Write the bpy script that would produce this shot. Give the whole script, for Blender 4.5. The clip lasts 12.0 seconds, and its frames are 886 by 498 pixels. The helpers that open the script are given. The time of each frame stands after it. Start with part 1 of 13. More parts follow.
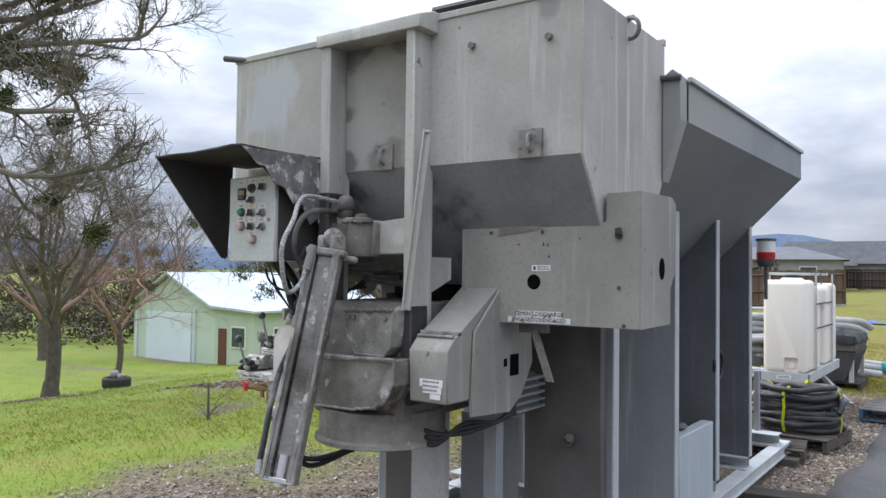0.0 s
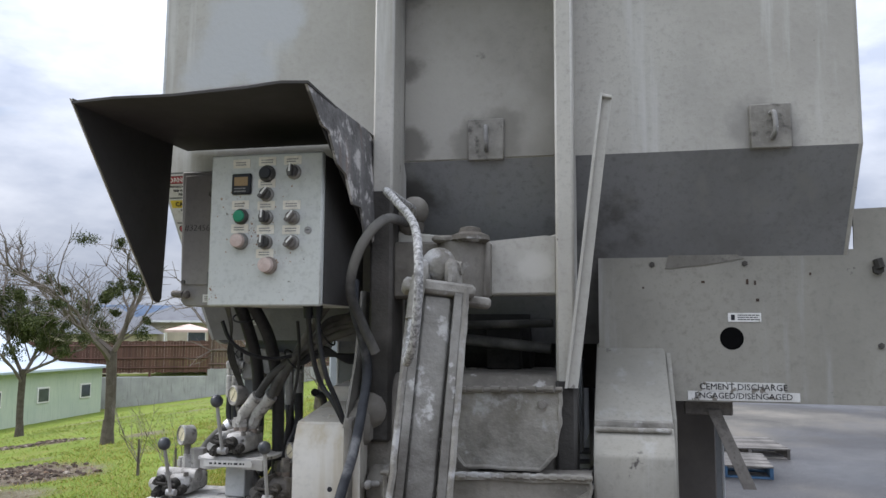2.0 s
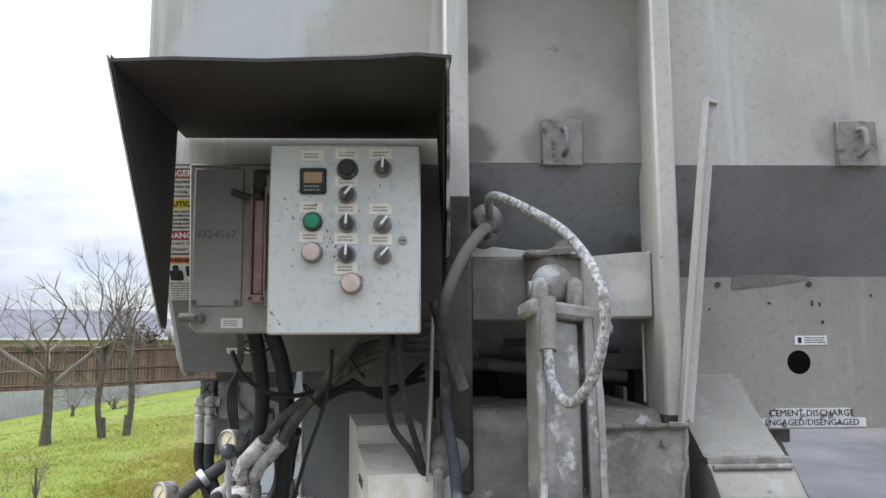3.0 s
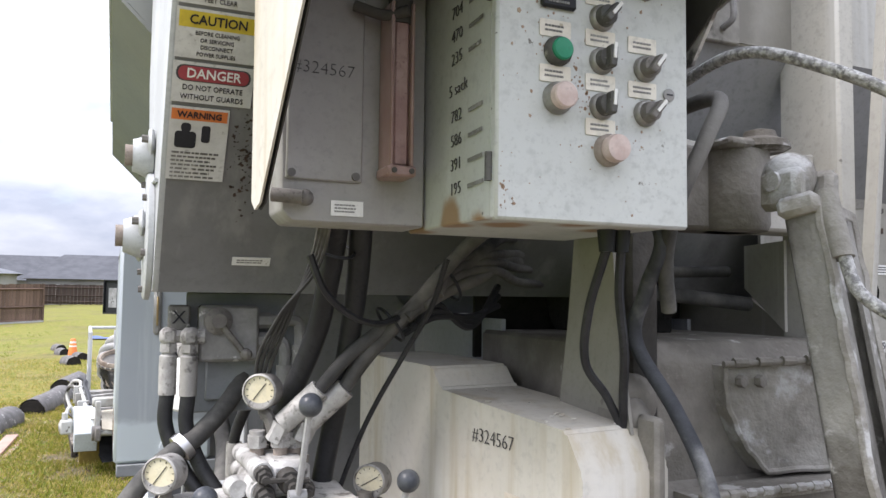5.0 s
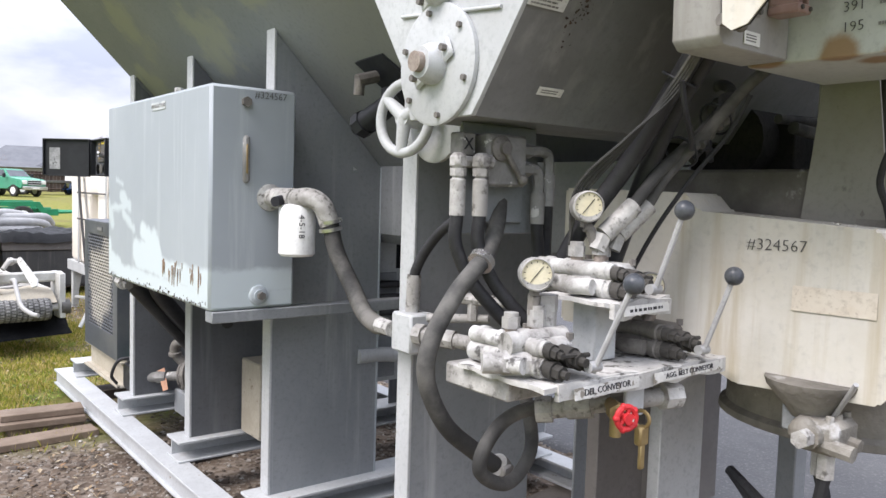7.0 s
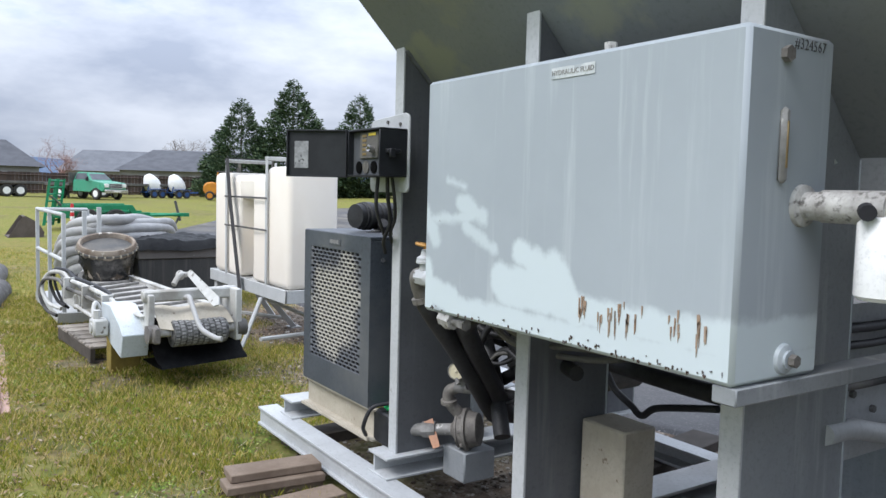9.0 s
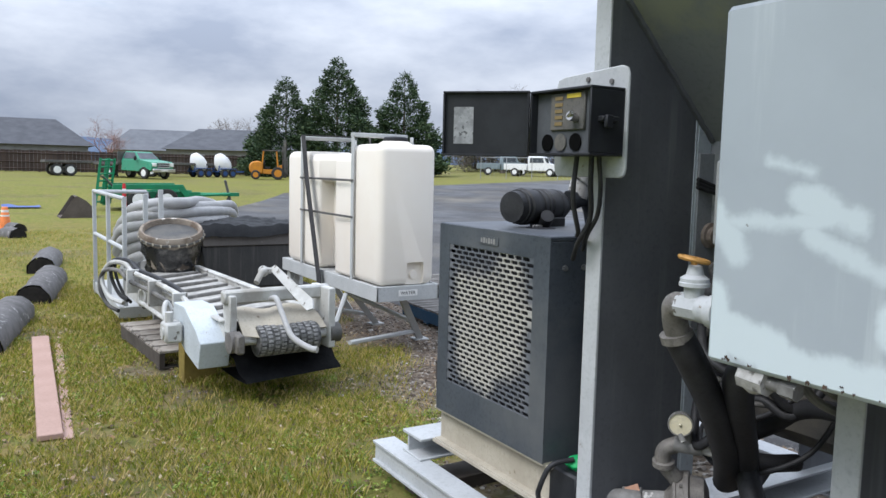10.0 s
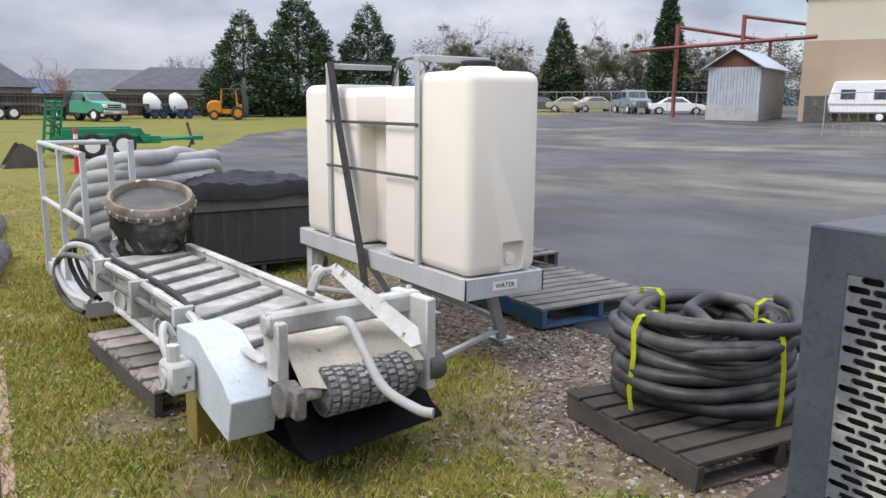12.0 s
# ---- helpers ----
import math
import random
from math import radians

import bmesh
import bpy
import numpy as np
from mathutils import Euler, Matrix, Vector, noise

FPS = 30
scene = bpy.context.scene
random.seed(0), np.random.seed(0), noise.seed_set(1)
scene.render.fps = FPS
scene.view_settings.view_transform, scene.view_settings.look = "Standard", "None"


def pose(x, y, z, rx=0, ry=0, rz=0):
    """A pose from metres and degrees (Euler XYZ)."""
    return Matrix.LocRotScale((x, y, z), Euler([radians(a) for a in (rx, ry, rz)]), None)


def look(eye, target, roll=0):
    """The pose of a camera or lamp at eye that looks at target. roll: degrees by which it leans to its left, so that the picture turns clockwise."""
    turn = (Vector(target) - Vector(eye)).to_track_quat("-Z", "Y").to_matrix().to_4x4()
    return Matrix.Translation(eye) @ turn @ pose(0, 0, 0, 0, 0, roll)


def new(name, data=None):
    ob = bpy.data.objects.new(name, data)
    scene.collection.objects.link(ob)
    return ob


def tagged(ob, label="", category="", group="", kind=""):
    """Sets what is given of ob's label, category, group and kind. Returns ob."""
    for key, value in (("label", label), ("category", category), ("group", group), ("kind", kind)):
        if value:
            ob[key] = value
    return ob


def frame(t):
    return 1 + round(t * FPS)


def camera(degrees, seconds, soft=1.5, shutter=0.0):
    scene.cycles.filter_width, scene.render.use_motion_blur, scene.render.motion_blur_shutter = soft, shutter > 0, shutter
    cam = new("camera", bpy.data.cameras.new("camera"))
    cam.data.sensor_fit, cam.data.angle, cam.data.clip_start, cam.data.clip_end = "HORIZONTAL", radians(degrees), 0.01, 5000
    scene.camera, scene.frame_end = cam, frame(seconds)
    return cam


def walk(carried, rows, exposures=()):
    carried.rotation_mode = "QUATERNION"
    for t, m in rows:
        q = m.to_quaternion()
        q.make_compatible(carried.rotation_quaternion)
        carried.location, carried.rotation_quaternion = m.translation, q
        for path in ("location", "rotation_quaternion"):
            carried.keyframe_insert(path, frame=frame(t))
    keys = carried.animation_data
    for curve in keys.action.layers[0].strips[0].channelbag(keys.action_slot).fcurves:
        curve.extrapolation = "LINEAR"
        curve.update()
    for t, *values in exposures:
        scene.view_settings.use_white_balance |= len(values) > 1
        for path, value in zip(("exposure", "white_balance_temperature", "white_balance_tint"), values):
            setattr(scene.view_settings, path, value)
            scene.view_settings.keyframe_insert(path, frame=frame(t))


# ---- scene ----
cam = camera(59.4, 12.0)
METRES, EYE, TILT, LEAN, TURN = 9.2, 1.6, 0.0, 0.0, 35.4
ROWS = [
    (0.0, 0.0, 0.0, 0.0, -0.02, 1.65, -0.67),
    (0.5, -0.028, 0.0429, 0.0008, -3.64, 2.8, -1.1),
    (1.0, -0.0671, 0.0812, -0.0008, -8.92, 4.01, -1.28),
    (1.5, -0.0987, 0.1208, -0.0046, -15.23, 5.06, -1.02),
    (2.0, -0.1272, 0.1654, -0.0025, -22.63, 5.99, -0.39),
    (2.5, -0.1552, 0.2006, 0.0008, -30.35, 6.9, 0.09),
    (4.5, -0.1951, 0.308, 0.0019, -53.84, 6.02, -0.15),
    (5.0, -0.1967, 0.3343, -0.0069, -58.42, 3.55, -0.73),
    (5.5, -0.2076, 0.3541, -0.0104, -63.11, 0.93, -1.31),
    (6.0, -0.2311, 0.3727, -0.0124, -67.61, -1.18, -1.96),
    (6.5, -0.2458, 0.3927, -0.0193, -71.34, -2.97, -2.22),
    (7.0, -0.2557, 0.4225, -0.0232, -73.34, -4.09, -1.77),
    (7.5, -0.267, 0.4564, -0.0242, -73.63, -4.23, -1.6),
    (9.5, -0.1682, 0.6225, -0.0259, -67.19, -4.57, -1.4),
    (10.0, -0.1337, 0.6643, -0.025, -66.16, -5.79, -1.37),
    (10.5, -0.1011, 0.7073, -0.0268, -65.98, -7.06, -1.3),
    (11.0, -0.0598, 0.7435, -0.0297, -66.76, -8.28, -1.08),
    (11.5, -0.0259, 0.7808, -0.0269, -68.06, -9.49, -0.81),
    (12.0, 0.0051, 0.8152, -0.0251, -69.16, -10.35, -0.42),
]
EXPOSURES = [(0.0, 0.46, 6500, 10), (1.0, 0.30, 6600, 11), (1.5, 0.26, 6600, 11), (2.5, 0.55, 6500, 11), (4.5, 1.0, 6720, 14), (7.5, 0.84, 6700, 14), (9.5, 0.34, 6250, 9), (10.5, 0.27, 6350, 10), (12.0, 0.24, 6600, 12)]
walk(cam, [(t, pose(0, 0, EYE, TILT, LEAN, TURN) @ pose(METRES * x, METRES * y, METRES * z, 90 + pitch, roll, yaw)) for t, x, y, z, yaw, pitch, roll in ROWS], EXPOSURES)

# ---- light: broken cloud over a low soft sun ----
SUN_AZ, SUN_EL = -92.0, 50.0     # degrees from +y towards -x is negative
world = bpy.data.worlds.new("sky")
scene.world = world
world.use_nodes = True
wt = world.node_tree
wt.nodes.clear()


def wnode(kind, **kw):
    n = wt.nodes.new(kind)
    for k, v in kw.items():
        n.inputs[k].default_value = v
    return n


w_out = wt.nodes.new("ShaderNodeOutputWorld")
w_bg = wnode("ShaderNodeBackground", Strength=1.0)
sky = wt.nodes.new("ShaderNodeTexSky")
sky.sky_type = 'NISHITA'
sky.sun_disc = False
sky.sun_elevation, sky.sun_rotation = radians(SUN_EL), radians(SUN_AZ)
w_dim = wt.nodes.new("ShaderNodeVectorMath")
w_dim.operation = 'SCALE'
w_dim.inputs["Scale"].default_value = 0.13
w_co = wt.nodes.new("ShaderNodeTexCoord")
w_map = wt.nodes.new("ShaderNodeMapping")
w_map.inputs["Scale"].default_value = (1.0, 1.0, 2.6)
w_map.inputs["Location"].default_value = (0.35, 0.2, 0.1)
w_n1 = wnode("ShaderNodeTexNoise", Scale=2.3, Detail=7.0, Roughness=0.55)
w_n2 = wnode("ShaderNodeTexNoise", Scale=4.2, Detail=6.0, Roughness=0.55)
w_cover = wt.nodes.new("ShaderNodeValToRGB")
w_cover.color_ramp.elements[0].position, w_cover.color_ramp.elements[1].position = 0.29, 0.41
w_shade = wt.nodes.new("ShaderNodeValToRGB")
w_shade.color_ramp.elements[0].position, w_shade.color_ramp.elements[1].position = 0.36, 0.66
w_shade.color_ramp.elements[0].color = (0.475, 0.54, 0.68, 1)
w_shade.color_ramp.elements[1].color = (0.86, 0.915, 1.03, 1)
w_mix = wt.nodes.new("ShaderNodeMix")
w_mix.data_type = 'RGBA'
link = wt.links.new
link(w_co.outputs["Generated"], w_map.inputs["Vector"])
link(w_map.outputs["Vector"], w_n1.inputs["Vector"])
link(w_map.outputs["Vector"], w_n2.inputs["Vector"])
link(w_n1.outputs["Fac"], w_cover.inputs["Fac"])
link(w_n2.outputs["Fac"], w_shade.inputs["Fac"])
link(sky.outputs["Color"], w_dim.inputs[0])
link(w_cover.outputs["Color"], w_mix.inputs[0])
link(w_dim.outputs["Vector"], w_mix.inputs[6])
# overcast cloud is about three times as bright overhead as at the horizon
w_sep = wt.nodes.new("ShaderNodeSeparateXYZ")
w_up = wt.nodes.new("ShaderNodeMath")
w_up.operation, w_up.use_clamp = 'MULTIPLY_ADD', False
w_up.inputs[1].default_value, w_up.inputs[2].default_value = 2.1, 0.50
w_gain = wt.nodes.new("ShaderNodeVectorMath")
w_gain.operation = 'SCALE'
link(w_co.outputs["Generated"], w_sep.inputs[0])
link(w_sep.outputs["Z"], w_up.inputs[0])
link(w_shade.outputs["Color"], w_gain.inputs[0])
link(w_up.outputs["Value"], w_gain.inputs["Scale"])
link(w_gain.outputs["Vector"], w_mix.inputs[7])
link(w_mix.outputs[2], w_bg.inputs["Color"])
link(w_bg.outputs["Background"], w_out.inputs["Surface"])

sun_data = bpy.data.lights.new("sun", 'SUN')
sun_data.energy, sun_data.angle, sun_data.color = 2.1, radians(26), (1.0, 0.965, 0.945)
sun = new("sun", sun_data)
sun_from = Vector((math.sin(radians(SUN_AZ)) * math.cos(radians(SUN_EL)), math.cos(radians(SUN_AZ)) * math.cos(radians(SUN_EL)), math.sin(radians(SUN_EL))))
sun.matrix_basis = look(sun_from * 50, (0, 0, 0))


# ---- materials ----
def material(name, base, other=None, scale=6.0, rough=0.6, metal=0.0, bump=0.15, fine=60.0, spots=None, spot_at=0.62, spot_scale=9.0,
             streaks=None, streak_at=0.55, dust=None, dust_at=0.5, spec=0.28, spot_soft=0.02, rough_span=0.15, ramp=None, per_piece=0.0, speckle=0.8, patches=(), strokes=()):
    """A painted, dusty or worn surface: two tones at a large scale, spots of wear, streaks that run down, and fine grain."""
    m = bpy.data.materials.new(name)
    m.use_nodes = True
    t = m.node_tree
    b = t.nodes["Principled BSDF"]
    co = t.nodes.new("ShaderNodeTexCoord")

    def tex(s, detail=5.0, stretch=None, kind="ShaderNodeTexNoise", shift=0.0):
        mp = t.nodes.new("ShaderNodeMapping")
        mp.inputs["Scale"].default_value = stretch or (1, 1, 1)
        mp.inputs["Location"].default_value = (shift, shift * 0.7, shift * 1.3)
        t.links.new(co.outputs["Object"], mp.inputs["Vector"])
        n = t.nodes.new(kind)
        n.inputs["Scale"].default_value = s
        if kind == "ShaderNodeTexNoise":
            n.inputs["Detail"].default_value = detail
            n.inputs["Roughness"].default_value = 0.6
        t.links.new(mp.outputs["Vector"], n.inputs["Vector"])
        return n

    def step(src, at, width):
        r = t.nodes.new("ShaderNodeMapRange")
        r.interpolation_type = 'SMOOTHSTEP'
        r.inputs["From Min"].default_value, r.inputs["From Max"].default_value = at - width, at + width
        t.links.new(src, r.inputs["Value"])
        return r.outputs["Result"]

    def mix(fac, a, c):
        x = t.nodes.new("ShaderNodeMix")
        x.data_type = 'RGBA'
        t.links.new(fac, x.inputs["Factor"])
        for sock, val in (("A", a), ("B", c)):
            s = [i for i in x.inputs if i.identifier == sock + "_Color"][0]
            if isinstance(val, tuple):
                s.default_value = (*val, 1)
            else:
                t.links.new(val, s)
        return [o for o in x.outputs if o.identifier == "Result_Color"][0]

    big = tex(scale)
    grain = tex(fine, 3.0, shift=3.0)
    other = other or tuple(min(1.0, c * 0.8) for c in base)
    col = mix(step(big.outputs["Fac"], 0.5, 0.16), base, other)
    if speckle < 1:
        col = mix(step(grain.outputs["Fac"], 0.66, 0.2), col, tuple(c * 0.72 for c in base))
    if speckle < 1:
        speck = tex(fine * 2.3, 2.0, shift=8.0)
        col = mix(step(speck.outputs["Fac"], 0.66, 0.1), col, tuple(c * speckle for c in base))
    if dust:
        d = tex(scale * 0.45, 8.0, shift=11.0)
        col = mix(step(d.outputs["Fac"], dust_at, 0.12), col, dust)
    if streaks:
        s = tex(5.0, 6.0, (3.2, 3.2, 0.22), shift=5.0)
        col = mix(step(s.outputs["Fac"], streak_at, 0.1), col, streaks)
    for colour, laid in strokes:
        # roller strokes of other paint on an upright face: (y, z, y, z, half width), with soft edges
        rag = tex(11.0, 4.0, shift=2.0)
        flat = t.nodes.new("ShaderNodeVectorMath")
        flat.operation = 'MULTIPLY'
        flat.inputs[1].default_value = (0, 1, 1)
        t.links.new(co.outputs["Object"], flat.inputs[0])
        near = None
        for y0, z0, y1, z1, half in laid:
            run = Vector((0, y1 - y0, z1 - z0))
            rel = t.nodes.new("ShaderNodeVectorMath")
            rel.operation = 'SUBTRACT'
            rel.inputs[1].default_value = (0, y0, z0)
            t.links.new(flat.outputs["Vector"], rel.inputs[0])
            dot = t.nodes.new("ShaderNodeVectorMath")
            dot.operation = 'DOT_PRODUCT'
            dot.inputs[1].default_value = run / run.length_squared
            t.links.new(rel.outputs["Vector"], dot.inputs[0])
            lim = t.nodes.new("ShaderNodeClamp")
            t.links.new(dot.outputs["Value"], lim.inputs["Value"])
            foot = t.nodes.new("ShaderNodeVectorMath")
            foot.operation = 'SCALE'
            foot.inputs[0].default_value = run
            t.links.new(lim.outputs["Result"], foot.inputs["Scale"])
            gap = t.nodes.new("ShaderNodeVectorMath")
            gap.operation = 'DISTANCE'
            t.links.new(rel.outputs["Vector"], gap.inputs[0])
            t.links.new(foot.outputs["Vector"], gap.inputs[1])
            off = t.nodes.new("ShaderNodeMath")
            off.operation = 'SUBTRACT'
            off.inputs[1].default_value = half
            t.links.new(gap.outputs["Value"], off.inputs[0])
            if near is None:
                near = off.outputs["Value"]
            else:
                w = t.nodes.new("ShaderNodeMath")
                w.operation = 'MINIMUM'
                t.links.new(near, w.inputs[0])
                t.links.new(off.outputs["Value"], w.inputs[1])
                near = w.outputs["Value"]
        ad = t.nodes.new("ShaderNodeMath")
        ad.operation = 'MULTIPLY_ADD'
        ad.inputs[1].default_value = 0.065
        t.links.new(rag.outputs["Fac"], ad.inputs[0])
        t.links.new(near, ad.inputs[2])
        mr = t.nodes.new("ShaderNodeMapRange")
        mr.interpolation_type = 'SMOOTHSTEP'
        mr.inputs["From Min"].default_value, mr.inputs["From Max"].default_value = 0.036, 0.010
        t.links.new(ad.outputs["Value"], mr.inputs["Value"])
        col = mix(mr.outputs["Result"], col, colour)
    for places, colour in patches:
        # rounds of stain, other paint and painted shade that run together, with a ragged soft edge
        rag = tex(5.0, 7.0, shift=4.0 + len(places))
        near = None
        for x, y, z, radius in places:
            d = t.nodes.new("ShaderNodeVectorMath")
            d.operation = 'DISTANCE'
            t.links.new(co.outputs["Object"], d.inputs[0])
            d.inputs[1].default_value = (x, y, z)
            q = t.nodes.new("ShaderNodeMath")
            q.operation = 'DIVIDE'
            q.inputs[1].default_value = radius
            t.links.new(d.outputs["Value"], q.inputs[0])
            if near is None:
                near = q.outputs["Value"]
            else:
                w = t.nodes.new("ShaderNodeMath")
                w.operation = 'SMOOTH_MIN'
                w.inputs[2].default_value = 0.35
                t.links.new(near, w.inputs[0])
                t.links.new(q.outputs["Value"], w.inputs[1])
                near = w.outputs["Value"]
        ad = t.nodes.new("ShaderNodeMath")
        ad.operation = 'MULTIPLY_ADD'
        ad.inputs[1].default_value = 3.2
        t.links.new(rag.outputs["Fac"], ad.inputs[0])
        t.links.new(near, ad.inputs[2])
        mr = t.nodes.new("ShaderNodeMapRange")
        mr.interpolation_type = 'SMOOTHSTEP'
        mr.inputs["From Min"].default_value, mr.inputs["From Max"].default_value = 2.9, 2.2
        t.links.new(ad.outputs["Value"], mr.inputs["Value"])
        col = mix(mr.outputs["Result"], col, colour)
    if spots:
        s = tex(spot_scale, 8.0, shift=21.0)
        col = mix(step(s.outputs["Fac"], spot_at, spot_soft), col, spots)
    if per_piece:
        info = t.nodes.new("ShaderNodeObjectInfo")
        hv = t.nodes.new("ShaderNodeHueSaturation")
        mr = t.nodes.new("ShaderNodeMapRange")
        mr.inputs["To Min"].default_value, mr.inputs["To Max"].default_value = 1 - per_piece, 1 + per_piece
        t.links.new(info.outputs["Random"], mr.inputs["Value"])
        t.links.new(mr.outputs["Result"], hv.inputs["Value"])
        t.links.new(col, hv.inputs["Color"])
        col = hv.outputs["Color"]
    t.links.new(col, b.inputs["Base Color"])
    rr = t.nodes.new("ShaderNodeMapRange")
    rr.inputs["To Min"].default_value, rr.inputs["To Max"].default_value = max(0.02, rough - rough_span), min(1, rough + rough_span)
    t.links.new(big.outputs["Fac"], rr.inputs["Value"])
    t.links.new(rr.outputs["Result"], b.inputs["Roughness"])
    b.inputs["Metallic"].default_value = metal
    b.inputs["Specular IOR Level"].default_value = spec
    if bump:
        bp = t.nodes.new("ShaderNodeBump")
        bp.inputs["Strength"].default_value = bump
        bp.inputs["Distance"].default_value = 0.01
        ad = t.nodes.new("ShaderNodeMath")
        ad.operation = 'MULTIPLY_ADD'
        ad.inputs[1].default_value = 0.5
        t.links.new(grain.outputs["Fac"], ad.inputs[0])
        t.links.new(big.outputs["Fac"], ad.inputs[2])
        t.links.new(ad.outputs["Value"], bp.inputs["Height"])
        t.links.new(bp.outputs["Normal"], b.inputs["Normal"])
    return m


M_BIN = material("dusty_grey_steel", (0.425, 0.41, 0.37), (0.338, 0.326, 0.292), 1.7, 0.72, bump=0.14, streaks=(0.47, 0.465, 0.44), streak_at=0.62, spots=(0.15, 0.14, 0.125), spot_at=0.71, spot_scale=11, dust=(0.30, 0.288, 0.26), dust_at=0.57,
                 patches=[([(-2.95, 2.63, 2.42, 0.13), (-2.84, 2.63, 2.50, 0.09), (-3.02, 2.63, 2.36, 0.08)], (0.40, 0.408, 0.41)), ([(-1.46, 2.63, 2.08, 0.09), (-1.38, 2.63, 2.63, 0.06)], (0.25, 0.24, 0.22)),
                          # first pair: dark top of the bay below the head, coloured in
                          ([(-2.32, 2.63, 2.56, 0.13), (-2.1, 2.63, 2.62, 0.08)], (0.28, 0.27, 0.25)), ([(-2.12, 2.63, 2.35, 0.045), (-2.17, 2.63, 2.29, 0.035), (-2.05, 2.58, 1.74, 0.04)], (0.45, 0.438, 0.40))])
M_BAY = material("soiled_shaded_bay", (0.275, 0.262, 0.232), (0.205, 0.195, 0.172), 2.2, 0.75, bump=0.14, spots=(0.13, 0.12, 0.105), spot_at=0.70, spot_scale=12, spot_soft=0.04, dust=(0.33, 0.318, 0.285), dust_at=0.60,
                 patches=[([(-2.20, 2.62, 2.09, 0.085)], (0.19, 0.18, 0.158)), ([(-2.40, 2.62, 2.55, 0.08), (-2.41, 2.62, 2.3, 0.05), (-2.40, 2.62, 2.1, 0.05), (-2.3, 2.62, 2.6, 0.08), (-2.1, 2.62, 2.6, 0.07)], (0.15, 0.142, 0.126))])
M_STEEL = material("grey_painted_steel", (0.265, 0.278, 0.288), (0.225, 0.238, 0.248), 3.0, 0.5, bump=0.04, spots=(0.42, 0.42, 0.41), spot_at=0.74, spot_scale=10, streaks=(0.35, 0.36, 0.365), streak_at=0.66)
M_HOPPER = material("weathered_hopper_paint", (0.235, 0.247, 0.255), (0.20, 0.21, 0.217), 1.1, 0.6, bump=0.03, spots=(0.40, 0.40, 0.39), spot_at=0.78, spot_scale=13, dust=(0.285, 0.285, 0.26), dust_at=0.58, speckle=0.95,
                    patches=[([(-2.95, 4.9, 1.97, 0.16), (-3.1, 5.6, 2.12, 0.15), (-2.85, 5.9, 1.87, 0.14), (-3.05, 4.35, 2.07, 0.09)], (0.275, 0.278, 0.225))])
M_CHARCOAL = material("darker_grey_steel", (0.125, 0.13, 0.138), (0.10, 0.104, 0.11), 3.0, 0.5, bump=0.05, spots=(0.36, 0.36, 0.35), spot_at=0.75, spot_scale=12, streaks=(0.15, 0.155, 0.16), streak_at=0.62)
M_EDGE = material("pale_grey_painted_steel", (0.47, 0.485, 0.49), (0.41, 0.42, 0.425), 4.0, 0.5, bump=0.05, spots=(0.22, 0.18, 0.14), spot_at=0.71, spot_scale=20)
M_TANK = material("blue_grey_tank_paint", (0.40, 0.44, 0.465), (0.37, 0.41, 0.435), 1.6, 0.45, bump=0.03, spots=(0.12, 0.10, 0.085), spot_at=0.76, spot_scale=22, streaks=(0.45, 0.49, 0.51), streak_at=0.64)
M_OILTANK = material("blue_grey_tank_paint_with_primer", (0.345, 0.378, 0.405), (0.315, 0.347, 0.373), 1.6, 0.45, bump=0.03, spots=(0.12, 0.10, 0.085), spot_at=0.77, spot_scale=22, speckle=1.0, streaks=(0.40, 0.435, 0.455), streak_at=0.62,
                     strokes=[((0.475, 0.53, 0.55), [(5.235, 1.40, 5.15, 1.383, 0.024), (5.37, 1.31, 5.30, 1.22, 0.036), (5.17, 1.338, 5.06, 1.30, 0.036), (5.32, 1.28, 5.05, 1.30, 0.022), (5.14, 1.264, 5.0, 1.205, 0.026)]),
                              ((0.52, 0.58, 0.60), [(5.38, 1.10, 5.36, 1.0, 0.075), (5.36, 1.06, 5.21, 1.03, 0.055), (5.2, 1.01, 4.2, 1.01, 0.052), (4.94, 1.09, 4.20, 1.07, 0.045), (4.885, 1.205, 4.755, 1.165, 0.042), (4.965, 1.13, 4.70, 1.115, 0.055), (4.745, 1.18, 4.66, 1.07, 0.05), (4.6, 1.085, 4.2, 1.085, 0.04)])])
M_CHIP = material("dark_rust_chip", (0.045, 0.033, 0.028), (0.085, 0.055, 0.04), 30.0, 0.9, bump=0.2)
M_TAPE = material("faded_tape", (0.56, 0.49, 0.40), (0.62, 0.57, 0.49), 9.0, 0.7, bump=0.0)
M_FADED = material("faded_marker_ink", (0.08, 0.076, 0.078), None, 30.0, 0.8, bump=0.0)
M_RUST = material("rust_stain", (0.24, 0.145, 0.09), (0.36, 0.27, 0.195), 14.0, 0.85, bump=0.2)
M_FADESIGN = material("faded_white_sign", (0.56, 0.58, 0.58), (0.46, 0.49, 0.50), 14.0, 0.7, bump=0.0, spots=(0.36, 0.39, 0.41), spot_at=0.58, spot_scale=22)
M_SHEETG = material("worn_grey_paper", (0.34, 0.345, 0.35), (0.20, 0.205, 0.21), 30.0, 0.7, bump=0.05, spots=(0.10, 0.10, 0.105), spot_at=0.60, spot_scale=60)
M_LEGEND = material("cream_legend_plate", (0.74, 0.70, 0.61), (0.64, 0.59, 0.50), 24.0, 0.6, bump=0.03, spots=(0.40, 0.35, 0.27), spot_at=0.66, spot_scale=50)
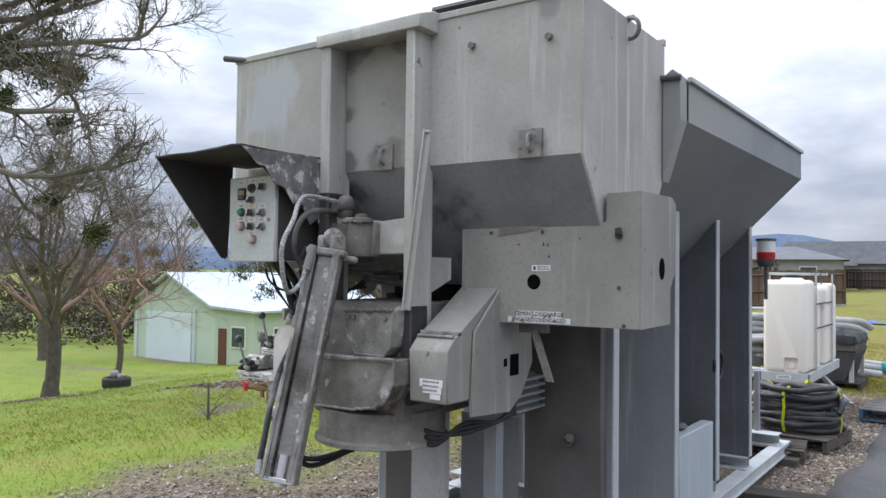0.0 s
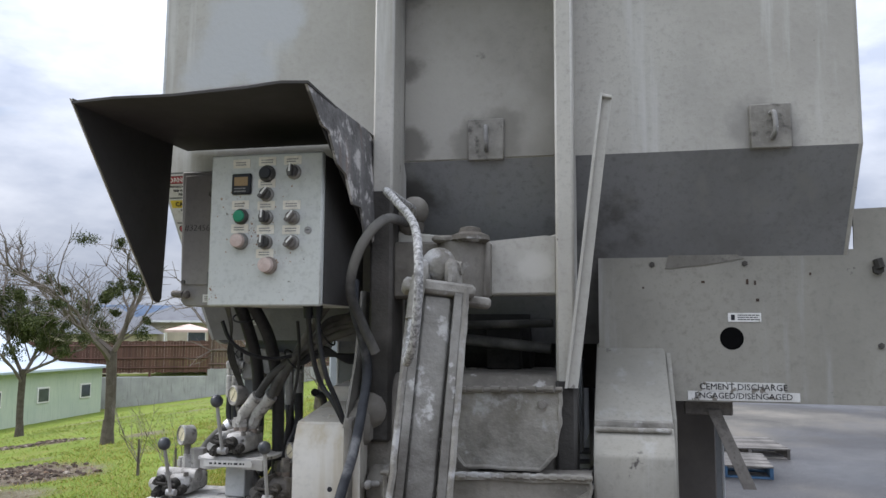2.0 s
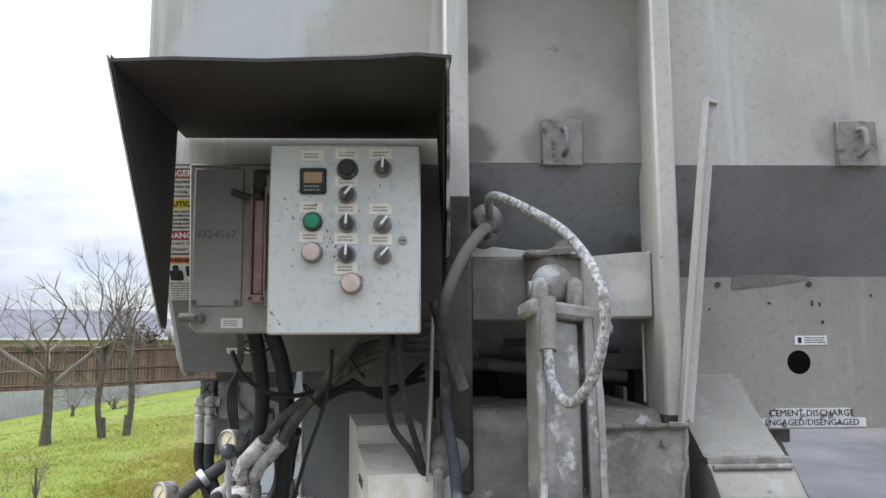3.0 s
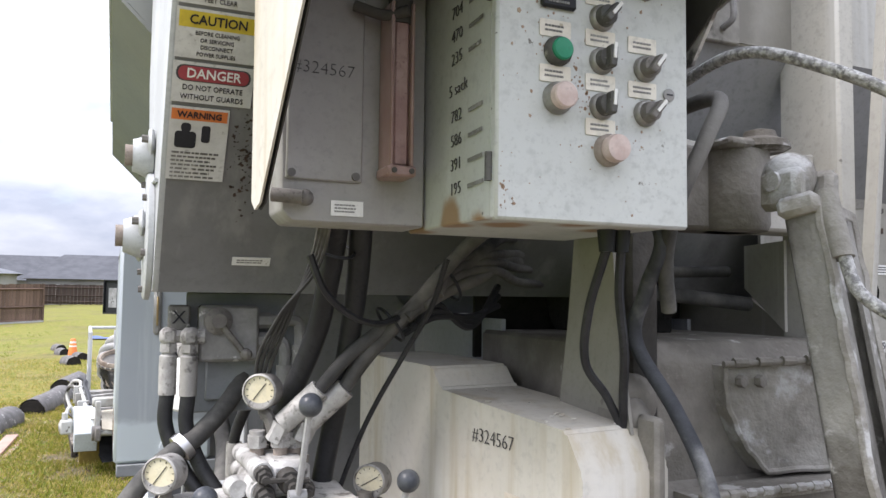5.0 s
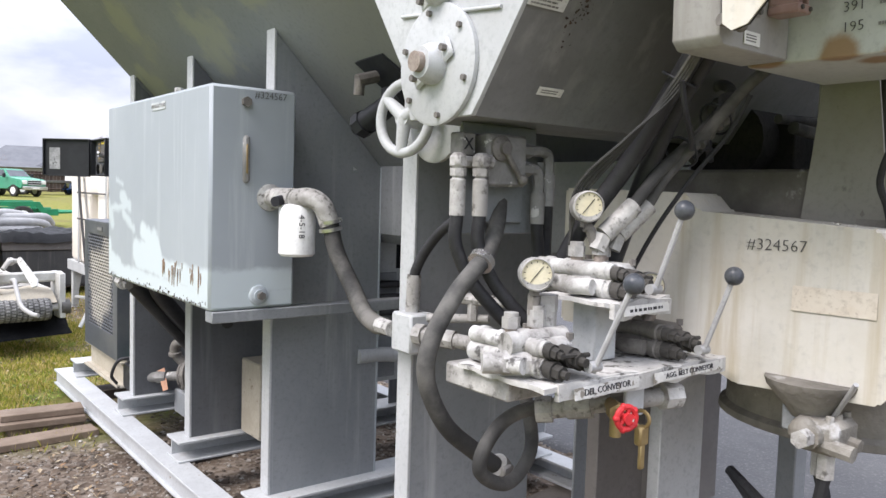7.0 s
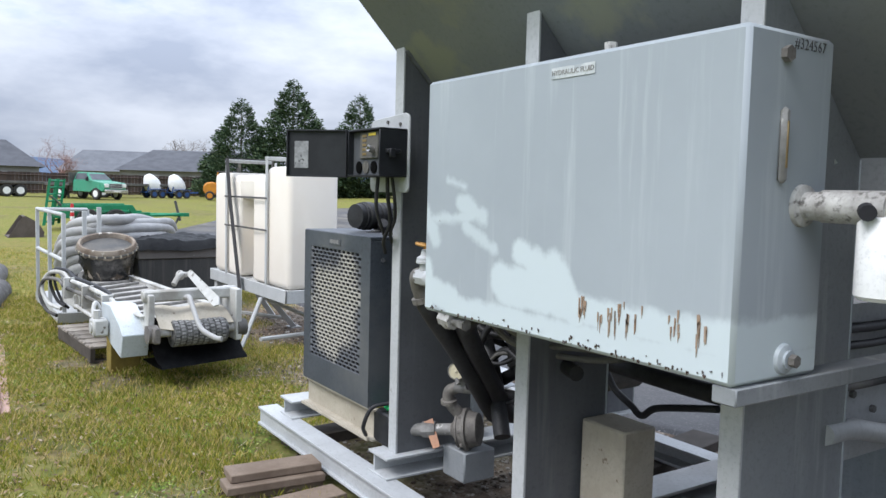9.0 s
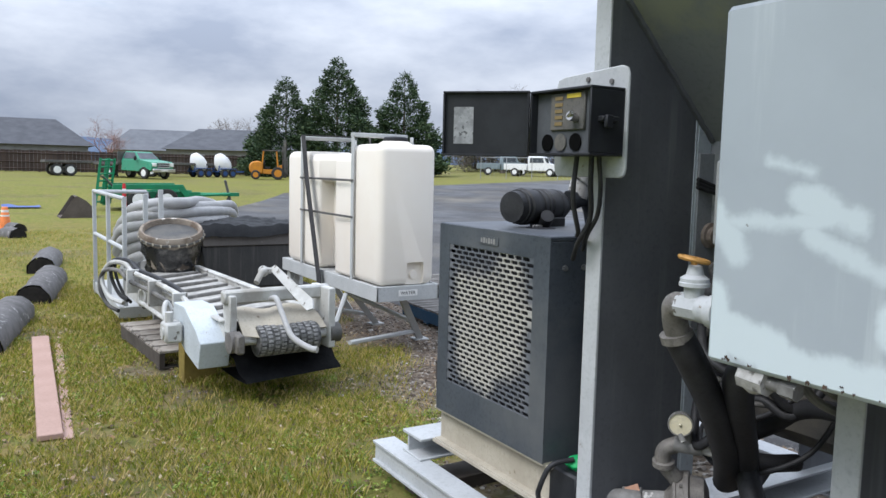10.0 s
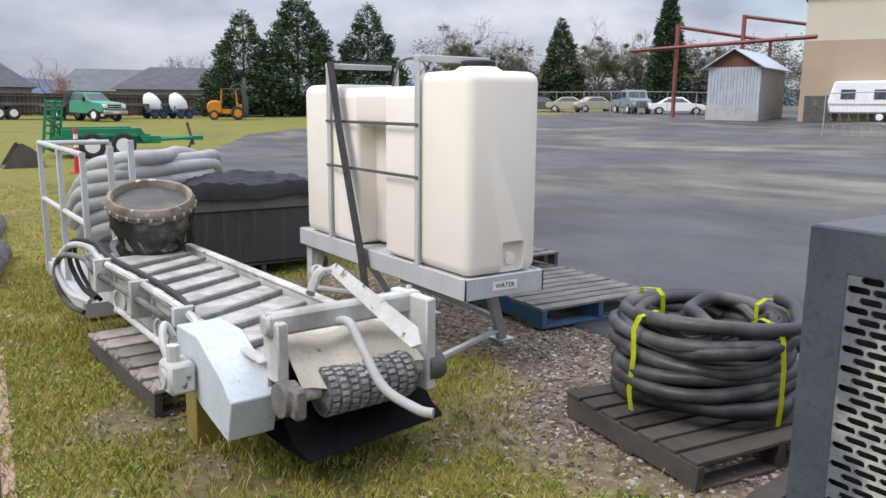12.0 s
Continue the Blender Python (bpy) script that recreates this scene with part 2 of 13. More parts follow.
M_STICK = material("aged_white_sticker", (0.60, 0.60, 0.585), (0.53, 0.525, 0.505), 14.0, 0.6, bump=0.0, spots=(0.36, 0.35, 0.33), spot_at=0.66, spot_scale=60, spot_soft=0.04)
M_STICKRED = material("faded_sticker_red", (0.36, 0.06, 0.075), (0.30, 0.055, 0.065), 20.0, 0.6, bump=0.0)
M_VWHITE = material("white_oversprayed_valve", (0.60, 0.595, 0.58), (0.36, 0.35, 0.335), 22.0, 0.6, 0.0, bump=0.45, spots=(0.06, 0.057, 0.053), spot_at=0.60, spot_scale=26, spot_soft=0.06, dust=(0.22, 0.21, 0.195), dust_at=0.55)
M_TRAY = material("white_crusted_tray", (0.56, 0.55, 0.53), (0.40, 0.39, 0.37), 14.0, 0.75, bump=0.5, spots=(0.10, 0.095, 0.085), spot_at=0.60, spot_scale=26, spot_soft=0.06)
M_OLIVE = material("dull_yellow_block", (0.25, 0.19, 0.045), (0.19, 0.14, 0.04), 8.0, 0.8, bump=0.2)
M_RUN = material("faint_rust_run", (0.33, 0.25, 0.185), (0.27, 0.18, 0.12), 14.0, 0.85, bump=0.0)
M_COVER = material("cream_dusted_cover", (0.56, 0.535, 0.475), (0.48, 0.445, 0.375), 2.6, 0.75, bump=0.1, streaks=(0.45, 0.40, 0.31), streak_at=0.60, spots=(0.24, 0.19, 0.14), spot_at=0.76, spot_scale=18, speckle=0.93, dust=(0.62, 0.60, 0.555), dust_at=0.56)
M_MIXER = material("concrete_caked_steel", (0.255, 0.238, 0.21), (0.13, 0.12, 0.104), 5.0, 0.85, bump=0.8, fine=40, spots=(0.36, 0.35, 0.33), spot_at=0.64, spot_scale=12.0, spot_soft=0.035, dust=(0.105, 0.096, 0.083), dust_at=0.60)
M_CAKED = material("pale_cement_crust", (0.32, 0.305, 0.275), (0.19, 0.177, 0.152), 8.0, 0.92, bump=1.0, fine=42, spots=(0.40, 0.395, 0.385), spot_at=0.60, spot_scale=10, spot_soft=0.05, dust=(0.09, 0.08, 0.068), dust_at=0.55)
M_ARM = material("caked_arm_steel", (0.27, 0.26, 0.235), (0.19, 0.18, 0.16), 6.0, 0.6, 0.2, bump=0.8, fine=45, spots=(0.43, 0.42, 0.40), spot_at=0.61, spot_scale=15, spot_soft=0.04, dust=(0.075, 0.067, 0.057), dust_at=0.56)
M_BLUEHOSE = material("dusty_blue_black_hose", (0.055, 0.058, 0.065), (0.032, 0.034, 0.039), 16.0, 0.7, bump=0.4, dust=(0.27, 0.27, 0.272), dust_at=0.575)
M_SHAFT = material("dull_brown_shaft", (0.23, 0.185, 0.155), (0.30, 0.26, 0.225), 30.0, 0.7, bump=0.2)
M_DARK = material("dark_dirty_steel", (0.075, 0.075, 0.075), (0.11, 0.105, 0.095), 6.0, 0.7, bump=0.3, dust=(0.17, 0.155, 0.13), dust_at=0.62)
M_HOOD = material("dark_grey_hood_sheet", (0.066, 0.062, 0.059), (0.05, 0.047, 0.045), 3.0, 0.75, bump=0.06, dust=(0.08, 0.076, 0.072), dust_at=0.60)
M_GRIME = material("cement_grimed_dark_steel", (0.062, 0.058, 0.053), (0.034, 0.032, 0.029), 5.0, 0.85, bump=0.7, fine=45, spots=(0.24, 0.23, 0.21), spot_at=0.69, spot_scale=22, dust=(0.12, 0.11, 0.098), dust_at=0.6)
M_HOODOUT = material("peeling_hood_paint", (0.20, 0.195, 0.19), (0.10, 0.096, 0.093), 9.0, 0.8, bump=0.7, spots=(0.48, 0.46, 0.44), spot_at=0.565, spot_scale=17, spot_soft=0.05, streaks=(0.25, 0.15, 0.10), streak_at=0.66)
M_PANEL = material("pale_green_grey_enclosure", (0.53, 0.545, 0.52), (0.475, 0.49, 0.465), 3.0, 0.5, bump=0.05, spots=(0.15, 0.14, 0.12), spot_at=0.70, spot_scale=34, dust=(0.42, 0.41, 0.37), dust_at=0.62,
                   patches=[([(-2.83, 2.36, 1.632, 0.022), (-2.83, 2.45, 1.632, 0.03), (-2.76, 2.40, 1.63, 0.035), (-2.68, 2.36, 1.63, 0.035), (-2.60, 2.42, 1.63, 0.035), (-2.83, 2.58, 1.64, 0.03)], (0.30, 0.20, 0.12))])
M_METER = material("grey_meter_cabinet", (0.35, 0.342, 0.325), (0.285, 0.275, 0.26), 3.5, 0.55, bump=0.05, streaks=(0.27, 0.255, 0.24), streak_at=0.62)
M_RUBBER = material("black_rubber_hose", (0.020, 0.020, 0.022), (0.034, 0.034, 0.036), 8.0, 0.5, bump=0.12, dust=(0.075, 0.073, 0.07), dust_at=0.67)
M_DUSTHOSE = material("dusty_black_hose", (0.055, 0.054, 0.052), (0.034, 0.034, 0.034), 9.0, 0.75, bump=0.35, dust=(0.165, 0.158, 0.145), dust_at=0.53)
M_CRUSTHOSE = material("cement_splashed_hose", (0.30, 0.296, 0.288), (0.14, 0.137, 0.133), 60.0, 0.85, bump=0.7, spots=(0.46, 0.455, 0.44), spot_at=0.52, spot_scale=120, spot_soft=0.12, dust=(0.10, 0.098, 0.095), dust_at=0.60)
M_FITTING = material("whitened_steel_fitting", (0.52, 0.51, 0.49), (0.28, 0.27, 0.255), 18.0, 0.65, 0.1, bump=0.35, spots=(0.12, 0.113, 0.105), spot_at=0.60, spot_scale=48, spot_soft=0.075, dust=(0.27, 0.26, 0.245), dust_at=0.53)
M_GREASY = material("greasy_cast_iron", (0.14, 0.13, 0.12), (0.22, 0.205, 0.185), 13.0, 0.65, 0.2, bump=0.4)
M_VALVE = material("grey_cast_valve", (0.29, 0.285, 0.275), (0.19, 0.185, 0.175), 12.0, 0.65, 0.1, bump=0.35, spots=(0.50, 0.49, 0.47), spot_at=0.63, spot_scale=26, dust=(0.10, 0.095, 0.09), dust_at=0.60)
# darker copy of the bin paint: shade on downward faces, in the colour
M_CHAMF = material("shade_toned_underside", (0.243, 0.246, 0.252), (0.20, 0.203, 0.208), 1.7, 0.7, bump=0.12, streaks=(0.23, 0.23, 0.225), streak_at=0.62, spots=(0.30, 0.29, 0.27), spot_at=0.72, spot_scale=13, dust=(0.14, 0.138, 0.135), dust_at=0.58,
                   # rounds by the posts: contact shadow and soot put into the colour
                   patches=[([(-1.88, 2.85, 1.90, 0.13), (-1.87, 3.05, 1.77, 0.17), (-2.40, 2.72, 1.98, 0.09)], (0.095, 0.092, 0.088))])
M_GUARD = material("dirty_grey_guard_sheet", (0.30, 0.287, 0.25), (0.235, 0.225, 0.195), 2.0, 0.7, bump=0.12, streaks=(0.34, 0.335, 0.315), streak_at=0.64, spots=(0.08, 0.075, 0.068), spot_at=0.68, spot_scale=12, dust=(0.20, 0.195, 0.178), dust_at=0.56)
M_VOID = material("unlit_hole", (0.006, 0.006, 0.006), None, 6.0, 0.95, bump=0.0, spec=0.02)
M_GUARDDARK = material("scraped_dirty_guard", (0.17, 0.16, 0.14), (0.24, 0.23, 0.205), 9.0, 0.8, bump=0.1)
M_BAYSHADE = material("bay_shade_black", (0.020, 0.0195, 0.0185), (0.036, 0.034, 0.031), 6.0, 0.9, bump=0.5, dust=(0.07, 0.066, 0.06), dust_at=0.64, spec=0.12)
M_LATCH = material("grimy_latch_plate", (0.29, 0.278, 0.248), (0.17, 0.16, 0.142), 9.0, 0.75, bump=0.3, spots=(0.08, 0.074, 0.066), spot_at=0.60, spot_scale=18, spot_soft=0.06)
M_LEVER = material("worn_steel_rod", (0.40, 0.40, 0.40), (0.30, 0.30, 0.30), 18.0, 0.5, 0.1, bump=0.1)
M_WORN = material("worn_dirty_label", (0.66, 0.655, 0.63), (0.52, 0.51, 0.48), 22.0, 0.7, bump=0.05, spots=(0.22, 0.20, 0.17), spot_at=0.60, spot_scale=45)
M_CHROME = material("bright_rod", (0.62, 0.61, 0.60), (0.5, 0.49, 0.48), 20.0, 0.3, 0.9, bump=0.05)
M_BRASS = material("tarnished_brass", (0.36, 0.27, 0.13), (0.27, 0.19, 0.09), 16.0, 0.5, 0.6, bump=0.15)
M_KNOB = material("dark_ball_knob", (0.05, 0.055, 0.065), (0.10, 0.105, 0.11), 30.0, 0.35, bump=0.05)
M_WHITE = material("white_label", (0.78, 0.775, 0.75), (0.70, 0.69, 0.66), 18.0, 0.55, bump=0.0, spots=(0.38, 0.34, 0.28), spot_at=0.70, spot_scale=40)
M_FILTER = material("white_filter_can", (0.80, 0.80, 0.79), (0.74, 0.74, 0.73), 6.0, 0.35, bump=0.02)
M_INK = material("black_ink", (0.025, 0.025, 0.03), None, 20.0, 0.7, bump=0.0)
M_RED = material("red_paint", (0.55, 0.03, 0.035), (0.42, 0.025, 0.03), 10.0, 0.45, bump=0.1, spots=(0.45, 0.4, 0.36), spot_at=0.68, spot_scale=40)
M_RIBBON = material("faded_orange_tape", (0.50, 0.27, 0.17), (0.42, 0.25, 0.18), 12.0, 0.8, bump=0.05)
M_ORANGE = material("orange_label", (0.75, 0.22, 0.06), None, 10.0, 0.5, bump=0.0)
M_YELLOW = material("yellow_label", (0.68, 0.52, 0.06), None, 10.0, 0.5, bump=0.0)
M_PINK = material("faded_red_button", (0.58, 0.475, 0.43), (0.46, 0.35, 0.31), 40.0, 0.5, bump=0.05)
M_DULL = material("dust_filmed_black_plastic", (0.10, 0.097, 0.09), (0.055, 0.053, 0.05), 40.0, 0.6, bump=0.1, spots=(0.26, 0.25, 0.22), spot_at=0.66, spot_scale=70, spot_soft=0.05)
M_RING = material("dirty_switch_ring", (0.33, 0.32, 0.30), (0.22, 0.21, 0.19), 40.0, 0.5, 0.5, bump=0.1)
M_GREEN = material("green_button", (0.02, 0.24, 0.13), None, 20.0, 0.35, bump=0.0)
M_BLACK = material("black_plastic", (0.024, 0.0255, 0.029), (0.017, 0.018, 0.021), 15.0, 0.5, bump=0.05, speckle=1.0)
M_INNER = material("grey_inner_panel", (0.085, 0.09, 0.098), (0.065, 0.069, 0.076), 9.0, 0.6, bump=0.05)
M_LCD = material("amber_display", (0.30, 0.20, 0.09), None, 12.0, 0.2, bump=0.0)
M_DIAL = material("cream_dial", (0.66, 0.61, 0.46), (0.60, 0.54, 0.38), 20.0, 0.4, bump=0.0)
M_TUBE = material("red_stained_sight_tube", (0.36, 0.26, 0.235), (0.25, 0.155, 0.135), 5.0, 0.3, bump=0.02, streaks=(0.36, 0.27, 0.24), streak_at=0.62)
M_ENGINE = material("charcoal_engine_paint", (0.055, 0.064, 0.078), (0.075, 0.085, 0.10), 4.0, 0.4, bump=0.05, dust=(0.11, 0.115, 0.12), dust_at=0.6)
M_GRILLE = material("dust_bleached_grille", (0.11, 0.12, 0.135), (0.14, 0.145, 0.155), 7.0, 0.75, bump=0.05, patches=[([(-2.96, 6.50, 0.86, 0.17), (-2.96, 6.66, 0.86, 0.17), (-2.96, 6.60, 0.72, 0.15)], (0.43, 0.41, 0.36))])
M_BEIGE = material("beige_base_channel", (0.46, 0.42, 0.34), (0.38, 0.34, 0.27), 6.0, 0.7, bump=0.1, spots=(0.2, 0.16, 0.11), spot_at=0.68, spot_scale=18)
M_PLASTIC = material("white_poly_tank", (0.80, 0.745, 0.66), (0.77, 0.70, 0.605), 1.3, 0.45, bump=0.0, spots=(0.5, 0.43, 0.33), spot_at=0.80, spot_scale=24, spec=0.5, speckle=1.0)
M_STAND = material("light_grey_frame_paint", (0.47, 0.48, 0.475), (0.41, 0.42, 0.415), 4.0, 0.55, bump=0.06, spots=(0.24, 0.18, 0.13), spot_at=0.72, spot_scale=20)
M_CONV = material("weathered_white_grey_paint", (0.55, 0.55, 0.525), (0.40, 0.395, 0.37), 5.0, 0.65, bump=0.25, spots=(0.15, 0.135, 0.115), spot_at=0.64, spot_scale=15, dust=(0.27, 0.255, 0.225), dust_at=0.60)
M_BELT = material("worn_conveyor_belt", (0.46, 0.45, 0.42), (0.27, 0.262, 0.245), 7.0, 0.85, bump=0.3)
M_CLEAT = material("dusty_rubber_cleat", (0.17, 0.165, 0.155), (0.26, 0.25, 0.23), 12.0, 0.85, bump=0.3)
M_PALEBLUE = material("pale_blue_grey_cover_paint", (0.52, 0.565, 0.59), (0.46, 0.50, 0.52), 4.0, 0.5, bump=0.08, spots=(0.22, 0.19, 0.15), spot_at=0.69, spot_scale=16)
M_DRUM = material("knurled_drum_rubber", (0.05, 0.05, 0.05), (0.17, 0.168, 0.16), 26.0, 0.8, bump=0.5)
M_PVC = material("grey_suction_hose", (0.40, 0.395, 0.385), (0.33, 0.325, 0.315), 4.0, 0.55, bump=0.06)
M_SHEET = material("black_plastic_sheet", (0.010, 0.0105, 0.0115), (0.018, 0.019, 0.02), 9.0, 0.5, bump=0.4, spec=0.10)
M_WOOD = material("weathered_pallet_wood", (0.078, 0.066, 0.056), (0.052, 0.044, 0.037), 6.0, 0.8, bump=0.3, per_piece=0.35)
M_GREYWOOD = material("silvered_pallet_wood", (0.16, 0.148, 0.135), (0.10, 0.093, 0.084), 6.0, 0.75, bump=0.3, per_piece=0.4)
M_PALEWOOD = material("pale_worn_pallet_wood", (0.33, 0.30, 0.26), (0.20, 0.175, 0.15), 7.0, 0.85, bump=0.4, per_piece=0.35, spots=(0.10, 0.085, 0.07), spot_at=0.62, spot_scale=14)
M_COILHOSE = material("scuffed_black_hose", (0.030, 0.030, 0.032), (0.05, 0.05, 0.052), 7.0, 0.42, bump=0.25, dust=(0.115, 0.113, 0.11), dust_at=0.60)
M_BLUE = material("blue_pallet_paint", (0.03, 0.085, 0.16), (0.05, 0.10, 0.17), 8.0, 0.8, bump=0.2, spots=(0.2, 0.18, 0.15), spot_at=0.66, spot_scale=14)
M_PLANK = material("brown_weathered_plank", (0.215, 0.165, 0.125), (0.155, 0.115, 0.085), 7.0, 0.85, bump=0.2, per_piece=0.2)
M_PINKPLANK = material("pinkish_composite_plank", (0.40, 0.265, 0.215), (0.36, 0.235, 0.19), 4.0, 0.8, bump=0.12)
M_BARK = material("grey_brown_bark", (0.085, 0.07, 0.055), (0.13, 0.112, 0.09), 9.0, 0.95, bump=0.9, fine=30)
M_LOG = material("weathered_grey_log", (0.155, 0.148, 0.145), (0.10, 0.095, 0.092), 6.0, 0.95, bump=0.9, fine=28, spots=(0.34, 0.33, 0.32), spot_at=0.64, spot_scale=16)
M_LOGEND = material("sawn_log_end", (0.022, 0.019, 0.017), (0.012, 0.011, 0.010), 18.0, 0.95, bump=0.4)
M_STRAP = material("yellow_ratchet_strap", (0.66, 0.70, 0.03), (0.55, 0.58, 0.03), 20.0, 0.7, bump=0.1)
M_BLKSTRAP = material("black_webbing", (0.035, 0.034, 0.036), (0.06, 0.058, 0.06), 30.0, 0.8, bump=0.2)
M_GREENP = material("green_trailer_paint", (0.015, 0.22, 0.10), (0.02, 0.17, 0.08), 3.0, 0.4, bump=0.03)
M_TYRE = material("tyre_rubber", (0.03, 0.03, 0.03), (0.05, 0.048, 0.045), 9.0, 0.85, bump=0.2)
M_ALU = material("white_wheel_rim", (0.6, 0.6, 0.6), None, 9.0, 0.4, 0.3, bump=0.0)
M_GLASSD = material("dark_window_glass", (0.05, 0.06, 0.07), (0.08, 0.09, 0.10), 2.0, 0.08, bump=0.0, spec=0.6, rough_span=0.03)


# ---- building blocks ----
BASES = {}


def thing(name, label, category, at=(0, 0, 0), group=""):
    ob = new(name)
    ob.empty_display_size = 0.1
    ob.location = at
    BASES[ob] = Vector(at)
    return tagged(ob, label, category, group)


def hang(ob, parent):
    ob.parent = parent
    ob.matrix_parent_inverse = Matrix.Translation(-BASES.get(parent, Vector((0, 0, 0))))
    return ob


def part(name, bm, mat, parent, label="", kind="", sharp=38):
    me = bpy.data.meshes.new(name)
    bmesh.ops.recalc_face_normals(bm, faces=bm.faces)
    for f in bm.faces:
        f.smooth = True
    bm.to_mesh(me)
    bm.free()
    me.set_sharp_from_angle(angle=radians(sharp))
    me.materials.append(mat)
    ob = new(name, me)
    if parent is not None:
        hang(ob, parent)
    return tagged(ob, label, "", "", kind)


def piece(name, me, parent, m):
    ob = hang(new(name, me), parent)
    ob.matrix_basis = m
    return ob


def mesh_of(name, bm, mat, sharp=38):
    me = bpy.data.meshes.new(name)
    bmesh.ops.recalc_face_normals(bm, faces=bm.faces)
    for f in bm.faces:
        f.smooth = True
    bm.to_mesh(me)
    bm.free()
    me.set_sharp_from_angle(angle=radians(sharp))
    me.materials.append(mat)
    return me


def BM():
    return bmesh.new()


def box(bm, x0, x1, y0, y1, z0, z1, bevel=0.004, m=None):
    r = bmesh.ops.create_cube(bm, size=1.0)
    vs = r["verts"]
    bmesh.ops.scale(bm, vec=(abs(x1 - x0), abs(y1 - y0), abs(z1 - z0)), verts=vs)
    bmesh.ops.translate(bm, vec=((x0 + x1) / 2, (y0 + y1) / 2, (z0 + z1) / 2), verts=vs)
    if m is not None:
        bmesh.ops.transform(bm, matrix=m, verts=vs)
    if bevel:
        es = list({e for v in vs for e in v.link_edges})
        bmesh.ops.bevel(bm, geom=es, offset=bevel, segments=1, affect='EDGES', clamp_overlap=True)
    return bm


def prism(bm, outline, axis, a, b, bevel=0.0):
    """Extrudes an outline of 2D points along an axis from a to b. axis x: points are (y, z); y: (x, z); z: (x, y)."""
    def at(p, s):
        return {"x": (s, p[0], p[1]), "y": (p[0], s, p[1]), "z": (p[0], p[1], s)}[axis]
    lo = [bm.verts.new(at(p, a)) for p in outline]
    hi = [bm.verts.new(at(p, b)) for p in outline]
    fs = [bm.faces.new(lo), bm.faces.new(hi[::-1])]
    n = len(outline)
    for i in range(n):
        fs.append(bm.faces.new((lo[i], hi[i], hi[(i + 1) % n], lo[(i + 1) % n])))
    if bevel:
        es = list({e for f in fs for e in f.edges})
        bmesh.ops.bevel(bm, geom=es, offset=bevel, segments=1, affect='EDGES', clamp_overlap=True)
    return bm


def rod(bm, p, q, r, r2=None, n=12, caps=True):
    p, q = Vector(p), Vector(q)
    d = q - p
    m = Matrix.Translation((p + q) / 2) @ d.to_track_quat('Z', 'Y').to_matrix().to_4x4()
    bmesh.ops.create_cone(bm, cap_ends=caps, cap_tris=False, segments=n, radius1=r, radius2=r if r2 is None else r2, depth=d.length, matrix=m)
    return bm


def ball(bm, p, r, n=12):
    bmesh.ops.create_uvsphere(bm, u_segments=n, v_segments=max(6, n // 2 + 2), radius=r, matrix=Matrix.Translation(p))
    return bm


def spline(pts, per=8):
    ps = [Vector(p) for p in pts]
    ext = [ps[0] * 2 - ps[1]] + ps + [ps[-1] * 2 - ps[-2]]
    out = []
    for i in range(1, len(ext) - 2):
        a, b, c, d = ext[i - 1:i + 3]
        for k in range(per):
            u = k / per
            out.append(0.5 * ((2 * b) + (c - a) * u + (2 * a - 5 * b + 4 * c - d) * u * u + (3 * b - a - 3 * c + d) * u ** 3))
    out.append(ps[-1])
    return out


def tube(bm, pts, r, n=10, per=8, closed=False, wobble=0.0):
    """A hose: a round section swept along a smooth curve through the points."""
    ps = spline(pts, per) if per > 1 else [Vector(p) for p in pts]
    rings = []
    t0 = (ps[1] - ps[0]).normalized()
    u = t0.orthogonal().normalized()
    for i, p in enumerate(ps):
        t = (ps[min(i + 1, len(ps) - 1)] - ps[max(i - 1, 0)]).normalized()
        u = (u - t * u.dot(t)).normalized()
        w = t.cross(u)
        rr = r * (1 + wobble * math.sin(i * 1.7))
        rings.append([bm.verts.new(p + (u * math.cos(2 * math.pi * k / n) + w * math.sin(2 * math.pi * k / n)) * rr) for k in range(n)])
    for a, b in zip(rings, rings[1:]):
        for k in range(n):
            bm.faces.new((a[k], a[(k + 1) % n], b[(k + 1) % n], b[k]))
    if not closed:
        bm.faces.new(rings[0][::-1])
        bm.faces.new(rings[-1])
    return bm


def ring(bm, c, axis, R, r, n=28, k=8):
    """A torus about an axis through c."""
    q = Vector(axis).to_track_quat('Z', 'Y').to_matrix()
    rows = []
    for i in range(n):
        a = 2 * math.pi * i / n
        d = Vector((math.cos(a), math.sin(a), 0))
        rows.append([bm.verts.new(Vector(c) + q @ (d * (R + r * math.cos(2 * math.pi * j / k)) + Vector((0, 0, r * math.sin(2 * math.pi * j / k))))) for j in range(k)])
    for i in range(n):
        a, b = rows[i], rows[(i + 1) % n]
        for j in range(k):
            bm.faces.new((a[j], b[j], b[(j + 1) % k], a[(j + 1) % k]))
    return bm


def lathe(bm, c, axis, profile, n=24):
    """Turns a profile of (radius, height) about an axis through c."""
    q = Vector(axis).to_track_quat('Z', 'Y').to_matrix()
    rows = []
    for rad, h in profile:
        rows.append([bm.verts.new(Vector(c) + q @ Vector((rad * math.cos(2 * math.pi * i / n), rad * math.sin(2 * math.pi * i / n), h))) for i in range(n)])
    for a, b in zip(rows, rows[1:]):
        for i in range(n):
            bm.faces.new((a[i], a[(i + 1) % n], b[(i + 1) % n], b[i]))
    bm.faces.new(rows[0][::-1])
    bm.faces.new(rows[-1])
    return bm


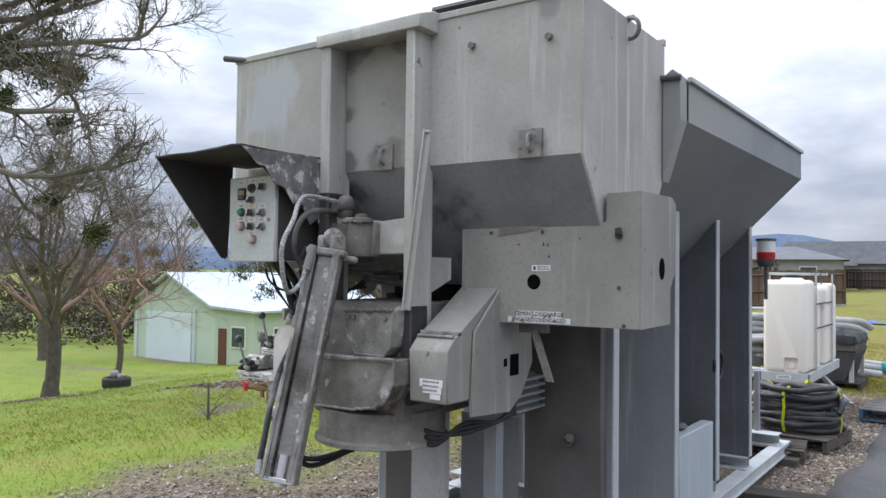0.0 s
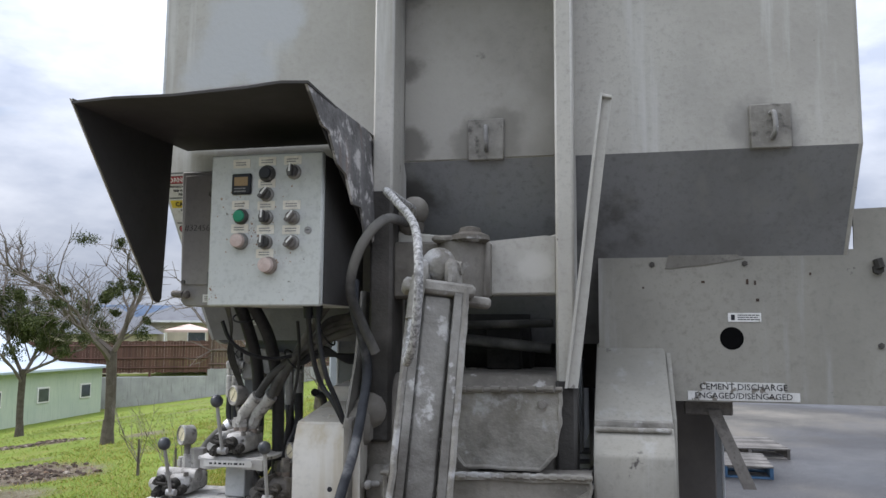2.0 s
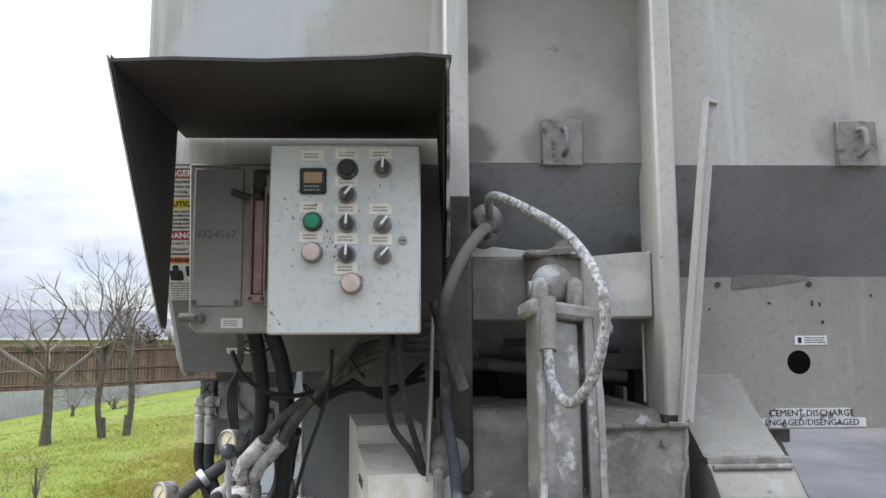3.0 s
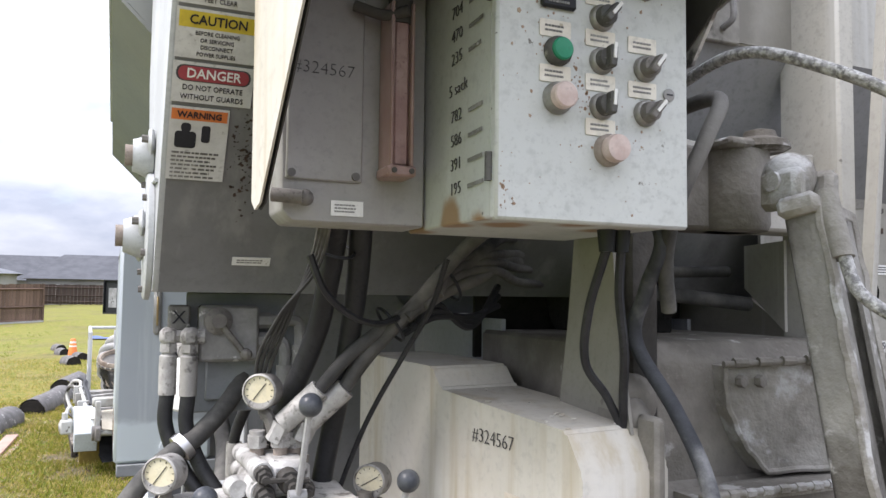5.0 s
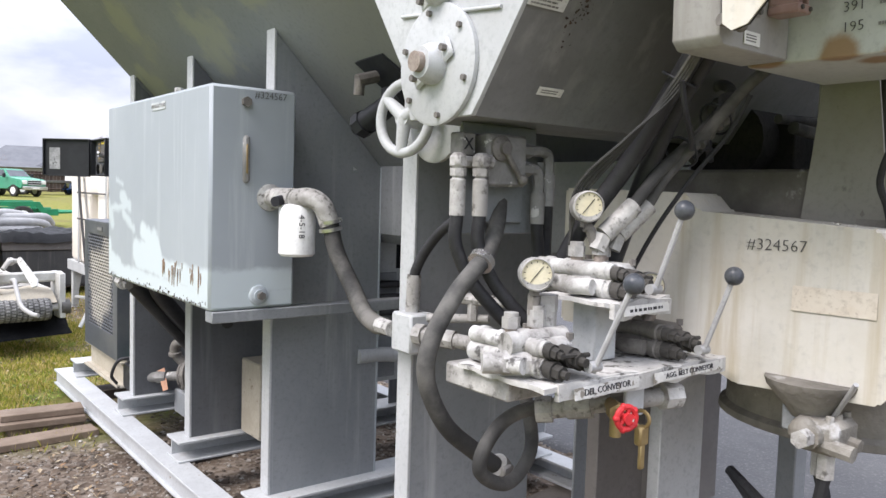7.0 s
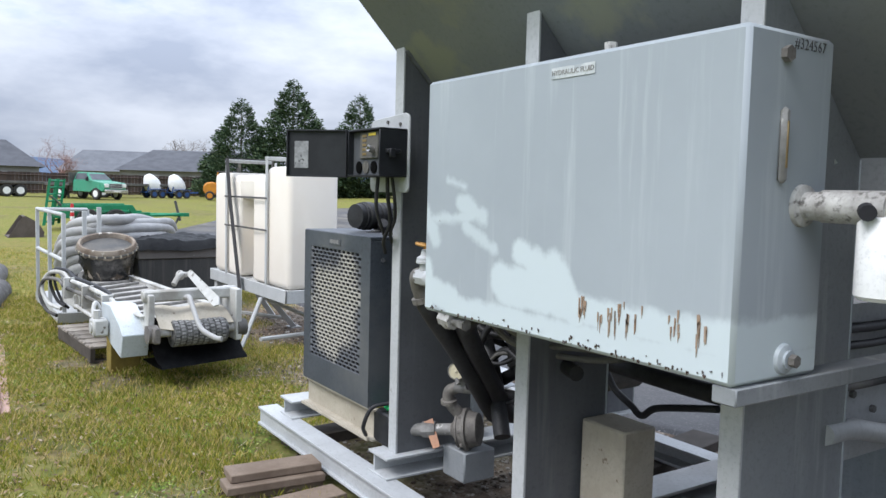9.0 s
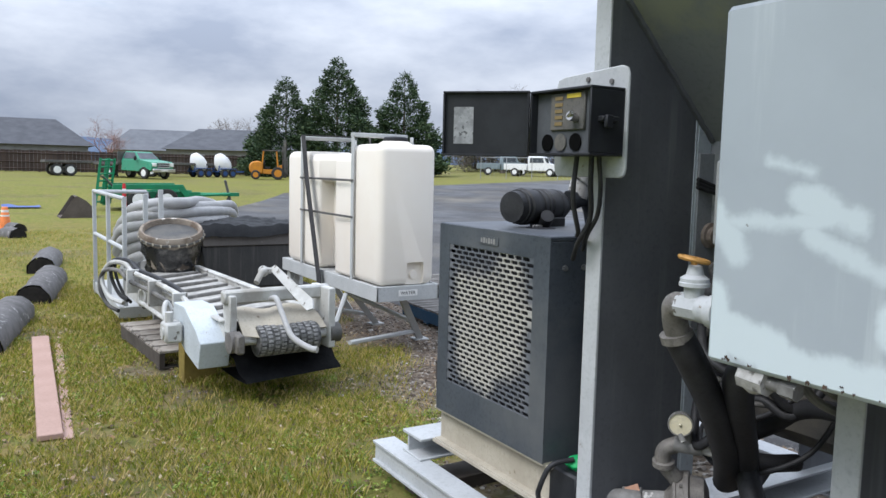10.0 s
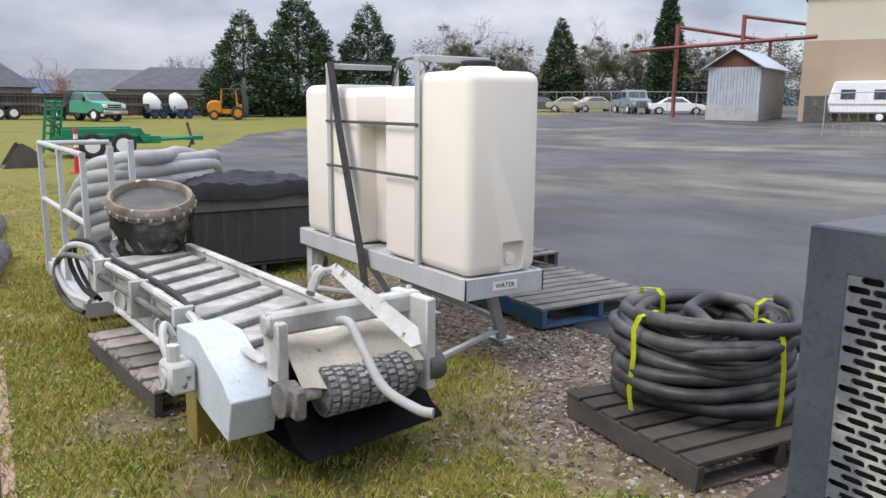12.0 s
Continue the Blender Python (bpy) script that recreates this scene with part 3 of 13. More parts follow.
def plate(bm, corners, t):
    """A sheet of thickness t on a flat polygon in space, grown against its normal."""
    vs = [Vector(c) for c in corners]
    n = Vector((0, 0, 0))
    for i in range(len(vs)):
        n += vs[i].cross(vs[(i + 1) % len(vs)])
    n = (n).normalized() * t
    lo = [bm.verts.new(v) for v in vs]
    hi = [bm.verts.new(v - n) for v in vs]
    bm.faces.new(lo)
    bm.faces.new(hi[::-1])
    k = len(vs)
    for i in range(k):
        bm.faces.new((lo[i], lo[(i + 1) % k], hi[(i + 1) % k], hi[i]))
    return bm


def lettering(text, size, m, mat, parent, name="lettering", depth=0.0006, squeeze=1.0, align='CENTER', bold=0.0):
    cu = bpy.data.curves.new(name, 'FONT')
    cu.body, cu.size, cu.extrude, cu.align_x, cu.align_y, cu.offset = text, size, depth, align, 'CENTER', bold
    cu.resolution_u = 2
    tmp = bpy.data.objects.new("text", cu)
    me = bpy.data.meshes.new_from_object(tmp)
    bpy.data.objects.remove(tmp)
    me.transform(m @ Matrix.Diagonal((squeeze, 1, 1, 1)))
    me.materials.clear()
    me.materials.append(mat)
    me.name = name
    return hang(new(name, me), parent)


def facing(p, right, up):
    """The pose of a flat sign at p with its own right and up."""
    x = Vector(right).normalized()
    y = (Vector(up) - x * x.dot(Vector(up))).normalized()
    z = x.cross(y)
    m = Matrix((x, y, z)).transposed().to_4x4()
    m.translation = Vector(p)
    return m


def card(bm, m, w, h, t=0.001, rnd=0.0):
    """A thin label of width w and height h in the plane of pose m."""
    vs = [Vector((x, y, 0)) for x, y in ((-w / 2, -h / 2), (w / 2, -h / 2), (w / 2, h / 2), (-w / 2, h / 2))]
    if rnd:
        vs = []
        for cx, cy, a0 in ((w / 2 - rnd, -h / 2 + rnd, -90), (w / 2 - rnd, h / 2 - rnd, 0), (-w / 2 + rnd, h / 2 - rnd, 90), (-w / 2 + rnd, -h / 2 + rnd, 180)):
            for k in range(4):
                a = radians(a0 + 30 * k)
                vs.append(Vector((cx + rnd * math.cos(a), cy + rnd * math.sin(a), 0)))
    lo = [bm.verts.new(m @ v) for v in vs]
    hi = [bm.verts.new(m @ (v + Vector((0, 0, t)))) for v in vs]
    bm.faces.new(lo[::-1])
    bm.faces.new(hi)
    for i in range(len(vs)):
        j = (i + 1) % len(vs)
        bm.faces.new((lo[i], lo[j], hi[j], hi[i]))
    return bm


def bars(bm, m, w, h, rows, fill=0.8, seed=1):
    """Rows of small bars for print that is too small to read."""
    rng = random.Random(seed)
    for r in range(rows):
        y = h / 2 - h * (r + 0.5) / rows
        x = -w / 2
        end = w / 2 - rng.random() * w * 0.25
        while x < end:
            l = min(end - x, w * (0.06 + 0.12 * rng.random()))
            card(bm, m @ Matrix.Translation((x + l / 2, y, 0.001)), l * fill, h / rows * 0.45, 0.0006)
            x += l
    return bm


def bolts(parent, places, axis, r, h, mat=None, name="bolt", n=6):
    """Alike bolts, each an object of its own on one shared mesh."""
    bm = BM()
    rod(bm, (0, 0, 0), (0, 0, h), r, n=n)
    me = mesh_of(name, bm, mat or M_GREASY)
    q = Vector(axis).to_track_quat('Z', 'Y').to_matrix().to_4x4()
    for p in places:
        piece(name, me, parent, Matrix.Translation(p) @ q)


# ---- the batching plant: bin, hopper, legs and skid ----
plant = thing("batching_plant", "dusty grey steel concrete batching plant standing on a skid", "batching plant", (-2.2, 4.9, 0))
XL, XR = -3.19, -1.24            # sides of the front bin
T = 0.008

# skid rails: channels on timbers
for x0, x1, s in ((-3.06, -2.95, 1), (-1.57, -1.46, -1)):
    bm = BM()
    box(bm, x0, x1, 3.30, 7.32, 0.147, 0.16, 0.002)
    box(bm, x0, x1, 3.30, 7.32, 0.062, 0.075, 0.002)
    xw = x0 + 0.02 if s > 0 else x1 - 0.02
    box(bm, xw - 0.006, xw + 0.006, 3.30, 7.32, 0.07, 0.15, 0.0)
    part("skid_rail", bm, M_EDGE, plant, "pale grey channel rail of the skid")
for y in (3.52, 4.38, 5.2, 6.05, 7.05):
    bm = BM()
    box(bm, -3.0, -1.5, y - 0.06, y + 0.10, 0.243, 0.255, 0.002)
    box(bm, -3.0, -1.5, y - 0.06, y + 0.10, 0.16, 0.17, 0.002)
    box(bm, -2.99, -1.51, y + 0.06, y + 0.07, 0.165, 0.25, 0.0)
    part("cross_member", bm, M_EDGE, plant)

# legs: bent plates with an outer flange; the tops follow the slope of the hopper


def leg(y, side, z0=0.255, wide=0.46):
    wide = 0.365 if 5 < y < 6 else 0.385 if y > 6 else wide
    s = 1 if side == "l" else -1
    xo = -2.93 if side == "l" else -1.49
    bm = BM()
    prism(bm, [(xo, z0), (xo + s * wide, z0), (xo + s * wide, 1.94 - wide), (xo, 1.94)], "y", y, y + 0.008)
    # leg pairs further back are a darker grey than the front ones
    body = part("leg_plate", bm, M_STEEL if y < 5 else M_CHARCOAL, plant)
    # flange paler than its web: the lit strip is put into the colour
    bm = BM()
    box(bm, xo - s * 0.006, xo + s * 0.004, y - 0.002, y + 0.062, z0, 1.96, 0.002)
    part("leg_flange", bm, M_EDGE, body, "worn edge of the leg, in paler paint as if lit")
    if side == "l" and y > 4.3:
        bm = BM()
        box(bm, xo + s * wide - 0.004, xo + s * wide + 0.006, y - 0.002, y + 0.07, z0, 1.94 - wide, 0.002)
        part("leg_flange", bm, M_TANK, body)
    if side == "l" and y > 6:
        bm = BM()
        box(bm, xo + s * wide + 0.006, xo + s * wide + 0.07, y - 0.004, y + 0.004, z0, 1.94 - wide, 0.002)
        part("leg_return", bm, M_TANK, body)
    return body


for y in (3.51, 4.385, 5.19, 6.03):
    leg(y, "l")
    leg(y, "r")

# cross panel between the rear legs with a rusty shaft hub
bm = BM()
box(bm, -2.54, -1.90, 6.015, 6.023, 0.86, 1.446, 0.003)
endp = part("end_panel", bm, M_STEEL, plant)
bm = BM()
lathe(bm, (-2.475, 6.014, 1.177), (0, -1, 0), [(0.042, 0.0), (0.042, 0.012), (0.030, 0.014), (0.030, 0.03), (0.016, 0.032), (0.016, 0.06), (0.002, 0.061)], 20)
part("shaft_hub", bm, M_SHAFT, endp, "rusty shaft hub")
for k in range(3):
    bm = BM()
    tube(bm, [(-2.56, 6.0, 1.36 - 0.012 * k), (-2.50, 5.995, 1.342 - 0.010 * k), (-2.42, 6.0, 1.325 - 0.006 * k), (-2.2, 6.0, 1.335)], 0.008, 8)
    part("panel_cable", bm, M_RUBBER, endp)

# main hopper: vertical lip, then sides that slope in at 45 degrees
HY0, HY1 = 3.56, 6.10
bm = BM()
for s, xo in ((1, -3.285), (-1, -1.145)):
    n = 1 if s > 0 else -1
    prism(bm, [(xo, 2.50), (xo, 2.30), (xo + s * 0.82, 1.48), (xo + s * 0.82 + s * 0.008, 1.49), (xo + s * 0.010, 2.303), (xo + s * 0.010, 2.50)], "y", HY0, HY1)
part("hopper_side", bm, M_HOPPER, plant)
for y in (HY0, HY1 - 0.01):
    bm = BM()
    prism(bm, [(-3.28, 2.50), (-3.28, 2.31), (-2.47, 1.49), (-1.96, 1.49), (-1.15, 2.31), (-1.15, 2.50)], "y", y, y + 0.01)
    part("hopper_end", bm, M_HOPPER, plant)
for s, xo in ((1, -3.29), (-1, -1.14)):
    bm = BM()
    box(bm, xo - 0.012, xo + 0.012, HY0 - 0.01, HY1 + 0.01, 2.485, 2.51, 0.003)
    part("hopper_rim", bm, M_EDGE, plant)
bm = BM()
prism(bm, [(-1.236, 2.02), (-1.236, 2.50), (-1.19, 2.535), (-1.152, 2.50), (-1.152, 2.30)], "y", 3.46, 3.552, 0.003)
cp = part("hopper_corner_plate", bm, M_HOPPER, plant)
bm = BM()
rod(bm, (-1.25, 3.452, 2.495), (-1.148, 3.452, 2.49), 0.014, n=8)
part("corner_bar", bm, M_DARK, cp)
# belt trough below the hopper
bm = BM()
prism(bm, [(-2.47, 1.49), (-2.47, 1.22), (-2.42, 1.18), (-2.0, 1.18), (-1.95, 1.22), (-1.95, 1.49), (-1.96, 1.49), (-1.96, 1.24), (-2.46, 1.24), (-2.46, 1.49)], "y", 2.98, 6.3)
part("belt_trough", bm, M_STEEL, plant)

# front bin: V-shaped, with an auger trough in its bottom
side = [(2.63, 2.67), (2.63, 2.045), (2.955, 1.575)]
side += [(2.979, 1.54), (3.185, 1.54)]
side += [(3.22, 1.66), (3.50, 2.05), (3.50, 2.66)]


def shell(bm, outline, t, x0, x1):
    inner = []
    c = (sum(p[0] for p in outline) / len(outline), sum(p[1] for p in outline) / len(outline))
    for p in outline:
        d = math.hypot(p[0] - c[0], p[1] - c[1])
        inner.append((p[0] + (c[0] - p[0]) * t / d * 1.4, p[1] + (c[1] - p[1]) * t / d * 1.4))
    prism(bm, outline + inner[::-1], "x", x0, x1)


bm = BM()
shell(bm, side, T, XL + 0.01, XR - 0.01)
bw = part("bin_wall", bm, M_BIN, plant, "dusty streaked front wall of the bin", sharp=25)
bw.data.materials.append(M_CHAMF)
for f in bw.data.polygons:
    # faces that look down get the darker copy that stands for shade
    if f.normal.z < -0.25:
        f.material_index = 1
for x in (XL, XR - 0.012):
    bm = BM()
    prism(bm, side, "x", x, x + 0.012, 0.002)
    part("bin_side", bm, M_BIN if x > -2 else M_EDGE, plant, "" if x > -2 else "whitened end plate of the bin")
bm = BM()
box(bm, XL - 0.004, XR + 0.004, 2.622, 2.65, 2.655, 2.685, 0.003)
box(bm, XL - 0.004, XR + 0.004, 3.48, 3.51, 2.655, 2.685, 0.003)
part("bin_rim", bm, M_BIN, plant)
bm = BM()
tube(bm, [(-1.95, 2.66, 2.71), (-1.7, 2.68, 2.72), (-1.45, 2.66, 2.735), (-1.2, 2.70, 2.72)], 0.022, 8)
part("rolled_tarp", bm, M_BLACK, plant, "black rolled tarp on the rim")
bm = BM()
rod(bm, (-3.25, 2.60, 2.69), (-3.10, 2.64, 2.665), 0.016)
part("rim_pipe", bm, M_DARK, plant)
bm = BM()
ring(bm, (-1.225, 3.06, 2.62), (0.4, 1, 0.1), 0.042, 0.009, 20, 8)
rod(bm, (-1.245, 3.06, 2.665), (-1.215, 3.06, 2.665), 0.012)
part("lifting_ring", bm, M_GREASY, plant)
# recessed bay between two posts
for x0, x1, z0 in ((-2.475, -2.419, 1.30), (-1.99, -1.944, 1.06)):
    bm = BM()
    box(bm, x0, x1, 2.515, 2.66, z0, 2.655, 0.006)
    part("post", bm, M_BIN, plant)
for x0, x1, z0, z1 in ((-2.478, -2.416, 1.29, 1.95), (-1.993, -1.941, 1.05, 1.46)):
    bm = BM()
    box(bm, x0, x1, 2.512, 2.63, z0, z1, 0.008)
    part("caked_post_foot", bm, M_GRIME, plant, "lower post caked with dark cement")
bm = BM()
prism(bm, [(2.50, 2.60), (2.50, 2.655), (2.60, 2.69), (2.64, 2.69), (2.64, 2.60)], "x", -2.495, -1.905, 0.004)
part("post_head", bm, M_BIN, plant)
bm = BM()
prism(bm, [(-2.42, 1.67), (-1.99, 1.67), (-1.99, 1.83), (-2.02, 1.818), (-2.16, 1.812), (-2.42, 1.845)], "y", 2.57, 2.66, 0.006)
part("cross_beam", bm, M_BIN, plant, "dusty cross beam with a worn pale patch")
# soiled panel; shade in the left corner and below the head is coloured in
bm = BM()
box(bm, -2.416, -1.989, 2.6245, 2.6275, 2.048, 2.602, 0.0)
part("bay_panel", bm, M_BAY, plant, "soiled panel of the recessed bay, shade painted in its corner and top")
# latches: plates with a staple
for x0, z0 in ((-2.185, 2.10), (-1.455, 2.10)):
    bm = BM()
    box(bm, x0 - 0.05, x0 + 0.05, 2.615, 2.632, z0 - 0.06, z0 + 0.055, 0.003)
    lp = part("latch_plate", bm, M_LATCH, plant)
    bm = BM()
    tube(bm, [(x0, 2.612, z0 + 0.03), (x0 + 0.004, 2.59, z0 + 0.022), (x0 + 0.006, 2.588, z0 - 0.02), (x0 + 0.002, 2.612, z0 - 0.035)], 0.0065, 8)
    part("staple", bm, M_VALVE, lp)
bolts(plant, [(-1.731, 2.63, 2.521), (-1.38, 2.63, 2.50)], (0, -1, 0), 0.015, 0.018)
# long flat lever leaning on the post
bm = BM()
plate(bm, [(-1.962, 2.493, 1.44), (-1.937, 2.493, 1.44), (-1.846, 2.503, 2.165), (-1.869, 2.503, 2.165)], 0.012)
plate(bm, [(-1.968, 2.48, 1.44), (-1.961, 2.48, 1.44), (-1.868, 2.49, 2.172), (-1.875, 2.49, 2.172)], 0.026)
rod(bm, (-1.876, 2.496, 2.166), (-1.846, 2.498, 2.160), 0.005, n=6)
part("flat_lever", bm, M_BIN, plant, "cement-crusted flat steel lever")
# guard cover at the belt drive
bm = BM()
prism(bm, [(-1.893, 1.39), (-1.09, 1.39), (-1.085, 1.912), (-1.222, 1.908), (-1.224, 1.80), (-1.893, 1.805)], "y", 2.81, 2.818)
prism(bm, [(2.812, 1.39), (3.13, 1.395), (3.13, 1.54), (3.195, 1.62), (3.195, 1.89), (3.15, 1.915), (2.812, 1.912)], "x", -1.09, -1.082)
prism(bm, [(-1.224, 1.902), (-1.085, 1.906), (-1.085, 1.913), (-1.224, 1.909)], "y", 2.815, 3.16)
guard = part("guard_cover", bm, M_GUARD, plant, "dusty sheet guard with a round hole")
bm = BM()
lathe(bm, (-1.539, 2.8105, 1.561), (0, -1, 0), [(0.031, -0.02), (0.031, 0.0008), (0.002, 0.001)], 24)
part("inspection_hole", bm, M_VOID, guard)
bm = BM()
lathe(bm, (-1.083, 3.03, 1.62), (1, 0, 0), [(0.044, -0.01), (0.044, 0.0022), (0.002, 0.0024)], 24)
for v in bm.verts:
    v.co.y = 3.03 + (v.co.y - 3.03) * 0.7
part("inspection_slot", bm, M_VOID, guard)
bolts(guard, [(x, 2.811, z) for x, z in ((-1.745, 1.765), (-1.50, 1.765), (-1.17, 1.545), (-1.15, 1.40))], (0, -1, 0), 0.008, 0.006, M_GRIME)
for x, z, w, h in ((-1.495, 1.715, 0.006, 0.014), (-1.475, 1.712, 0.005, 0.012), (-1.77, 1.70, 0.005, 0.006), (-1.61, 1.715, 0.009, 0.006), (-1.47, 1.665, 0.008, 0.008), (-1.335, 1.735, 0.005, 0.007), (-1.86, 1.42, 0.006, 0.010)):
    bm = BM()
    card(bm, facing((x, 2.8085, z), (1, 0.02, 0), (0.1, 0, 1)), w, h, 0.0008)
    part("bare_chip", bm, M_CHIP, guard)
bm = BM()
plate(bm, [(-1.71, 2.8075, 1.752), (-1.70, 2.8075, 1.795), (-1.52, 2.8075, 1.79), (-1.50, 2.8075, 1.78), (-1.60, 2.8075, 1.762)], 0.001)
part("worn_label", bm, M_GUARDDARK, guard, "dirty scraped label patch")
bm = BM()
rod(bm, (-1.17, 2.81, 1.745), (-1.17, 2.796, 1.745), 0.014, n=6)
rod(bm, (-1.172, 2.80, 1.772), (-1.166, 2.798, 1.748), 0.012, n=8)
part("corner_bolt", bm, M_GRIME, guard)
for x in (-1.83, -1.70, -1.45):
    bm = BM()
    box(bm, x - 0.022, x + 0.022, 2.806, 2.83, 1.80, 1.825, 0.003)
    part("guard_tab", bm, M_GUARD, guard)
m = facing((-1.515, 2.8085, 1.43), (1, 0, 0), (0, 0, 1))
bm = BM()
card(bm, m, 0.21, 0.026)
card(bm, m @ Matrix.Translation((0.0, -0.024, 0)), 0.285, 0.024)
sign = part("sign", bm, M_WORN, guard, "peeling white stencilled sign")
lettering("CEMENT DISCHARGE", 0.0235, m @ Matrix.Translation((0, 0, 0.0016)), M_INK, sign)
lettering("ENGAGED/DISENGAGED", 0.0225, m @ Matrix.Translation((0, -0.024, 0.0016)), M_INK, sign)
bm = BM()
m2 = facing((-1.505, 2.8085, 1.618), (1, 0, 0), (0, 0, 1))
card(bm, m2, 0.085, 0.024)
tag = part("small_label", bm, M_WHITE, guard)
bm = BM()
card(bm, m2 @ Matrix.Translation((-0.03, 0, 0.001)), 0.01, 0.015, 0.0006)
bars(bm, m2 @ Matrix.Translation((0.012, 0, 0)), 0.06, 0.018, 3, seed=4)
part("print", bm, M_INK, tag)
# loose bracket under the guard
bm = BM()
box(bm, -1.66, -1.53, 2.90, 2.94, 1.345, 1.385, 0.003)
plate(bm, [(-1.60, 2.90, 1.36), (-1.565, 2.90, 1.36), (-1.478, 2.88, 1.15), (-1.512, 2.88, 1.15)], 0.01)
part("hanging_bracket", bm, M_GREASY, plant)

# ---- mixer: caked box, bottom ring, drive covers ----
bm = BM()
prism(bm, [(2.53, 1.18), (2.53, 1.43), (2.56, 1.465), (3.05, 1.465), (3.05, 1.05), (2.62, 1.05)], "x", -2.485, -1.985, 0.008)
mixer_box = part("mixer_box", bm, M_MIXER, plant, "concrete-caked mixer housing")
bm = BM()
prism(bm, [(2.5, 0.98), (2.48, 1.2), (2.53, 1.235), (2.9, 1.235), (3.0, 0.98)], "x", -2.47, -1.965, 0.008)
part("mixer_skirt", bm, M_MIXER, plant)
def set_out(bm, outline, a, b, back):
    """A slab on an upright slanting plane from a to b (x, y), filled back to y = back; outline in (share, z)."""
    fr = [bm.verts.new((a[0] + (b[0] - a[0]) * u, a[1] + (b[1] - a[1]) * u, z)) for u, z in outline]
    bk_ = [bm.verts.new((v.co.x, back, v.co.z)) for v in fr]
    bm.faces.new(fr)
    bm.faces.new(bk_[::-1])
    for k in range(len(fr)):
        bm.faces.new((fr[k], fr[(k + 1) % len(fr)], bk_[(k + 1) % len(fr)], bk_[k]))


def rough_rim(outline, a, b, r, seed):
    """A ragged bead of cement along the outline of such a slab."""
    ps = []
    for (ua, za), (ub, zb_) in zip(outline, outline[1:] + outline[:1]):
        for i in range(8):
            u, z = ua + (ub - ua) * i / 8, za + (zb_ - za) * i / 8
            x, y = a[0] + (b[0] - a[0]) * u, a[1] + (b[1] - a[1]) * u
            ps.append(Vector((x + 0.005 * noise.noise(Vector((x * 40, z * 40, seed))), y - 0.002, z + 0.006 * noise.noise(Vector((x * 40, z * 40, seed + 5))))))
    bm = BM()
    tube(bm, ps + ps[:1], r, 6, 1)
    return bm


D0, D1 = (-2.29, 2.502), (-1.975, 2.435)
door_line = [(0.0, 1.425), (1.0, 1.437), (0.99, 1.36), (0.95, 1.29), (0.84, 1.252), (0.24, 1.245), (0.12, 1.29), (0.02, 1.355)]
bm = BM()
set_out(bm, door_line, D0, D1, 2.532)
mdoor = part("mixer_door", bm, M_CAKED, plant, "crusted inspection door with flaking paint", sharp=20)
part("crusted_edge", rough_rim(door_line, D0, D1, 0.0055, 1), M_CAKED, mdoor, "ragged cement crust along the edge")
bm = BM()
rod(bm, (-2.295, 2.497, 1.428), (-1.97, 2.429, 1.441), 0.006)
for k in range(7):
    u = 0.08 + 0.14 * k
    rod(bm, (D0[0] + (D1[0] - D0[0]) * u - 0.012, 2.499 - 0.076 * u, 1.43 + 0.012 * u), (D0[0] + (D1[0] - D0[0]) * u + 0.012, 2.494 - 0.076 * u, 1.43 + 0.012 * u), 0.0085, n=8)
part("door_hinge", bm, M_MIXER, mdoor)
bolts(mdoor, [(-2.265, 2.494, 1.40), (-2.23, 2.487, 1.40), (-2.02, 2.442, 1.405)], (0.2, -1, 0), 0.011, 0.012, M_CAKED)
F0, F1 = (-2.40, 2.43), (-1.905, 2.36)
flap_line = [(0.0, 1.225), (1.0, 1.247), (0.985, 1.15), (0.90, 1.085), (0.80, 1.055), (0.45, 1.03), (0.0, 1.02)]
bm = BM()
set_out(bm, flap_line, F0, F1, 2.50)
flap = part("lower_flap", bm, M_MIXER, plant, "heavily caked lower mixer flap", sharp=20)
part("crusted_edge", rough_rim(flap_line, F0, F1, 0.006, 9), M_CAKED, flap, "ragged cement crust along the edge")
bm = BM()
rod(bm, (-2.41, 2.425, 1.232), (-1.90, 2.352, 1.254), 0.006)
for k in range(16):
    u = 0.03 + 0.062 * k
    rod(bm, (F0[0] + 0.495 * u - 0.008, 2.423 - 0.07 * u, 1.232 + 0.022 * u), (F0[0] + 0.495 * u + 0.008, 2.421 - 0.07 * u, 1.232 + 0.022 * u), 0.008, n=6)
part("flap_hinge", bm, M_CAKED, flap)
bm = BM()
set_out(bm, [(0.82, 1.10), (0.94, 1.21), (0.99, 1.225), (0.985, 1.15), (0.90, 1.085)], (F0[0], F0[1] - 0.008), (F1[0], F1[1] - 0.008), 2.44)
part("crust_patch", bm, M_CAKED, flap, "scraped pale corner of the flap")
bm = BM()
lathe(bm, (-2.215, 2.67, 0.885), (0, 0, 1), [(0.285, -0.02), (0.297, -0.015), (0.295, 0.0), (0.28, 0.01), (0.275, 0.125), (0.25, 0.13)], 40)
part("swivel_ring", bm, M_MIXER, plant, "rust-brown caked swivel ring")
bm = BM()
prism(bm, [(2.455, 1.085), (2.445, 1.29), (2.50, 1.335), (2.83, 1.545), (3.10, 1.545), (3.10, 1.25), (2.82, 1.085)], "x", -1.90, -1.715, 0.006)
rcover = part("chain_cover", bm, M_GUARD, plant, "dusty folded sheet chain cover")
bm = BM()
rod(bm, (-1.895, 2.50, 1.343), (-1.72, 2.50, 1.345), 0.006)
box(bm, -1.90, -1.715, 2.52, 2.545, 1.345, 1.362, 0.002, None)
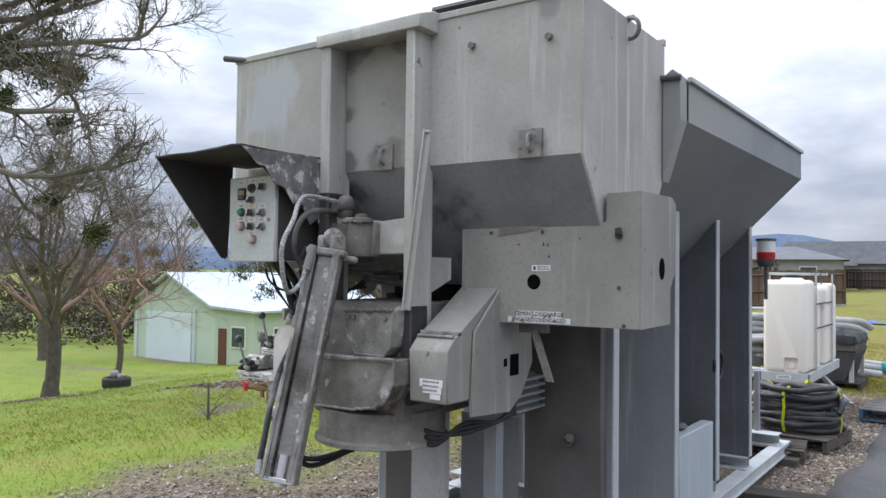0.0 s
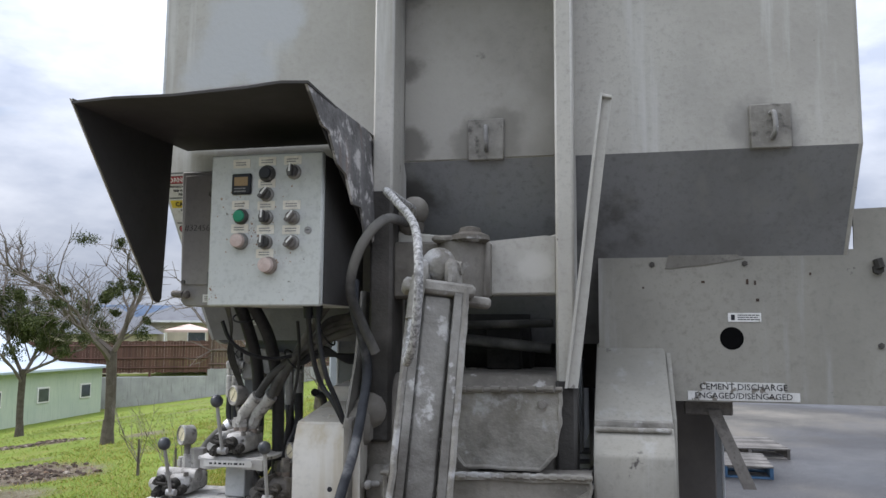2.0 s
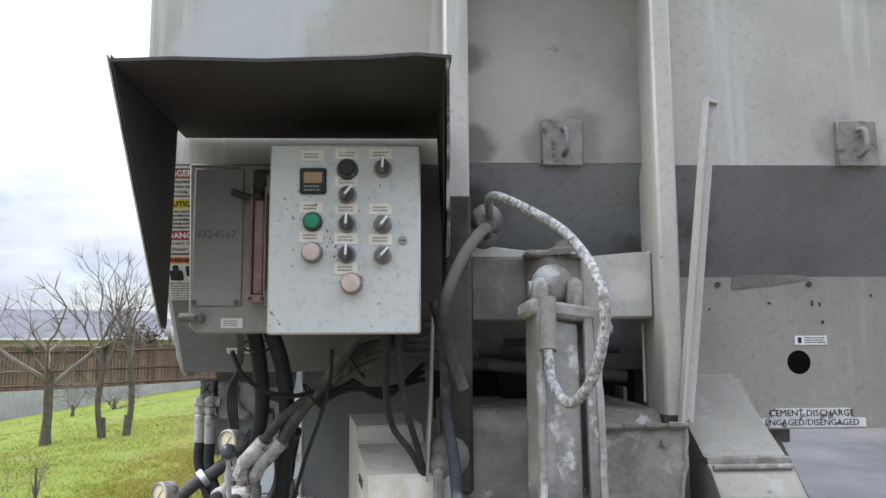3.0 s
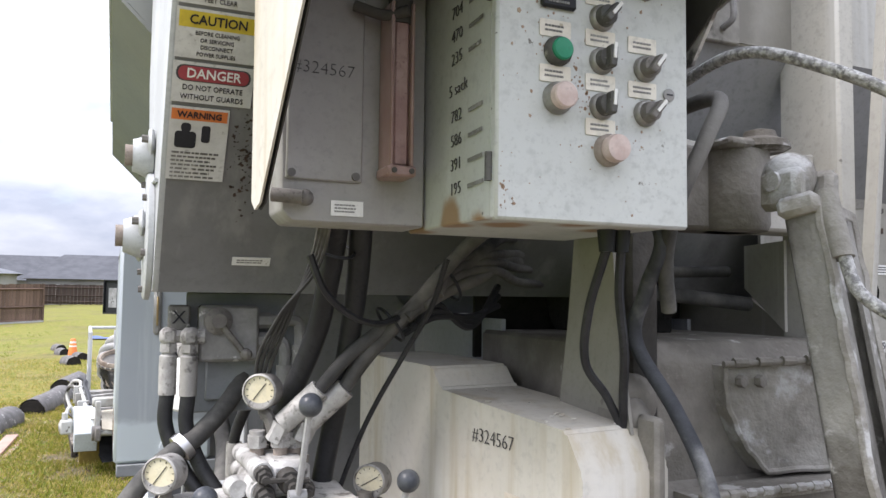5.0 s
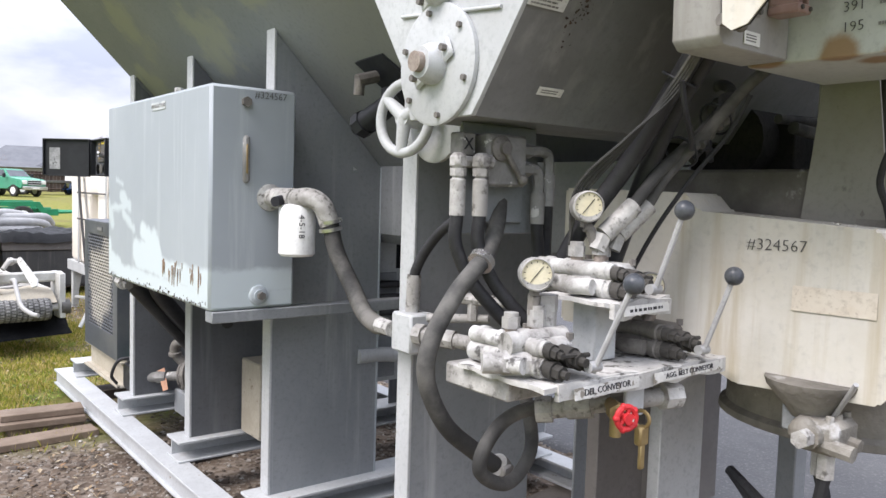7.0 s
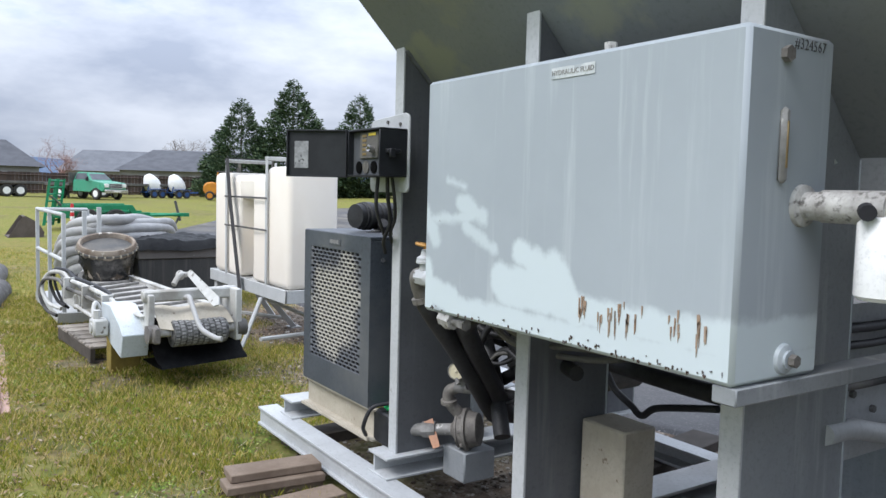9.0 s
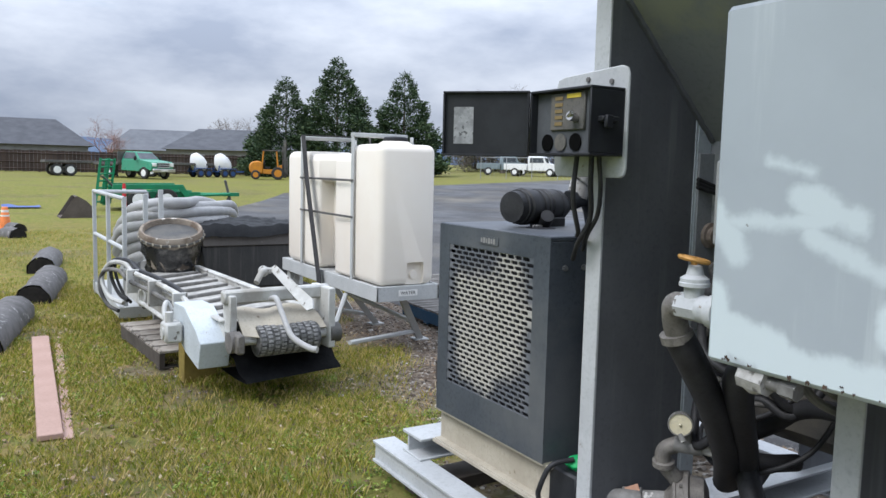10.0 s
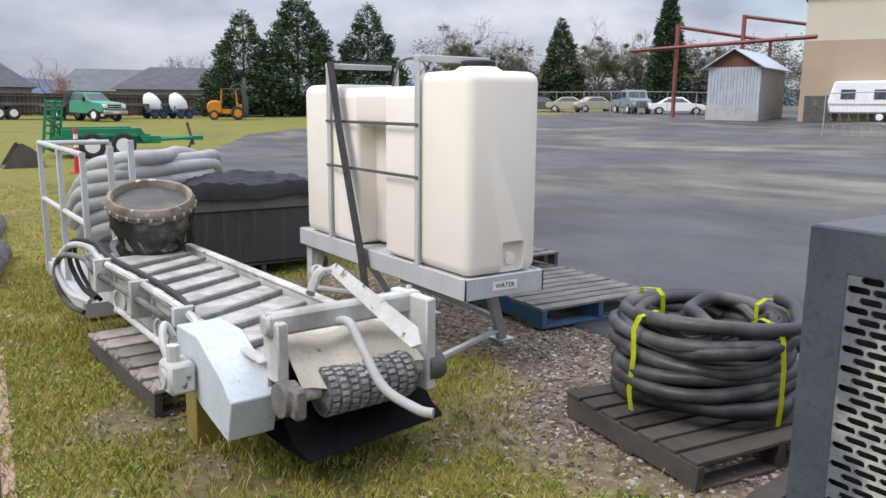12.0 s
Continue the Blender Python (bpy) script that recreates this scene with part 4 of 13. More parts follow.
part("cover_seam", bm, M_CAKED, rcover)
bm = BM()
prism(bm, [(2.6, 1.02), (2.62, 1.36), (2.81, 1.52), (2.83, 1.54), (3.06, 1.54), (3.10, 1.2), (3.0, 1.06), (2.9, 1.0)], "x", -1.712, -1.70, 0.003)
part("cover_side_plate", bm, M_GUARD, rcover)
for y, z, h in ((2.935, 1.20, 0.046), (2.86, 1.215, 0.017)):
    bm = BM()
    box(bm, -1.701, -1.6988, y - h * 0.8, y + h * 0.8, z - h, z + h, 0.0)
    part("cut_hole", bm, M_VOID, rcover)
bm = BM()
m = facing((-1.79, 2.449, 1.165), (1, 0, 0), (0, 0, 1))
card(bm, m, 0.11, 0.03)
card(bm, m @ Matrix.Translation((0.005, -0.028, 0)), 0.09, 0.024)
card(bm, m @ Matrix.Translation((0.02, -0.052, 0)), 0.05, 0.02)
lab = part("worn_label", bm, M_WHITE, rcover)
bm = BM()
bars(bm, m @ Matrix.Translation((0.005, -0.012, 0)), 0.09, 0.05, 3, seed=9)
part("print", bm, M_VALVE, lab)
# cream cover on the other side of the mixer
turned = Matrix.Translation((-2.635, 2.408, 0)) @ pose(0, 0, 0, 0, 0, 8.0) @ Matrix.Translation((2.635, -2.408, 0))
bm = BM()
prism(bm, [(2.425, 1.012), (2.408, 1.035), (2.408, 1.285), (2.445, 1.343), (2.80, 1.366), (2.835, 1.405), (3.15, 1.41), (3.15, 1.08), (2.82, 1.06), (2.70, 1.005)], "x", -2.635, -2.465, 0.0)
es = [e for e in bm.edges if abs(e.verts[0].co.y - e.verts[1].co.y) < 1e-5 and abs(e.verts[0].co.z - e.verts[1].co.z) < 1e-5]
bmesh.ops.bevel(bm, geom=es, offset=0.006, segments=2, affect='EDGES')
bmesh.ops.transform(bm, matrix=turned, verts=bm.verts)
cream = part("cream_chain_cover", bm, M_COVER, plant, "cream dust-covered folded chain cover")
lettering("#324567", 0.034, turned @ facing((-2.6375, 2.63, 1.302), (0, -1, 0), (0, 0.08, 1)), M_FADED, cream, "handwriting", bold=-0.0007)
bm = BM()
m = turned @ facing((-2.638, 2.515, 1.20), (0, -1, 0), (0, 0.06, 1))
card(bm, m, 0.155, 0.05, 0.0006)
part("faded_tape", bm, M_TAPE, cream, "faded tan strip of tape")
bm = BM()
for z in (1.185, 1.155):
    lathe(bm, turned @ Vector((-2.54, 2.4085, z)), turned.to_3x3() @ Vector((0, -1, 0)), [(0.0065, -0.004), (0.0065, 0.0008)], 12)
part("drilled_holes", bm, M_INK, cream)
bm = BM()
ball(bm, (-2.452, 2.45, 1.195), 0.012, 8)
rod(bm, (-2.452, 2.455, 1.195), (-2.43, 2.47, 1.195), 0.008)
part("cover_latch", bm, M_FITTING, cream)
bm = BM()
rng = random.Random(12)
for k in range(20):
    # crumbs of dried cement lying on the top
    u, y = rng.uniform(0.01, 0.16), 2.45 + 0.34 * rng.random() ** 1.4
    r = rng.uniform(0.0015, 0.004)
    p_ = turned @ Vector((-2.635 + u, y, 1.3434 + (y - 2.445) * 0.065 + r * 0.4))
    bmesh.ops.create_icosphere(bm, subdivisions=1, radius=r, matrix=Matrix.Translation(p_) @ Matrix.Diagonal((rng.uniform(0.8, 1.8), rng.uniform(0.8, 1.6), 0.6, 1)))
part("cement_crumb", bm, M_COVER, cream, "dried cement crumbs", "stuff")

# swivel pivot and the hinged lift arm in front of the mixer
bm = BM()
lathe(bm, (-2.235, 2.53, 1.66), (0, 0, 1), [(0.055, 0.0), (0.06, 0.01), (0.06, 0.14), (0.05, 0.15)], 20)
box(bm, -2.42, -2.16, 2.53, 2.60, 1.66, 1.81, 0.008)
part("pivot_sleeve", bm, M_MIXER, plant)
bm = BM()
lathe(bm, (-2.205, 2.50, 1.80), (0, 0, 1), [(0.04, 0.0), (0.052, 0.006), (0.049, 0.018), (0.03, 0.026), (0.026, 0.038), (0.01, 0.042)], 20)
box(bm, -2.30, -2.20, 2.47, 2.53, 1.80, 1.818, 0.006)
part("pivot_cap", bm, M_CAKED, plant)
bm = BM()
ball(bm, (-2.26, 2.385, 1.735), 0.042, 14)
box(bm, -2.305, -2.275, 2.33, 2.41, 1.68, 1.745, 0.010)
box(bm, -2.235, -2.205, 2.33, 2.41, 1.68, 1.745, 0.010)
rod(bm, (-2.31, 2.375, 1.725), (-2.2, 2.375, 1.725), 0.016)
part("clevis", bm, M_CAKED, plant, "cement-crusted clevis and pin")
arm_top, arm_low = Vector((-2.252, 2.345, 1.675)), Vector((-2.283, 2.135, 0.775))
ax = (arm_top - arm_low).normalized()
across = Vector((0.93, 0.36, 0.0))
Rm = facing(arm_low, across - ax * across.dot(ax), ax)      # x across, y along, z towards the front
L = (arm_top - arm_low).length
bm = BM()
for x0, x1, z0, z1 in ((-0.068, 0.068, -0.02, -0.008), (-0.068, -0.056, -0.02, 0.034), (0.056, 0.068, -0.02, 0.034), (-0.056, -0.036, 0.024, 0.034), (0.036, 0.056, 0.024, 0.034)):
    box(bm, x0, x1, 0, L, z0, z1, 0.002, Rm)
arm = part("lift_arm", bm, M_ARM, plant, "cement-crusted folded steel lift arm")
bm = BM()
box(bm, -0.034, 0.034, 0.01, L - 0.02, -0.01, 0.016, 0.006, Rm)
part("arm_filler", bm, M_ARM, arm)
for x in (-0.064, 0.064):
    bm = BM()
    tube(bm, [Rm @ Vector((x + 0.004 * noise.noise(Vector((i * 0.7, x * 50, 0))), L * i / 46, 0.032 + 0.004 * noise.noise(Vector((i * 0.6, x * 50, 4))))) for i in range(47)], 0.008, 6, 1)
    part("crusted_edge", bm, M_CAKED, arm, "ragged cement crust along the edge")
bm = BM()
rod(bm, Rm @ Vector((0, -0.02, 0.0)), Rm @ Vector((0, 0.10, 0.0)), 0.03)
box(bm, -0.07, 0.07, -0.008, 0.012, -0.022, 0.034, 0.003, Rm)
part("rod_end", bm, M_CHROME, arm)
bm = BM()
box(bm, -0.085, 0.085, L - 0.02, L + 0.012, -0.025, 0.036, 0.008, Rm)
box(bm, 0.05, 0.13, L - 0.03, L - 0.005, -0.03, 0.0, 0.006, Rm)
part("arm_head", bm, M_CAKED, arm)


# ---- control panel under its hood ----
hood = thing("control_hood", "dark sheet metal rain hood bolted over the control panel", "hood", (-2.77, 2.35, 1.65))
bm = BM()
plate(bm, [(-3.06, 2.075, 2.098), (-2.95, 2.072, 2.101), (-2.80, 2.075, 2.099), (-2.62, 2.071, 2.104), (-2.54, 2.074, 2.112), (-2.478, 2.075, 2.108), (-2.484, 2.3, 2.104), (-2.49, 2.62, 2.112), (-3.09, 2.62, 2.112)], 0.006)
part("hood_top", bm, M_HOOD, hood)
wing = [(-3.064, 2.072, 2.103), (-3.091, 2.53, 2.108), (-3.091, 2.505, 1.66), (-3.089, 2.49, 1.648), (-3.087, 2.465, 1.655)]
bm = BM()
plate(bm, wing, 0.003)
part("hood_side", bm, M_COVER, hood, "side sheet, whitened outside")
# second sheet makes the inner face darker than the outer one
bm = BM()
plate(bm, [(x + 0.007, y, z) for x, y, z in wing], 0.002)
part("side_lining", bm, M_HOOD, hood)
bm = BM()
plate(bm, [(-2.482, 2.078, 2.104), (-2.478, 2.16, 2.035), (-2.476, 2.20, 2.03), (-2.474, 2.25, 1.965), (-2.473, 2.31, 1.95), (-2.472, 2.36, 1.885), (-2.468, 2.41, 1.885), (-2.470, 2.46, 1.80), (-2.464, 2.50, 1.83), (-2.470, 2.53, 1.78), (-2.468, 2.60, 1.82), (-2.466, 2.60, 1.90), (-2.475, 2.615, 2.06), (-2.485, 2.5, 2.108)], 0.006)
part("hood_side", bm, M_HOODOUT, hood, "peeling rusty side sheet")
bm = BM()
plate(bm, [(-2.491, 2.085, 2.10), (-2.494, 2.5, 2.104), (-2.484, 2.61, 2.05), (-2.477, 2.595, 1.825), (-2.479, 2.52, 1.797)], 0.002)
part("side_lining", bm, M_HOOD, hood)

PX0, PX1, PY0, PY1, PZ0, PZ1 = -2.826, -2.534, 2.325, 2.52, 1.637, 2.006
panel = thing("operator_console", "pale green-grey electrical control panel with knobs and push buttons", "control panel", (-2.68, 2.42, 1.637))
bm = BM()
box(bm, PX0, PX1, PY0, PY1 + 0.10, PZ0, PZ1, 0.003)
part("enclosure", bm, M_PANEL, panel)
bm = BM()
box(bm, PX0 - 0.003, PX1 + 0.003, PY0 - 0.02, PY0 - 0.002, PZ0 - 0.004, PZ1 + 0.003, 0.004)
door = part("door", bm, M_PANEL, panel, "stained pale door with scratches")
for z in (1.70, 1.93):
    bm = BM()
    rod(bm, (PX0 - 0.006, PY0 - 0.006, z - 0.018), (PX0 - 0.006, PY0 - 0.006, z + 0.018), 0.005)
    part("hinge", bm, M_DARK, door)
# thin dark sheet: the shade on this side put into the colour
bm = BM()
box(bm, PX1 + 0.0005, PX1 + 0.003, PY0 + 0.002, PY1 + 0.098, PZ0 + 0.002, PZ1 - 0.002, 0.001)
part("grimy_side", bm, M_HOOD, panel, "side darkened as in shade")
FY = PY0 - 0.02


def on_door(u, v):
    return (PX0 + u * (PX1 - PX0), FY, PZ1 - v * (PZ1 - PZ0))


def legend(u, v, seed):
    m = facing(on_door(u, v), (1, 0, 0), (0, 0, 1))
    m.translation.y -= 0.0008
    bm = BM()
    card(bm, m, 0.046, 0.022, 0.001, 0.002)
    lg = part("legend_plate", bm, M_LEGEND, door)
    bm = BM()
    bars(bm, m, 0.032, 0.012, 2, seed=seed)
    part("print", bm, M_VALVE, lg)


def selector(u, v, turn, black=True):
    x, y, z = on_door(u, v)
    bm = BM()
    lathe(bm, (x, y, z), (0, -1, 0), [(0.018, 0.0), (0.018, 0.005), (0.016, 0.008), (0.0145, 0.009)], 22)
    k = part("selector_switch", bm, M_RING, door, "dirty steel switch ring")
    bm = BM()
    lathe(bm, (x, y, z), (0, -1, 0), [(0.0145, 0.0), (0.0142, 0.012), (0.013, 0.02), (0.011, 0.021)], 20)
    part("switch_body", bm, M_DULL if black else M_GREASY, k)
    m = pose(x, y - 0.02, z) @ pose(0, 0, 0, 0, turn, 0)
    bm = BM()
    box(bm, -0.0055, 0.0055, -0.012, 0.002, -0.0145, 0.0145, 0.002, m)
    part("knob", bm, M_DULL if black else M_GREASY, k)
    bm = BM()
    box(bm, -0.0022, 0.0022, -0.0135, -0.0115, -0.004, 0.0165, 0.0, m)
    part("pointer", bm, M_WHITE, k)


def button(u, v, cap, r=0.0145, proud=0.016, bezel=0.021):
    x, y, z = on_door(u, v)
    bm = BM()
    lathe(bm, (x, y, z), (0, -1, 0), [(bezel, 0.0), (bezel, 0.006), (bezel - 0.003, 0.013), (r + 0.0008, 0.0135)], 22)
    k = part("push_button", bm, M_DULL if cap is not M_PINK else M_RING, door)
    bm = BM()
    lathe(bm, (x, y, z), (0, -1, 0), [(r, 0.006), (r, proud - 0.002), (r - 0.002, proud), (0.003, proud + 0.001)], 20)
    part("button_cap", bm, cap, k)


button(0.515, 0.13, M_BLACK, 0.015, 0.02)
selector(0.755, 0.125, 5)
selector(0.515, 0.27, 40)
selector(0.515, 0.425, 4)
selector(0.755, 0.43, 38, False)
selector(0.515, 0.59, 4)
selector(0.755, 0.595, 42, False)
button(0.285, 0.415, M_GREEN, 0.0148, 0.019, 0.0195)
button(0.285, 0.58, M_PINK, 0.017, 0.026)
x, y, z = on_door(0.55, 0.745)
bm = BM()
lathe(bm, (x, y, z), (0, -1, 0), [(0.0165, 0.010), (0.018, 0.014), (0.0185, 0.022), (0.017, 0.028), (0.004, 0.029)], 24)
stop = part("stop_button", bm, M_PINK, door, "faded pink mushroom stop button")
bm = BM()
lathe(bm, (x, y, z), (0, -1, 0), [(0.0215, 0.0), (0.0215, 0.007), (0.018, 0.012), (0.012, 0.014)], 24)
part("stop_collar", bm, M_SHAFT, stop, "dirty brown collar")
for i, (u, v) in enumerate(((0.275, 0.055), (0.51, 0.045), (0.74, 0.045), (0.51, 0.195), (0.51, 0.345), (0.275, 0.335), (0.74, 0.345), (0.275, 0.495), (0.51, 0.505), (0.74, 0.51), (0.51, 0.665))):
    legend(u, v, 30 + i)
m = facing(on_door(0.285, 0.195), (1, 0, 0), (0, 0, 1))
bm = BM()
box(bm, -0.026, 0.026, -0.026, 0.026, 0.0, 0.008, 0.003, m)
disp = part("meter_display", bm, M_BLACK, door)
bm = BM()
card(bm, m @ Matrix.Translation((0, 0.006, 0.008)), 0.036, 0.022, 0.0008)
part("screen", bm, M_LCD, disp)
bm = BM()
bars(bm, m @ Matrix.Translation((0, -0.015, 0.0075)), 0.036, 0.014, 2, seed=5)
part("keys", bm, M_VALVE, disp)
rng = random.Random(41)
bm = BM()
for u, v, su, sv, count in ((0.40, 0.57, 0.06, 0.05, 46), (0.30, 0.40, 0.06, 0.06, 34), (0.22, 0.27, 0.03, 0.05, 16), (0.76, 0.52, 0.06, 0.06, 20), (0.55, 0.68, 0.10, 0.05, 24), (0.55, 0.30, 0.15, 0.12, 26), (0.5, 0.75, 0.3, 0.15, 26), (0.03, 0.9, 0.02, 0.07, 26), (0.10, 0.5, 0.05, 0.25, 12)):
    for k in range(count):
        uu, vv = rng.gauss(u, su), rng.gauss(v, sv)
        if not (0.012 < uu < 0.988 and 0.012 < vv < 0.988):
            continue
        x, y, z = on_door(uu, vv)
        r = 0.0007 + 0.0024 * rng.random() ** 3
        plate(bm, [(x + r * rng.uniform(0.6, 1.3) * math.cos(1.2566 * i), y - 0.0006, z + r * rng.uniform(0.6, 1.6) * math.sin(1.2566 * i)) for i in range(5)], 0.0006)
part("grime_speck", bm, M_RUST, door, "brown rust and grime specks", "stuff")
bm = BM()
lathe(bm, on_door(0.89, 0.515), (0, -1, 0), [(0.009, 0.0), (0.009, 0.003), (0.007, 0.004)], 16)
lk = part("key_lock", bm, M_VALVE, door)
bm = BM()
x, y, z = on_door(0.89, 0.515)
box(bm, x - 0.005, x + 0.005, y - 0.0046, y - 0.0038, z - 0.001, z + 0.001, 0)
part("key_slot", bm, M_INK, lk)
for i, (txt, dz) in enumerate((("940-3:10", 0.335), ("704-2:15", 0.298), ("470-1:40", 0.264), ("235-:50", 0.232), ("5 sack", 0.188), ("782-3:00", 0.150), ("586-2:15", 0.116), ("391-1:30", 0.082), ("195-:45", 0.048))):
    if i:
        lettering(txt.split("-")[0], 0.025, facing((PX0 - 0.0015, 2.43 if i != 4 else 2.425, PZ0 + dz), (0, -1, 0.03), (0, 0, 1)), M_FADED, panel, "handwriting", bold=-0.0005)
bm = BM()
for i, dz in enumerate((0.298, 0.264, 0.232, 0.150, 0.116, 0.082, 0.048)):
    bars(bm, facing((PX0 - 0.001, 2.365, PZ0 + dz), (0, -1, 0.03), (0, 0, 1)), 0.05, 0.012, 1, seed=60 + i)
part("faint_writing", bm, M_VALVE, panel, "", "stuff")
for i, x in enumerate((-2.60, -2.575)):
    bm = BM()
    rod(bm, (x, 2.40, 1.637), (x, 2.40, 1.605), 0.014, 0.011)
    part("cable_gland", bm, M_BLACK, panel)

# water meter cabinet beside the panel
M_STAIN = material("dark_red_stained_tube", (0.26, 0.155, 0.14), (0.36, 0.25, 0.225), 9.0, 0.35, bump=0.05, streaks=(0.14, 0.075, 0.066), streak_at=0.54)
meter = thing("meter_cabinet", "grey sheet metal cabinet with a red-stained flow tube", "cabinet", (-2.94, 2.58, 1.64))
bm = BM()
prism(bm, [(-3.045, 1.655), (-3.03, 1.64), (-2.83, 1.64), (-2.83, 2.02), (-3.055, 2.025)], "y", 2.54, 2.63, 0.003)
part("body", bm, M_METER, meter)
bm = BM()
box(bm, -3.04, -2.93, 2.533, 2.541, 1.70, 2.012, 0.002)
cv = part("cover_plate", bm, M_METER, meter)
bolts(cv, [(-3.033, 2.533, 1.708), (-2.94, 2.533, 1.708)], (0, -1, 0), 0.006, 0.004, M_VALVE, "screw", 10)
lettering("#324567", 0.026, facing((-2.99, 2.5325, 1.86), (1, 0, -0.02), (0, 0, 1)), M_FADED, cv, "handwriting", bold=-0.0006)
bm = BM()
box(bm, -2.898, -2.874, 2.492, 2.54, 1.722, 1.955, 0.004)
ft = part("flow_tube", bm, M_STAIN, meter, "red-stained flow tube")
for x0, x1 in ((-2.904, -2.8985), (-2.8735, -2.868)):
    bm = BM()
    box(bm, x0, x1, 2.486, 2.54, 1.712, 1.96, 0.002)
    part("tube_rim", bm, M_TUBE, ft, "pinkish clear side wall")
bm = BM()
box(bm, -2.907, -2.865, 2.482, 2.54, 1.706, 1.722, 0.003)
part("tube_foot", bm, M_TUBE, ft)
bolts(ft, [(-2.899, 2.482, 1.714), (-2.873, 2.482, 1.714)], (0, -1, 0), 0.004, 0.003, M_GRIME, "screw", 8)
bm = BM()
rod(bm, (-2.885, 2.505, 1.93), (-2.885, 2.505, 2.0), 0.018)
rod(bm, (-2.885, 2.505, 1.985), (-2.84, 2.47, 1.99), 0.012)
rod(bm, (-2.845, 2.47, 1.99), (-2.815, 2.46, 1.992), 0.016)
tube(bm, [(-2.95, 2.52, 1.955), (-2.91, 2.50, 1.94), (-2.88, 2.48, 1.945)], 0.008)
part("pipe_fitting", bm, M_GRIME, ft, "blackened rusty pipe fitting")
bm = BM()
m = facing((-2.95, 2.5385, 1.662), (1, 0, 0), (0, 0, 1))
card(bm, m, 0.048, 0.022)
bl = part("asset_label", bm, M_WHITE, meter)
bm = BM()
bars(bm, m, 0.038, 0.014, 3, seed=77)
part("print", bm, M_VALVE, bl)
bm = BM()
rod(bm, (-3.06, 2.53, 1.675), (-3.02, 2.515, 1.672), 0.010)
ball(bm, (-3.015, 2.52, 1.672), 0.012, 8)
part("latch", bm, M_GREASY, meter)

# ---- warning stickers on the sloping face ----
UP = Vector((0, -0.569, 0.822))


def slope_at(x, z):
    return Vector((x, 2.63 + (2.045 - z) * 0.6915, z)) + Vector((0, -0.822, -0.569)) * 0.002


def sticker(name, x0, x1, z0, z1, head, head_mat, title, title_mat, lines, label):
    m = facing(slope_at((x0 + x1) / 2, (z0 + z1) / 2), (1, 0, 0), UP)
    w, h = x1 - x0, (z1 - z0) * 1.216
    bm = BM()
    card(bm, m, w, h)
    s = part(name, bm, M_STICK, plant, label)
    bm = BM()
    hm = m @ Matrix.Translation((0, h / 2 - h * head / 2 - 0.003, 0.001))
    card(bm, hm, w * 0.94, h * head * 0.9, 0.0005)
    part("header", bm, M_STICK if title_mat is M_WHITE else head_mat, s)
    if title_mat is M_WHITE:
        bm = BM()
        card(bm, hm, w * 0.92, h * head * 0.88, 0.0008, h * head * 0.36)
        part("header_outline", bm, M_FADED, s)
        bm = BM()
        card(bm, hm @ Matrix.Translation((0, 0, 0.0009)), w * 0.87, h * head * 0.76, 0.0005, h * head * 0.33)
        part("oval", bm, M_STICKRED, s)
    lettering(title, h * head * 0.72, hm @ Matrix.Translation((0, 0, 0.0022)), title_mat, s, squeeze=0.95, bold=0.0003)
    rest = h * (1 - head) - 0.006
    if isinstance(lines, list):
        for i, tx in enumerate(lines):
            lettering(tx, rest / len(lines) * 0.82, m @ Matrix.Translation((0, h / 2 - h * head - 0.004 - rest * (i + 0.5) / len(lines), 0.0016)), M_INK, s, squeeze=0.86)
    return s, m, w, h


sticker("danger_sticker", -3.182, -3.056, 1.979, 2.041, 0.40, M_RED, "DANGER", M_WHITE, ["MOVING MACHINERY", "KEEP HANDS AND", "FEET CLEAR"], "white sticker with a red danger oval")
sticker("caution_sticker", -3.182, -3.056, 1.909, 1.974, 0.36, M_YELLOW, "CAUTION", M_INK, ["BEFORE CLEANING", "OR SERVICING", "DISCONNECT", "POWER SUPPLIES"], "white sticker with a yellow caution header")
sticker("danger_sticker", -3.182, -3.056, 1.848, 1.904, 0.45, M_RED, "DANGER", M_WHITE, ["DO NOT OPERATE", "WITHOUT GUARDS"], "white sticker with a red danger oval")
s, m, w, h = sticker("warning_sticker", -3.182, -3.088, 1.733, 1.842, 0.16, M_ORANGE, "WARNING", M_INK, 0, "white sticker with an orange warning header and a pictogram")
bm = BM()
card(bm, m @ Matrix.Translation((-0.02, 0.008, 0.001)), 0.034, 0.03, 0.0006, 0.006)
card(bm, m @ Matrix.Translation((-0.02, 0.03, 0.001)), 0.016, 0.016, 0.0006, 0.006)
card(bm, m @ Matrix.Translation((0.012, 0.02, 0.001)), 0.014, 0.03, 0.0006, 0.004)
part("pictogram", bm, M_INK, s, "plain dark pictogram shapes")
bm = BM()
bars(bm, m @ Matrix.Translation((0, -0.038, 0)), w * 0.88, 0.052, 7, seed=8)
part("print", bm, M_VALVE, s)
bm = BM()
m = facing(slope_at(-3.02, 1.60), (1, 0, 0), UP)
card(bm, m, 0.07, 0.018)
s = part("small_label", bm, M_WHITE, plant)
bm = BM()
bars(bm, m, 0.055, 0.010, 2, seed=12)
part("print", bm, M_VALVE, s)
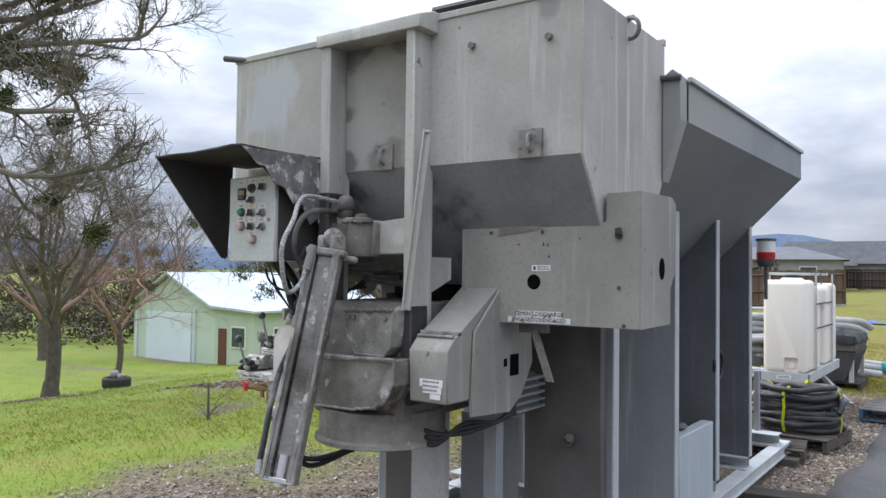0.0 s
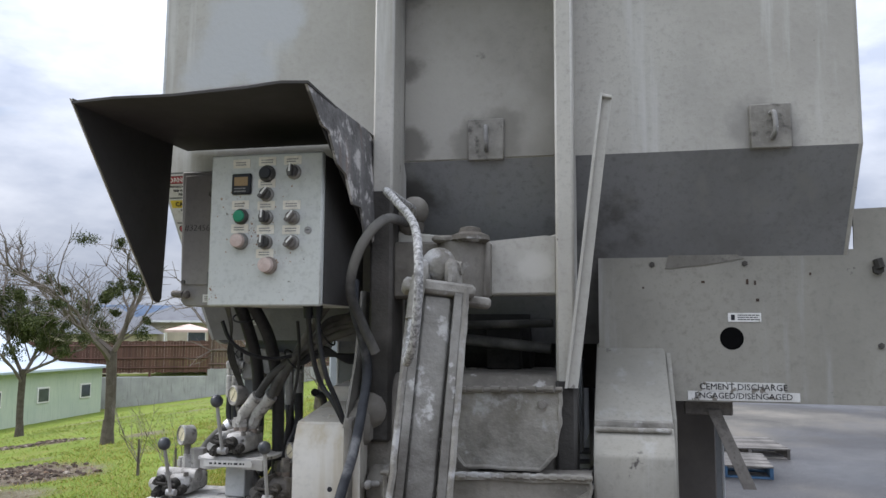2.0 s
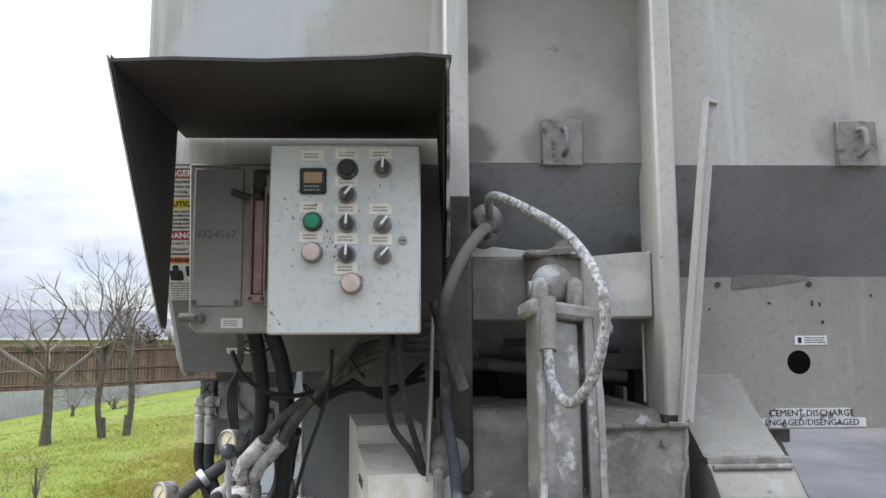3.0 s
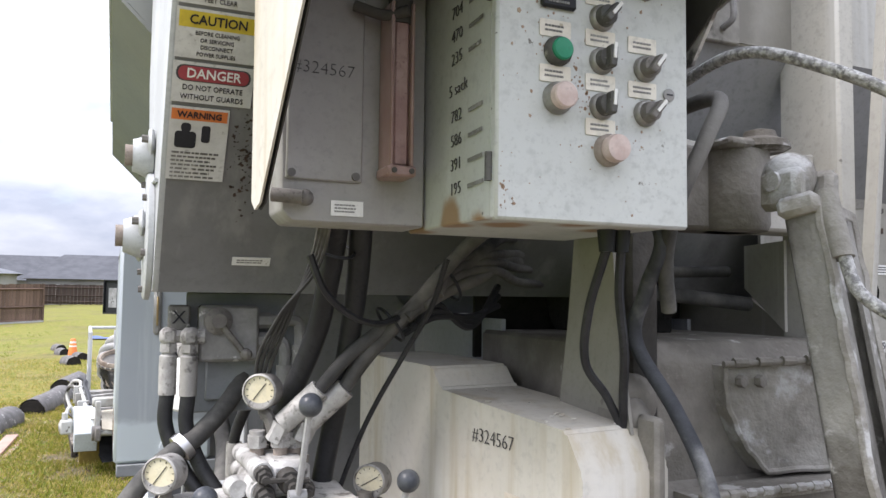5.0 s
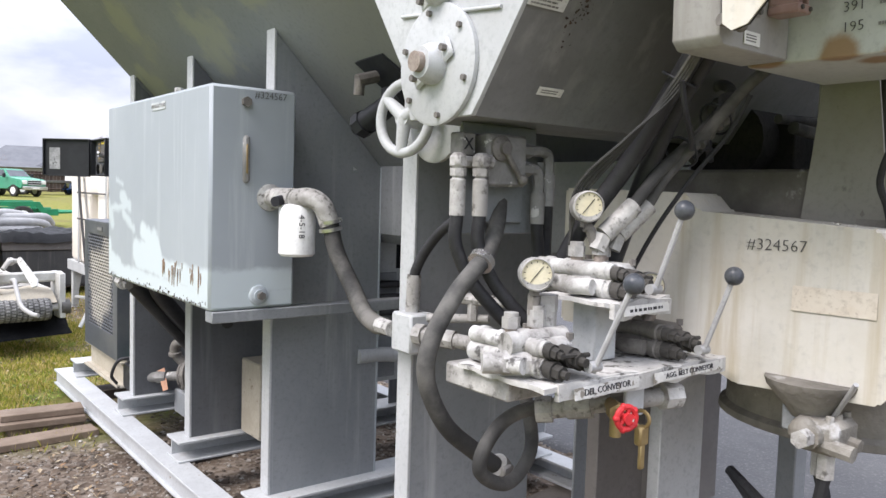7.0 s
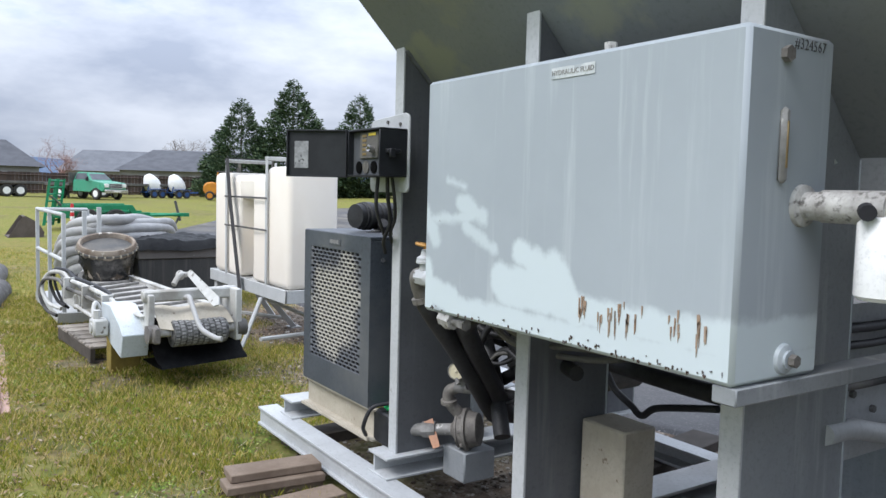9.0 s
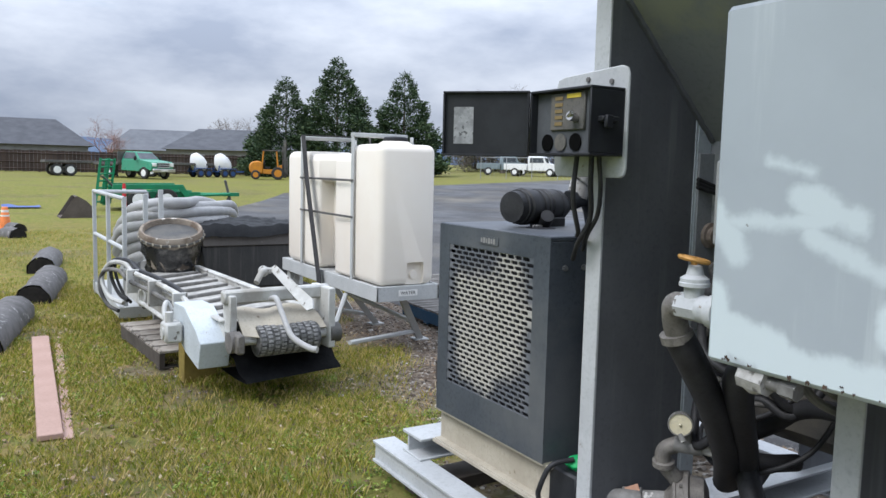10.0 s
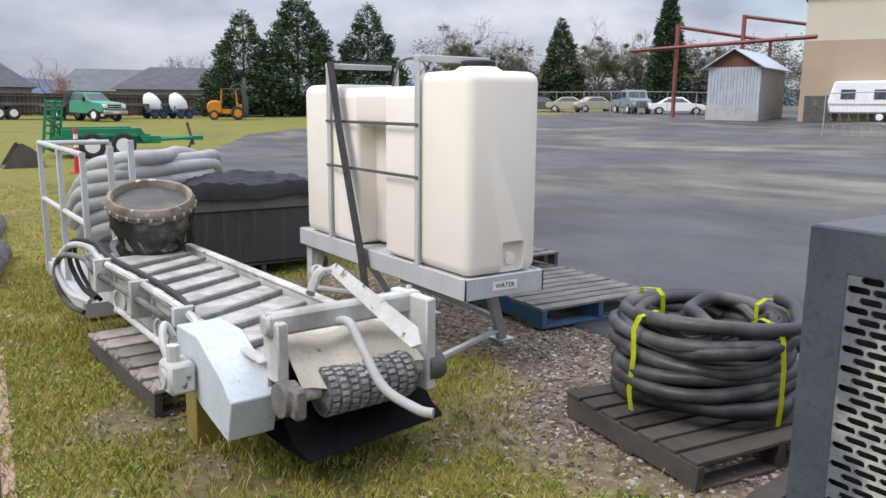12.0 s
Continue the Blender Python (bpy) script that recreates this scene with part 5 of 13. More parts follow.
# flaked paint beside the stickers
rng = random.Random(5)
bm = BM()
for k in range(330):
    cx_, cz_, sx_, sz_ = rng.choice(((-3.035, 1.865, 0.016, 0.045), (-3.03, 1.83, 0.02, 0.03), (-3.05, 1.76, 0.014, 0.04), (-2.985, 1.86, 0.008, 0.05)))
    x, z = rng.gauss(cx_, sx_), rng.gauss(cz_, sz_)
    if z > 2.0 or z < 1.62 or (-3.182 < x < -3.084 and z > 1.73) or x < -3.18:
        continue
    mm = facing(slope_at(x, z), (1, 0, 0), UP) @ pose(0, 0, 0, 0, 0, rng.uniform(0, 180))
    n, big = 7, 0.0012 + 0.0042 * rng.random() ** 2
    vs = [bm.verts.new(mm @ Vector((rng.uniform(0.3, 1.5) * big * math.cos(6.28 * i / n), rng.uniform(0.3, 0.9) * big * math.sin(6.28 * i / n), 0.0))) for i in range(n)]
    bm.faces.new(vs)
part("chipped_paint", bm, M_CHIP, plant, "rusty chips in the paint", "stuff")

# bearings on the end plate
bm = BM()
lathe(bm, (XL - 0.001, 3.085, 1.648), (-1, 0, 0), [(0.124, 0.0), (0.124, 0.010), (0.118, 0.013)], 36)
part("end_flange", bm, M_EDGE, plant, "round whitened bearing flange")
bolts(plant, [(XL - 0.013, 3.085 + 0.105 * math.cos(a), 1.648 + 0.105 * math.sin(a)) for a in [radians(20 + 60 * k) for k in range(6)]], (-1, 0, 0), 0.0065, 0.009, M_GREASY)
for z in (1.648, 1.806):
    bm = BM()
    o = XL - (0.014 if z < 1.7 else 0.002)
    lathe(bm, (o, 3.085, z), (-1, 0, 0), [(0.042, 0.0), (0.042, 0.014), (0.034, 0.03), (0.032, 0.038)], 24)
    box(bm, o - 0.012, o, 3.085 - 0.068, 3.085 + 0.068, z - 0.022, z + 0.022, 0.006, Matrix.Translation((0, 3.085, z)) @ pose(0, 0, 0, -28, 0, 0) @ Matrix.Translation((0, -3.085, -z)))
    bear = part("bearing", bm, M_EDGE, plant)
    bm = BM()
    rod(bm, (o - 0.02, 3.085, z), (o - 0.052, 3.085, z), 0.021)
    part("shaft_end", bm, M_SHAFT, bear, "dull brown shaft end")
    q = pose(0, 0, 0, -28, 0, 0)
    bolts(bear, [Vector((o - 0.012, 3.085, z)) + q @ Vector((0, d, 0)) for d in (-0.055, 0.055)], (-1, 0, 0), 0.0075, 0.012, M_GREASY)
bm = BM()
rod(bm, (XL - 0.003, 2.90, 1.735), (XL - 0.003, 3.22, 1.765), 0.004)
part("weld_bead", bm, M_EDGE, plant)

# ---- hydraulic valves on their tray ----
def ragged(bm, outline, z0, z1, lift=0.0, seed=0):
    """A flat plate whose rim is bent and crusted: outline in (x, y), wavy in height and edge."""
    top, low = [], []
    for (xa, ya), (xb, yb) in zip(outline, outline[1:] + outline[:1]):
        n = max(1, int(math.hypot(xb - xa, yb - ya) / 0.012))
        for i in range(n):
            x, y = xa + (xb - xa) * i / n, ya + (yb - ya) * i / n
            q = Vector((x * 30, y * 30, seed))
            dx, dy, dz = 0.005 * noise.noise(q), 0.006 * noise.noise(q + Vector((7, 0, 0))), 0.006 * noise.noise(q * 0.6 + Vector((0, 9, 0)))
            top.append(bm.verts.new((x + dx, y + dy, z1 + dz + lift)))
            low.append(bm.verts.new((x + dx * 0.6, y + dy * 0.6, z0 + dz * 1.4 + lift)))
    bm.faces.new(top)
    bm.faces.new(low[::-1])
    for k in range(len(top)):
        j = (k + 1) % len(top)
        bm.faces.new((top[k], top[j], low[j], low[k]))
    bmesh.ops.triangulate(bm, faces=[f for f in bm.faces if len(f.verts) > 4])


valves = thing("valve_stand", "whitened hydraulic valve stand with levers and gauges", "valve stand", (-2.98, 2.8, 0.97))
bm = BM()
ragged(bm, [(-3.245, 2.70), (-2.72, 2.695), (-2.725, 2.78), (-2.95, 2.92), (-3.25, 2.925)], 1.061, 1.069, 0.0, 3)
ragged(bm, [(-3.215, 2.694), (-2.725, 2.690), (-2.725, 2.702), (-3.215, 2.706)], 1.038, 1.068, 0.0, 5)
tray = part("tray", bm, M_TRAY, valves, "white-crusted bent steel tray", sharp=25)
bm = BM()
box(bm, -3.235, -3.13, 2.80, 2.98, 1.018, 1.060, 0.004)
part("tray_bracket", bm, M_FITTING, valves)
m = facing((-3.10, 2.6865, 1.053), (1, -0.008, 0.02), (0, 0.05, 1))
bm = BM()
card(bm, m, 0.17, 0.021)
t1 = part("lever_label", bm, M_WORN, tray, "worn white label")
lettering("DEL CONVEYOR", 0.0165, m @ Matrix.Translation((0, 0, 0.0016)), M_INK, t1)
m = facing((-2.86, 2.6835, 1.056), (1, -0.008, 0.02), (0, 0.05, 1))
bm = BM()
card(bm, m, 0.22, 0.019)
t1 = part("lever_label", bm, M_WORN, tray, "worn white label")
lettering("AGG. BELT CONVEYOR", 0.0145, m @ Matrix.Translation((0, 0, 0.0016)), M_INK, t1)
bm = BM()
box(bm, -3.02, -2.955, 2.79, 2.85, 1.07, 1.19, 0.003)
part("pedestal", bm, M_EDGE, valves)
bm = BM()
ragged(bm, [(-3.075, 2.72), (-2.865, 2.735), (-2.865, 2.88), (-3.08, 2.885)], 1.189, 1.197, 0.0, 11)
ragged(bm, [(-3.06, 2.712), (-2.868, 2.727), (-2.868, 2.738), (-3.06, 2.724)], 1.166, 1.196, 0.0, 13)
tray2 = part("upper_tray", bm, M_TRAY, valves, "white-crusted bent upper tray", sharp=25)
m = facing((-2.97, 2.7085, 1.182), (1, 0.078, 0), (0, 0.1, 1))
bm = BM()
card(bm, m, 0.15, 0.018)
t1 = part("lever_label", bm, M_WORN, tray2, "worn white label")
bm = BM()
bars(bm, m, 0.12, 0.012, 1, 0.6, seed=3)
part("print", bm, M_INK, t1)


def spool(x, y, z, mat):
    """A spool valve: block and two barrels along y, nuts on top, greasy caps at its front."""
    bm = BM()
    box(bm, x - 0.024, x + 0.044, y - 0.02, y + 0.11, z - 0.028, z + 0.030, 0.010)
    box(bm, x - 0.05, x + 0.01, y + 0.01, y + 0.075, z - 0.022, z + 0.026, 0.010)
    for dz, r in ((0.017, 0.0155), (-0.015, 0.0185)):
        rod(bm, (x - 0.038, y - 0.028, z + dz), (x - 0.045, y + 0.16, z + dz), r, n=16)
        for dy in (-0.01, 0.085, 0.135):
            lathe(bm, (x - 0.039, y + dy, z + dz), (0, 1, 0), [(r, -0.009), (r * 1.16, -0.007), (r * 1.16, 0.007), (r, 0.009)], 16)
    tube(bm, [(x - 0.045, y + 0.055, z - 0.015), (x - 0.072, y + 0.045, z - 0.015), (x - 0.078, y + 0.02, z - 0.013), (x - 0.072, y - 0.006, z - 0.012)], 0.0155, 12)
    body = part("spool_valve", bm, mat, valves)
    for dx, dy in ((0.034, -0.012), (0.034, 0.10), (-0.012, 0.10)):
        bm = BM()
        rod(bm, (x + dx, y + dy, z + 0.026), (x + dx, y + dy, z + 0.038), 0.0075, n=6)
        part("cap_screw", bm, M_GREASY, body)
    for dx, dz, rr, ln in ((-0.038, 0.017, 0.014, 0.035), (-0.036, -0.015, 0.017, 0.045), (0.004, 0.004, 0.019, 0.05), (0.032, -0.010, 0.014, 0.035)):
        bm = BM()
        rod(bm, (x + dx, y - 0.02, z + dz), (x + dx, y - 0.03 - ln * 0.4, z + dz - 0.002), rr)
        rod(bm, (x + dx, y - 0.028 - ln * 0.4, z + dz - 0.002), (x + dx, y - 0.03 - ln * 0.75, z + dz - 0.004), rr * 0.8, n=6)
        rod(bm, (x + dx, y - 0.03 - ln * 0.75, z + dz - 0.004), (x + dx, y - 0.03 - ln, z + dz - 0.005), rr * 0.45, n=8)
        part("spool_cap", bm, M_GRIME, body, "greasy dark spool cap")
    bm = BM()
    rod(bm, (x - 0.045, y - 0.062, z + 0.012), (x + 0.03, y - 0.062, z + 0.008), 0.0045, n=6)
    part("link_pin", bm, M_GRIME, body)
    for dx, dy, tall in ((-0.03, 0.075, 0.03), (0.005, 0.045, 0.045), (0.03, 0.06, 0.028)):
        bm = BM()
        rod(bm, (x + dx, y + dy, z + 0.02), (x + dx, y + dy, z + 0.032 + tall * 0.3), 0.0125, n=12)
        part("port_neck", bm, M_SHAFT, body, "brown threaded neck")
        bm = BM()
        rod(bm, (x + dx, y + dy, z + 0.03 + tall * 0.3), (x + dx, y + dy, z + 0.03 + tall), 0.0175, n=6)
        rod(bm, (x + dx, y + dy, z + 0.03 + tall), (x + dx, y + dy, z + 0.038 + tall), 0.014, n=12)
        part("port_fitting", bm, M_FITTING if mat is M_VWHITE else M_GREASY, body)
    return body


spool(-3.165, 2.765, 1.105, M_VWHITE)
spool(-2.985, 2.775, 1.232, M_VWHITE)
spool(-2.835, 2.765, 1.105, M_GREASY)
bm = BM()
rod(bm, (-3.245, 2.80, 1.125), (-3.11, 2.79, 1.128), 0.022)
rod(bm, (-3.28, 2.82, 1.092), (-3.21, 2.77, 1.09), 0.019, n=12)
rod(bm, (-3.25, 2.80, 1.092), (-3.21, 2.77, 1.09), 0.023, n=6)
part("pipe_union", bm, M_FITTING, valves)
bm = BM()
rod(bm, (-3.13, 2.82, 1.14), (-3.13, 2.82, 1.175), 0.024)
rod(bm, (-3.13, 2.82, 1.175), (-3.13, 2.82, 1.205), 0.026, n=6)
part("relief_cap", bm, M_FITTING, valves)

for (bx, by, bz), (kx, ky, kz) in (((-3.139, 2.688, 1.105), (-3.126, 2.62, 1.246)), ((-2.978, 2.69, 1.232), (-2.973, 2.636, 1.37)), ((-2.827, 2.68, 1.105), (-2.816, 2.627, 1.246))):
    bm = BM()
    rod(bm, (bx, by, bz - 0.02), (kx, ky, kz), 0.0055, n=8)
    rod(bm, (bx - 0.014, by, bz - 0.01), (bx + 0.014, by, bz - 0.01), 0.010)
    lv = part("lever", bm, M_LEVER, valves, "bare steel lever")
    bm = BM()
    ball(bm, (kx, ky, kz), 0.0185, 16)
    part("ball_knob", bm, M_KNOB, lv, "dark ball knob")


def gauge(p, towards, r, stem_to, needle=40):
    """A round pressure gauge that faces a point."""
    p = Vector(p)
    ax = (Vector(towards) - p)
    ax.z *= 0.3
    ax.normalize()
    bm = BM()
    lathe(bm, p, ax, [(r * 0.9, -0.030), (r, -0.026), (r, 0.0), (r * 1.03, 0.002), (r * 1.03, 0.010), (r * 0.93, 0.012), (r * 0.91, 0.007), (r * 0.5, 0.0065)], 32)
    g = part("gauge", bm, M_FITTING, valves, "white-rimmed pressure gauge")
    m = facing(p + ax * 0.0072, Vector((0, 0, 1)).cross(ax), (0, 0, 1))
    bm = BM()
    vs = [bm.verts.new(m @ Vector((r * 0.91 * math.cos(a), r * 0.91 * math.sin(a), 0))) for a in [2 * math.pi * k / 28 for k in range(28)]]
    bm.faces.new(vs)
    d = part("dial", bm, M_DIAL, g)
    bm = BM()
    mm = m @ pose(0, 0, 0.0008, 0, 0, needle)
    card(bm, mm @ Matrix.Translation((0, 0.0, 0)), r * 0.05, r * 1.25, 0.0004)
    for k in range(11):
        a = radians(225 - 27 * k)
        card(bm, m @ Matrix.Translation((r * 0.76 * math.cos(a), r * 0.76 * math.sin(a), 0.0003)) @ pose(0, 0, 0, 0, 0, math.degrees(a) + 90), r * 0.04, r * 0.12, 0.0004)
    part("needle", bm, M_INK, d)
    bm = BM()
    q = p - ax * 0.012
    rod(bm, q + Vector((0, 0, -r * 0.9)), q + Vector((0, 0, -r * 1.35)), 0.010, n=6)
    tube(bm, [q + Vector((0, 0, -r * 1.3)), (q + Vector(stem_to)) / 2 + Vector((0, 0, -0.006)), Vector(stem_to)], 0.011, 8, 5)
    part("gauge_stem", bm, M_GREASY, g)


gauge((-3.172, 2.803, 1.246), (-4.0, 1.6, 1.4), 0.030, (-3.165, 2.815, 1.17), -38)
gauge((-3.014, 2.828, 1.37), (-3.8, 1.6, 1.5), 0.030, (-2.99, 2.825, 1.29), -38)
gauge((-2.815, 2.82, 1.204), (-3.8, 1.7, 1.4), 0.030, (-2.83, 2.815, 1.14), -60)

# pipe with the red shut-off valve below the tray
bm = BM()
rod(bm, (-3.06, 2.87, 0.965), (-3.03, 2.80, 0.985), 0.021)
rod(bm, (-3.03, 2.80, 0.985), (-2.86, 2.72, 1.0), 0.019)
for a, b, rr in (((-3.075, 2.885, 0.962), (-3.055, 2.86, 0.966), 0.027), ((-3.045, 2.83, 0.976), (-3.02, 2.79, 0.985), 0.025), ((-2.985, 2.775, 0.988), (-2.955, 2.76, 0.992), 0.024), ((-2.89, 2.727, 1.0), (-2.85, 2.717, 1.0), 0.028)):
    rod(bm, a, b, rr, n=8)
pipe = part("drain_pipe", bm, M_FITTING, valves)
bm = BM()
rod(bm, (-2.99, 2.77, 0.99), (-3.09, 2.66, 1.003), 0.012)
rod(bm, (-3.03, 2.726, 0.995), (-3.065, 2.688, 1.0), 0.018, n=6)
rod(bm, (-3.045, 2.71, 0.99), (-3.045, 2.71, 0.95), 0.011)
part("valve_stem", bm, M_BRASS, pipe)
bm = BM()
axv = Vector((-0.25, -0.95, 0.05))
ring(bm, (-3.096, 2.646, 1.008), axv, 0.0195, 0.0055, 24, 8)
rod(bm, Vector((-3.096, 2.646, 1.008)) - axv * 0.008, Vector((-3.096, 2.646, 1.008)) + axv * 0.010, 0.010)
q = axv.to_track_quat('Z', 'Y').to_matrix()
for k in range(5):
    a = radians(72 * k)
    c = Vector((-3.096, 2.646, 1.008))
    rod(bm, c, c + q @ Vector((0.020 * math.cos(a), 0.020 * math.sin(a), 0)), 0.0045, n=8)
    ball(bm, c + q @ Vector((0.021 * math.cos(a + 0.6), 0.021 * math.sin(a + 0.6), 0)), 0.0065, 8)
part("valve_wheel", bm, M_RED, pipe, "chipped red valve wheel")
bm = BM()
box(bm, -3.01, -2.955, 2.715, 2.725, 0.975, 1.065, 0.003)
lug = part("padlock_lug", bm, M_EDGE, valves)
bm = BM()
ring(bm, (-2.982, 2.70, 0.975), (1, 0.2, 0), 0.016, 0.004, 16, 6)
box(bm, -2.995, -2.968, 2.69, 2.708, 0.925, 0.962, 0.004)
box(bm, -2.99, -2.976, 2.692, 2.700, 0.88, 0.93, 0.002)
part("padlock", bm, M_BRASS, lug, "weathered brass padlock")

# small directional valve below the cream cover
low = thing("lever_valve", "grey dusty lever valve with fittings below the cream cover", "valve", (-2.66, 2.52, 0.90))
bm = BM()
box(bm, -2.70, -2.60, 2.47, 2.56, 0.91, 0.975, 0.012)
rod(bm, (-2.72, 2.515, 0.945), (-2.57, 2.515, 0.945), 0.024, n=10)
rod(bm, (-2.69, 2.50, 0.93), (-2.69, 2.44, 0.925), 0.016, n=8)
rod(bm, (-2.64, 2.50, 0.935), (-2.64, 2.45, 0.93), 0.013, n=6)
for dx in (-0.035, 0.0, 0.035):
    rod(bm, (-2.65 + dx, 2.49, 0.97), (-2.65 + dx, 2.49, 0.985), 0.008, n=6)
ball(bm, (-2.705, 2.53, 0.95), 0.028, 10)
lb = part("valve_body", bm, M_CAKED, low)
bm = BM()
lathe(bm, (-2.64, 2.55, 0.965), (0, 0, 1), [(0.035, 0.0), (0.05, 0.02), (0.085, 0.06), (0.09, 0.075)], 20)
part("valve_cone", bm, M_MIXER, low, "caked conical mount")
bm = BM()
rod(bm, (-2.67, 2.50, 0.91), (-2.67, 2.50, 0.86), 0.018, n=6)
part("valve_fitting", bm, M_FITTING, lb)
bm = BM()
rod(bm, (-2.63, 2.53, 0.91), (-2.63, 2.53, 0.85), 0.018, n=6)
part("valve_fitting", bm, M_FITTING, lb)
bm = BM()
rod(bm, (-2.75, 2.515, 0.945), (-2.71, 2.515, 0.945), 0.018, n=6)
part("valve_fitting", bm, M_FITTING, lb)
bm = BM()
rod(bm, (-2.65, 2.50, 0.975), (-2.70, 2.44, 1.06), 0.005, n=8)
part("lever", bm, M_LEVER, lb)
bm = BM()
box(bm, -2.66, -2.60, 2.54, 2.60, 0.93, 1.02, 0.004)
part("valve_bracket", bm, M_STEEL, low)
for k in range(2):
    bm = BM()
    tube(bm, [(-2.67 + 0.04 * k, 2.50 + 0.03 * k, 0.86), (-2.67 + 0.04 * k, 2.52, 0.78), (-2.60, 2.62, 0.72 - 0.03 * k), (-2.5, 2.8, 0.75)], 0.013, 8)
    part("valve_hose", bm, M_RUBBER, lb)

# rotary directional valve block and its fittings
rot = thing("selector_valve", "grey hydraulic selector valve block with hose fittings", "valve", (-3.03, 3.08, 1.32))
bm = BM()
box(bm, -3.10, -2.985, 3.03, 3.08, 1.405, 1.515, 0.006)
blk = part("valve_block", bm, M_VALVE, rot)
bm = BM()
box(bm, -3.08, -2.95, 3.078, 3.09, 1.325, 1.42, 0.003)
box(bm, -3.12, -2.90, 3.09, 3.10, 1.30, 1.54, 0.003)
part("mounting_plate", bm, M_STEEL, rot)
bm = BM()
lathe(bm, (-3.065, 3.03, 1.485), (0, -1, 0), [(0.027, 0), (0.027, 0.006), (0.020, 0.010), (0.014, 0.012), (0.014, 0.022)], 18)
box(bm, -0.006, 0.006, -0.018, -0.008, -0.085, 0.0, 0.003, pose(-3.065, 3.03, 1.485) @ pose(0, 0, 0, 0, -38, 0))
ball(bm, (-3.012, 3.015, 1.42), 0.012, 8)
part("selector_handle", bm, M_GREASY, blk)
bm = BM()
box(bm, -3.155, -3.115, 3.05, 3.09, 1.465, 1.515, 0.004)
xb_ = part("side_block", bm, M_VALVE, blk)
lettering("X", 0.036, facing((-3.136, 3.0485, 1.49), (1, 0, 0), (0, 0, 1)), M_INK, xb_, "handwriting")
for dx, y in ((-0.063, 3.06), (-0.027, 3.03)):
    bm = BM()
    xx = -3.09 + dx
    rod(bm, (-3.09, y, 1.455), (xx - 0.004, y, 1.455), 0.014, n=8)
    box(bm, xx - 0.017, xx + 0.017, y - 0.017, y + 0.017, 1.436, 1.472, 0.009)
    rod(bm, (xx, y, 1.44), (xx, y, 1.424), 0.0175, n=6)
    rod(bm, (xx, y, 1.426), (xx, y, 1.40), 0.0125)
    lathe(bm, (xx, y, 1.412), (0, 0, 1), [(0.012, -0.012), (0.0165, -0.010), (0.0165, 0.004), (0.012, 0.008)], 16)
    rod(bm, (xx, y, 1.402), (xx, y, 1.342), 0.0165)
    part("elbow_fitting", bm, M_FITTING, blk)
for z, xx in ((1.485, -2.90), (1.445, -2.93)):
    bm = BM()
    rod(bm, (-2.985, 3.05, z), (-2.96, 3.05, z), 0.016, n=6)
    tube(bm, [(-2.985, 3.05, z), (xx - 0.012, 3.05, z), (xx, 3.05, z - 0.02), (xx, 3.05, z - 0.06)], 0.012, 8, 5)
    rod(bm, (xx, 3.05, z - 0.05), (xx, 3.05, z - 0.12), 0.0165)
    part("elbow_fitting", bm, M_VALVE, blk)

# ---- hoses ----
def hose(name, pts, r, mat, label="", parent=None, n=10):
    bm = BM()
    tube(bm, pts, r, n)
    return part(name, bm, mat, parent or plant, label)


for xx, y, xb in ((-3.153, 3.06, -3.12), (-3.117, 3.03, -3.085)):
    hose("hydraulic_hose", [(xx, y, 1.345), (xx, y, 1.28), (xb, y - 0.02, 1.20), (xb + 0.06, y - 0.06, 1.12), (xb + 0.12, y - 0.08, 1.05)], 0.0145, M_RUBBER)
hose("hydraulic_hose", [(-2.90, 3.05, 1.37), (-2.90, 3.05, 1.25), (-2.95, 3.0, 1.12), (-3.0, 2.95, 1.0)], 0.0145, M_RUBBER)
hose("hydraulic_hose", [(-2.93, 3.05, 1.33), (-2.93, 3.04, 1.22), (-3.0, 2.98, 1.10)], 0.0145, M_RUBBER)
hose("suction_hose", [(-2.98, 3.12, 1.42), (-3.03, 3.07, 1.33), (-3.10, 3.02, 1.265), (-3.15, 3.0, 1.235), (-3.20, 3.0, 1.185), (-3.255, 3.0, 1.10), (-3.265, 3.0, 1.02), (-3.215, 3.0, 0.925), (-3.14, 3.0, 0.86), (-3.065, 2.99, 0.805)], 0.0185, M_DUSTHOSE, "thick dusty suction hose in a loop")
hose("suction_hose", [(-3.03, 2.86, 0.965), (-3.085, 2.89, 0.965), (-3.15, 2.90, 0.945), (-3.197, 2.90, 0.90), (-3.195, 2.91, 0.85), (-3.13, 2.92, 0.81), (-3.075, 2.93, 0.815), (-3.04, 2.93, 0.865), (-3.03, 2.95, 0.93), (-3.03, 2.98, 1.0)], 0.0145, M_DUSTHOSE)
bm = BM()
lathe(bm, (-3.075, 2.99, 0.812), Vector((0.75, 0, -0.6)), [(0.024, -0.010), (0.028, -0.009), (0.028, 0.009), (0.024, 0.010)], 20)
box(bm, -3.09, -3.06, 2.955, 2.97, 0.80, 0.825, 0.004)
part("hose_clamp", bm, M_VALVE, plant)
bm = BM()
lathe(bm, (-3.125, 3.01, 1.25), Vector((0.75, 0.25, 0.6)), [(0.023, -0.009), (0.0275, -0.008), (0.0275, 0.008), (0.023, 0.009)], 20)
part("hose_clamp", bm, M_CHROME, plant)
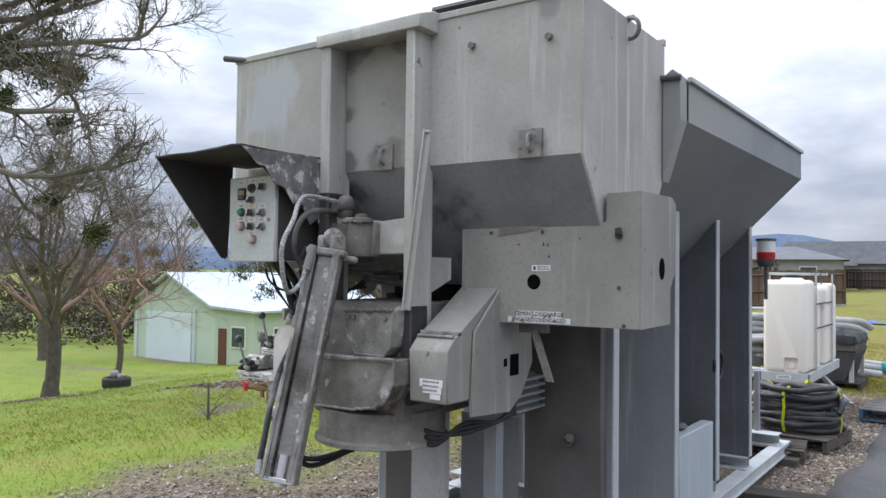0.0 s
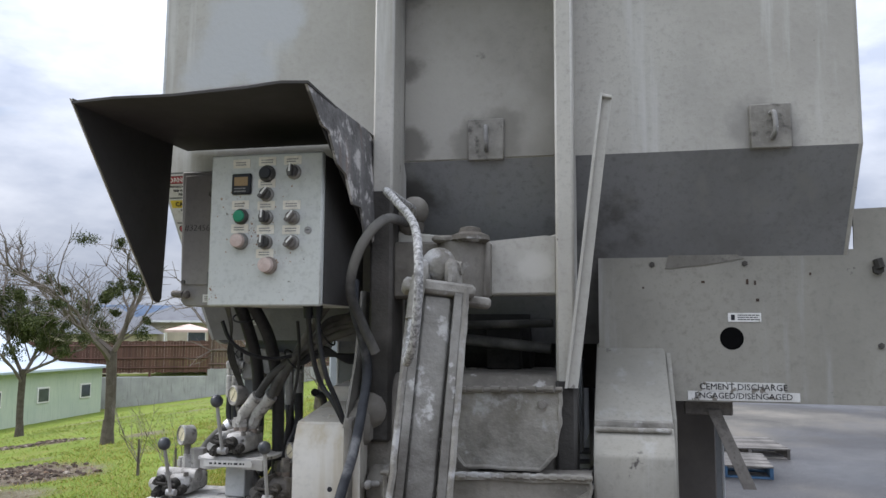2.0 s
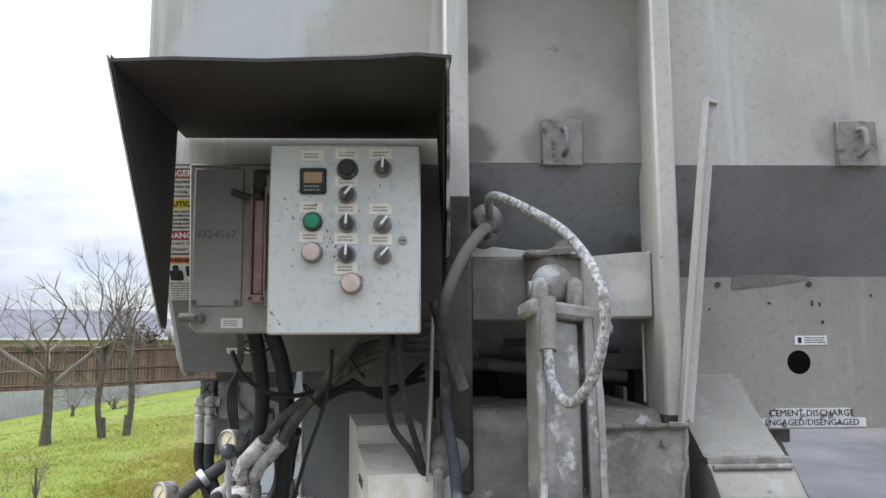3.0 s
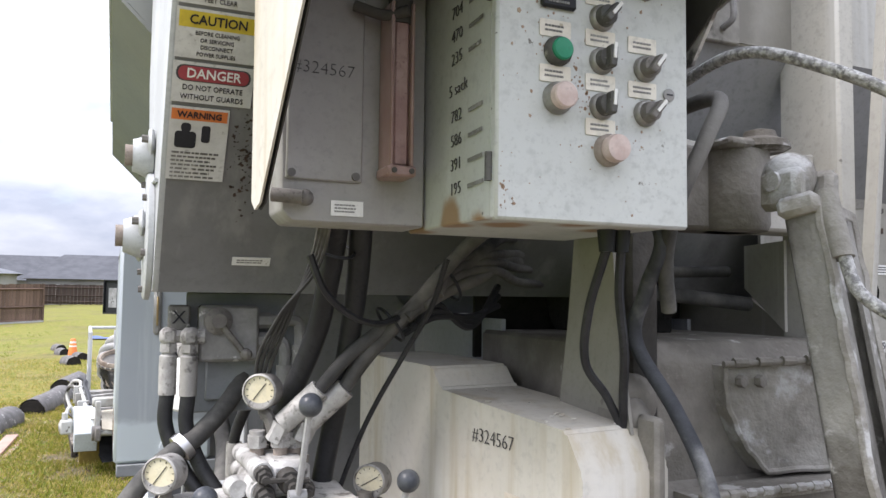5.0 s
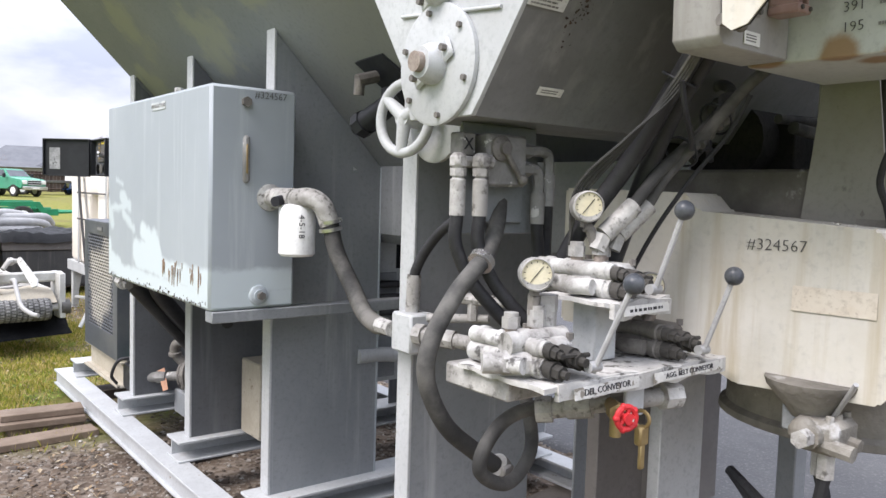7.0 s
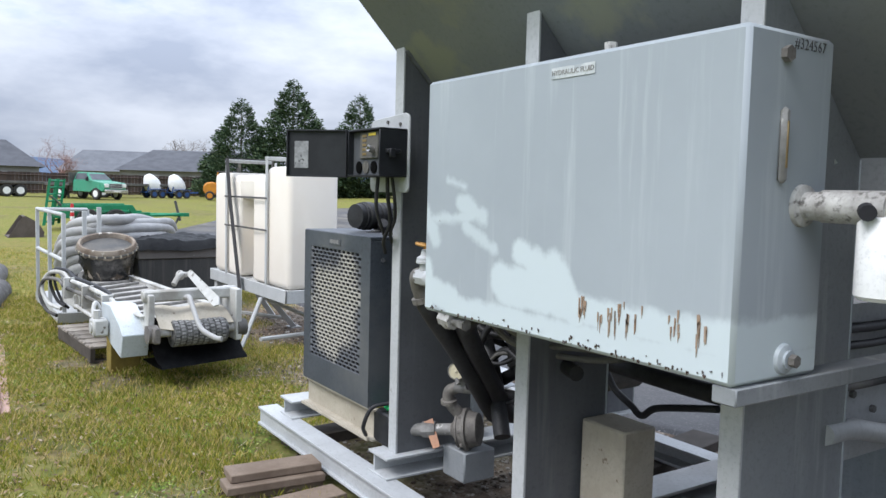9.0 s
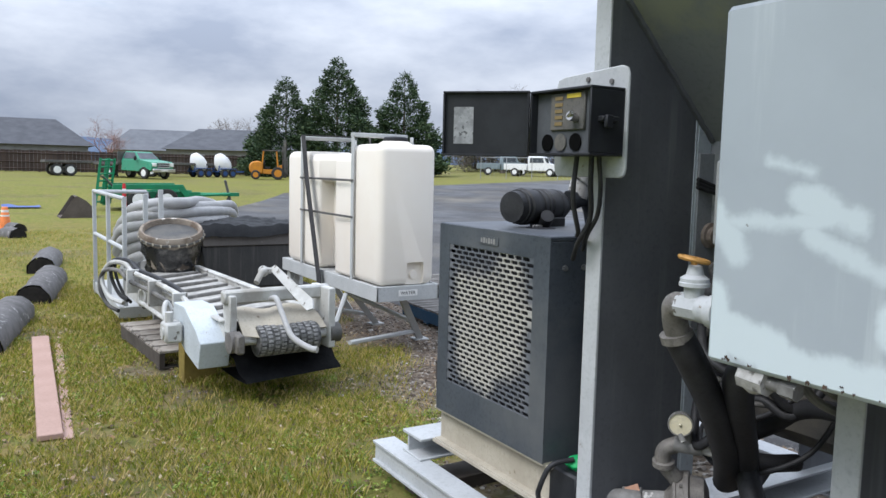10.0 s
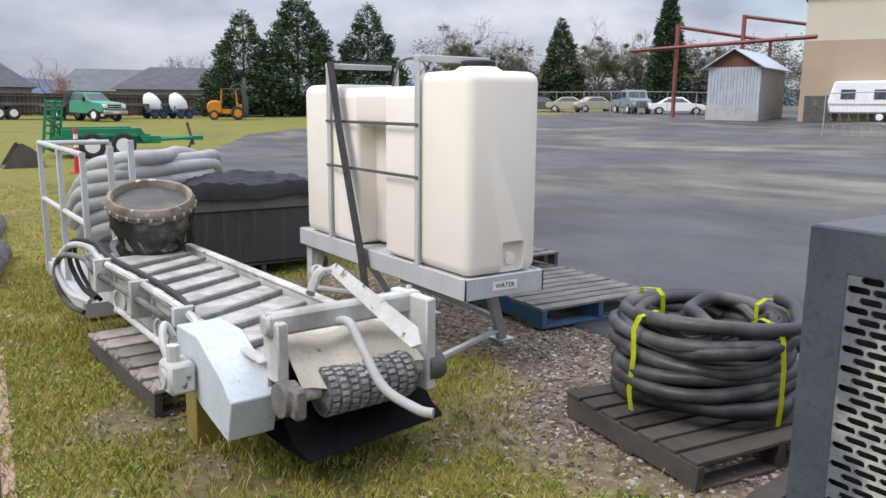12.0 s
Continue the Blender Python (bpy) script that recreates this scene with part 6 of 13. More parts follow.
# pair of hoses from the upper valve to the mixer drive
for d in (0.0, 0.045):
    x0 = -2.99 + d
    bm = BM()
    rod(bm, (x0, 2.82, 1.285), (x0 + 0.012, 2.815, 1.315), 0.018, n=6)
    rod(bm, (x0 + 0.012, 2.815, 1.315), (x0 + 0.07, 2.79, 1.375), 0.0195)
    part("hose_end", bm, M_FITTING, plant)
    hose("hydraulic_hose", [(x0 + 0.065, 2.792, 1.37), (-2.86 + d * 0.6, 2.775, 1.445), (-2.73 + d * 0.3, 2.77, 1.535), (-2.62, 2.78, 1.62 - d), (-2.53, 2.86, 1.66 - d), (-2.44, 2.95, 1.66 - d)], 0.0125, M_DUSTHOSE)
hose("black_conduit", [(-2.93, 2.66, 1.66), (-2.925, 2.72, 1.58), (-2.93, 2.80, 1.46), (-2.97, 2.90, 1.30), (-3.0, 2.95, 1.15)], 0.019, M_RUBBER)
hose("black_conduit", [(-2.89, 2.66, 1.66), (-2.87, 2.75, 1.55), (-2.87, 2.82, 1.4), (-2.89, 2.88, 1.2), (-2.90, 2.9, 1.05)], 0.019, M_RUBBER)
bm = BM()
ring(bm, (-2.925, 2.695, 1.612), (0.1, -0.45, 0.9), 0.033, 0.0028, 24, 6)
part("cable_tie", bm, M_BLACK, plant)
for k in range(4):
    o = 0.006 * k
    hose("thin_cable", [(-2.965 + o, 2.62, 1.68), (-2.965 + o * 0.5, 2.68, 1.60 - o), (-2.985 - o, 2.75, 1.50), (-3.0 - o, 2.86, 1.38 + o), (-2.99 + o, 2.90, 1.25)], 0.0034, M_DUSTHOSE, n=6)
hose("thin_cable", [(-2.975, 2.655, 1.60), (-2.95, 2.66, 1.545), (-2.90, 2.68, 1.505), (-2.84, 2.72, 1.49), (-2.79, 2.75, 1.50)], 0.006, M_RUBBER, n=6)
for k, x in enumerate((-2.60, -2.575)):
    hose("control_cable", [(x, 2.40, 1.61), (x + 0.004, 2.41, 1.54), (x + 0.02, 2.42, 1.46), (-2.535, 2.45, 1.39), (-2.515, 2.48, 1.30), (-2.51, 2.50, 1.2)] if k else [(x, 2.40, 1.61), (x - 0.004, 2.44, 1.52), (x + 0.01, 2.47, 1.44), (-2.55, 2.47, 1.385), (-2.52, 2.47, 1.32), (-2.51, 2.47, 1.22)], 0.007, M_RUBBER, n=8)
for k in range(3):
    hose("hydraulic_hose", [(-2.78 + 0.03 * k, 2.74, 1.50 + 0.02 * k), (-2.68, 2.76, 1.575 + 0.015 * k), (-2.58, 2.80, 1.59 + 0.015 * k), (-2.46, 2.92, 1.57 + 0.03 * k), (-2.32, 3.0, 1.57 + 0.03 * k)], 0.0095, M_DUSTHOSE)
hose("hydraulic_hose", [(-2.60, 2.66, 1.70), (-2.68, 2.70, 1.63), (-2.76, 2.74, 1.53), (-2.83, 2.78, 1.44), (-2.87, 2.80, 1.38)], 0.0125, M_DUSTHOSE)
hose("thin_cable", [(-2.74, 2.66, 1.60), (-2.75, 2.70, 1.52), (-2.78, 2.76, 1.43), (-2.83, 2.82, 1.30), (-2.88, 2.88, 1.12)], 0.005, M_RUBBER, n=6)
for k in range(3):
    hose("thin_cable", [(-2.78 + 0.012 * k, 2.76, 1.47 + 0.01 * k), (-2.71, 2.78, 1.50 + 0.012 * k), (-2.62, 2.82, 1.50 - 0.01 * k), (-2.52, 2.90, 1.52 + 0.02 * k)], 0.007, M_RUBBER, n=6)
bm = BM()
ring(bm, (-2.80, 2.772, 1.487), (0.78, 0.0, 0.6), 0.036, 0.0028, 20, 6)
part("cable_tie", bm, M_BLACK, plant)
bm = BM()
ring(bm, (-2.69, 2.768, 1.562), (0.8, 0.0, 0.5), 0.036, 0.0028, 20, 6)
part("cable_tie", bm, M_BLACK, plant)
bm = BM()
tube(bm, [(-2.875, 2.80, 1.45), (-2.872, 2.795, 1.48), (-2.874, 2.79, 1.50)], 0.0028, 6)
part("yellow_cable_end", bm, M_YELLOW, plant)
# grey hose that hangs in front of the mixer
hose("control_hose", [(-2.50, 2.46, 1.70), (-2.485, 2.42, 1.63), (-2.478, 2.47, 1.55), (-2.475, 2.50, 1.47), (-2.462, 2.42, 1.37), (-2.46, 2.355, 1.28), (-2.475, 2.30, 1.17), (-2.47, 2.25, 1.05), (-2.45, 2.20, 0.92), (-2.435, 2.16, 0.82)], 0.0125, M_BLUEHOSE, "dusty dark hose")
hose("control_hose", [(-2.38, 2.53, 1.86), (-2.40, 2.39, 1.85), (-2.45, 2.36, 1.78), (-2.485, 2.385, 1.68), (-2.47, 2.43, 1.60), (-2.44, 2.46, 1.52)], 0.0125, M_DUSTHOSE)
hose("cylinder_hose", [(-2.37, 2.55, 1.90), (-2.385, 2.36, 1.915), (-2.33, 2.25, 1.87), (-2.262, 2.16, 1.80), (-2.228, 2.07, 1.69), (-2.24, 2.09, 1.57), (-2.272, 2.15, 1.51), (-2.29, 2.23, 1.545), (-2.291, 2.262, 1.61), (-2.287, 2.29, 1.66)], 0.0095, M_CRUSTHOSE, "white-splashed hose looping to the lift arm")
bm = BM()
ball(bm, (-2.375, 2.585, 1.90), 0.04, 12)
ball(bm, (-2.385, 2.59, 1.86), 0.036, 12)
rod(bm, (-2.38, 2.52, 1.885), (-2.38, 2.6, 1.885), 0.022)
part("cement_lump", bm, M_MIXER, plant)
bm = BM()
rod(bm, (-2.291, 2.262, 1.60), (-2.285, 2.295, 1.70), 0.017)
part("hose_end", bm, M_CAKED, plant)
bm = BM()
rod(bm, (-2.435, 2.16, 0.83), (-2.43, 2.15, 0.775), 0.016, n=8)
part("hose_end", bm, M_CHROME, plant)
M_BROWNST = material("dirty_brown_grey_steel", (0.135, 0.125, 0.118), (0.10, 0.092, 0.086), 3.0, 0.65, bump=0.1, spots=(0.30, 0.28, 0.26), spot_at=0.73, spot_scale=14, dust=(0.18, 0.165, 0.15), dust_at=0.6)
# bay behind the cross beam: belt end, pipes, dark interior parts
bm = BM()
rod(bm, (-2.38, 2.80, 1.59), (-2.02, 2.78, 1.60), 0.012)
rod(bm, (-2.40, 2.75, 1.565), (-2.02, 2.72, 1.53), 0.015)
part("water_pipe", bm, M_DUSTHOSE, plant)
# drum and back plate are near black: the bay's shade in the colour
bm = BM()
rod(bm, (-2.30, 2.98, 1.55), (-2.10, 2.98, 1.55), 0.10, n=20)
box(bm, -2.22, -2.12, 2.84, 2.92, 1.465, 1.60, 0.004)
part("belt_end_drum", bm, M_BAYSHADE, plant)
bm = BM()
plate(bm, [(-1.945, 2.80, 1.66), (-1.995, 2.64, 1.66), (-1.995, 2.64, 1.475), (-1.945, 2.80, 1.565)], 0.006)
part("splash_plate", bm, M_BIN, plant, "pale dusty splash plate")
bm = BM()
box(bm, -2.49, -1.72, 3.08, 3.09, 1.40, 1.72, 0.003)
part("bay_plate", bm, M_BAYSHADE, plant)
bm = BM()
plate(bm, [(-2.499, 2.63, 1.68), (-2.499, 2.525, 1.68), (-2.505, 2.50, 1.50), (-2.515, 2.45, 1.33), (-2.515, 2.66, 1.33), (-2.505, 2.645, 1.50)], 0.006)
part("bay_post", bm, M_BAY, plant, "dusty pale post side with cement splashes")
bm = BM()
ball(bm, (-2.47, 2.53, 1.37), 0.05, 12)
box(bm, -2.52, -2.46, 2.46, 2.56, 1.28, 1.38, 0.02)
part("gearbox_lump", bm, M_MIXER, plant)
bm = BM()
box(bm, -2.53, -2.49, 2.46, 2.56, 1.02, 1.30, 0.012)
box(bm, -2.505, -2.485, 2.41, 2.46, 1.05, 1.36, 0.006)
part("mixer_end_plate", bm, M_MIXER, plant)
# cables under the chain cover on the other side
for k in range(3):
    hose("hydraulic_hose", [(-2.05, 2.65, 0.96 - 0.02 * k), (-1.9, 2.62, 0.93 - 0.025 * k), (-1.80, 2.70, 0.93 + 0.02 * k), (-1.74, 2.86, 0.96), (-1.76, 3.05, 0.97 + 0.02 * k)], 0.0095, M_RUBBER)
bm = BM()
box(bm, -1.87, -1.80, 2.96, 3.02, 0.0, 1.10, 0.004)
part("front_stay", bm, M_STEEL, plant)
bm = BM()
box(bm, -2.32, -1.97, 3.45, 3.46, 0.255, 0.86, 0.003)
part("inner_plate", bm, M_STEEL, plant)
bm = BM()
box(bm, -2.375, -2.17, 3.09, 3.13, 0.0, 1.02, 0.003)
part("mixer_leg", bm, M_EDGE, plant)
bm = BM()
box(bm, -2.58, -2.38, 3.14, 3.18, 0.0, 1.02, 0.003)
part("mixer_leg_edge", bm, M_BROWNST, plant, "brown dirty channel side")
bm = BM()
box(bm, -1.96, -1.80, 3.10, 3.38, 0.93, 1.12, 0.03)
rod(bm, (-1.88, 3.0, 1.03), (-1.88, 3.12, 1.03), 0.07, n=16)
dm_ = part("drive_motor", bm, M_DARK, plant)
for z in (0.95, 0.985, 1.02, 1.055, 1.09):
    bm = BM()
    box(bm, -1.975, -1.785, 3.085, 3.385, z, z + 0.012, 0.003)
    part("cooling_fin", bm, M_STEEL, dm_)
bm = BM()
box(bm, -1.93, -1.52, 3.44, 3.50, 0.255, 1.80, 0.004)
part("bin_support", bm, M_BROWNST, plant, "brown-grey dirty support plate")
bm = BM()
rod(bm, (-1.685, 3.44, 0.785), (-1.665, 3.385, 0.80), 0.027)
rod(bm, (-1.67, 3.395, 0.797), (-1.635, 3.345, 0.825), 0.020)
part("pipe_stub", bm, M_DARK, plant)
bm = BM()
box(bm, -1.56, -1.48, 4.46, 5.10, 0.10, 0.66, 0.006)
jb = part("side_box", bm, M_TANK, plant)
bm = BM()
box(bm, -1.60, -1.52, 4.62, 4.74, 0.66, 0.70, 0.02)
part("box_handle", bm, M_DARK, jb)
bm = BM()
ring(bm, (-1.50, 5.28, 1.0), (1, 0, 0), 0.09, 0.012, 24, 8)
part("coiled_cable", bm, M_RUBBER, plant)
bm = BM()
rod(bm, (-1.39, 6.11, 1.42), (-1.39, 6.11, 1.72), 0.014)
lathe(bm, (-1.39, 6.11, 1.66), (0, 0, 1), [(0.045, 0.0), (0.06, 0.02), (0.062, 0.06)], 20)
air = part("intake_stem", bm, M_DARK, plant)
bm = BM()
lathe(bm, (-1.39, 6.11, 1.72), (0, 0, 1), [(0.062, 0.0), (0.066, 0.01), (0.066, 0.05)], 20)
part("red_band", bm, M_RED, air, "red precleaner base")
bm = BM()
lathe(bm, (-1.39, 6.11, 1.77), (0, 0, 1), [(0.064, 0.0), (0.066, 0.08), (0.06, 0.085)], 20)
part("bowl", bm, M_WHITE, air, "clear dusty precleaner bowl")
bm = BM()
lathe(bm, (-1.39, 6.11, 1.855), (0, 0, 1), [(0.072, 0.0), (0.072, 0.015), (0.03, 0.022)], 20)
part("cap", bm, M_DARK, air)

bm = BM()
box(bm, -1.715, -1.675, 7.10, 7.16, 0.255, 0.77, 0.003)
part("rear_post", bm, M_STEEL, plant)

# manifold block on the second leg and the return line
bm = BM()
box(bm, -3.005, -2.925, 3.418, 3.508, 0.965, 1.07, 0.006)
man = part("manifold_block", bm, M_EDGE, plant)
bm = BM()
rod(bm, (-2.985, 3.418, 1.02), (-2.978, 3.393, 1.02), 0.028, n=8)
rod(bm, (-2.978, 3.393, 1.02), (-2.965, 3.348, 1.02), 0.021, n=6)
rod(bm, (-2.968, 3.358, 1.02), (-2.945, 3.308, 1.018), 0.024, n=8)
rod(bm, (-2.945, 3.308, 1.018), (-2.925, 3.248, 1.014), 0.019)
part("manifold_pipe", bm, M_FITTING, man)
bm = BM()
rod(bm, (-2.95, 3.418, 1.06), (-2.86, 3.278, 1.07), 0.012)
rod(bm, (-2.89, 3.308, 1.065), (-2.89, 3.308, 1.12), 0.014, n=6)
rod(bm, (-2.915, 3.348, 1.12), (-2.865, 3.258, 1.118), 0.015, n=8)
rod(bm, (-2.87, 3.268, 1.118), (-2.84, 3.218, 1.116), 0.012)
part("manifold_pipe", bm, M_FITTING, man)
bm = BM()
rod(bm, (-3.0, 3.508, 1.02), (-2.995, 3.578, 1.02), 0.022, n=8)
part("manifold_union", bm, M_FITTING, man)
hose("pressure_hose", [(-2.965, 3.468, 1.07), (-2.965, 3.458, 1.18), (-2.94, 3.398, 1.28), (-2.92, 3.318, 1.33), (-2.9, 3.198, 1.355)], 0.014, M_RUBBER)
bm = BM()
rod(bm, (-2.965, 3.468, 1.07), (-2.965, 3.463, 1.17), 0.019)
part("hose_end", bm, M_FITTING, man)
# hand wheel on the gate shaft, behind the end plate
wheel = thing("hand_wheel", "whitened cast iron hand wheel on a gate shaft", "hand wheel", (-2.99, 3.45, 1.58))
wc, wa = Vector((-3.015, 3.455, 1.577)), Vector((-1.0, -0.16, 0.05)).normalized()
bm = BM()
ring(bm, wc, wa, 0.090, 0.0135, 36, 10)
part("rim", bm, M_EDGE, wheel)
q = wa.to_track_quat('Z', 'Y').to_matrix()
bm = BM()
rod(bm, wc - wa * 0.12, wc + wa * 0.012, 0.024)
part("hub", bm, M_EDGE, wheel)
for k in range(3):
    a = radians(120 * k + 25)
    bm = BM()
    rod(bm, wc, wc + q @ Vector((0.088 * math.cos(a), 0.088 * math.sin(a), 0)), 0.020, 0.014, 12)
    part("spoke", bm, M_EDGE, wheel)
bm = BM()
lathe(bm, (-2.955, 3.405, 1.562), (-1.0, -0.05, 0.03), [(0.098, -0.012), (0.098, 0.0), (0.092, 0.004), (0.03, 0.005)], 32)
part("shaft_flange", bm, M_EDGE, plant)
# vibrator on a plate on the hopper slope
bm = BM()
plate(bm, [(-2.80, 4.045, 1.815), (-2.80, 3.885, 1.825), (-2.70, 3.80, 1.70), (-2.70, 3.93, 1.685)], 0.014)
vib = part("vibrator_plate", bm, M_BLACK, plant)
bm = BM()
rod(bm, (-2.79, 3.94, 1.755), (-2.86, 3.945, 1.735), 0.020, n=8)
rod(bm, (-2.85, 3.945, 1.74), (-2.85, 3.95, 1.69), 0.017)
part("vibrator_valve", bm, M_GREASY, vib)
bm = BM()
rod(bm, (-2.76, 3.84, 1.69), (-2.80, 4.00, 1.605), 0.034, 0.038, 18)
rod(bm, (-2.797, 3.985, 1.613), (-2.803, 4.015, 1.597), 0.044, n=8)
rod(bm, (-2.757, 3.83, 1.695), (-2.76, 3.845, 1.688), 0.042, n=10)
box(bm, -2.79, -2.73, 3.86, 3.92, 1.655, 1.72, 0.008)
ball(bm, (-2.805, 4.02, 1.595), 0.026, 10)
part("vibrator", bm, M_BLACK, vib, "greasy black vibrator body")
bm = BM()
box(bm, -0.012, 0.012, -0.006, 0.006, 0, 0.26, 0.003, look((-2.74, 3.90, 1.66), (-2.70, 3.735, 1.43)) @ pose(0, 0, 0, 180, 0, 0))
part("vibrator_brace", bm, M_BLACK, vib)
# pipes and bulkhead between the legs
for z, r, mt in ((1.47, 0.017, M_EDGE), (1.435, 0.012, M_FITTING), (1.40, 0.014, M_EDGE), (1.015, 0.015, M_RUBBER), (0.965, 0.012, M_RUBBER), (0.90, 0.014, M_RUBBER), (0.845, 0.012, M_DUSTHOSE)):
    hose("cross_pipe", [(-2.60, 4.40, z), (-2.40, 4.42, z - 0.004), (-2.25, 4.43, z - 0.010), (-1.9, 4.43, z - 0.006)], r, mt)
hose("cross_pipe", [(-2.56, 4.39, 0.735), (-2.40, 4.40, 0.725), (-2.2, 4.41, 0.68), (-1.9, 4.42, 0.64)], 0.030, M_EDGE, "pale thick pipe")
hose("yellow_hose", [(-2.56, 4.40, 1.345), (-2.42, 4.41, 1.33), (-2.33, 4.415, 1.295), (-2.22, 4.42, 1.275), (-2.1, 4.43, 1.29)], 0.011, M_BRASS, "dirty yellow hose")
hose("thin_cable", [(-2.56, 4.40, 1.37), (-2.38, 4.405, 1.335), (-2.25, 4.41, 1.31), (-2.1, 4.42, 1.335)], 0.006, M_RUBBER, n=6)
bm = BM()
# sheet with a square window cut through it
for x0, x1, z0, z1 in ((-2.60, -2.335, 0.60, 1.42), (-2.205, -1.6, 0.60, 1.42), (-2.335, -2.205, 0.60, 1.068), (-2.335, -2.205, 1.185, 1.42)):
    box(bm, x0, x1, 4.462, 4.470, z0, z1, 0)
blk = part("bulkhead", bm, M_EDGE, plant)
bm = BM()
box(bm, -2.60, -2.335, 4.452, 4.460, 0.62, 1.055, 0.002)
part("dark_panel", bm, M_STEEL, blk)
bm = BM()
box(bm, -2.17, -2.11, 4.40, 4.462, 1.16, 1.36, 0.006)
box(bm, -2.16, -2.06, 4.41, 4.462, 1.33, 1.39, 0.006)
part("relay_bracket", bm, M_BLACK, blk)
for z in (1.30, 1.345):
    bm = BM()
    box(bm, -2.165, -2.12, 4.396, 4.40, z, z + 0.012, 0)
    part("white_tab", bm, M_WHITE, blk)
bolts(blk, [(-2.17, 4.462, 1.14), (-2.28, 4.462, 1.35), (-2.18, 4.462, 0.74), (-2.30, 4.462, 0.80)], (0, -1, 0), 0.012, 0.012, M_VALVE)
# black box behind the window: its dark inside put into the colour
bm = BM()
box(bm, -2.40, -2.14, 4.56, 4.60, 1.02, 1.22, 0.0)
part("window_shade", bm, M_INK, plant)
bm = BM()
box(bm, -2.70, -2.55, 4.97, 5.17, 0.255, 0.60, 0.006)
part("ballast_box", bm, M_BEIGE, plant, "beige steel box between the legs")

hose("drain_line", [(-2.46, 5.40, 0.76), (-2.45, 5.26, 0.745), (-2.45, 5.07, 0.738), (-2.45, 4.88, 0.735), (-2.46, 4.50, 0.74)], 0.034, M_RUBBER)
hose("thin_hose", [(-2.45, 5.30, 0.70), (-2.45, 5.255, 0.648), (-2.45, 5.175, 0.609), (-2.45, 5.124, 0.585), (-2.45, 5.064, 0.625), (-2.45, 4.934, 0.659), (-2.46, 4.80, 0.69)], 0.013, M_RUBBER)

# ---- hydraulic oil tank ----
tank = thing("hydraulic_tank", "blue-grey hydraulic oil tank with pale primer patches and rust runs", "tank", (-3.08, 4.78, 0.985))
TX0, TX1, TY0, TY1, TZ0, TZ1 = -3.236, -2.935, 4.205, 5.365, 0.985, 1.712
bm = BM()
box(bm, TX0, TX1, TY0, TY1, TZ0, TZ1, 0.010)
part("tank_body", bm, M_OILTANK, tank)


def ragged_flake(bm, y, z1, w, length, rr):
    """A thin flake on the tank's long side: a broken top edge that tapers into runs below."""
    x = TX0 - 0.0022
    n = 5
    top = [(x, y - w + 2 * w * k / n, z1 + rr.uniform(-0.25, 0.25) * w * 2) for k in range(n + 1)]
    low = [(x, y + w * 0.8 - 1.6 * w * k / n, z1 - length * rr.uniform(0.35, 1.0)) for k in range(n + 1)]
    plate(bm, top + low, 0.0009)


rng = random.Random(3)
for name, mat, count, span, label in (("rusty_run", M_RUN, 30, (0.0012, 0.0042), "pale rust runs below chips"), ("rust_flake", M_RUST, 16, (0.001, 0.0032), "brown rust flakes")):
    bm = BM()
    for k in range(count):
        y = rng.choice((4.28, 4.35, 4.45, 4.505, 4.53, 4.58, 4.64)) + rng.gauss(0, 0.014)
        ragged_flake(bm, y, rng.uniform(1.075, 1.13), rng.uniform(*span), rng.uniform(0.015, 0.055), rng)
    part(name, bm, mat, tank, label, "stuff")
bm = BM()
for k in range(70):
    y = 4.22 + 1.12 * rng.random() ** 1.3
    ragged_flake(bm, y, TZ0 + 0.012 + 0.02 * rng.random() ** 3, rng.uniform(0.001, 0.005), rng.uniform(0.003, 0.012), rng)
part("edge_chip", bm, M_CHIP, tank, "dark chips along the lower edge", "stuff")
bm = BM()
m = facing((TX0 - 0.001, 4.70, 1.672), (0, -1, 0), (0, 0, 1))
card(bm, m, 0.155, 0.028)
s = part("sign", bm, M_FADESIGN, tank, "faded white sign")
lettering("HYDRAULIC FLUID", 0.0178, m @ Matrix.Translation((0, 0, 0.0016)), M_VALVE, s)
lettering("#324567", 0.032, facing((-3.03, TY0 - 0.001, 1.688), (1, 0, 0), (0, 0, 1)), M_FADED, tank, "handwriting", bold=-0.0006)
bm = BM()
rod(bm, (-3.19, 4.62, 1.712), (-3.19, 4.62, 1.735), 0.016, n=6)
part("filler_plug", bm, M_FITTING, tank)
for z, r in ((1.662, 0.017), (1.027, 0.0)):
    if r:
        bolts(tank, [(-3.117, TY0, z)], (0, -1, 0), r, 0.014, M_GREASY)
bm = BM()
lathe(bm, (-3.066, TY0, 1.03), (0, -1, 0), [(0.034, 0.0), (0.031, 0.008), (0.02, 0.012), (0.02, 0.018)], 20)
pl = part("drain_boss", bm, M_TANK, tank)
bolts(pl, [(-3.066, TY0 - 0.02, 1.03)], (0, -1, 0), 0.014, 0.014, M_GREASY, "drain_plug")
bm = BM()
box(bm, -3.13, -3.105, TY0 - 0.016, TY0, 1.40, 1.555, 0.008)
sg = part("sight_glass", bm, M_VALVE, tank)
bm = BM()
box(bm, -3.122, -3.113, TY0 - 0.018, TY0 - 0.012, 1.43, 1.528, 0.003)
part("sight_tube", bm, M_BRASS, sg)
bm = BM()
lathe(bm, (-3.03, TY0, 1.355), (0, -1, 0), [(0.046, 0.0), (0.044, 0.010), (0.03, 0.014), (0.03, 0.05)], 20)
rod(bm, (-3.035, TY0 - 0.05, 1.355), (-3.03, 4.02, 1.355), 0.034)
head = part("filter_head", bm, M_FITTING, tank)
bm = BM()
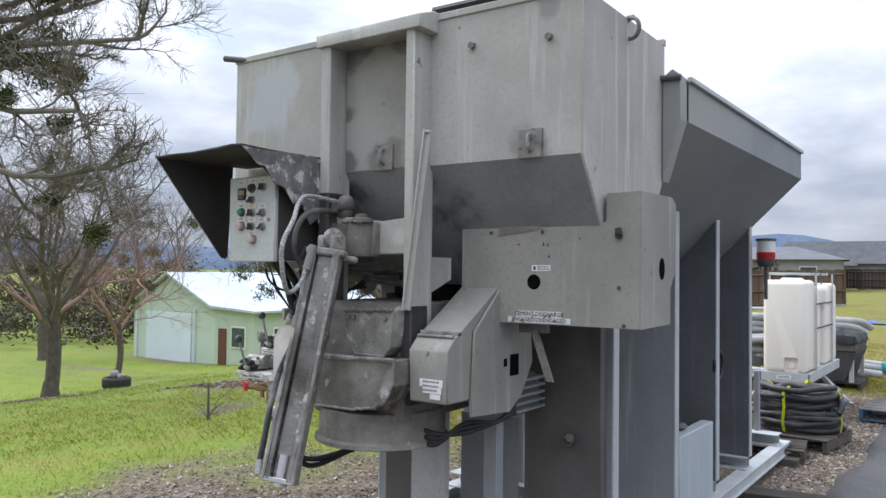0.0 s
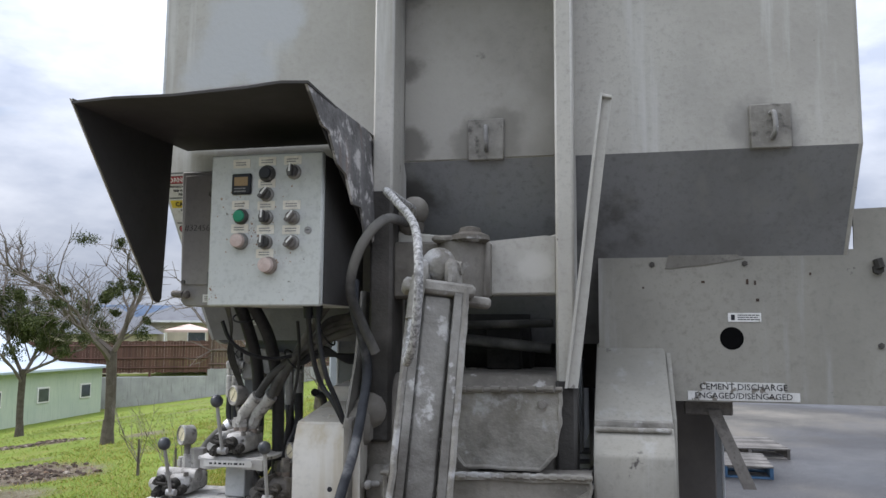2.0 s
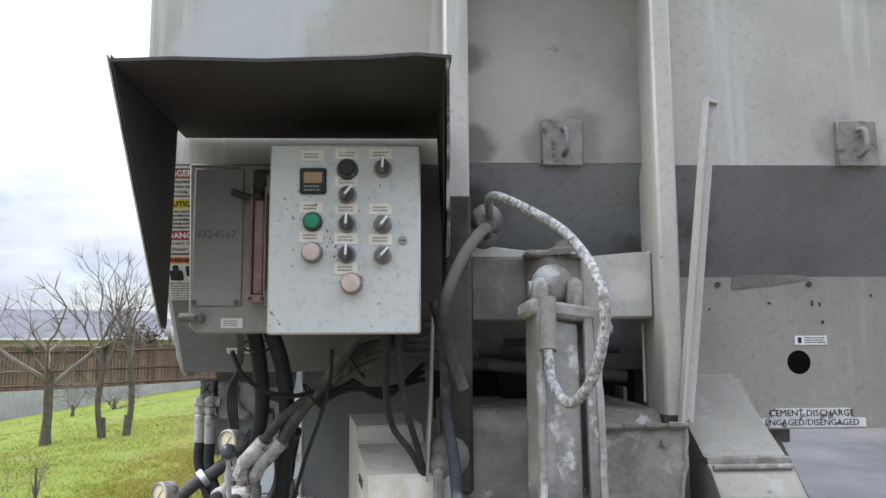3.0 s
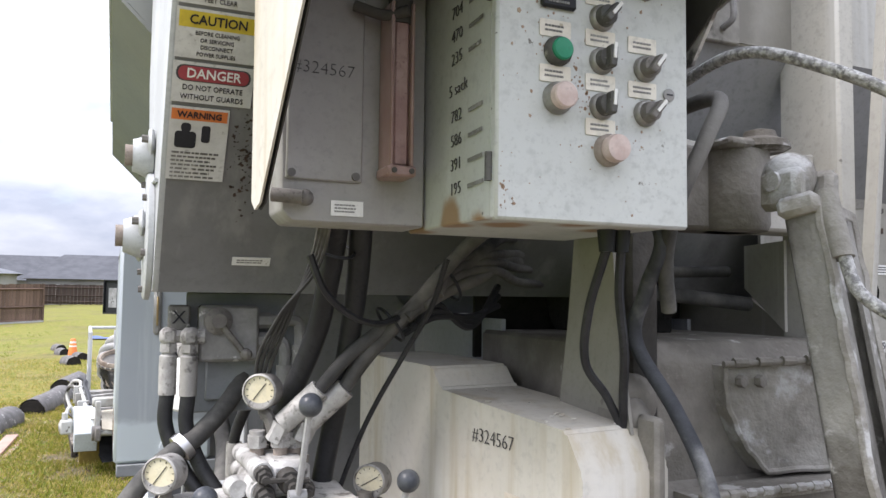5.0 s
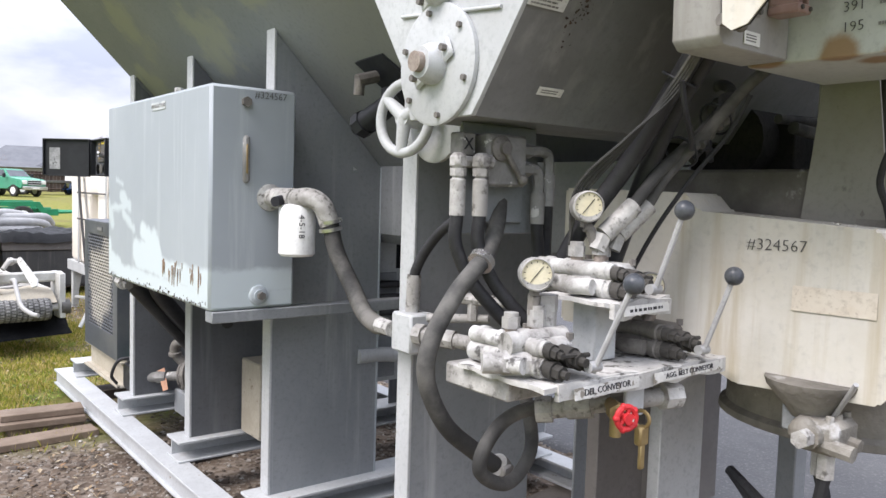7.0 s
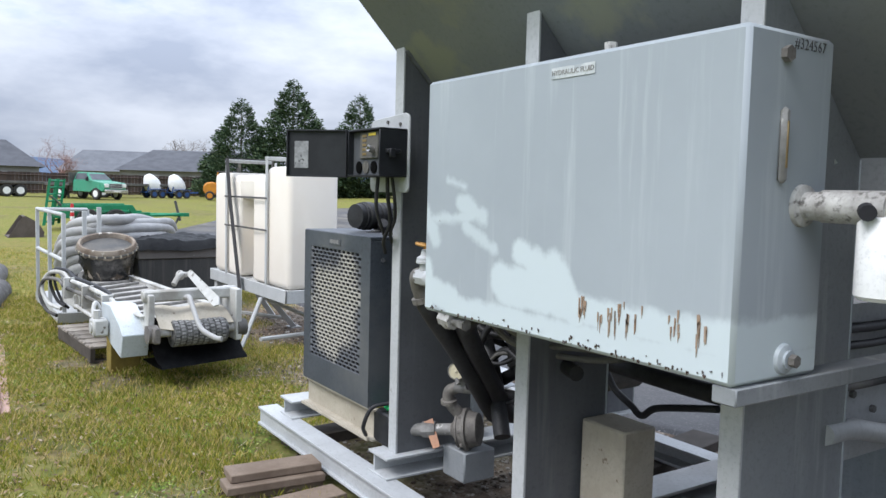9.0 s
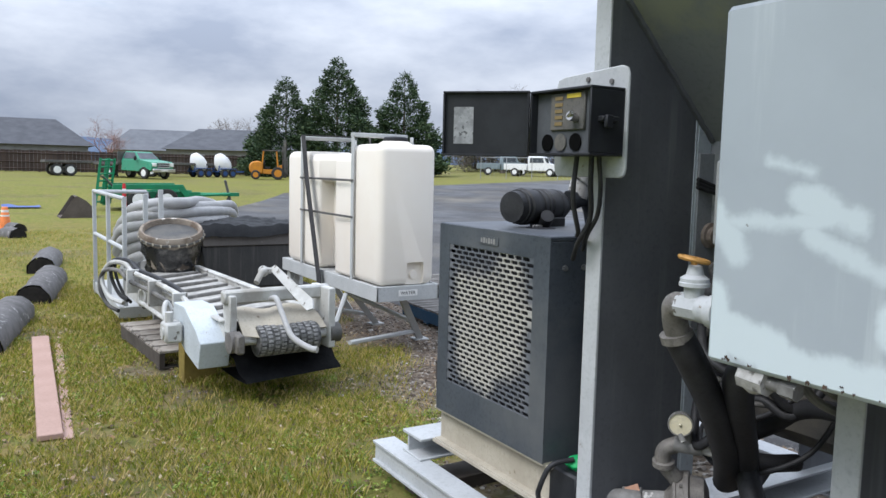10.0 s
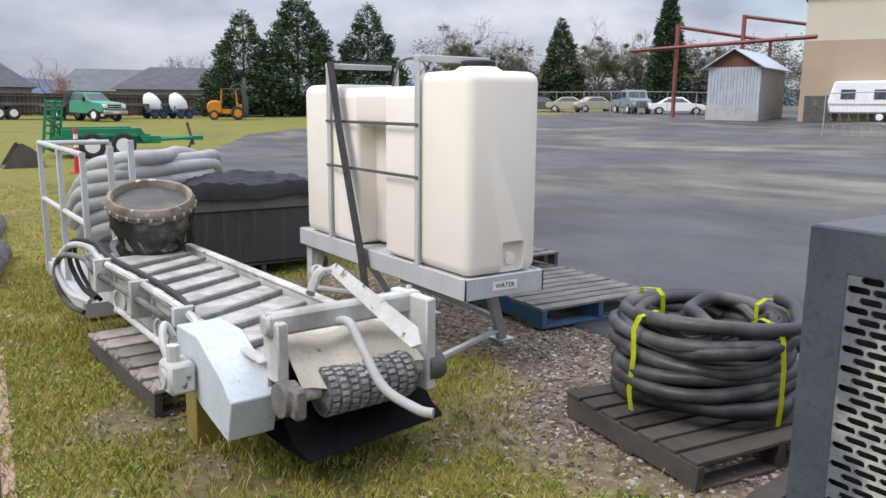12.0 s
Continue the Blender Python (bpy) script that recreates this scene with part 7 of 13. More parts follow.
rod(bm, (-3.065, 4.05, 1.35), (-3.095, 4.03, 1.345), 0.016)
part("bypass_plug", bm, M_INK, head)
bm = BM()
lathe(bm, (-3.02, 4.025, 1.175), (0, 0, 1), [(0.050, 0.0), (0.0575, 0.008), (0.0575, 0.15), (0.05, 0.16), (0.03, 0.165)], 28)
can = part("filter_can", bm, M_FILTER, tank, "white spin-on filter can")
lettering("4-5-18", 0.028, facing((-3.035, 3.966, 1.27), (0, 0, -1), (1, 0, 0)), M_INK, can, "handwriting")
bm = BM()
tube(bm, [(-3.03, 4.03, 1.355), (-3.01, 3.96, 1.36), (-2.985, 3.925, 1.335), (-2.965, 3.915, 1.28)], 0.031, 14)
part("return_elbow", bm, M_FITTING, tank)
for z in (1.265, 1.29):
    bm = BM()
    lathe(bm, (-2.962, 3.915, z), (-0.2, 0.05, 1), [(0.033, -0.006), (0.036, -0.005), (0.036, 0.005), (0.033, 0.006)], 18)
    part("hose_clamp", bm, M_CHROME, tank)
hose("return_hose", [(-2.965, 3.915, 1.29), (-2.955, 3.89, 1.20), (-2.94, 3.82, 1.10), (-2.955, 3.72, 1.03), (-2.98, 3.62, 1.015), (-2.99, 3.56, 1.018)], 0.026, M_DUSTHOSE, "", tank)
for y in (4.20, 5.24):
    bm = BM()
    box(bm, TX0 + (0.01 if y < 5 else 0.07), -2.45, y, y + 0.06, 0.945, 0.983, 0.003)
    part("tank_shelf", bm, M_STEEL if y < 5 else M_GRIME, plant)

# ---- pump and suction lines below the tank ----
M_WHEELB = material("orange_brass_wheel", (0.50, 0.27, 0.07), (0.38, 0.20, 0.06), 20.0, 0.5, 0.2, bump=0.1)
pump = thing("water_pump", "greasy cast iron pump with hoses and a gauge", "pump", (-2.72, 5.86, 0.26))
pc = Vector((-2.70, 5.87, 0.37))
pa = Vector((-0.6, 0.75, -0.12)).normalized()
bm = BM()
lathe(bm, pc, pa, [(0.04, -0.08), (0.068, -0.07), (0.078, -0.03), (0.09, -0.026), (0.09, -0.012), (0.08, -0.01), (0.072, 0.010), (0.076, 0.012), (0.076, 0.020), (0.05, 0.028), (0.026, 0.05)], 32)
vol = part("volute", bm, M_GREASY, pump)
side = pa.orthogonal().normalized()
bolts(vol, [pc - pa * 0.012 + Matrix.Rotation(6.2832 * k / 8, 3, pa) @ side * 0.083 for k in range(8)], pa, 0.008, 0.012, M_GREASY)
bm = BM()
box(bm, -2.74, -2.58, 5.80, 5.96, 0.16, 0.29, 0.006)
part("pump_base", bm, M_STEEL, pump)
bm = BM()
rod(bm, pc + pa * 0.04, pc + pa * 0.13, 0.026)
rod(bm, pc + pa * 0.12, pc + pa * 0.18, 0.036, n=8)
rod(bm, pc + pa * 0.18, pc + pa * 0.27, 0.028)
part("suction_stub", bm, M_VALVE, pump)
bm = BM()
rod(bm, pc + pa * 0.27, pc + pa * 0.31, 0.02, n=6)
part("stub_nipple", bm, M_RUST, pump, "rusty threaded nipple")
bm = BM()
plate(bm, [pc + pa * 0.13 + Vector((-0.01, 0, 0.05)), pc + pa * 0.17 + Vector((-0.01, 0, 0.035)), pc + pa * 0.12 + Vector((-0.035, -0.03, -0.07)), pc + pa * 0.09 + Vector((-0.035, -0.03, -0.06))], 0.003)
part("ribbon", bm, M_RIBBON, pump, "faded orange tie ribbon")
bm = BM()
tube(bm, [(-2.72, 5.88, 0.44), (-2.755, 5.90, 0.49), (-2.758, 5.895, 0.535), (-2.735, 5.865, 0.557)], 0.025, 12)
lathe(bm, (-2.757, 5.90, 0.49), (0.15, 0.1, -1), [(0.028, -0.01), (0.034, -0.008), (0.034, 0.008), (0.028, 0.01)], 18)
part("discharge_elbow", bm, M_GREASY, pump)
bm = BM()
rod(bm, (-2.745, 5.87, 0.558), (-2.70, 5.80, 0.56), 0.025)
rod(bm, (-2.735, 5.83, 0.57), (-2.735, 5.83, 0.61), 0.012)
part("discharge_tee", bm, M_VALVE, pump)
bm = BM()
rod(bm, (-2.70, 5.80, 0.56), (-2.69, 5.765, 0.56), 0.022, n=6)
rod(bm, (-2.69, 5.765, 0.56), (-2.685, 5.74, 0.56), 0.016)
part("hose_nipple", bm, M_FITTING, pump)
gq, gn = Vector((-2.77, 5.83, 0.635)), Vector((-0.8, -0.6, 0))
bm = BM()
lathe(bm, gq, gn, [(0.034, -0.016), (0.037, -0.01), (0.037, 0.008), (0.033, 0.009), (0.033, 0.005)], 26)
rod(bm, gq - Vector((0, 0, 0.03)), (-2.77, 5.815, 0.585), 0.009)
ga = part("gauge", bm, M_VALVE, pump)
bm = BM()
lathe(bm, gq, gn, [(0.033, 0.003), (0.033, 0.006), (0.004, 0.0065)], 24)
ball(bm, gq + gn * 0.008, 0.005, 8)
part("dial", bm, M_DIAL, ga)
hose("suction_hose", [(-3.12, 5.54, 0.985), (-3.08, 5.53, 0.92), (-2.97, 5.56, 0.80), (-2.79, 5.65, 0.61), (-2.65, 5.75, 0.48), (-2.56, 5.82, 0.425), (-2.48, 5.80, 0.44)], 0.037, M_RUBBER, "", pump, 14)
hose("suction_hose", [(-3.03, 5.33, 0.975), (-3.0, 5.45, 0.91), (-2.93, 5.51, 0.82), (-2.75, 5.62, 0.63), (-2.60, 5.72, 0.48), (-2.50, 5.78, 0.43), (-2.42, 5.80, 0.46)], 0.037, M_RUBBER, "", pump, 14)
hose("suction_hose", [(-2.60, 5.74, 0.60), (-2.58, 5.66, 0.655), (-2.62, 5.55, 0.735), (-2.67, 5.42, 0.775), (-2.74, 5.25, 0.785), (-2.80, 5.1, 0.78)], 0.026, M_RUBBER, "", pump, 12)
hose("suction_hose", [(-2.695, 5.74, 0.562), (-2.66, 5.70, 0.555), (-2.58, 5.66, 0.54), (-2.48, 5.64, 0.53)], 0.026, M_RUBBER, "", pump, 12)
for k in range(4):
    hose("thin_hose", [(-3.02 + 0.03 * k, 5.30, 0.95), (-2.93 + 0.02 * k, 5.30 - 0.03 * k, 0.87 + 0.02 * k), (-2.84, 5.24 - 0.04 * k, 0.83 + 0.03 * k), (-2.74, 5.10, 0.82 + 0.035 * k), (-2.66, 4.98, 0.84)], 0.011, M_DUSTHOSE, "", pump, 8)
bm = BM()
rod(bm, (-3.205, 5.29, 0.968), (-3.205, 5.23, 0.964), 0.028, n=8)
ball(bm, (-3.20, 5.265, 0.962), 0.03, 10)
dv = part("drain_valve", bm, M_FITTING, tank, "whitened greasy drain fitting")
bm = BM()
rod(bm, (-3.205, 5.235, 0.964), (-3.205, 5.185, 0.962), 0.013)
rod(bm, (-3.205, 5.20, 0.963), (-3.205, 5.165, 0.961), 0.019, n=6)
part("drain_nipple", bm, M_VALVE, dv)
# gate valve at the end of the tank, its elbow and brass wheel
gx, gz = -3.165, 1.075
bm = BM()
rod(bm, (gx, 5.36, gz), (gx, 5.44, gz), 0.032)
lathe(bm, (gx, 5.40, gz), (0, 1, 0), [(0.032, -0.012), (0.038, -0.011), (0.038, 0.011), (0.032, 0.012)], 20)
rod(bm, (gx, 5.43, gz), (gx, 5.50, gz), 0.031, n=8)
rod(bm, (gx, 5.465, gz), (gx, 5.465, gz + 0.055), 0.023, n=10)
lathe(bm, (gx, 5.465, gz + 0.055), (0, 0, 1), [(0.024, -0.008), (0.034, -0.006), (0.034, 0.002), (0.032, 0.004), (0.032, 0.012), (0.02, 0.02), (0.015, 0.04), (0.010, 0.042)], 24)
gv = part("gate_valve", bm, M_EDGE, tank)
bm = BM()
tube(bm, [(gx, 5.49, gz), (gx + 0.004, 5.52, gz - 0.004), (gx + 0.02, 5.535, gz - 0.04), (gx + 0.042, 5.54, gz - 0.085)], 0.030, 14)
lathe(bm, (gx + 0.042, 5.545, gz - 0.085), (0.35, -0.1, -1), [(0.034, -0.012), (0.040, -0.010), (0.040, 0.010), (0.034, 0.012)], 20)
part("valve_elbow", bm, M_GREASY, gv)
bm = BM()
ring(bm, (gx, 5.47, 1.184), (0.15, -0.12, 1), 0.032, 0.0055, 24, 6)
rod(bm, (gx - 0.032, 5.47, 1.188), (gx + 0.032, 5.47, 1.180), 0.005)
rod(bm, (gx, 5.438, 1.180), (gx, 5.502, 1.188), 0.005)
rod(bm, (gx, 5.468, 1.15), (gx, 5.47, 1.19), 0.007)
part("valve_wheel", bm, M_WHEELB, gv, "orange-brass valve wheel")

# ---- engine unit at the rear ----
eng = thing("engine_unit", "charcoal sheet metal engine housing with a slotted radiator grille", "engine", (-2.6, 6.6, 0.255))
EX0, EX1, EY0, EY1, EZ0, EZ1 = -2.96, -2.28, 6.235, 6.935, 0.405, 1.16
bm = BM()
t = 0.012
box(bm, EX0, EX1, EY0, EY1, EZ1 - t, EZ1 + 0.004, 0.004)
part("top_panel", bm, M_ENGINE, eng)
for y0 in (EY0, EY1 - t):
    bm = BM()
    box(bm, EX0 + 0.004, EX1 - t - 0.001, y0, y0 + t, EZ0, EZ1 - t - 0.001, 0.003)
    part("side_panel", bm, M_ENGINE, eng)
bm = BM()
box(bm, EX1 - t, EX1, EY0, EY1, EZ0, EZ1 - t - 0.001, 0.003)
part("rear_panel", bm, M_ENGINE, eng)
bm = BM()
box(bm, EX0 + 0.02, EX0 + 0.03, EY0 + 0.02, EY1 - 0.02, EZ0 + 0.02, EZ1 - 0.02, 0)
part("radiator_core", bm, M_INK, eng)
# front plate, slotted: rows of slots, every other row shifted
GY0, GY1, GZ0, GZ1 = EY0 + 0.085, EY1 - 0.075, EZ0 + 0.13, EZ1 - 0.075
bm = BM()
for a, b, c, d in ((EY0, GY0, EZ0, EZ1), (GY1, EY1, EZ0, EZ1), (GY0, GY1, EZ0, GZ0), (GY0, GY1, GZ1, EZ1)):
    box(bm, EX0 - 0.002, EX0 + 0.006, a, b, c, d, 0)
part("front_frame", bm, M_ENGINE, eng)
rows, cols = 30, 12
ch, cw = (GZ1 - GZ0) / rows, (GY1 - GY0) / cols
verts, faces = [], []
for r in range(rows):
    sh = 0.5 * (r % 2)
    for c in range(-1, cols + 1):
        ya, yb = GY0 + (c + sh) * cw, GY0 + (c + 1 + sh) * cw
        if yb <= GY0 + 1e-6 or ya >= GY1 - 1e-6:
            continue
        ya, yb = max(ya, GY0), min(yb, GY1)
        za, zb = GZ0 + r * ch, GZ0 + (r + 1) * ch
        sy, sz = (yb - ya) * 0.445 if yb - ya > 0.8 * cw else 0.0, ch * 0.37
        ym, zm = (ya + yb) / 2, (za + zb) / 2
        o = len(verts)
        if sy == 0:
            verts += [(EX0, ya, za), (EX0, yb, za), (EX0, yb, zb), (EX0, ya, zb)]
            faces.append((o, o + 1, o + 2, o + 3))
            continue
        q, u = sz * 0.45, sz * 0.62
        inner = [(ym - sy, zm + q), (ym - sy, zm - q), (ym - sy + u, zm - sz), (ym + sy - u, zm - sz), (ym + sy, zm - q), (ym + sy, zm + q), (ym + sy - u, zm + sz), (ym - sy + u, zm + sz)]
        ua, ub = ym - sy + u, ym + sy - u
        outer = [(ya, zm + q), (ya, zm - q), (ua, za), (ub, za), (yb, zm - q), (yb, zm + q), (ub, zb), (ua, zb)]
        verts += [(EX0, y, z) for y, z in outer] + [(EX0, y, z) for y, z in inner] + [(EX0 + 0.006, y, z) for y, z in inner] + [(EX0, ya, za), (EX0, yb, za), (EX0, yb, zb), (EX0, ya, zb)]
        for k in range(8):
            j = (k + 1) % 8
            faces.append((o + k, o + j, o + 8 + j, o + 8 + k))
            faces.append((o + 8 + k, o + 8 + j, o + 16 + j, o + 16 + k))
        faces += [(o + 1, o + 24, o + 2), (o + 3, o + 25, o + 4), (o + 5, o + 26, o + 6), (o + 7, o + 27, o)]
me = bpy.data.meshes.new("grille")
me.from_pydata(verts, [], faces)
me.materials.append(M_GRILLE)
tagged(hang(new("grille", me), eng), "dust-bleached slotted grille")
bm = BM()
m = facing((EX0 - 0.003, 6.585, EZ1 - 0.04), (0, -1, 0), (0, 0, 1))
card(bm, m, 0.12, 0.03, 0.002, 0.006)
bd = part("maker_badge", bm, M_ENGINE, eng)
bm = BM()
for k, x in enumerate((-0.046, -0.030, -0.014, 0.002, 0.018, 0.034)):
    card(bm, m @ Matrix.Translation((x, 0, 0.002)), 0.010, 0.016 + 0.004 * (k % 2), 0.001)
part("raised_marks", bm, M_VALVE, bd)
bolts(eng, [(-2.90, EY0, 1.06), (-2.82, EY0, 1.06)], (0, -1, 0), 0.010, 0.008, M_CHROME)
for x0 in (EX0, EX1 - 0.06):
    bm = BM()
    box(bm, x0 + 0.042, x0 + 0.05, EY0 - 0.02, EY1 + 0.03, 0.265, 0.395, 0.0)
    box(bm, x0 + 0.012, x0 + 0.05, EY0 - 0.02, EY1 + 0.03, 0.255, 0.268, 0.002)
    box(bm, x0 + 0.012, x0 + 0.05, EY0 - 0.02, EY1 + 0.03, 0.388, 0.40, 0.002)
    part("base_channel", bm, M_BEIGE, eng)
bm = BM()
box(bm, EX0 + 0.002, EX0 + 0.05, EY0, EY1 + 0.02, 0.395, 0.409, 0.002)
box(bm, EX0 - 0.004, EX0 + 0.004, EY0, EY1 + 0.02, 0.255, 0.27, 0.002)
part("base_flange", bm, M_BEIGE, eng)
bm = BM()
lathe(bm, (-2.68, 6.67, 1.24), (1, 0.25, 0), [(0.03, -0.163), (0.058, -0.16), (0.062, -0.11), (0.070, -0.105), (0.070, -0.07), (0.064, -0.06), (0.064, 0.02), (0.067, 0.022), (0.067, 0.034), (0.064, 0.036), (0.064, 0.11), (0.05, 0.14), (0.04, 0.16)], 32)
box(bm, -2.70, -2.58, 6.62, 6.70, 1.16, 1.20, 0.006)
rod(bm, (-2.70, 6.60, 1.18), (-2.72, 6.56, 1.21), 0.025)
air = part("air_cleaner", bm, M_RUBBER, eng, "black cylindrical air cleaner")
ax = Vector((1, 0.25, 0)).normalized()
for u, r in ((-0.125, 0.066), (-0.03, 0.067), (0.0, 0.067), (0.085, 0.066)):
    bm = BM()
    lathe(bm, Vector((-2.68, 6.67, 1.24)) + ax * u, ax, [(r - 0.004, -0.005), (r, -0.003), (r, 0.003), (r - 0.004, 0.005)], 28)
    part("shell_rib", bm, M_RUBBER, air)
for a in (200, 320):
    o = Vector((-2.68, 6.67, 1.24)) - ax * 0.088 + (Vector((-0.25, 1, 0)).normalized() * math.cos(radians(a)) + Vector((0, 0, 1)) * math.sin(radians(a + 60))) * 0.072
    bm = BM()
    box(bm, o.x - 0.022, o.x + 0.022, o.y - 0.006, o.y + 0.006, o.z - 0.005, o.z + 0.005, 0.002)
    part("clip", bm, M_VALVE, air, "steel spring clip")
bm = BM()
tube(bm, [(-2.50, 6.70, 1.26), (-2.42, 6.70, 1.28), (-2.38, 6.70, 1.24), (-2.37, 6.68, 1.15)], 0.042, 12)
part("intake_duct", bm, M_BLACK, air)
bm = BM()
rod(bm, (-2.46, 6.70, 1.27), (-2.43, 6.70, 1.37), 0.045)
lathe(bm, (-2.44, 6.70, 1.355), (0.5, -0.3, 0.8), [(0.05, -0.02), (0.058, -0.015), (0.058, 0.015), (0.045, 0.02)], 22)
part("intake_cap", bm, M_FITTING, air, "pale rain cap")
bm = BM()
lathe(bm, (-2.75, 6.56, 1.164), (0, 0, 1), [(0.055, 0.0), (0.055, 0.0015)], 24)
part("cooling_opening", bm, M_INK, eng)
bm = BM()
for i in range(3):
    tube(bm, [(-2.36 - 0.03 * i, 6.45, 1.16), (-2.40 - 0.03 * i, 6.36, 1.24), (-2.5 - 0.06 * i, 6.25, 1.22), (-2.66 - 0.05 * i, 6.16, 1.18)], 0.010, 8)
part("engine_hoses", bm, M_RUBBER, eng)
bm = BM()
box(bm, -2.93, -2.78, 6.10, 6.24, 0.255, 0.40, 0.008)
bat = part("battery", bm, M_BLACK, eng)
bm = BM()
box(bm, -2.91, -2.83, 6.12, 6.20, 0.395, 0.44, 0.02)
part("battery_cover", bm, material("bright_green_plastic", (0.02, 0.45, 0.14), None, 8.0, 0.5), bat, "bright green terminal cover")
hose("battery_cable", [(-2.90, 6.15, 0.44), (-2.97, 6.18, 0.42), (-3.0, 6.2, 0.34), (-2.96, 6.25, 0.28)], 0.009, M_RUBBER, "", eng)

rng = random.Random(8)
bm = BM()
tube(bm, [Vector((-2.925 + 0.452 * i / 40, 6.022 + 0.004 * rng.random(), 1.935 - 0.452 * i / 40 + 0.005 * rng.random())) for i in range(41)], 0.011, 6, 1)
part("weld_seam", bm, M_CHARCOAL, plant)

# ---- starter box on the rear leg ----
sbox = thing("starter_box", "black steel starter box with its lid swung open", "starter box", (-3.05, 6.03, 1.36))
bm = BM()
prism(bm, [(5.905, 1.36), (6.18, 1.36), (6.195, 1.37), (6.20, 1.39), (6.20, 1.63), (6.19, 1.655), (6.165, 1.662), (5.915, 1.675), (5.893, 1.667), (5.885, 1.648), (5.885, 1.385), (5.89, 1.367)], "x", -2.99, -2.98, 0.003)
backp = part("back_plate", bm, M_EDGE, sbox)
bolts(backp, [(-2.99, 6.05, 1.645), (-2.99, 5.95, 1.632)], (-1, 0, 0), 0.008, 0.006, M_VALVE)
bm = BM()
box(bm, -3.115, -2.99, 5.895, 6.168, 1.42, 1.428, 0.002)
bx = part("box_floor", bm, M_BLACK, sbox)
for y0, y1, z0, z1 in ((5.895, 5.903, 1.428, 1.602), (6.160, 6.168, 1.428, 1.602), (5.895, 6.168, 1.602, 1.61)):
    bm = BM()
    box(bm, -3.115, -2.99, y0, y1, z0, z1, 0.002)
    part("box_wall", bm, M_BLACK, sbox)
bm = BM()
box(bm, -3.09, -3.08, 5.904, 6.159, 1.429, 1.601, 0.0)
part("inner_panel", bm, M_INNER, bx)
bm = BM()
dm = facing((-3.205, 6.267, 1.514), (0.68, -0.73, 0), (0, 0, 1))
box(bm, -0.134, 0.134, -0.098, 0.098, -0.004, 0.002, 0.002, dm)
lid = part("lid", bm, M_BLACK, sbox)
for a, b, c, d in ((-0.134, 0.134, 0.092, 0.098), (-0.134, 0.134, -0.098, -0.092), (-0.134, -0.128, -0.0915, 0.0915), (0.128, 0.134, -0.0915, 0.0915)):
    bm = BM()
    box(bm, a, b, c, d, 0.002, 0.014, 0.001, dm)
    part("lid_rim", bm, M_BLACK, lid)
bm = BM()
card(bm, dm @ Matrix.Translation((-0.07, -0.005, 0.0025)), 0.062, 0.112)
part("wiring_sheet", bm, M_SHEETG, lid, "worn grey paper wiring sheet")
bm = BM()
box(bm, -3.098, -3.09, 5.94, 6.09, 1.492, 1.598, 0.003)
pn = part("gauge_plate", bm, M_DARK, sbox)
mm = facing((-3.099, 6.05, 1.545), (0, -1, 0), (0, 0, 1))
for k in range(5):
    bm = BM()
    card(bm, mm @ Matrix.Translation((-0.0, 0.038 - 0.018 * k, 0)), 0.034, 0.010)
    part("indicator_label", bm, M_BRASS, pn)
bm = BM()
card(bm, facing((-3.099, 5.985, 1.588), (0, -1, 0), (0, 0, 1)), 0.06, 0.012)
part("yellow_label", bm, M_YELLOW, pn)
bm = BM()
rod(bm, (-3.098, 5.975, 1.525), (-3.125, 5.97, 1.53), 0.013)
rod(bm, (-3.12, 5.985, 1.525), (-3.13, 5.955, 1.538), 0.006)
part("key_switch", bm, M_CHROME, pn)
for y, c in ((6.105, M_VOID), (6.045, M_DARK), (5.98, M_VOID)):
    bm = BM()
    lathe(bm, (-3.092, y, 1.458), (-1, 0, 0), [(0.025, 0.0), (0.025, 0.003), (0.022, 0.0035)], 24)
    part("gauge_cutout", bm, c, sbox)
bm = BM()
box(bm, -3.09, -3.03, 5.872, 5.897, 1.512, 1.528, 0.003)
box(bm, -3.085, -3.06, 5.862, 5.875, 1.495, 1.53, 0.003)
part("draw_latch", bm, M_BLACK, sbox)
hose("wire_loom", [(-3.03, 5.98, 1.42), (-3.02, 5.99, 1.34), (-2.99, 6.02, 1.24), (-2.99, 6.07, 1.16), (-2.93, 6.16, 1.10)], 0.008, M_RUBBER, "", sbox)
hose("wire_loom", [(-3.02, 5.96, 1.42), (-3.0, 5.97, 1.33), (-2.98, 6.0, 1.25), (-2.97, 6.05, 1.19), (-2.90, 6.15, 1.13)], 0.007, M_RUBBER, "", sbox)
hose("wire_loom", [(-3.05, 6.02, 1.42), (-3.05, 6.03, 1.3), (-3.0, 6.06, 1.2), (-2.95, 6.12, 1.18), (-2.85, 6.2, 1.19)], 0.0075, M_RUBBER, "", sbox)
# machinery glimpsed between the rear legs
bm = BM()
box(bm, -2.385, -2.05, 5.965, 5.975, 1.31, 1.47, 0.004)
part("pale_panel", bm, M_EDGE, plant)
bm = BM()
box(bm, -2.385, -2.1, 5.90, 5.96, 1.05, 1.29, 0.02)
gh = part("gear_housing", bm, M_BEIGE, plant, "beige dusty gear housing")
bm = BM()
lathe(bm, (-2.34, 5.90, 1.17), (-0.3, -1, 0), [(0.045, 0.0), (0.045, 0.02), (0.03, 0.025), (0.028, 0.06)], 20)
part("output_shaft", bm, M_SHAFT, gh)
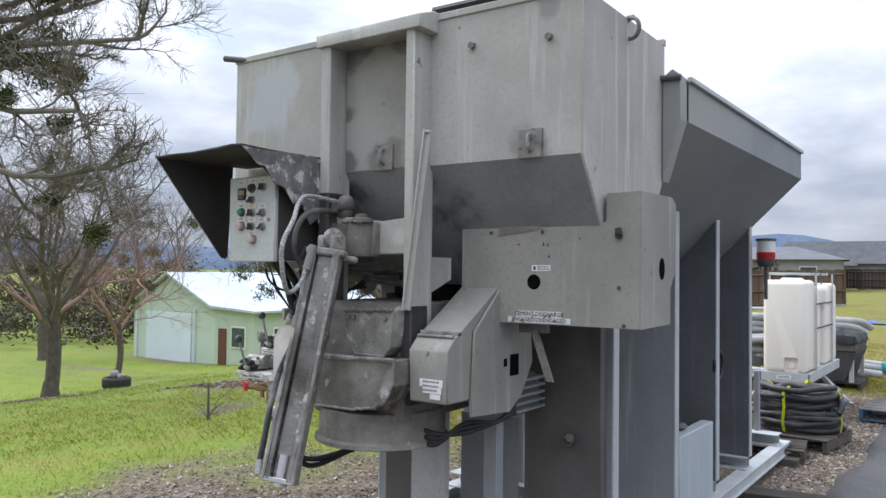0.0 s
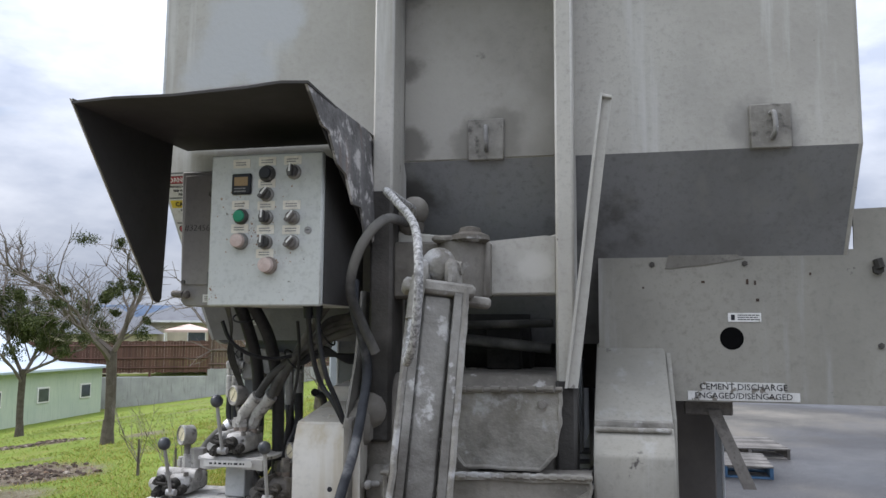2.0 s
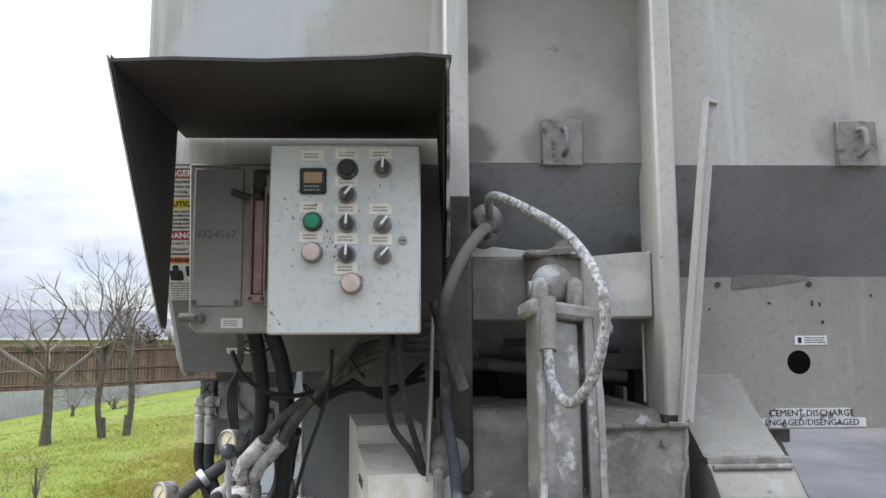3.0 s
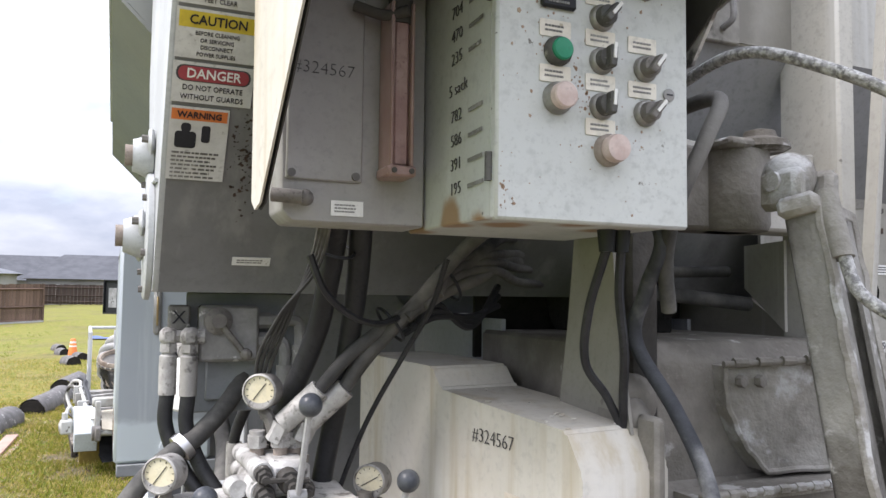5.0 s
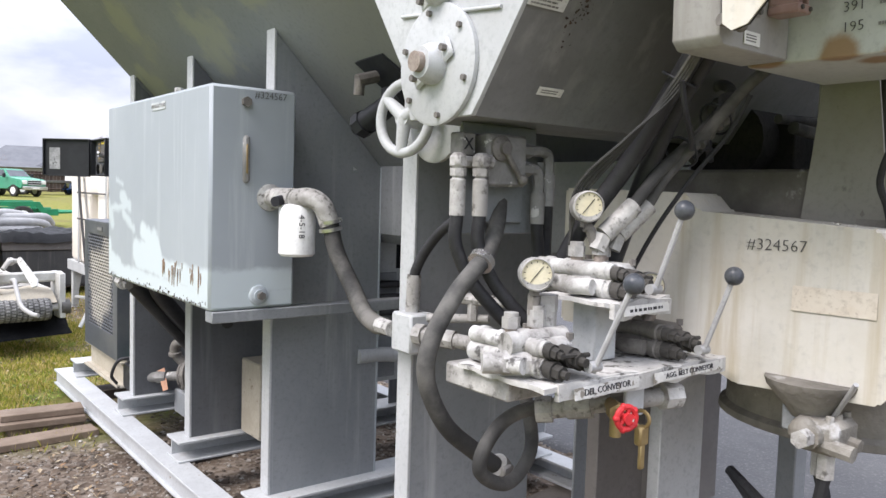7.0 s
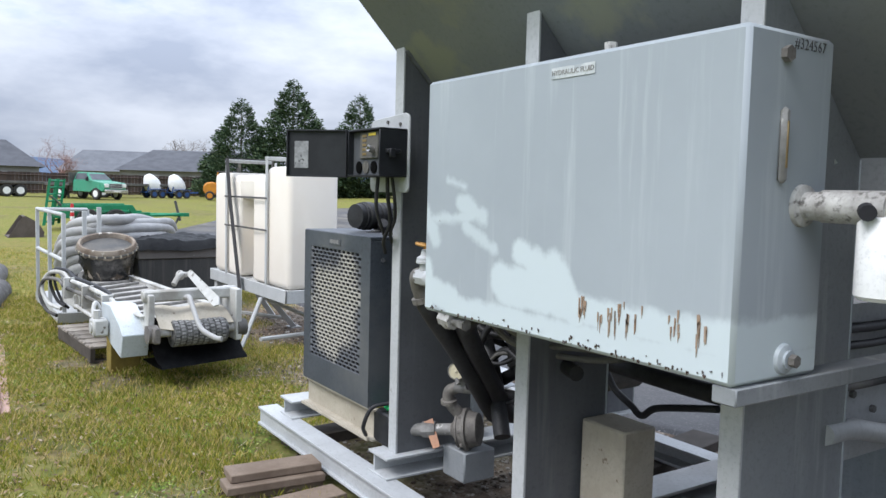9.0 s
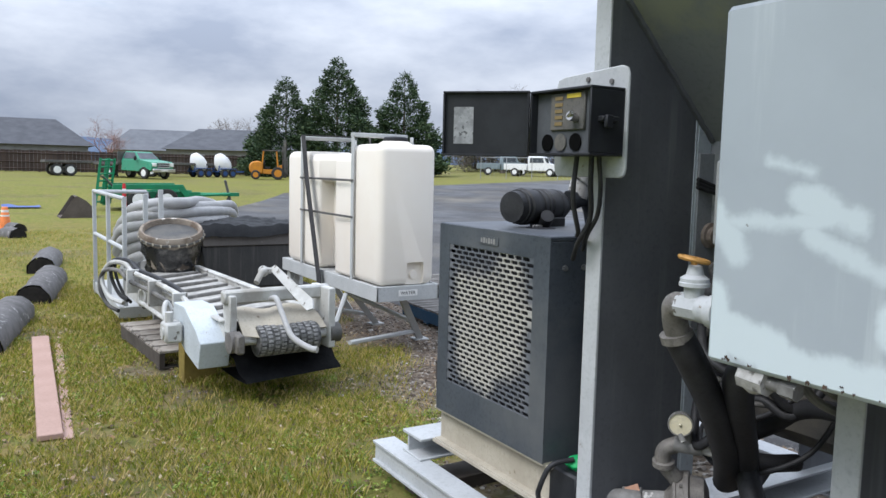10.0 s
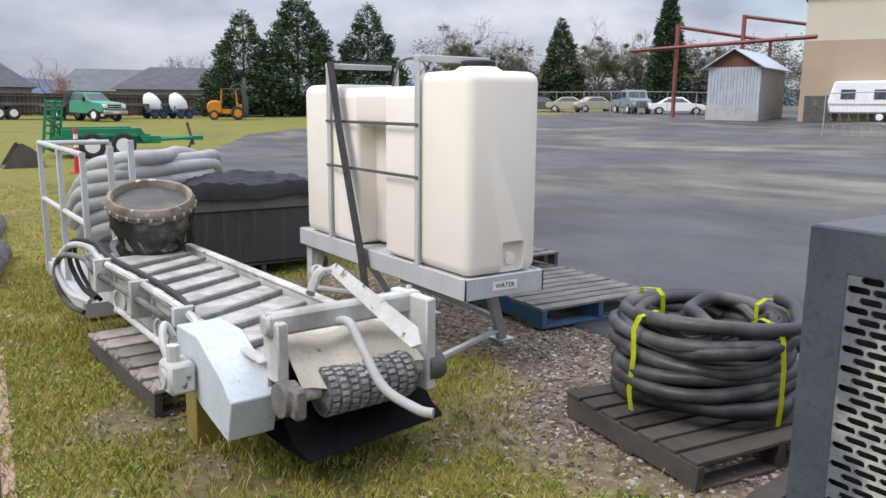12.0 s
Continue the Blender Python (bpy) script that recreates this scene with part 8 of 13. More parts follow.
for k in range(3):
    hose("black_cable", [(-2.40, 5.93, 1.40 - 0.02 * k), (-2.3, 5.94, 1.36 - 0.015 * k), (-2.15, 5.93, 1.33 - 0.02 * k), (-2.0, 5.95, 1.34)], 0.008, M_RUBBER)
bm = BM()
lathe(bm, (-2.45, 5.75, 1.24), (-1, 0, 0), [(0.05, 0.0), (0.05, 0.2), (0.035, 0.21), (0.035, 0.26)], 20)
box(bm, -2.6, -2.4, 5.62, 5.90, 1.16, 1.42, 0.006)
part("gear_motor", bm, M_EDGE, plant)
bm = BM()
rod(bm, (-2.66, 5.75, 1.24), (-2.70, 5.75, 1.24), 0.028)
part("motor_shaft", bm, M_RUST, plant)
bm = BM()
box(bm, -2.45, -2.0, 5.45, 5.95, 0.56, 1.0, 0.05)
ball(bm, (-2.40, 5.6, 0.92), 0.12, 14)
part("engine_block", bm, M_DARK, plant)
bm = BM()
rod(bm, (-2.70, 5.86, 1.02), (-2.42, 5.52, 1.05), 0.05, n=14)
part("intake_pipe", bm, M_RUBBER, plant)
rng = random.Random(17)
for k in range(9):
    z = 1.06 - 0.055 * k
    hose("engine_hose", [(-2.30, 5.96, z + rng.uniform(-0.05, 0.05)), (-2.55, 5.93, z + rng.uniform(-0.05, 0.05)), (-2.68 + rng.uniform(-0.05, 0.05), 5.80, z - rng.uniform(0.0, 0.14)), (-2.68 + rng.uniform(-0.05, 0.08), 5.66, z - rng.uniform(-0.08, 0.16)), (-2.60 + rng.uniform(-0.05, 0.05), 5.55, z - rng.uniform(-0.1, 0.1)), (-2.45, 5.5, 0.75 + rng.uniform(-0.1, 0.25))], rng.choice((0.008, 0.010, 0.014)), M_DUSTHOSE if k % 3 == 0 else M_RUBBER)
hose("drain_line", [(-2.62, 5.90, 0.86), (-2.66, 5.72, 0.62), (-2.72, 5.58, 0.42)], 0.034, M_RUBBER)


# ---- ground ----
def smooth(u):
    u = max(0.0, min(1.0, u))
    return u * u * (3 - 2 * u)


def ground_z(x, y):
    """Level yard; falls away to the field on the -x side, rises gently far off."""
    z = -2.95 * smooth((-x - 4.6) / 27.0)
    z += 0.016 * max(0.0, min(y, 80) - 14) * smooth((-x - 6) / 14)
    z += 0.009 * max(0.0, min(y, 130) - 36) + 0.008 * max(0.0, min(x, 90) - 8) - 0.16 * smooth((y - 18) / 9) * smooth((48 - y) / 9) + 0.017 * max(0.0, min(x, 80) - 17)
    if x * x + y * y < 900 and x < -0.8:
        z += 0.02 * noise.noise(Vector((x * 0.7, y * 0.7, 0))) + 0.008 * noise.noise(Vector((x * 3, y * 3, 2)))
    return z


def bare(x, y):
    """How bare and stony the ground is: 0 grass, 1 gravel and soil."""
    n = 0.9 * noise.noise(Vector((x * 0.9, y * 0.9, 5))) + 0.5 * noise.noise(Vector((x * 2.6, y * 2.6, 9)))
    g1 = smooth((x + n * 0.7 + 5.9) / 1.0) * smooth((5.6 - y - n * 1.2) / 1.6)
    g2 = smooth((x + n * 0.8 + 2.75) / 1.0) * smooth((13.0 - y) / 2.0)
    e = noise.noise(Vector((x * 0.35, y * 0.35, 1))) * 0.6 + noise.noise(Vector((x * 1.1, y * 1.1, 4))) * 0.45
    g3 = smooth((e - 0.22) / 0.22) * 0.85 * smooth((-x - 5.2) / 2.0)
    g4 = 0.0
    for hx, hy, rx, ry in ((-10.0, 8.8, 2.0, 0.8), (-17.0, 8.4, 2.2, 0.7), (-13.5, 13.5, 1.6, 0.7)):
        g4 = max(g4, 0.95 * smooth((1.25 + 0.5 * n - math.hypot((x - hx) / rx, (y - hy) / ry)) / 0.5))
    p = noise.noise(Vector((x * 0.8, y * 0.8, 17))) + 0.6 * noise.noise(Vector((x * 2.3, y * 2.3, 23))) + 0.35 * noise.noise(Vector((x * 6, y * 6, 27)))
    g5 = 0.7 * smooth((p - 0.26) / 0.35) * smooth((x + 6.4) / 1.0) * smooth((y - 5.5) / 1.0) * smooth((15 - y) / 3)
    g6 = smooth((x + n * 0.4 + 4.35) / 0.5) * smooth((6.8 - y - n * 0.4) / 0.7)
    return max(g1, g2, g3, g4, g5, g6)


def asphalt_edge(y):
    """The x at which the asphalt begins."""
    w = 0.10 * noise.noise(Vector((y * 0.8, 3, 0))) + 0.05 * noise.noise(Vector((y * 4, 7, 0)))
    if y < 3:
        return -1.35 + w
    if y < 8:
        return -1.2 + (y - 3) * 0.05 + w
    if y < 23:
        return -1.0 + w
    if y < 42.4:
        return -1.0 + (y - 23) * 0.50 + w
    return 8.7 + (y - 42.4) * 1.25 + max(0.0, y - 45.5) * 1.6 + w


def grid_lines(fine0, fine1, step, far):
    out = [fine0 + step * i for i in range(int(round((fine1 - fine0) / step)) + 1)]
    s, a = step, out[-1]
    while a < far:
        s *= 1.2
        a += s
        out.append(a)
    s, a = step, out[0]
    while a > -far:
        s *= 1.2
        a -= s
        out.insert(0, a)
    return out


def ground_material():
    m = bpy.data.materials.new("grass_and_soil")
    m.use_nodes = True
    t = m.node_tree
    b = t.nodes["Principled BSDF"]
    co = t.nodes.new("ShaderNodeTexCoord")

    def noise_at(s, detail=6.0):
        n = t.nodes.new("ShaderNodeTexNoise")
        n.inputs["Scale"].default_value, n.inputs["Detail"].default_value, n.inputs["Roughness"].default_value = s, detail, 0.65
        t.links.new(co.outputs["Object"], n.inputs["Vector"])
        return n.outputs["Fac"]

    def ramp(src, stops):
        r = t.nodes.new("ShaderNodeValToRGB")
        while len(r.color_ramp.elements) < len(stops):
            r.color_ramp.elements.new(0.5)
        for e, (p, c) in zip(r.color_ramp.elements, stops):
            e.position, e.color = p, (*c, 1)
        t.links.new(src, r.inputs["Fac"])
        return r.outputs["Color"]

    def mix(f, a, c):
        x = t.nodes.new("ShaderNodeMix")
        x.data_type = 'RGBA'
        for i, v in ((0, f), (6, a), (7, c)):
            t.links.new(v, x.inputs[i])
        return x.outputs[2]
    green = ramp(noise_at(1.3, 9), [(0.30, (0.10, 0.165, 0.024)), (0.5, (0.155, 0.215, 0.034)), (0.68, (0.215, 0.205, 0.06))])
    fleck = ramp(noise_at(22, 3), [(0.34, (0.05, 0.08, 0.011)), (0.52, (0.155, 0.205, 0.028)), (0.74, (0.27, 0.235, 0.10))])
    half = t.nodes.new("ShaderNodeValue")
    half.outputs[0].default_value = 0.45
    grass = mix(half.outputs[0], green, fleck)
    straw = ramp(noise_at(7.0, 8), [(0.32, (0.055, 0.06, 0.012)), (0.45, (0.13, 0.135, 0.024)), (0.57, (0.235, 0.175, 0.06)), (0.68, (0.125, 0.08, 0.045))])
    ya = t.nodes.new("ShaderNodeAttribute")
    ya.attribute_name = "straw"
    grass = mix(ya.outputs["Fac"], grass, straw)
    worn = ramp(noise_at(2.4, 6), [(0.35, (0.06, 0.07, 0.02)), (0.55, (0.15, 0.12, 0.06)), (0.7, (0.20, 0.165, 0.11))])
    where = ramp(noise_at(0.33, 7), [(0.50, (0, 0, 0)), (0.62, (0.8, 0.8, 0.8))])
    both = t.nodes.new("ShaderNodeMath")
    both.operation = 'MULTIPLY'
    t.links.new(where, both.inputs[0])
    t.links.new(ya.outputs["Fac"], both.inputs[1])
    grass = mix(both.outputs[0], grass, worn)
    soil = ramp(noise_at(3.2, 8), [(0.34, (0.068, 0.047, 0.034)), (0.5, (0.13, 0.094, 0.068)), (0.66, (0.205, 0.16, 0.122))])
    vo = t.nodes.new("ShaderNodeTexVoronoi")
    vo.inputs["Scale"].default_value = 38
    t.links.new(co.outputs["Object"], vo.inputs["Vector"])
    peb = ramp(vo.outputs["Color"], [(0.2, (0.065, 0.052, 0.042)), (0.5, (0.14, 0.113, 0.09)), (0.85, (0.30, 0.27, 0.235))])
    gr = mix(half.outputs[0], soil, peb)
    at = t.nodes.new("ShaderNodeAttribute")
    at.attribute_name = "bare"
    col = mix(at.outputs["Fac"], grass, gr)
    t.links.new(col, b.inputs["Base Color"])
    b.inputs["Roughness"].default_value = 0.92
    b.inputs["Specular IOR Level"].default_value = 0.15
    bp = t.nodes.new("ShaderNodeBump")
    bp.inputs["Strength"].default_value, bp.inputs["Distance"].default_value = 0.7, 0.02
    t.links.new(noise_at(26, 4), bp.inputs["Height"])
    t.links.new(bp.outputs["Normal"], b.inputs["Normal"])
    return m


def with_rows(lines, a, b, step):
    """The lines, with even ones every step from a to b in place of the coarse ones there."""
    return sorted([v for v in lines if v < a - step / 2 or v > b + step / 2] + [a + step * i for i in range(int((b - a) / step) + 1)])


xs = with_rows(grid_lines(-12, 3, 0.16, 2300), 4.0, 26.0, 0.7)
ys = with_rows(grid_lines(-3, 17, 0.16, 2300), 18.5, 66.0, 0.7)
me = bpy.data.meshes.new("ground")
me.from_pydata([(x, y, ground_z(x, y)) for y in ys for x in xs], [], [(j * len(xs) + i, j * len(xs) + i + 1, (j + 1) * len(xs) + i + 1, (j + 1) * len(xs) + i) for j in range(len(ys) - 1) for i in range(len(xs) - 1)])
lay = me.attributes.new("bare", 'FLOAT', 'POINT')
lay.data.foreach_set("value", [bare(x, y) if -40 < x < 30 and -30 < y < 70 else 0.1 for y in ys for x in xs])
lay = me.attributes.new("straw", 'FLOAT', 'POINT')
lay.data.foreach_set("value", [smooth((y - 5.0) / 3.0) * smooth((x + 6.0 + 0.25 * max(0.0, y - 9)) / 1.5) * (0.9 if y < 26 else 0.7) for y in ys for x in xs])
me.materials.append(ground_material())
me.shade_smooth()
tagged(new("ground", me), "green grass field with straw patches and bare gravelly soil", "ground", kind="structure")


def asphalt_material():
    """Damp dark asphalt with long dried pale bands and shiny wet films."""
    m = bpy.data.materials.new("damp_asphalt")
    m.use_nodes = True
    t = m.node_tree
    b = t.nodes["Principled BSDF"]
    co = t.nodes.new("ShaderNodeTexCoord")

    def field(s, stretch, detail, turn=0.0):
        mp = t.nodes.new("ShaderNodeMapping")
        mp.inputs["Scale"].default_value = stretch
        mp.inputs["Rotation"].default_value = (0, 0, radians(turn))
        t.links.new(co.outputs["Object"], mp.inputs["Vector"])
        n = t.nodes.new("ShaderNodeTexNoise")
        n.inputs["Scale"].default_value, n.inputs["Detail"].default_value, n.inputs["Roughness"].default_value = s, detail, 0.62
        t.links.new(mp.outputs["Vector"], n.inputs["Vector"])
        return n.outputs["Fac"]

    def ramp(src, stops):
        r = t.nodes.new("ShaderNodeValToRGB")
        while len(r.color_ramp.elements) < len(stops):
            r.color_ramp.elements.new(0.5)
        for e, (p, c) in zip(r.color_ramp.elements, stops):
            e.position, e.color = p, (*c, 1)
        t.links.new(src, r.inputs["Fac"])
        return r.outputs["Color"]

    def mix(f, a, c, how='MIX'):
        x = t.nodes.new("ShaderNodeMix")
        x.data_type, x.blend_type = 'RGBA', how
        for i, v in ((0, f), (6, a), (7, c)):
            if isinstance(v, (float, tuple)):
                x.inputs[i].default_value = v if isinstance(v, float) else (*v, 1)
            else:
                t.links.new(v, x.inputs[i])
        return x.outputs[2]
    bands = field(0.115, (1.0, 0.7, 1.0), 9.0, -52.0)
    blot = field(0.5, (1.0, 0.7, 1.0), 12.0, -48.0)
    scuff = field(1.1, (1.0, 0.35, 1.0), 6.0, -40.0)
    grit = field(60.0, (1.0, 1.0, 1.0), 3.0)
    wet = ramp(bands, [(0.38, (0.030, 0.030, 0.032)), (0.48, (0.052, 0.051, 0.052)), (0.55, (0.098, 0.092, 0.081)), (0.68, (0.165, 0.153, 0.13))])
    dry = ramp(blot, [(0.40, (0.6, 0.6, 0.62)), (0.52, (1.0, 1.0, 1.0)), (0.66, (1.5, 1.45, 1.35))])
    col = mix(1.0, wet, dry, 'MULTIPLY')
    col = mix(ramp(grit, [(0.55, (0, 0, 0)), (0.72, (0.55, 0.55, 0.55))]), col, (0.20, 0.19, 0.175))
    col = mix(ramp(scuff, [(0.70, (0, 0, 0)), (0.75, (0.5, 0.5, 0.5))]), col, (0.26, 0.25, 0.235))
    t.links.new(col, b.inputs["Base Color"])
    r = t.nodes.new("ShaderNodeMapRange")
    r.inputs["From Min"].default_value, r.inputs["From Max"].default_value = 0.40, 0.56
    r.inputs["To Min"].default_value, r.inputs["To Max"].default_value = 0.34, 0.85
    t.links.new(bands, r.inputs["Value"])
    t.links.new(r.outputs["Result"], b.inputs["Roughness"])
    b.inputs["Specular IOR Level"].default_value = 0.3
    bp = t.nodes.new("ShaderNodeBump")
    bp.inputs["Strength"].default_value, bp.inputs["Distance"].default_value = 0.3, 0.006
    t.links.new(grit, bp.inputs["Height"])
    t.links.new(bp.outputs["Normal"], b.inputs["Normal"])
    return m


M_ASPHALT = asphalt_material()
ay = [y for y in ys if -60 < y < 66]
ax_ = [0, 0.05, 0.15, 0.4, 0.9, 1.5, 2.1, 2.8, 3.5, 4.2, 5, 5.8, 6.6, 7.4, 8.2, 9, 10, 11, 12, 13, 14.5, 16, 18, 20, 22, 24, 26, 29, 32, 36, 42, 48, 55, 62]
vs = []
for y in ay:
    e = asphalt_edge(y)
    for k, d in enumerate(ax_):
        x = e + d
        vs.append((x, y, ground_z(x, y) + (0.022 + 0.05 * smooth((y - 20) / 12) if k else -0.03)))
n = len(ax_)
me = bpy.data.meshes.new("asphalt")
me.from_pydata(vs, [], [(j * n + i, j * n + i + 1, (j + 1) * n + i + 1, (j + 1) * n + i) for j in range(len(ay) - 1) for i in range(n - 1)])
me.materials.append(M_ASPHALT)
me.shade_smooth()
tagged(new("pavement", me), "dark damp asphalt yard with pale dried streaks", "pavement", kind="structure")


def island_material(name, stops, rough=0.8, spec=0.2, thin=False):
    """Colour picked piece by piece within one joined mesh."""
    m = bpy.data.materials.new(name)
    m.use_nodes = True
    t = m.node_tree
    b = t.nodes["Principled BSDF"]
    g = t.nodes.new("ShaderNodeNewGeometry")
    r = t.nodes.new("ShaderNodeValToRGB")
    while len(r.color_ramp.elements) < len(stops):
        r.color_ramp.elements.new(0.5)
    for e, (p, c) in zip(r.color_ramp.elements, stops):
        e.position, e.color = p, (*c, 1)
    t.links.new(g.outputs["Random Per Island"], r.inputs["Fac"])
    t.links.new(r.outputs["Color"], b.inputs["Base Color"])
    b.inputs["Roughness"].default_value = rough
    b.inputs["Specular IOR Level"].default_value = spec
    return m


# grass blades near the walk, thinner further out
rng = random.Random(11)
vs, fs = [], []


def blade(x, y, z, h, lean, a, w):
    o = len(vs)
    ca, sa = math.cos(a), math.sin(a)
    vs.extend([(x - sa * w, y + ca * w, z - 0.005), (x + sa * w, y - ca * w, z - 0.005), (x + ca * lean * 0.45, y + sa * lean * 0.45, z + h * 0.62), (x + ca * lean, y + sa * lean, z + h)])
    fs.append((o, o + 1, o + 2))
    fs.append((o + 2, o + 1, o + 3))


def on_planks(x, y):
    """True where boards lie on the grass."""
    return 8.38 < y < 10.9 and abs(x + 4.28 - (y - 8.42) * 0.043) < 0.07


tries = 0
while len(fs) < 380000 and tries < 700000:
    tries += 1
    if tries % 3:
        x, y = rng.uniform(-6.2, -1.0) + rng.gauss(0, 0.3), rng.uniform(6.2, 13.5) + rng.gauss(0, 0.3)
    else:
        x, y = rng.uniform(-10, -1.0) + rng.gauss(0, 0.5), rng.uniform(3, 22) + rng.gauss(0, 0.5)
    if (-3.1 < x < -1.4 and y < 7.3) or on_planks(x, y):
        continue
    if rng.random() < bare(x, y) * 1.08:
        continue
    if x > asphalt_edge(y) - 0.05:
        continue
    h = rng.uniform(0.016, 0.046) * (1.0 + 0.9 * max(0, noise.noise(Vector((x * 1.3, y * 1.3, 8)))))
    if noise.noise(Vector((x * 1.6, y * 1.6, 31))) + 0.5 * noise.noise(Vector((x * 5, y * 5, 12))) > 0.22 and rng.random() < 0.8:
        continue
    blade(x, y, ground_z(x, y), h, rng.uniform(0.004, 0.034), rng.uniform(0, 6.283), rng.uniform(0.0017, 0.0034))
me = bpy.data.meshes.new("grass")
me.from_pydata(vs, [], fs)
me.materials.append(island_material("grass_blades", [(0.0, (0.10, 0.125, 0.016)), (0.3, (0.20, 0.235, 0.026)), (0.55, (0.33, 0.32, 0.042)), (0.75, (0.44, 0.34, 0.10)), (1.0, (0.58, 0.45, 0.22))]))
tagged(new("grass", me), "short green grass with dry straw blades", "grass", kind="stuff")

# clover and broad-leaved weeds in clumps among the grass
vs, fs = [], []
for k in range(2600):
    cx, cy = rng.uniform(-5.8, -2.2), rng.uniform(6.4, 13.0)
    if bare(cx, cy) > 0.5 or on_planks(cx, cy) or noise.noise(Vector((cx * 1.1, cy * 1.1, 44))) < -0.05:
        continue
    for j in range(rng.randint(6, 20)):
        x, y = cx + rng.gauss(0, 0.035), cy + rng.gauss(0, 0.035)
        if on_planks(x, y):
            continue
        z = ground_z(x, y) + rng.uniform(0.008, 0.026)
        a, r = rng.uniform(0, 6.283), rng.uniform(0.005, 0.011)
        ca, sa, t1, t2 = math.cos(a) * r, math.sin(a) * r, rng.uniform(-0.5, 0.5) * r, rng.uniform(-0.5, 0.5) * r
        o = len(vs)
        vs.extend([(x - ca, y - sa, z - t1), (x + sa * 0.7, y - ca * 0.7, z + t2), (x + ca, y + sa, z + t1), (x - sa * 0.7, y + ca * 0.7, z + t2)])
        fs.append((o, o + 1, o + 2, o + 3))
me = bpy.data.meshes.new("weeds")
me.from_pydata(vs, [], fs)
me.materials.append(island_material("clover_leaves", [(0.0, (0.06, 0.11, 0.016)), (0.5, (0.12, 0.19, 0.028)), (0.85, (0.21, 0.27, 0.04)), (1.0, (0.34, 0.36, 0.12))]))
tagged(new("weeds", me), "small green clover and weeds in clumps", "weeds", kind="stuff")

# taller tussocks and weeds on the falling field
vs, fs = [], []
for k in range(6000):
    r = 7 + 32 * rng.random() ** 1.3
    a = radians(rng.uniform(5, 75))
    cx, cy = -1 - r * math.sin(a), r * math.cos(a)
    if cx > -5.6 or bare(cx, cy) > 0.45:
        continue
    for j in range(7):
        x, y = cx + rng.gauss(0, 0.08), cy + rng.gauss(0, 0.08)
        blade(x, y, ground_z(x, y), rng.uniform(0.02, 0.055) * (0.7 + 0.02 * r), rng.uniform(0.02, 0.08), rng.uniform(0, 6.283), rng.uniform(0.003, 0.007))
me = bpy.data.meshes.new("tussocks")
me.from_pydata(vs, [], fs)
me.materials.append(island_material("field_grass", [(0.0, (0.15, 0.22, 0.03)), (0.5, (0.23, 0.29, 0.045)), (0.8, (0.32, 0.33, 0.07)), (1.0, (0.42, 0.36, 0.16))]))
tagged(new("field_grass", me), "bright green rough field grass", "grass", kind="stuff")

# loose gravel and leaf litter
vs, fs = [], []


def stone(x, y, z, r):
    o = len(vs)
    q = rng.uniform(0, 6.283)
    for dx, dy, dz in ((1, 0, 0), (0, 1, 0), (-1, 0, 0), (0, -1, 0), (0.5, 0.5, 0.6), (-0.5, 0.4, 0.65), (0.0, -0.5, 0.6)):
        s = r * rng.uniform(0.7, 1.15)
        xx, yy = dx * math.cos(q) - dy * math.sin(q), dx * math.sin(q) + dy * math.cos(q)
        vs.append((x + xx * s, y + yy * s, z + dz * s * 0.75))
    fs.extend([(o, o + 1, o + 4), (o + 1, o + 5, o + 4), (o + 1, o + 2, o + 5), (o + 2, o + 6, o + 5), (o + 2, o + 3, o + 6), (o + 3, o, o + 6), (o, o + 4, o + 6), (o + 4, o + 5, o + 6)])


tries = 0
while len(fs) < 30000 * 8 and tries < 320000:
    tries += 1
    x, y = (rng.uniform(-6.5, -0.9), rng.uniform(2.0, 9.6)) if tries % 4 else (rng.uniform(-3.2, -0.6), rng.uniform(6.5, 14))
    b = bare(x, y)
    if rng.random() > b ** 2 * 1.0 or x > asphalt_edge(y) + 0.12 * abs(rng.gauss(0, 1)):
        continue
    stone(x, y, ground_z(x, y) + 0.002, 0.004 + 0.013 * rng.random() ** 2.2 + (0.016 if rng.random() < 0.03 else 0))
me = bpy.data.meshes.new("gravel")
me.from_pydata(vs, [], fs)
me.materials.append(island_material("gravel_stones", [(0.0, (0.07, 0.055, 0.045)), (0.4, (0.15, 0.12, 0.095)), (0.75, (0.25, 0.22, 0.185)), (1.0, (0.42, 0.40, 0.37))]))
tagged(new("gravel", me), "loose brown and grey gravel with leaf litter", "gravel", kind="stuff")

# clods and debris of the soil heaps in the field
vs, fs = [], []
for hx, hy, rx, ry in ((-10.0, 8.8, 2.0, 0.8), (-17.0, 8.4, 2.2, 0.7), (-13.5, 13.5, 1.6, 0.7)):
    for k in range(1500):
        x, y = hx + rng.gauss(0, 0.5) * rx, hy + rng.gauss(0, 0.45) * ry
        if bare(x, y) > 0.4:
            stone(x, y, ground_z(x, y) + 0.01, 0.012 + 0.04 * rng.random() ** 2)
me = bpy.data.meshes.new("soil_clods")
me.from_pydata(vs, [], fs)
me.materials.append(island_material("dark_soil_clods", [(0.0, (0.03, 0.021, 0.016)), (0.5, (0.075, 0.052, 0.038)), (0.85, (0.15, 0.11, 0.08)), (1.0, (0.30, 0.26, 0.21))]))
tagged(new("soil_clods", me), "dark brown soil clods and debris in the field", "soil", kind="stuff")

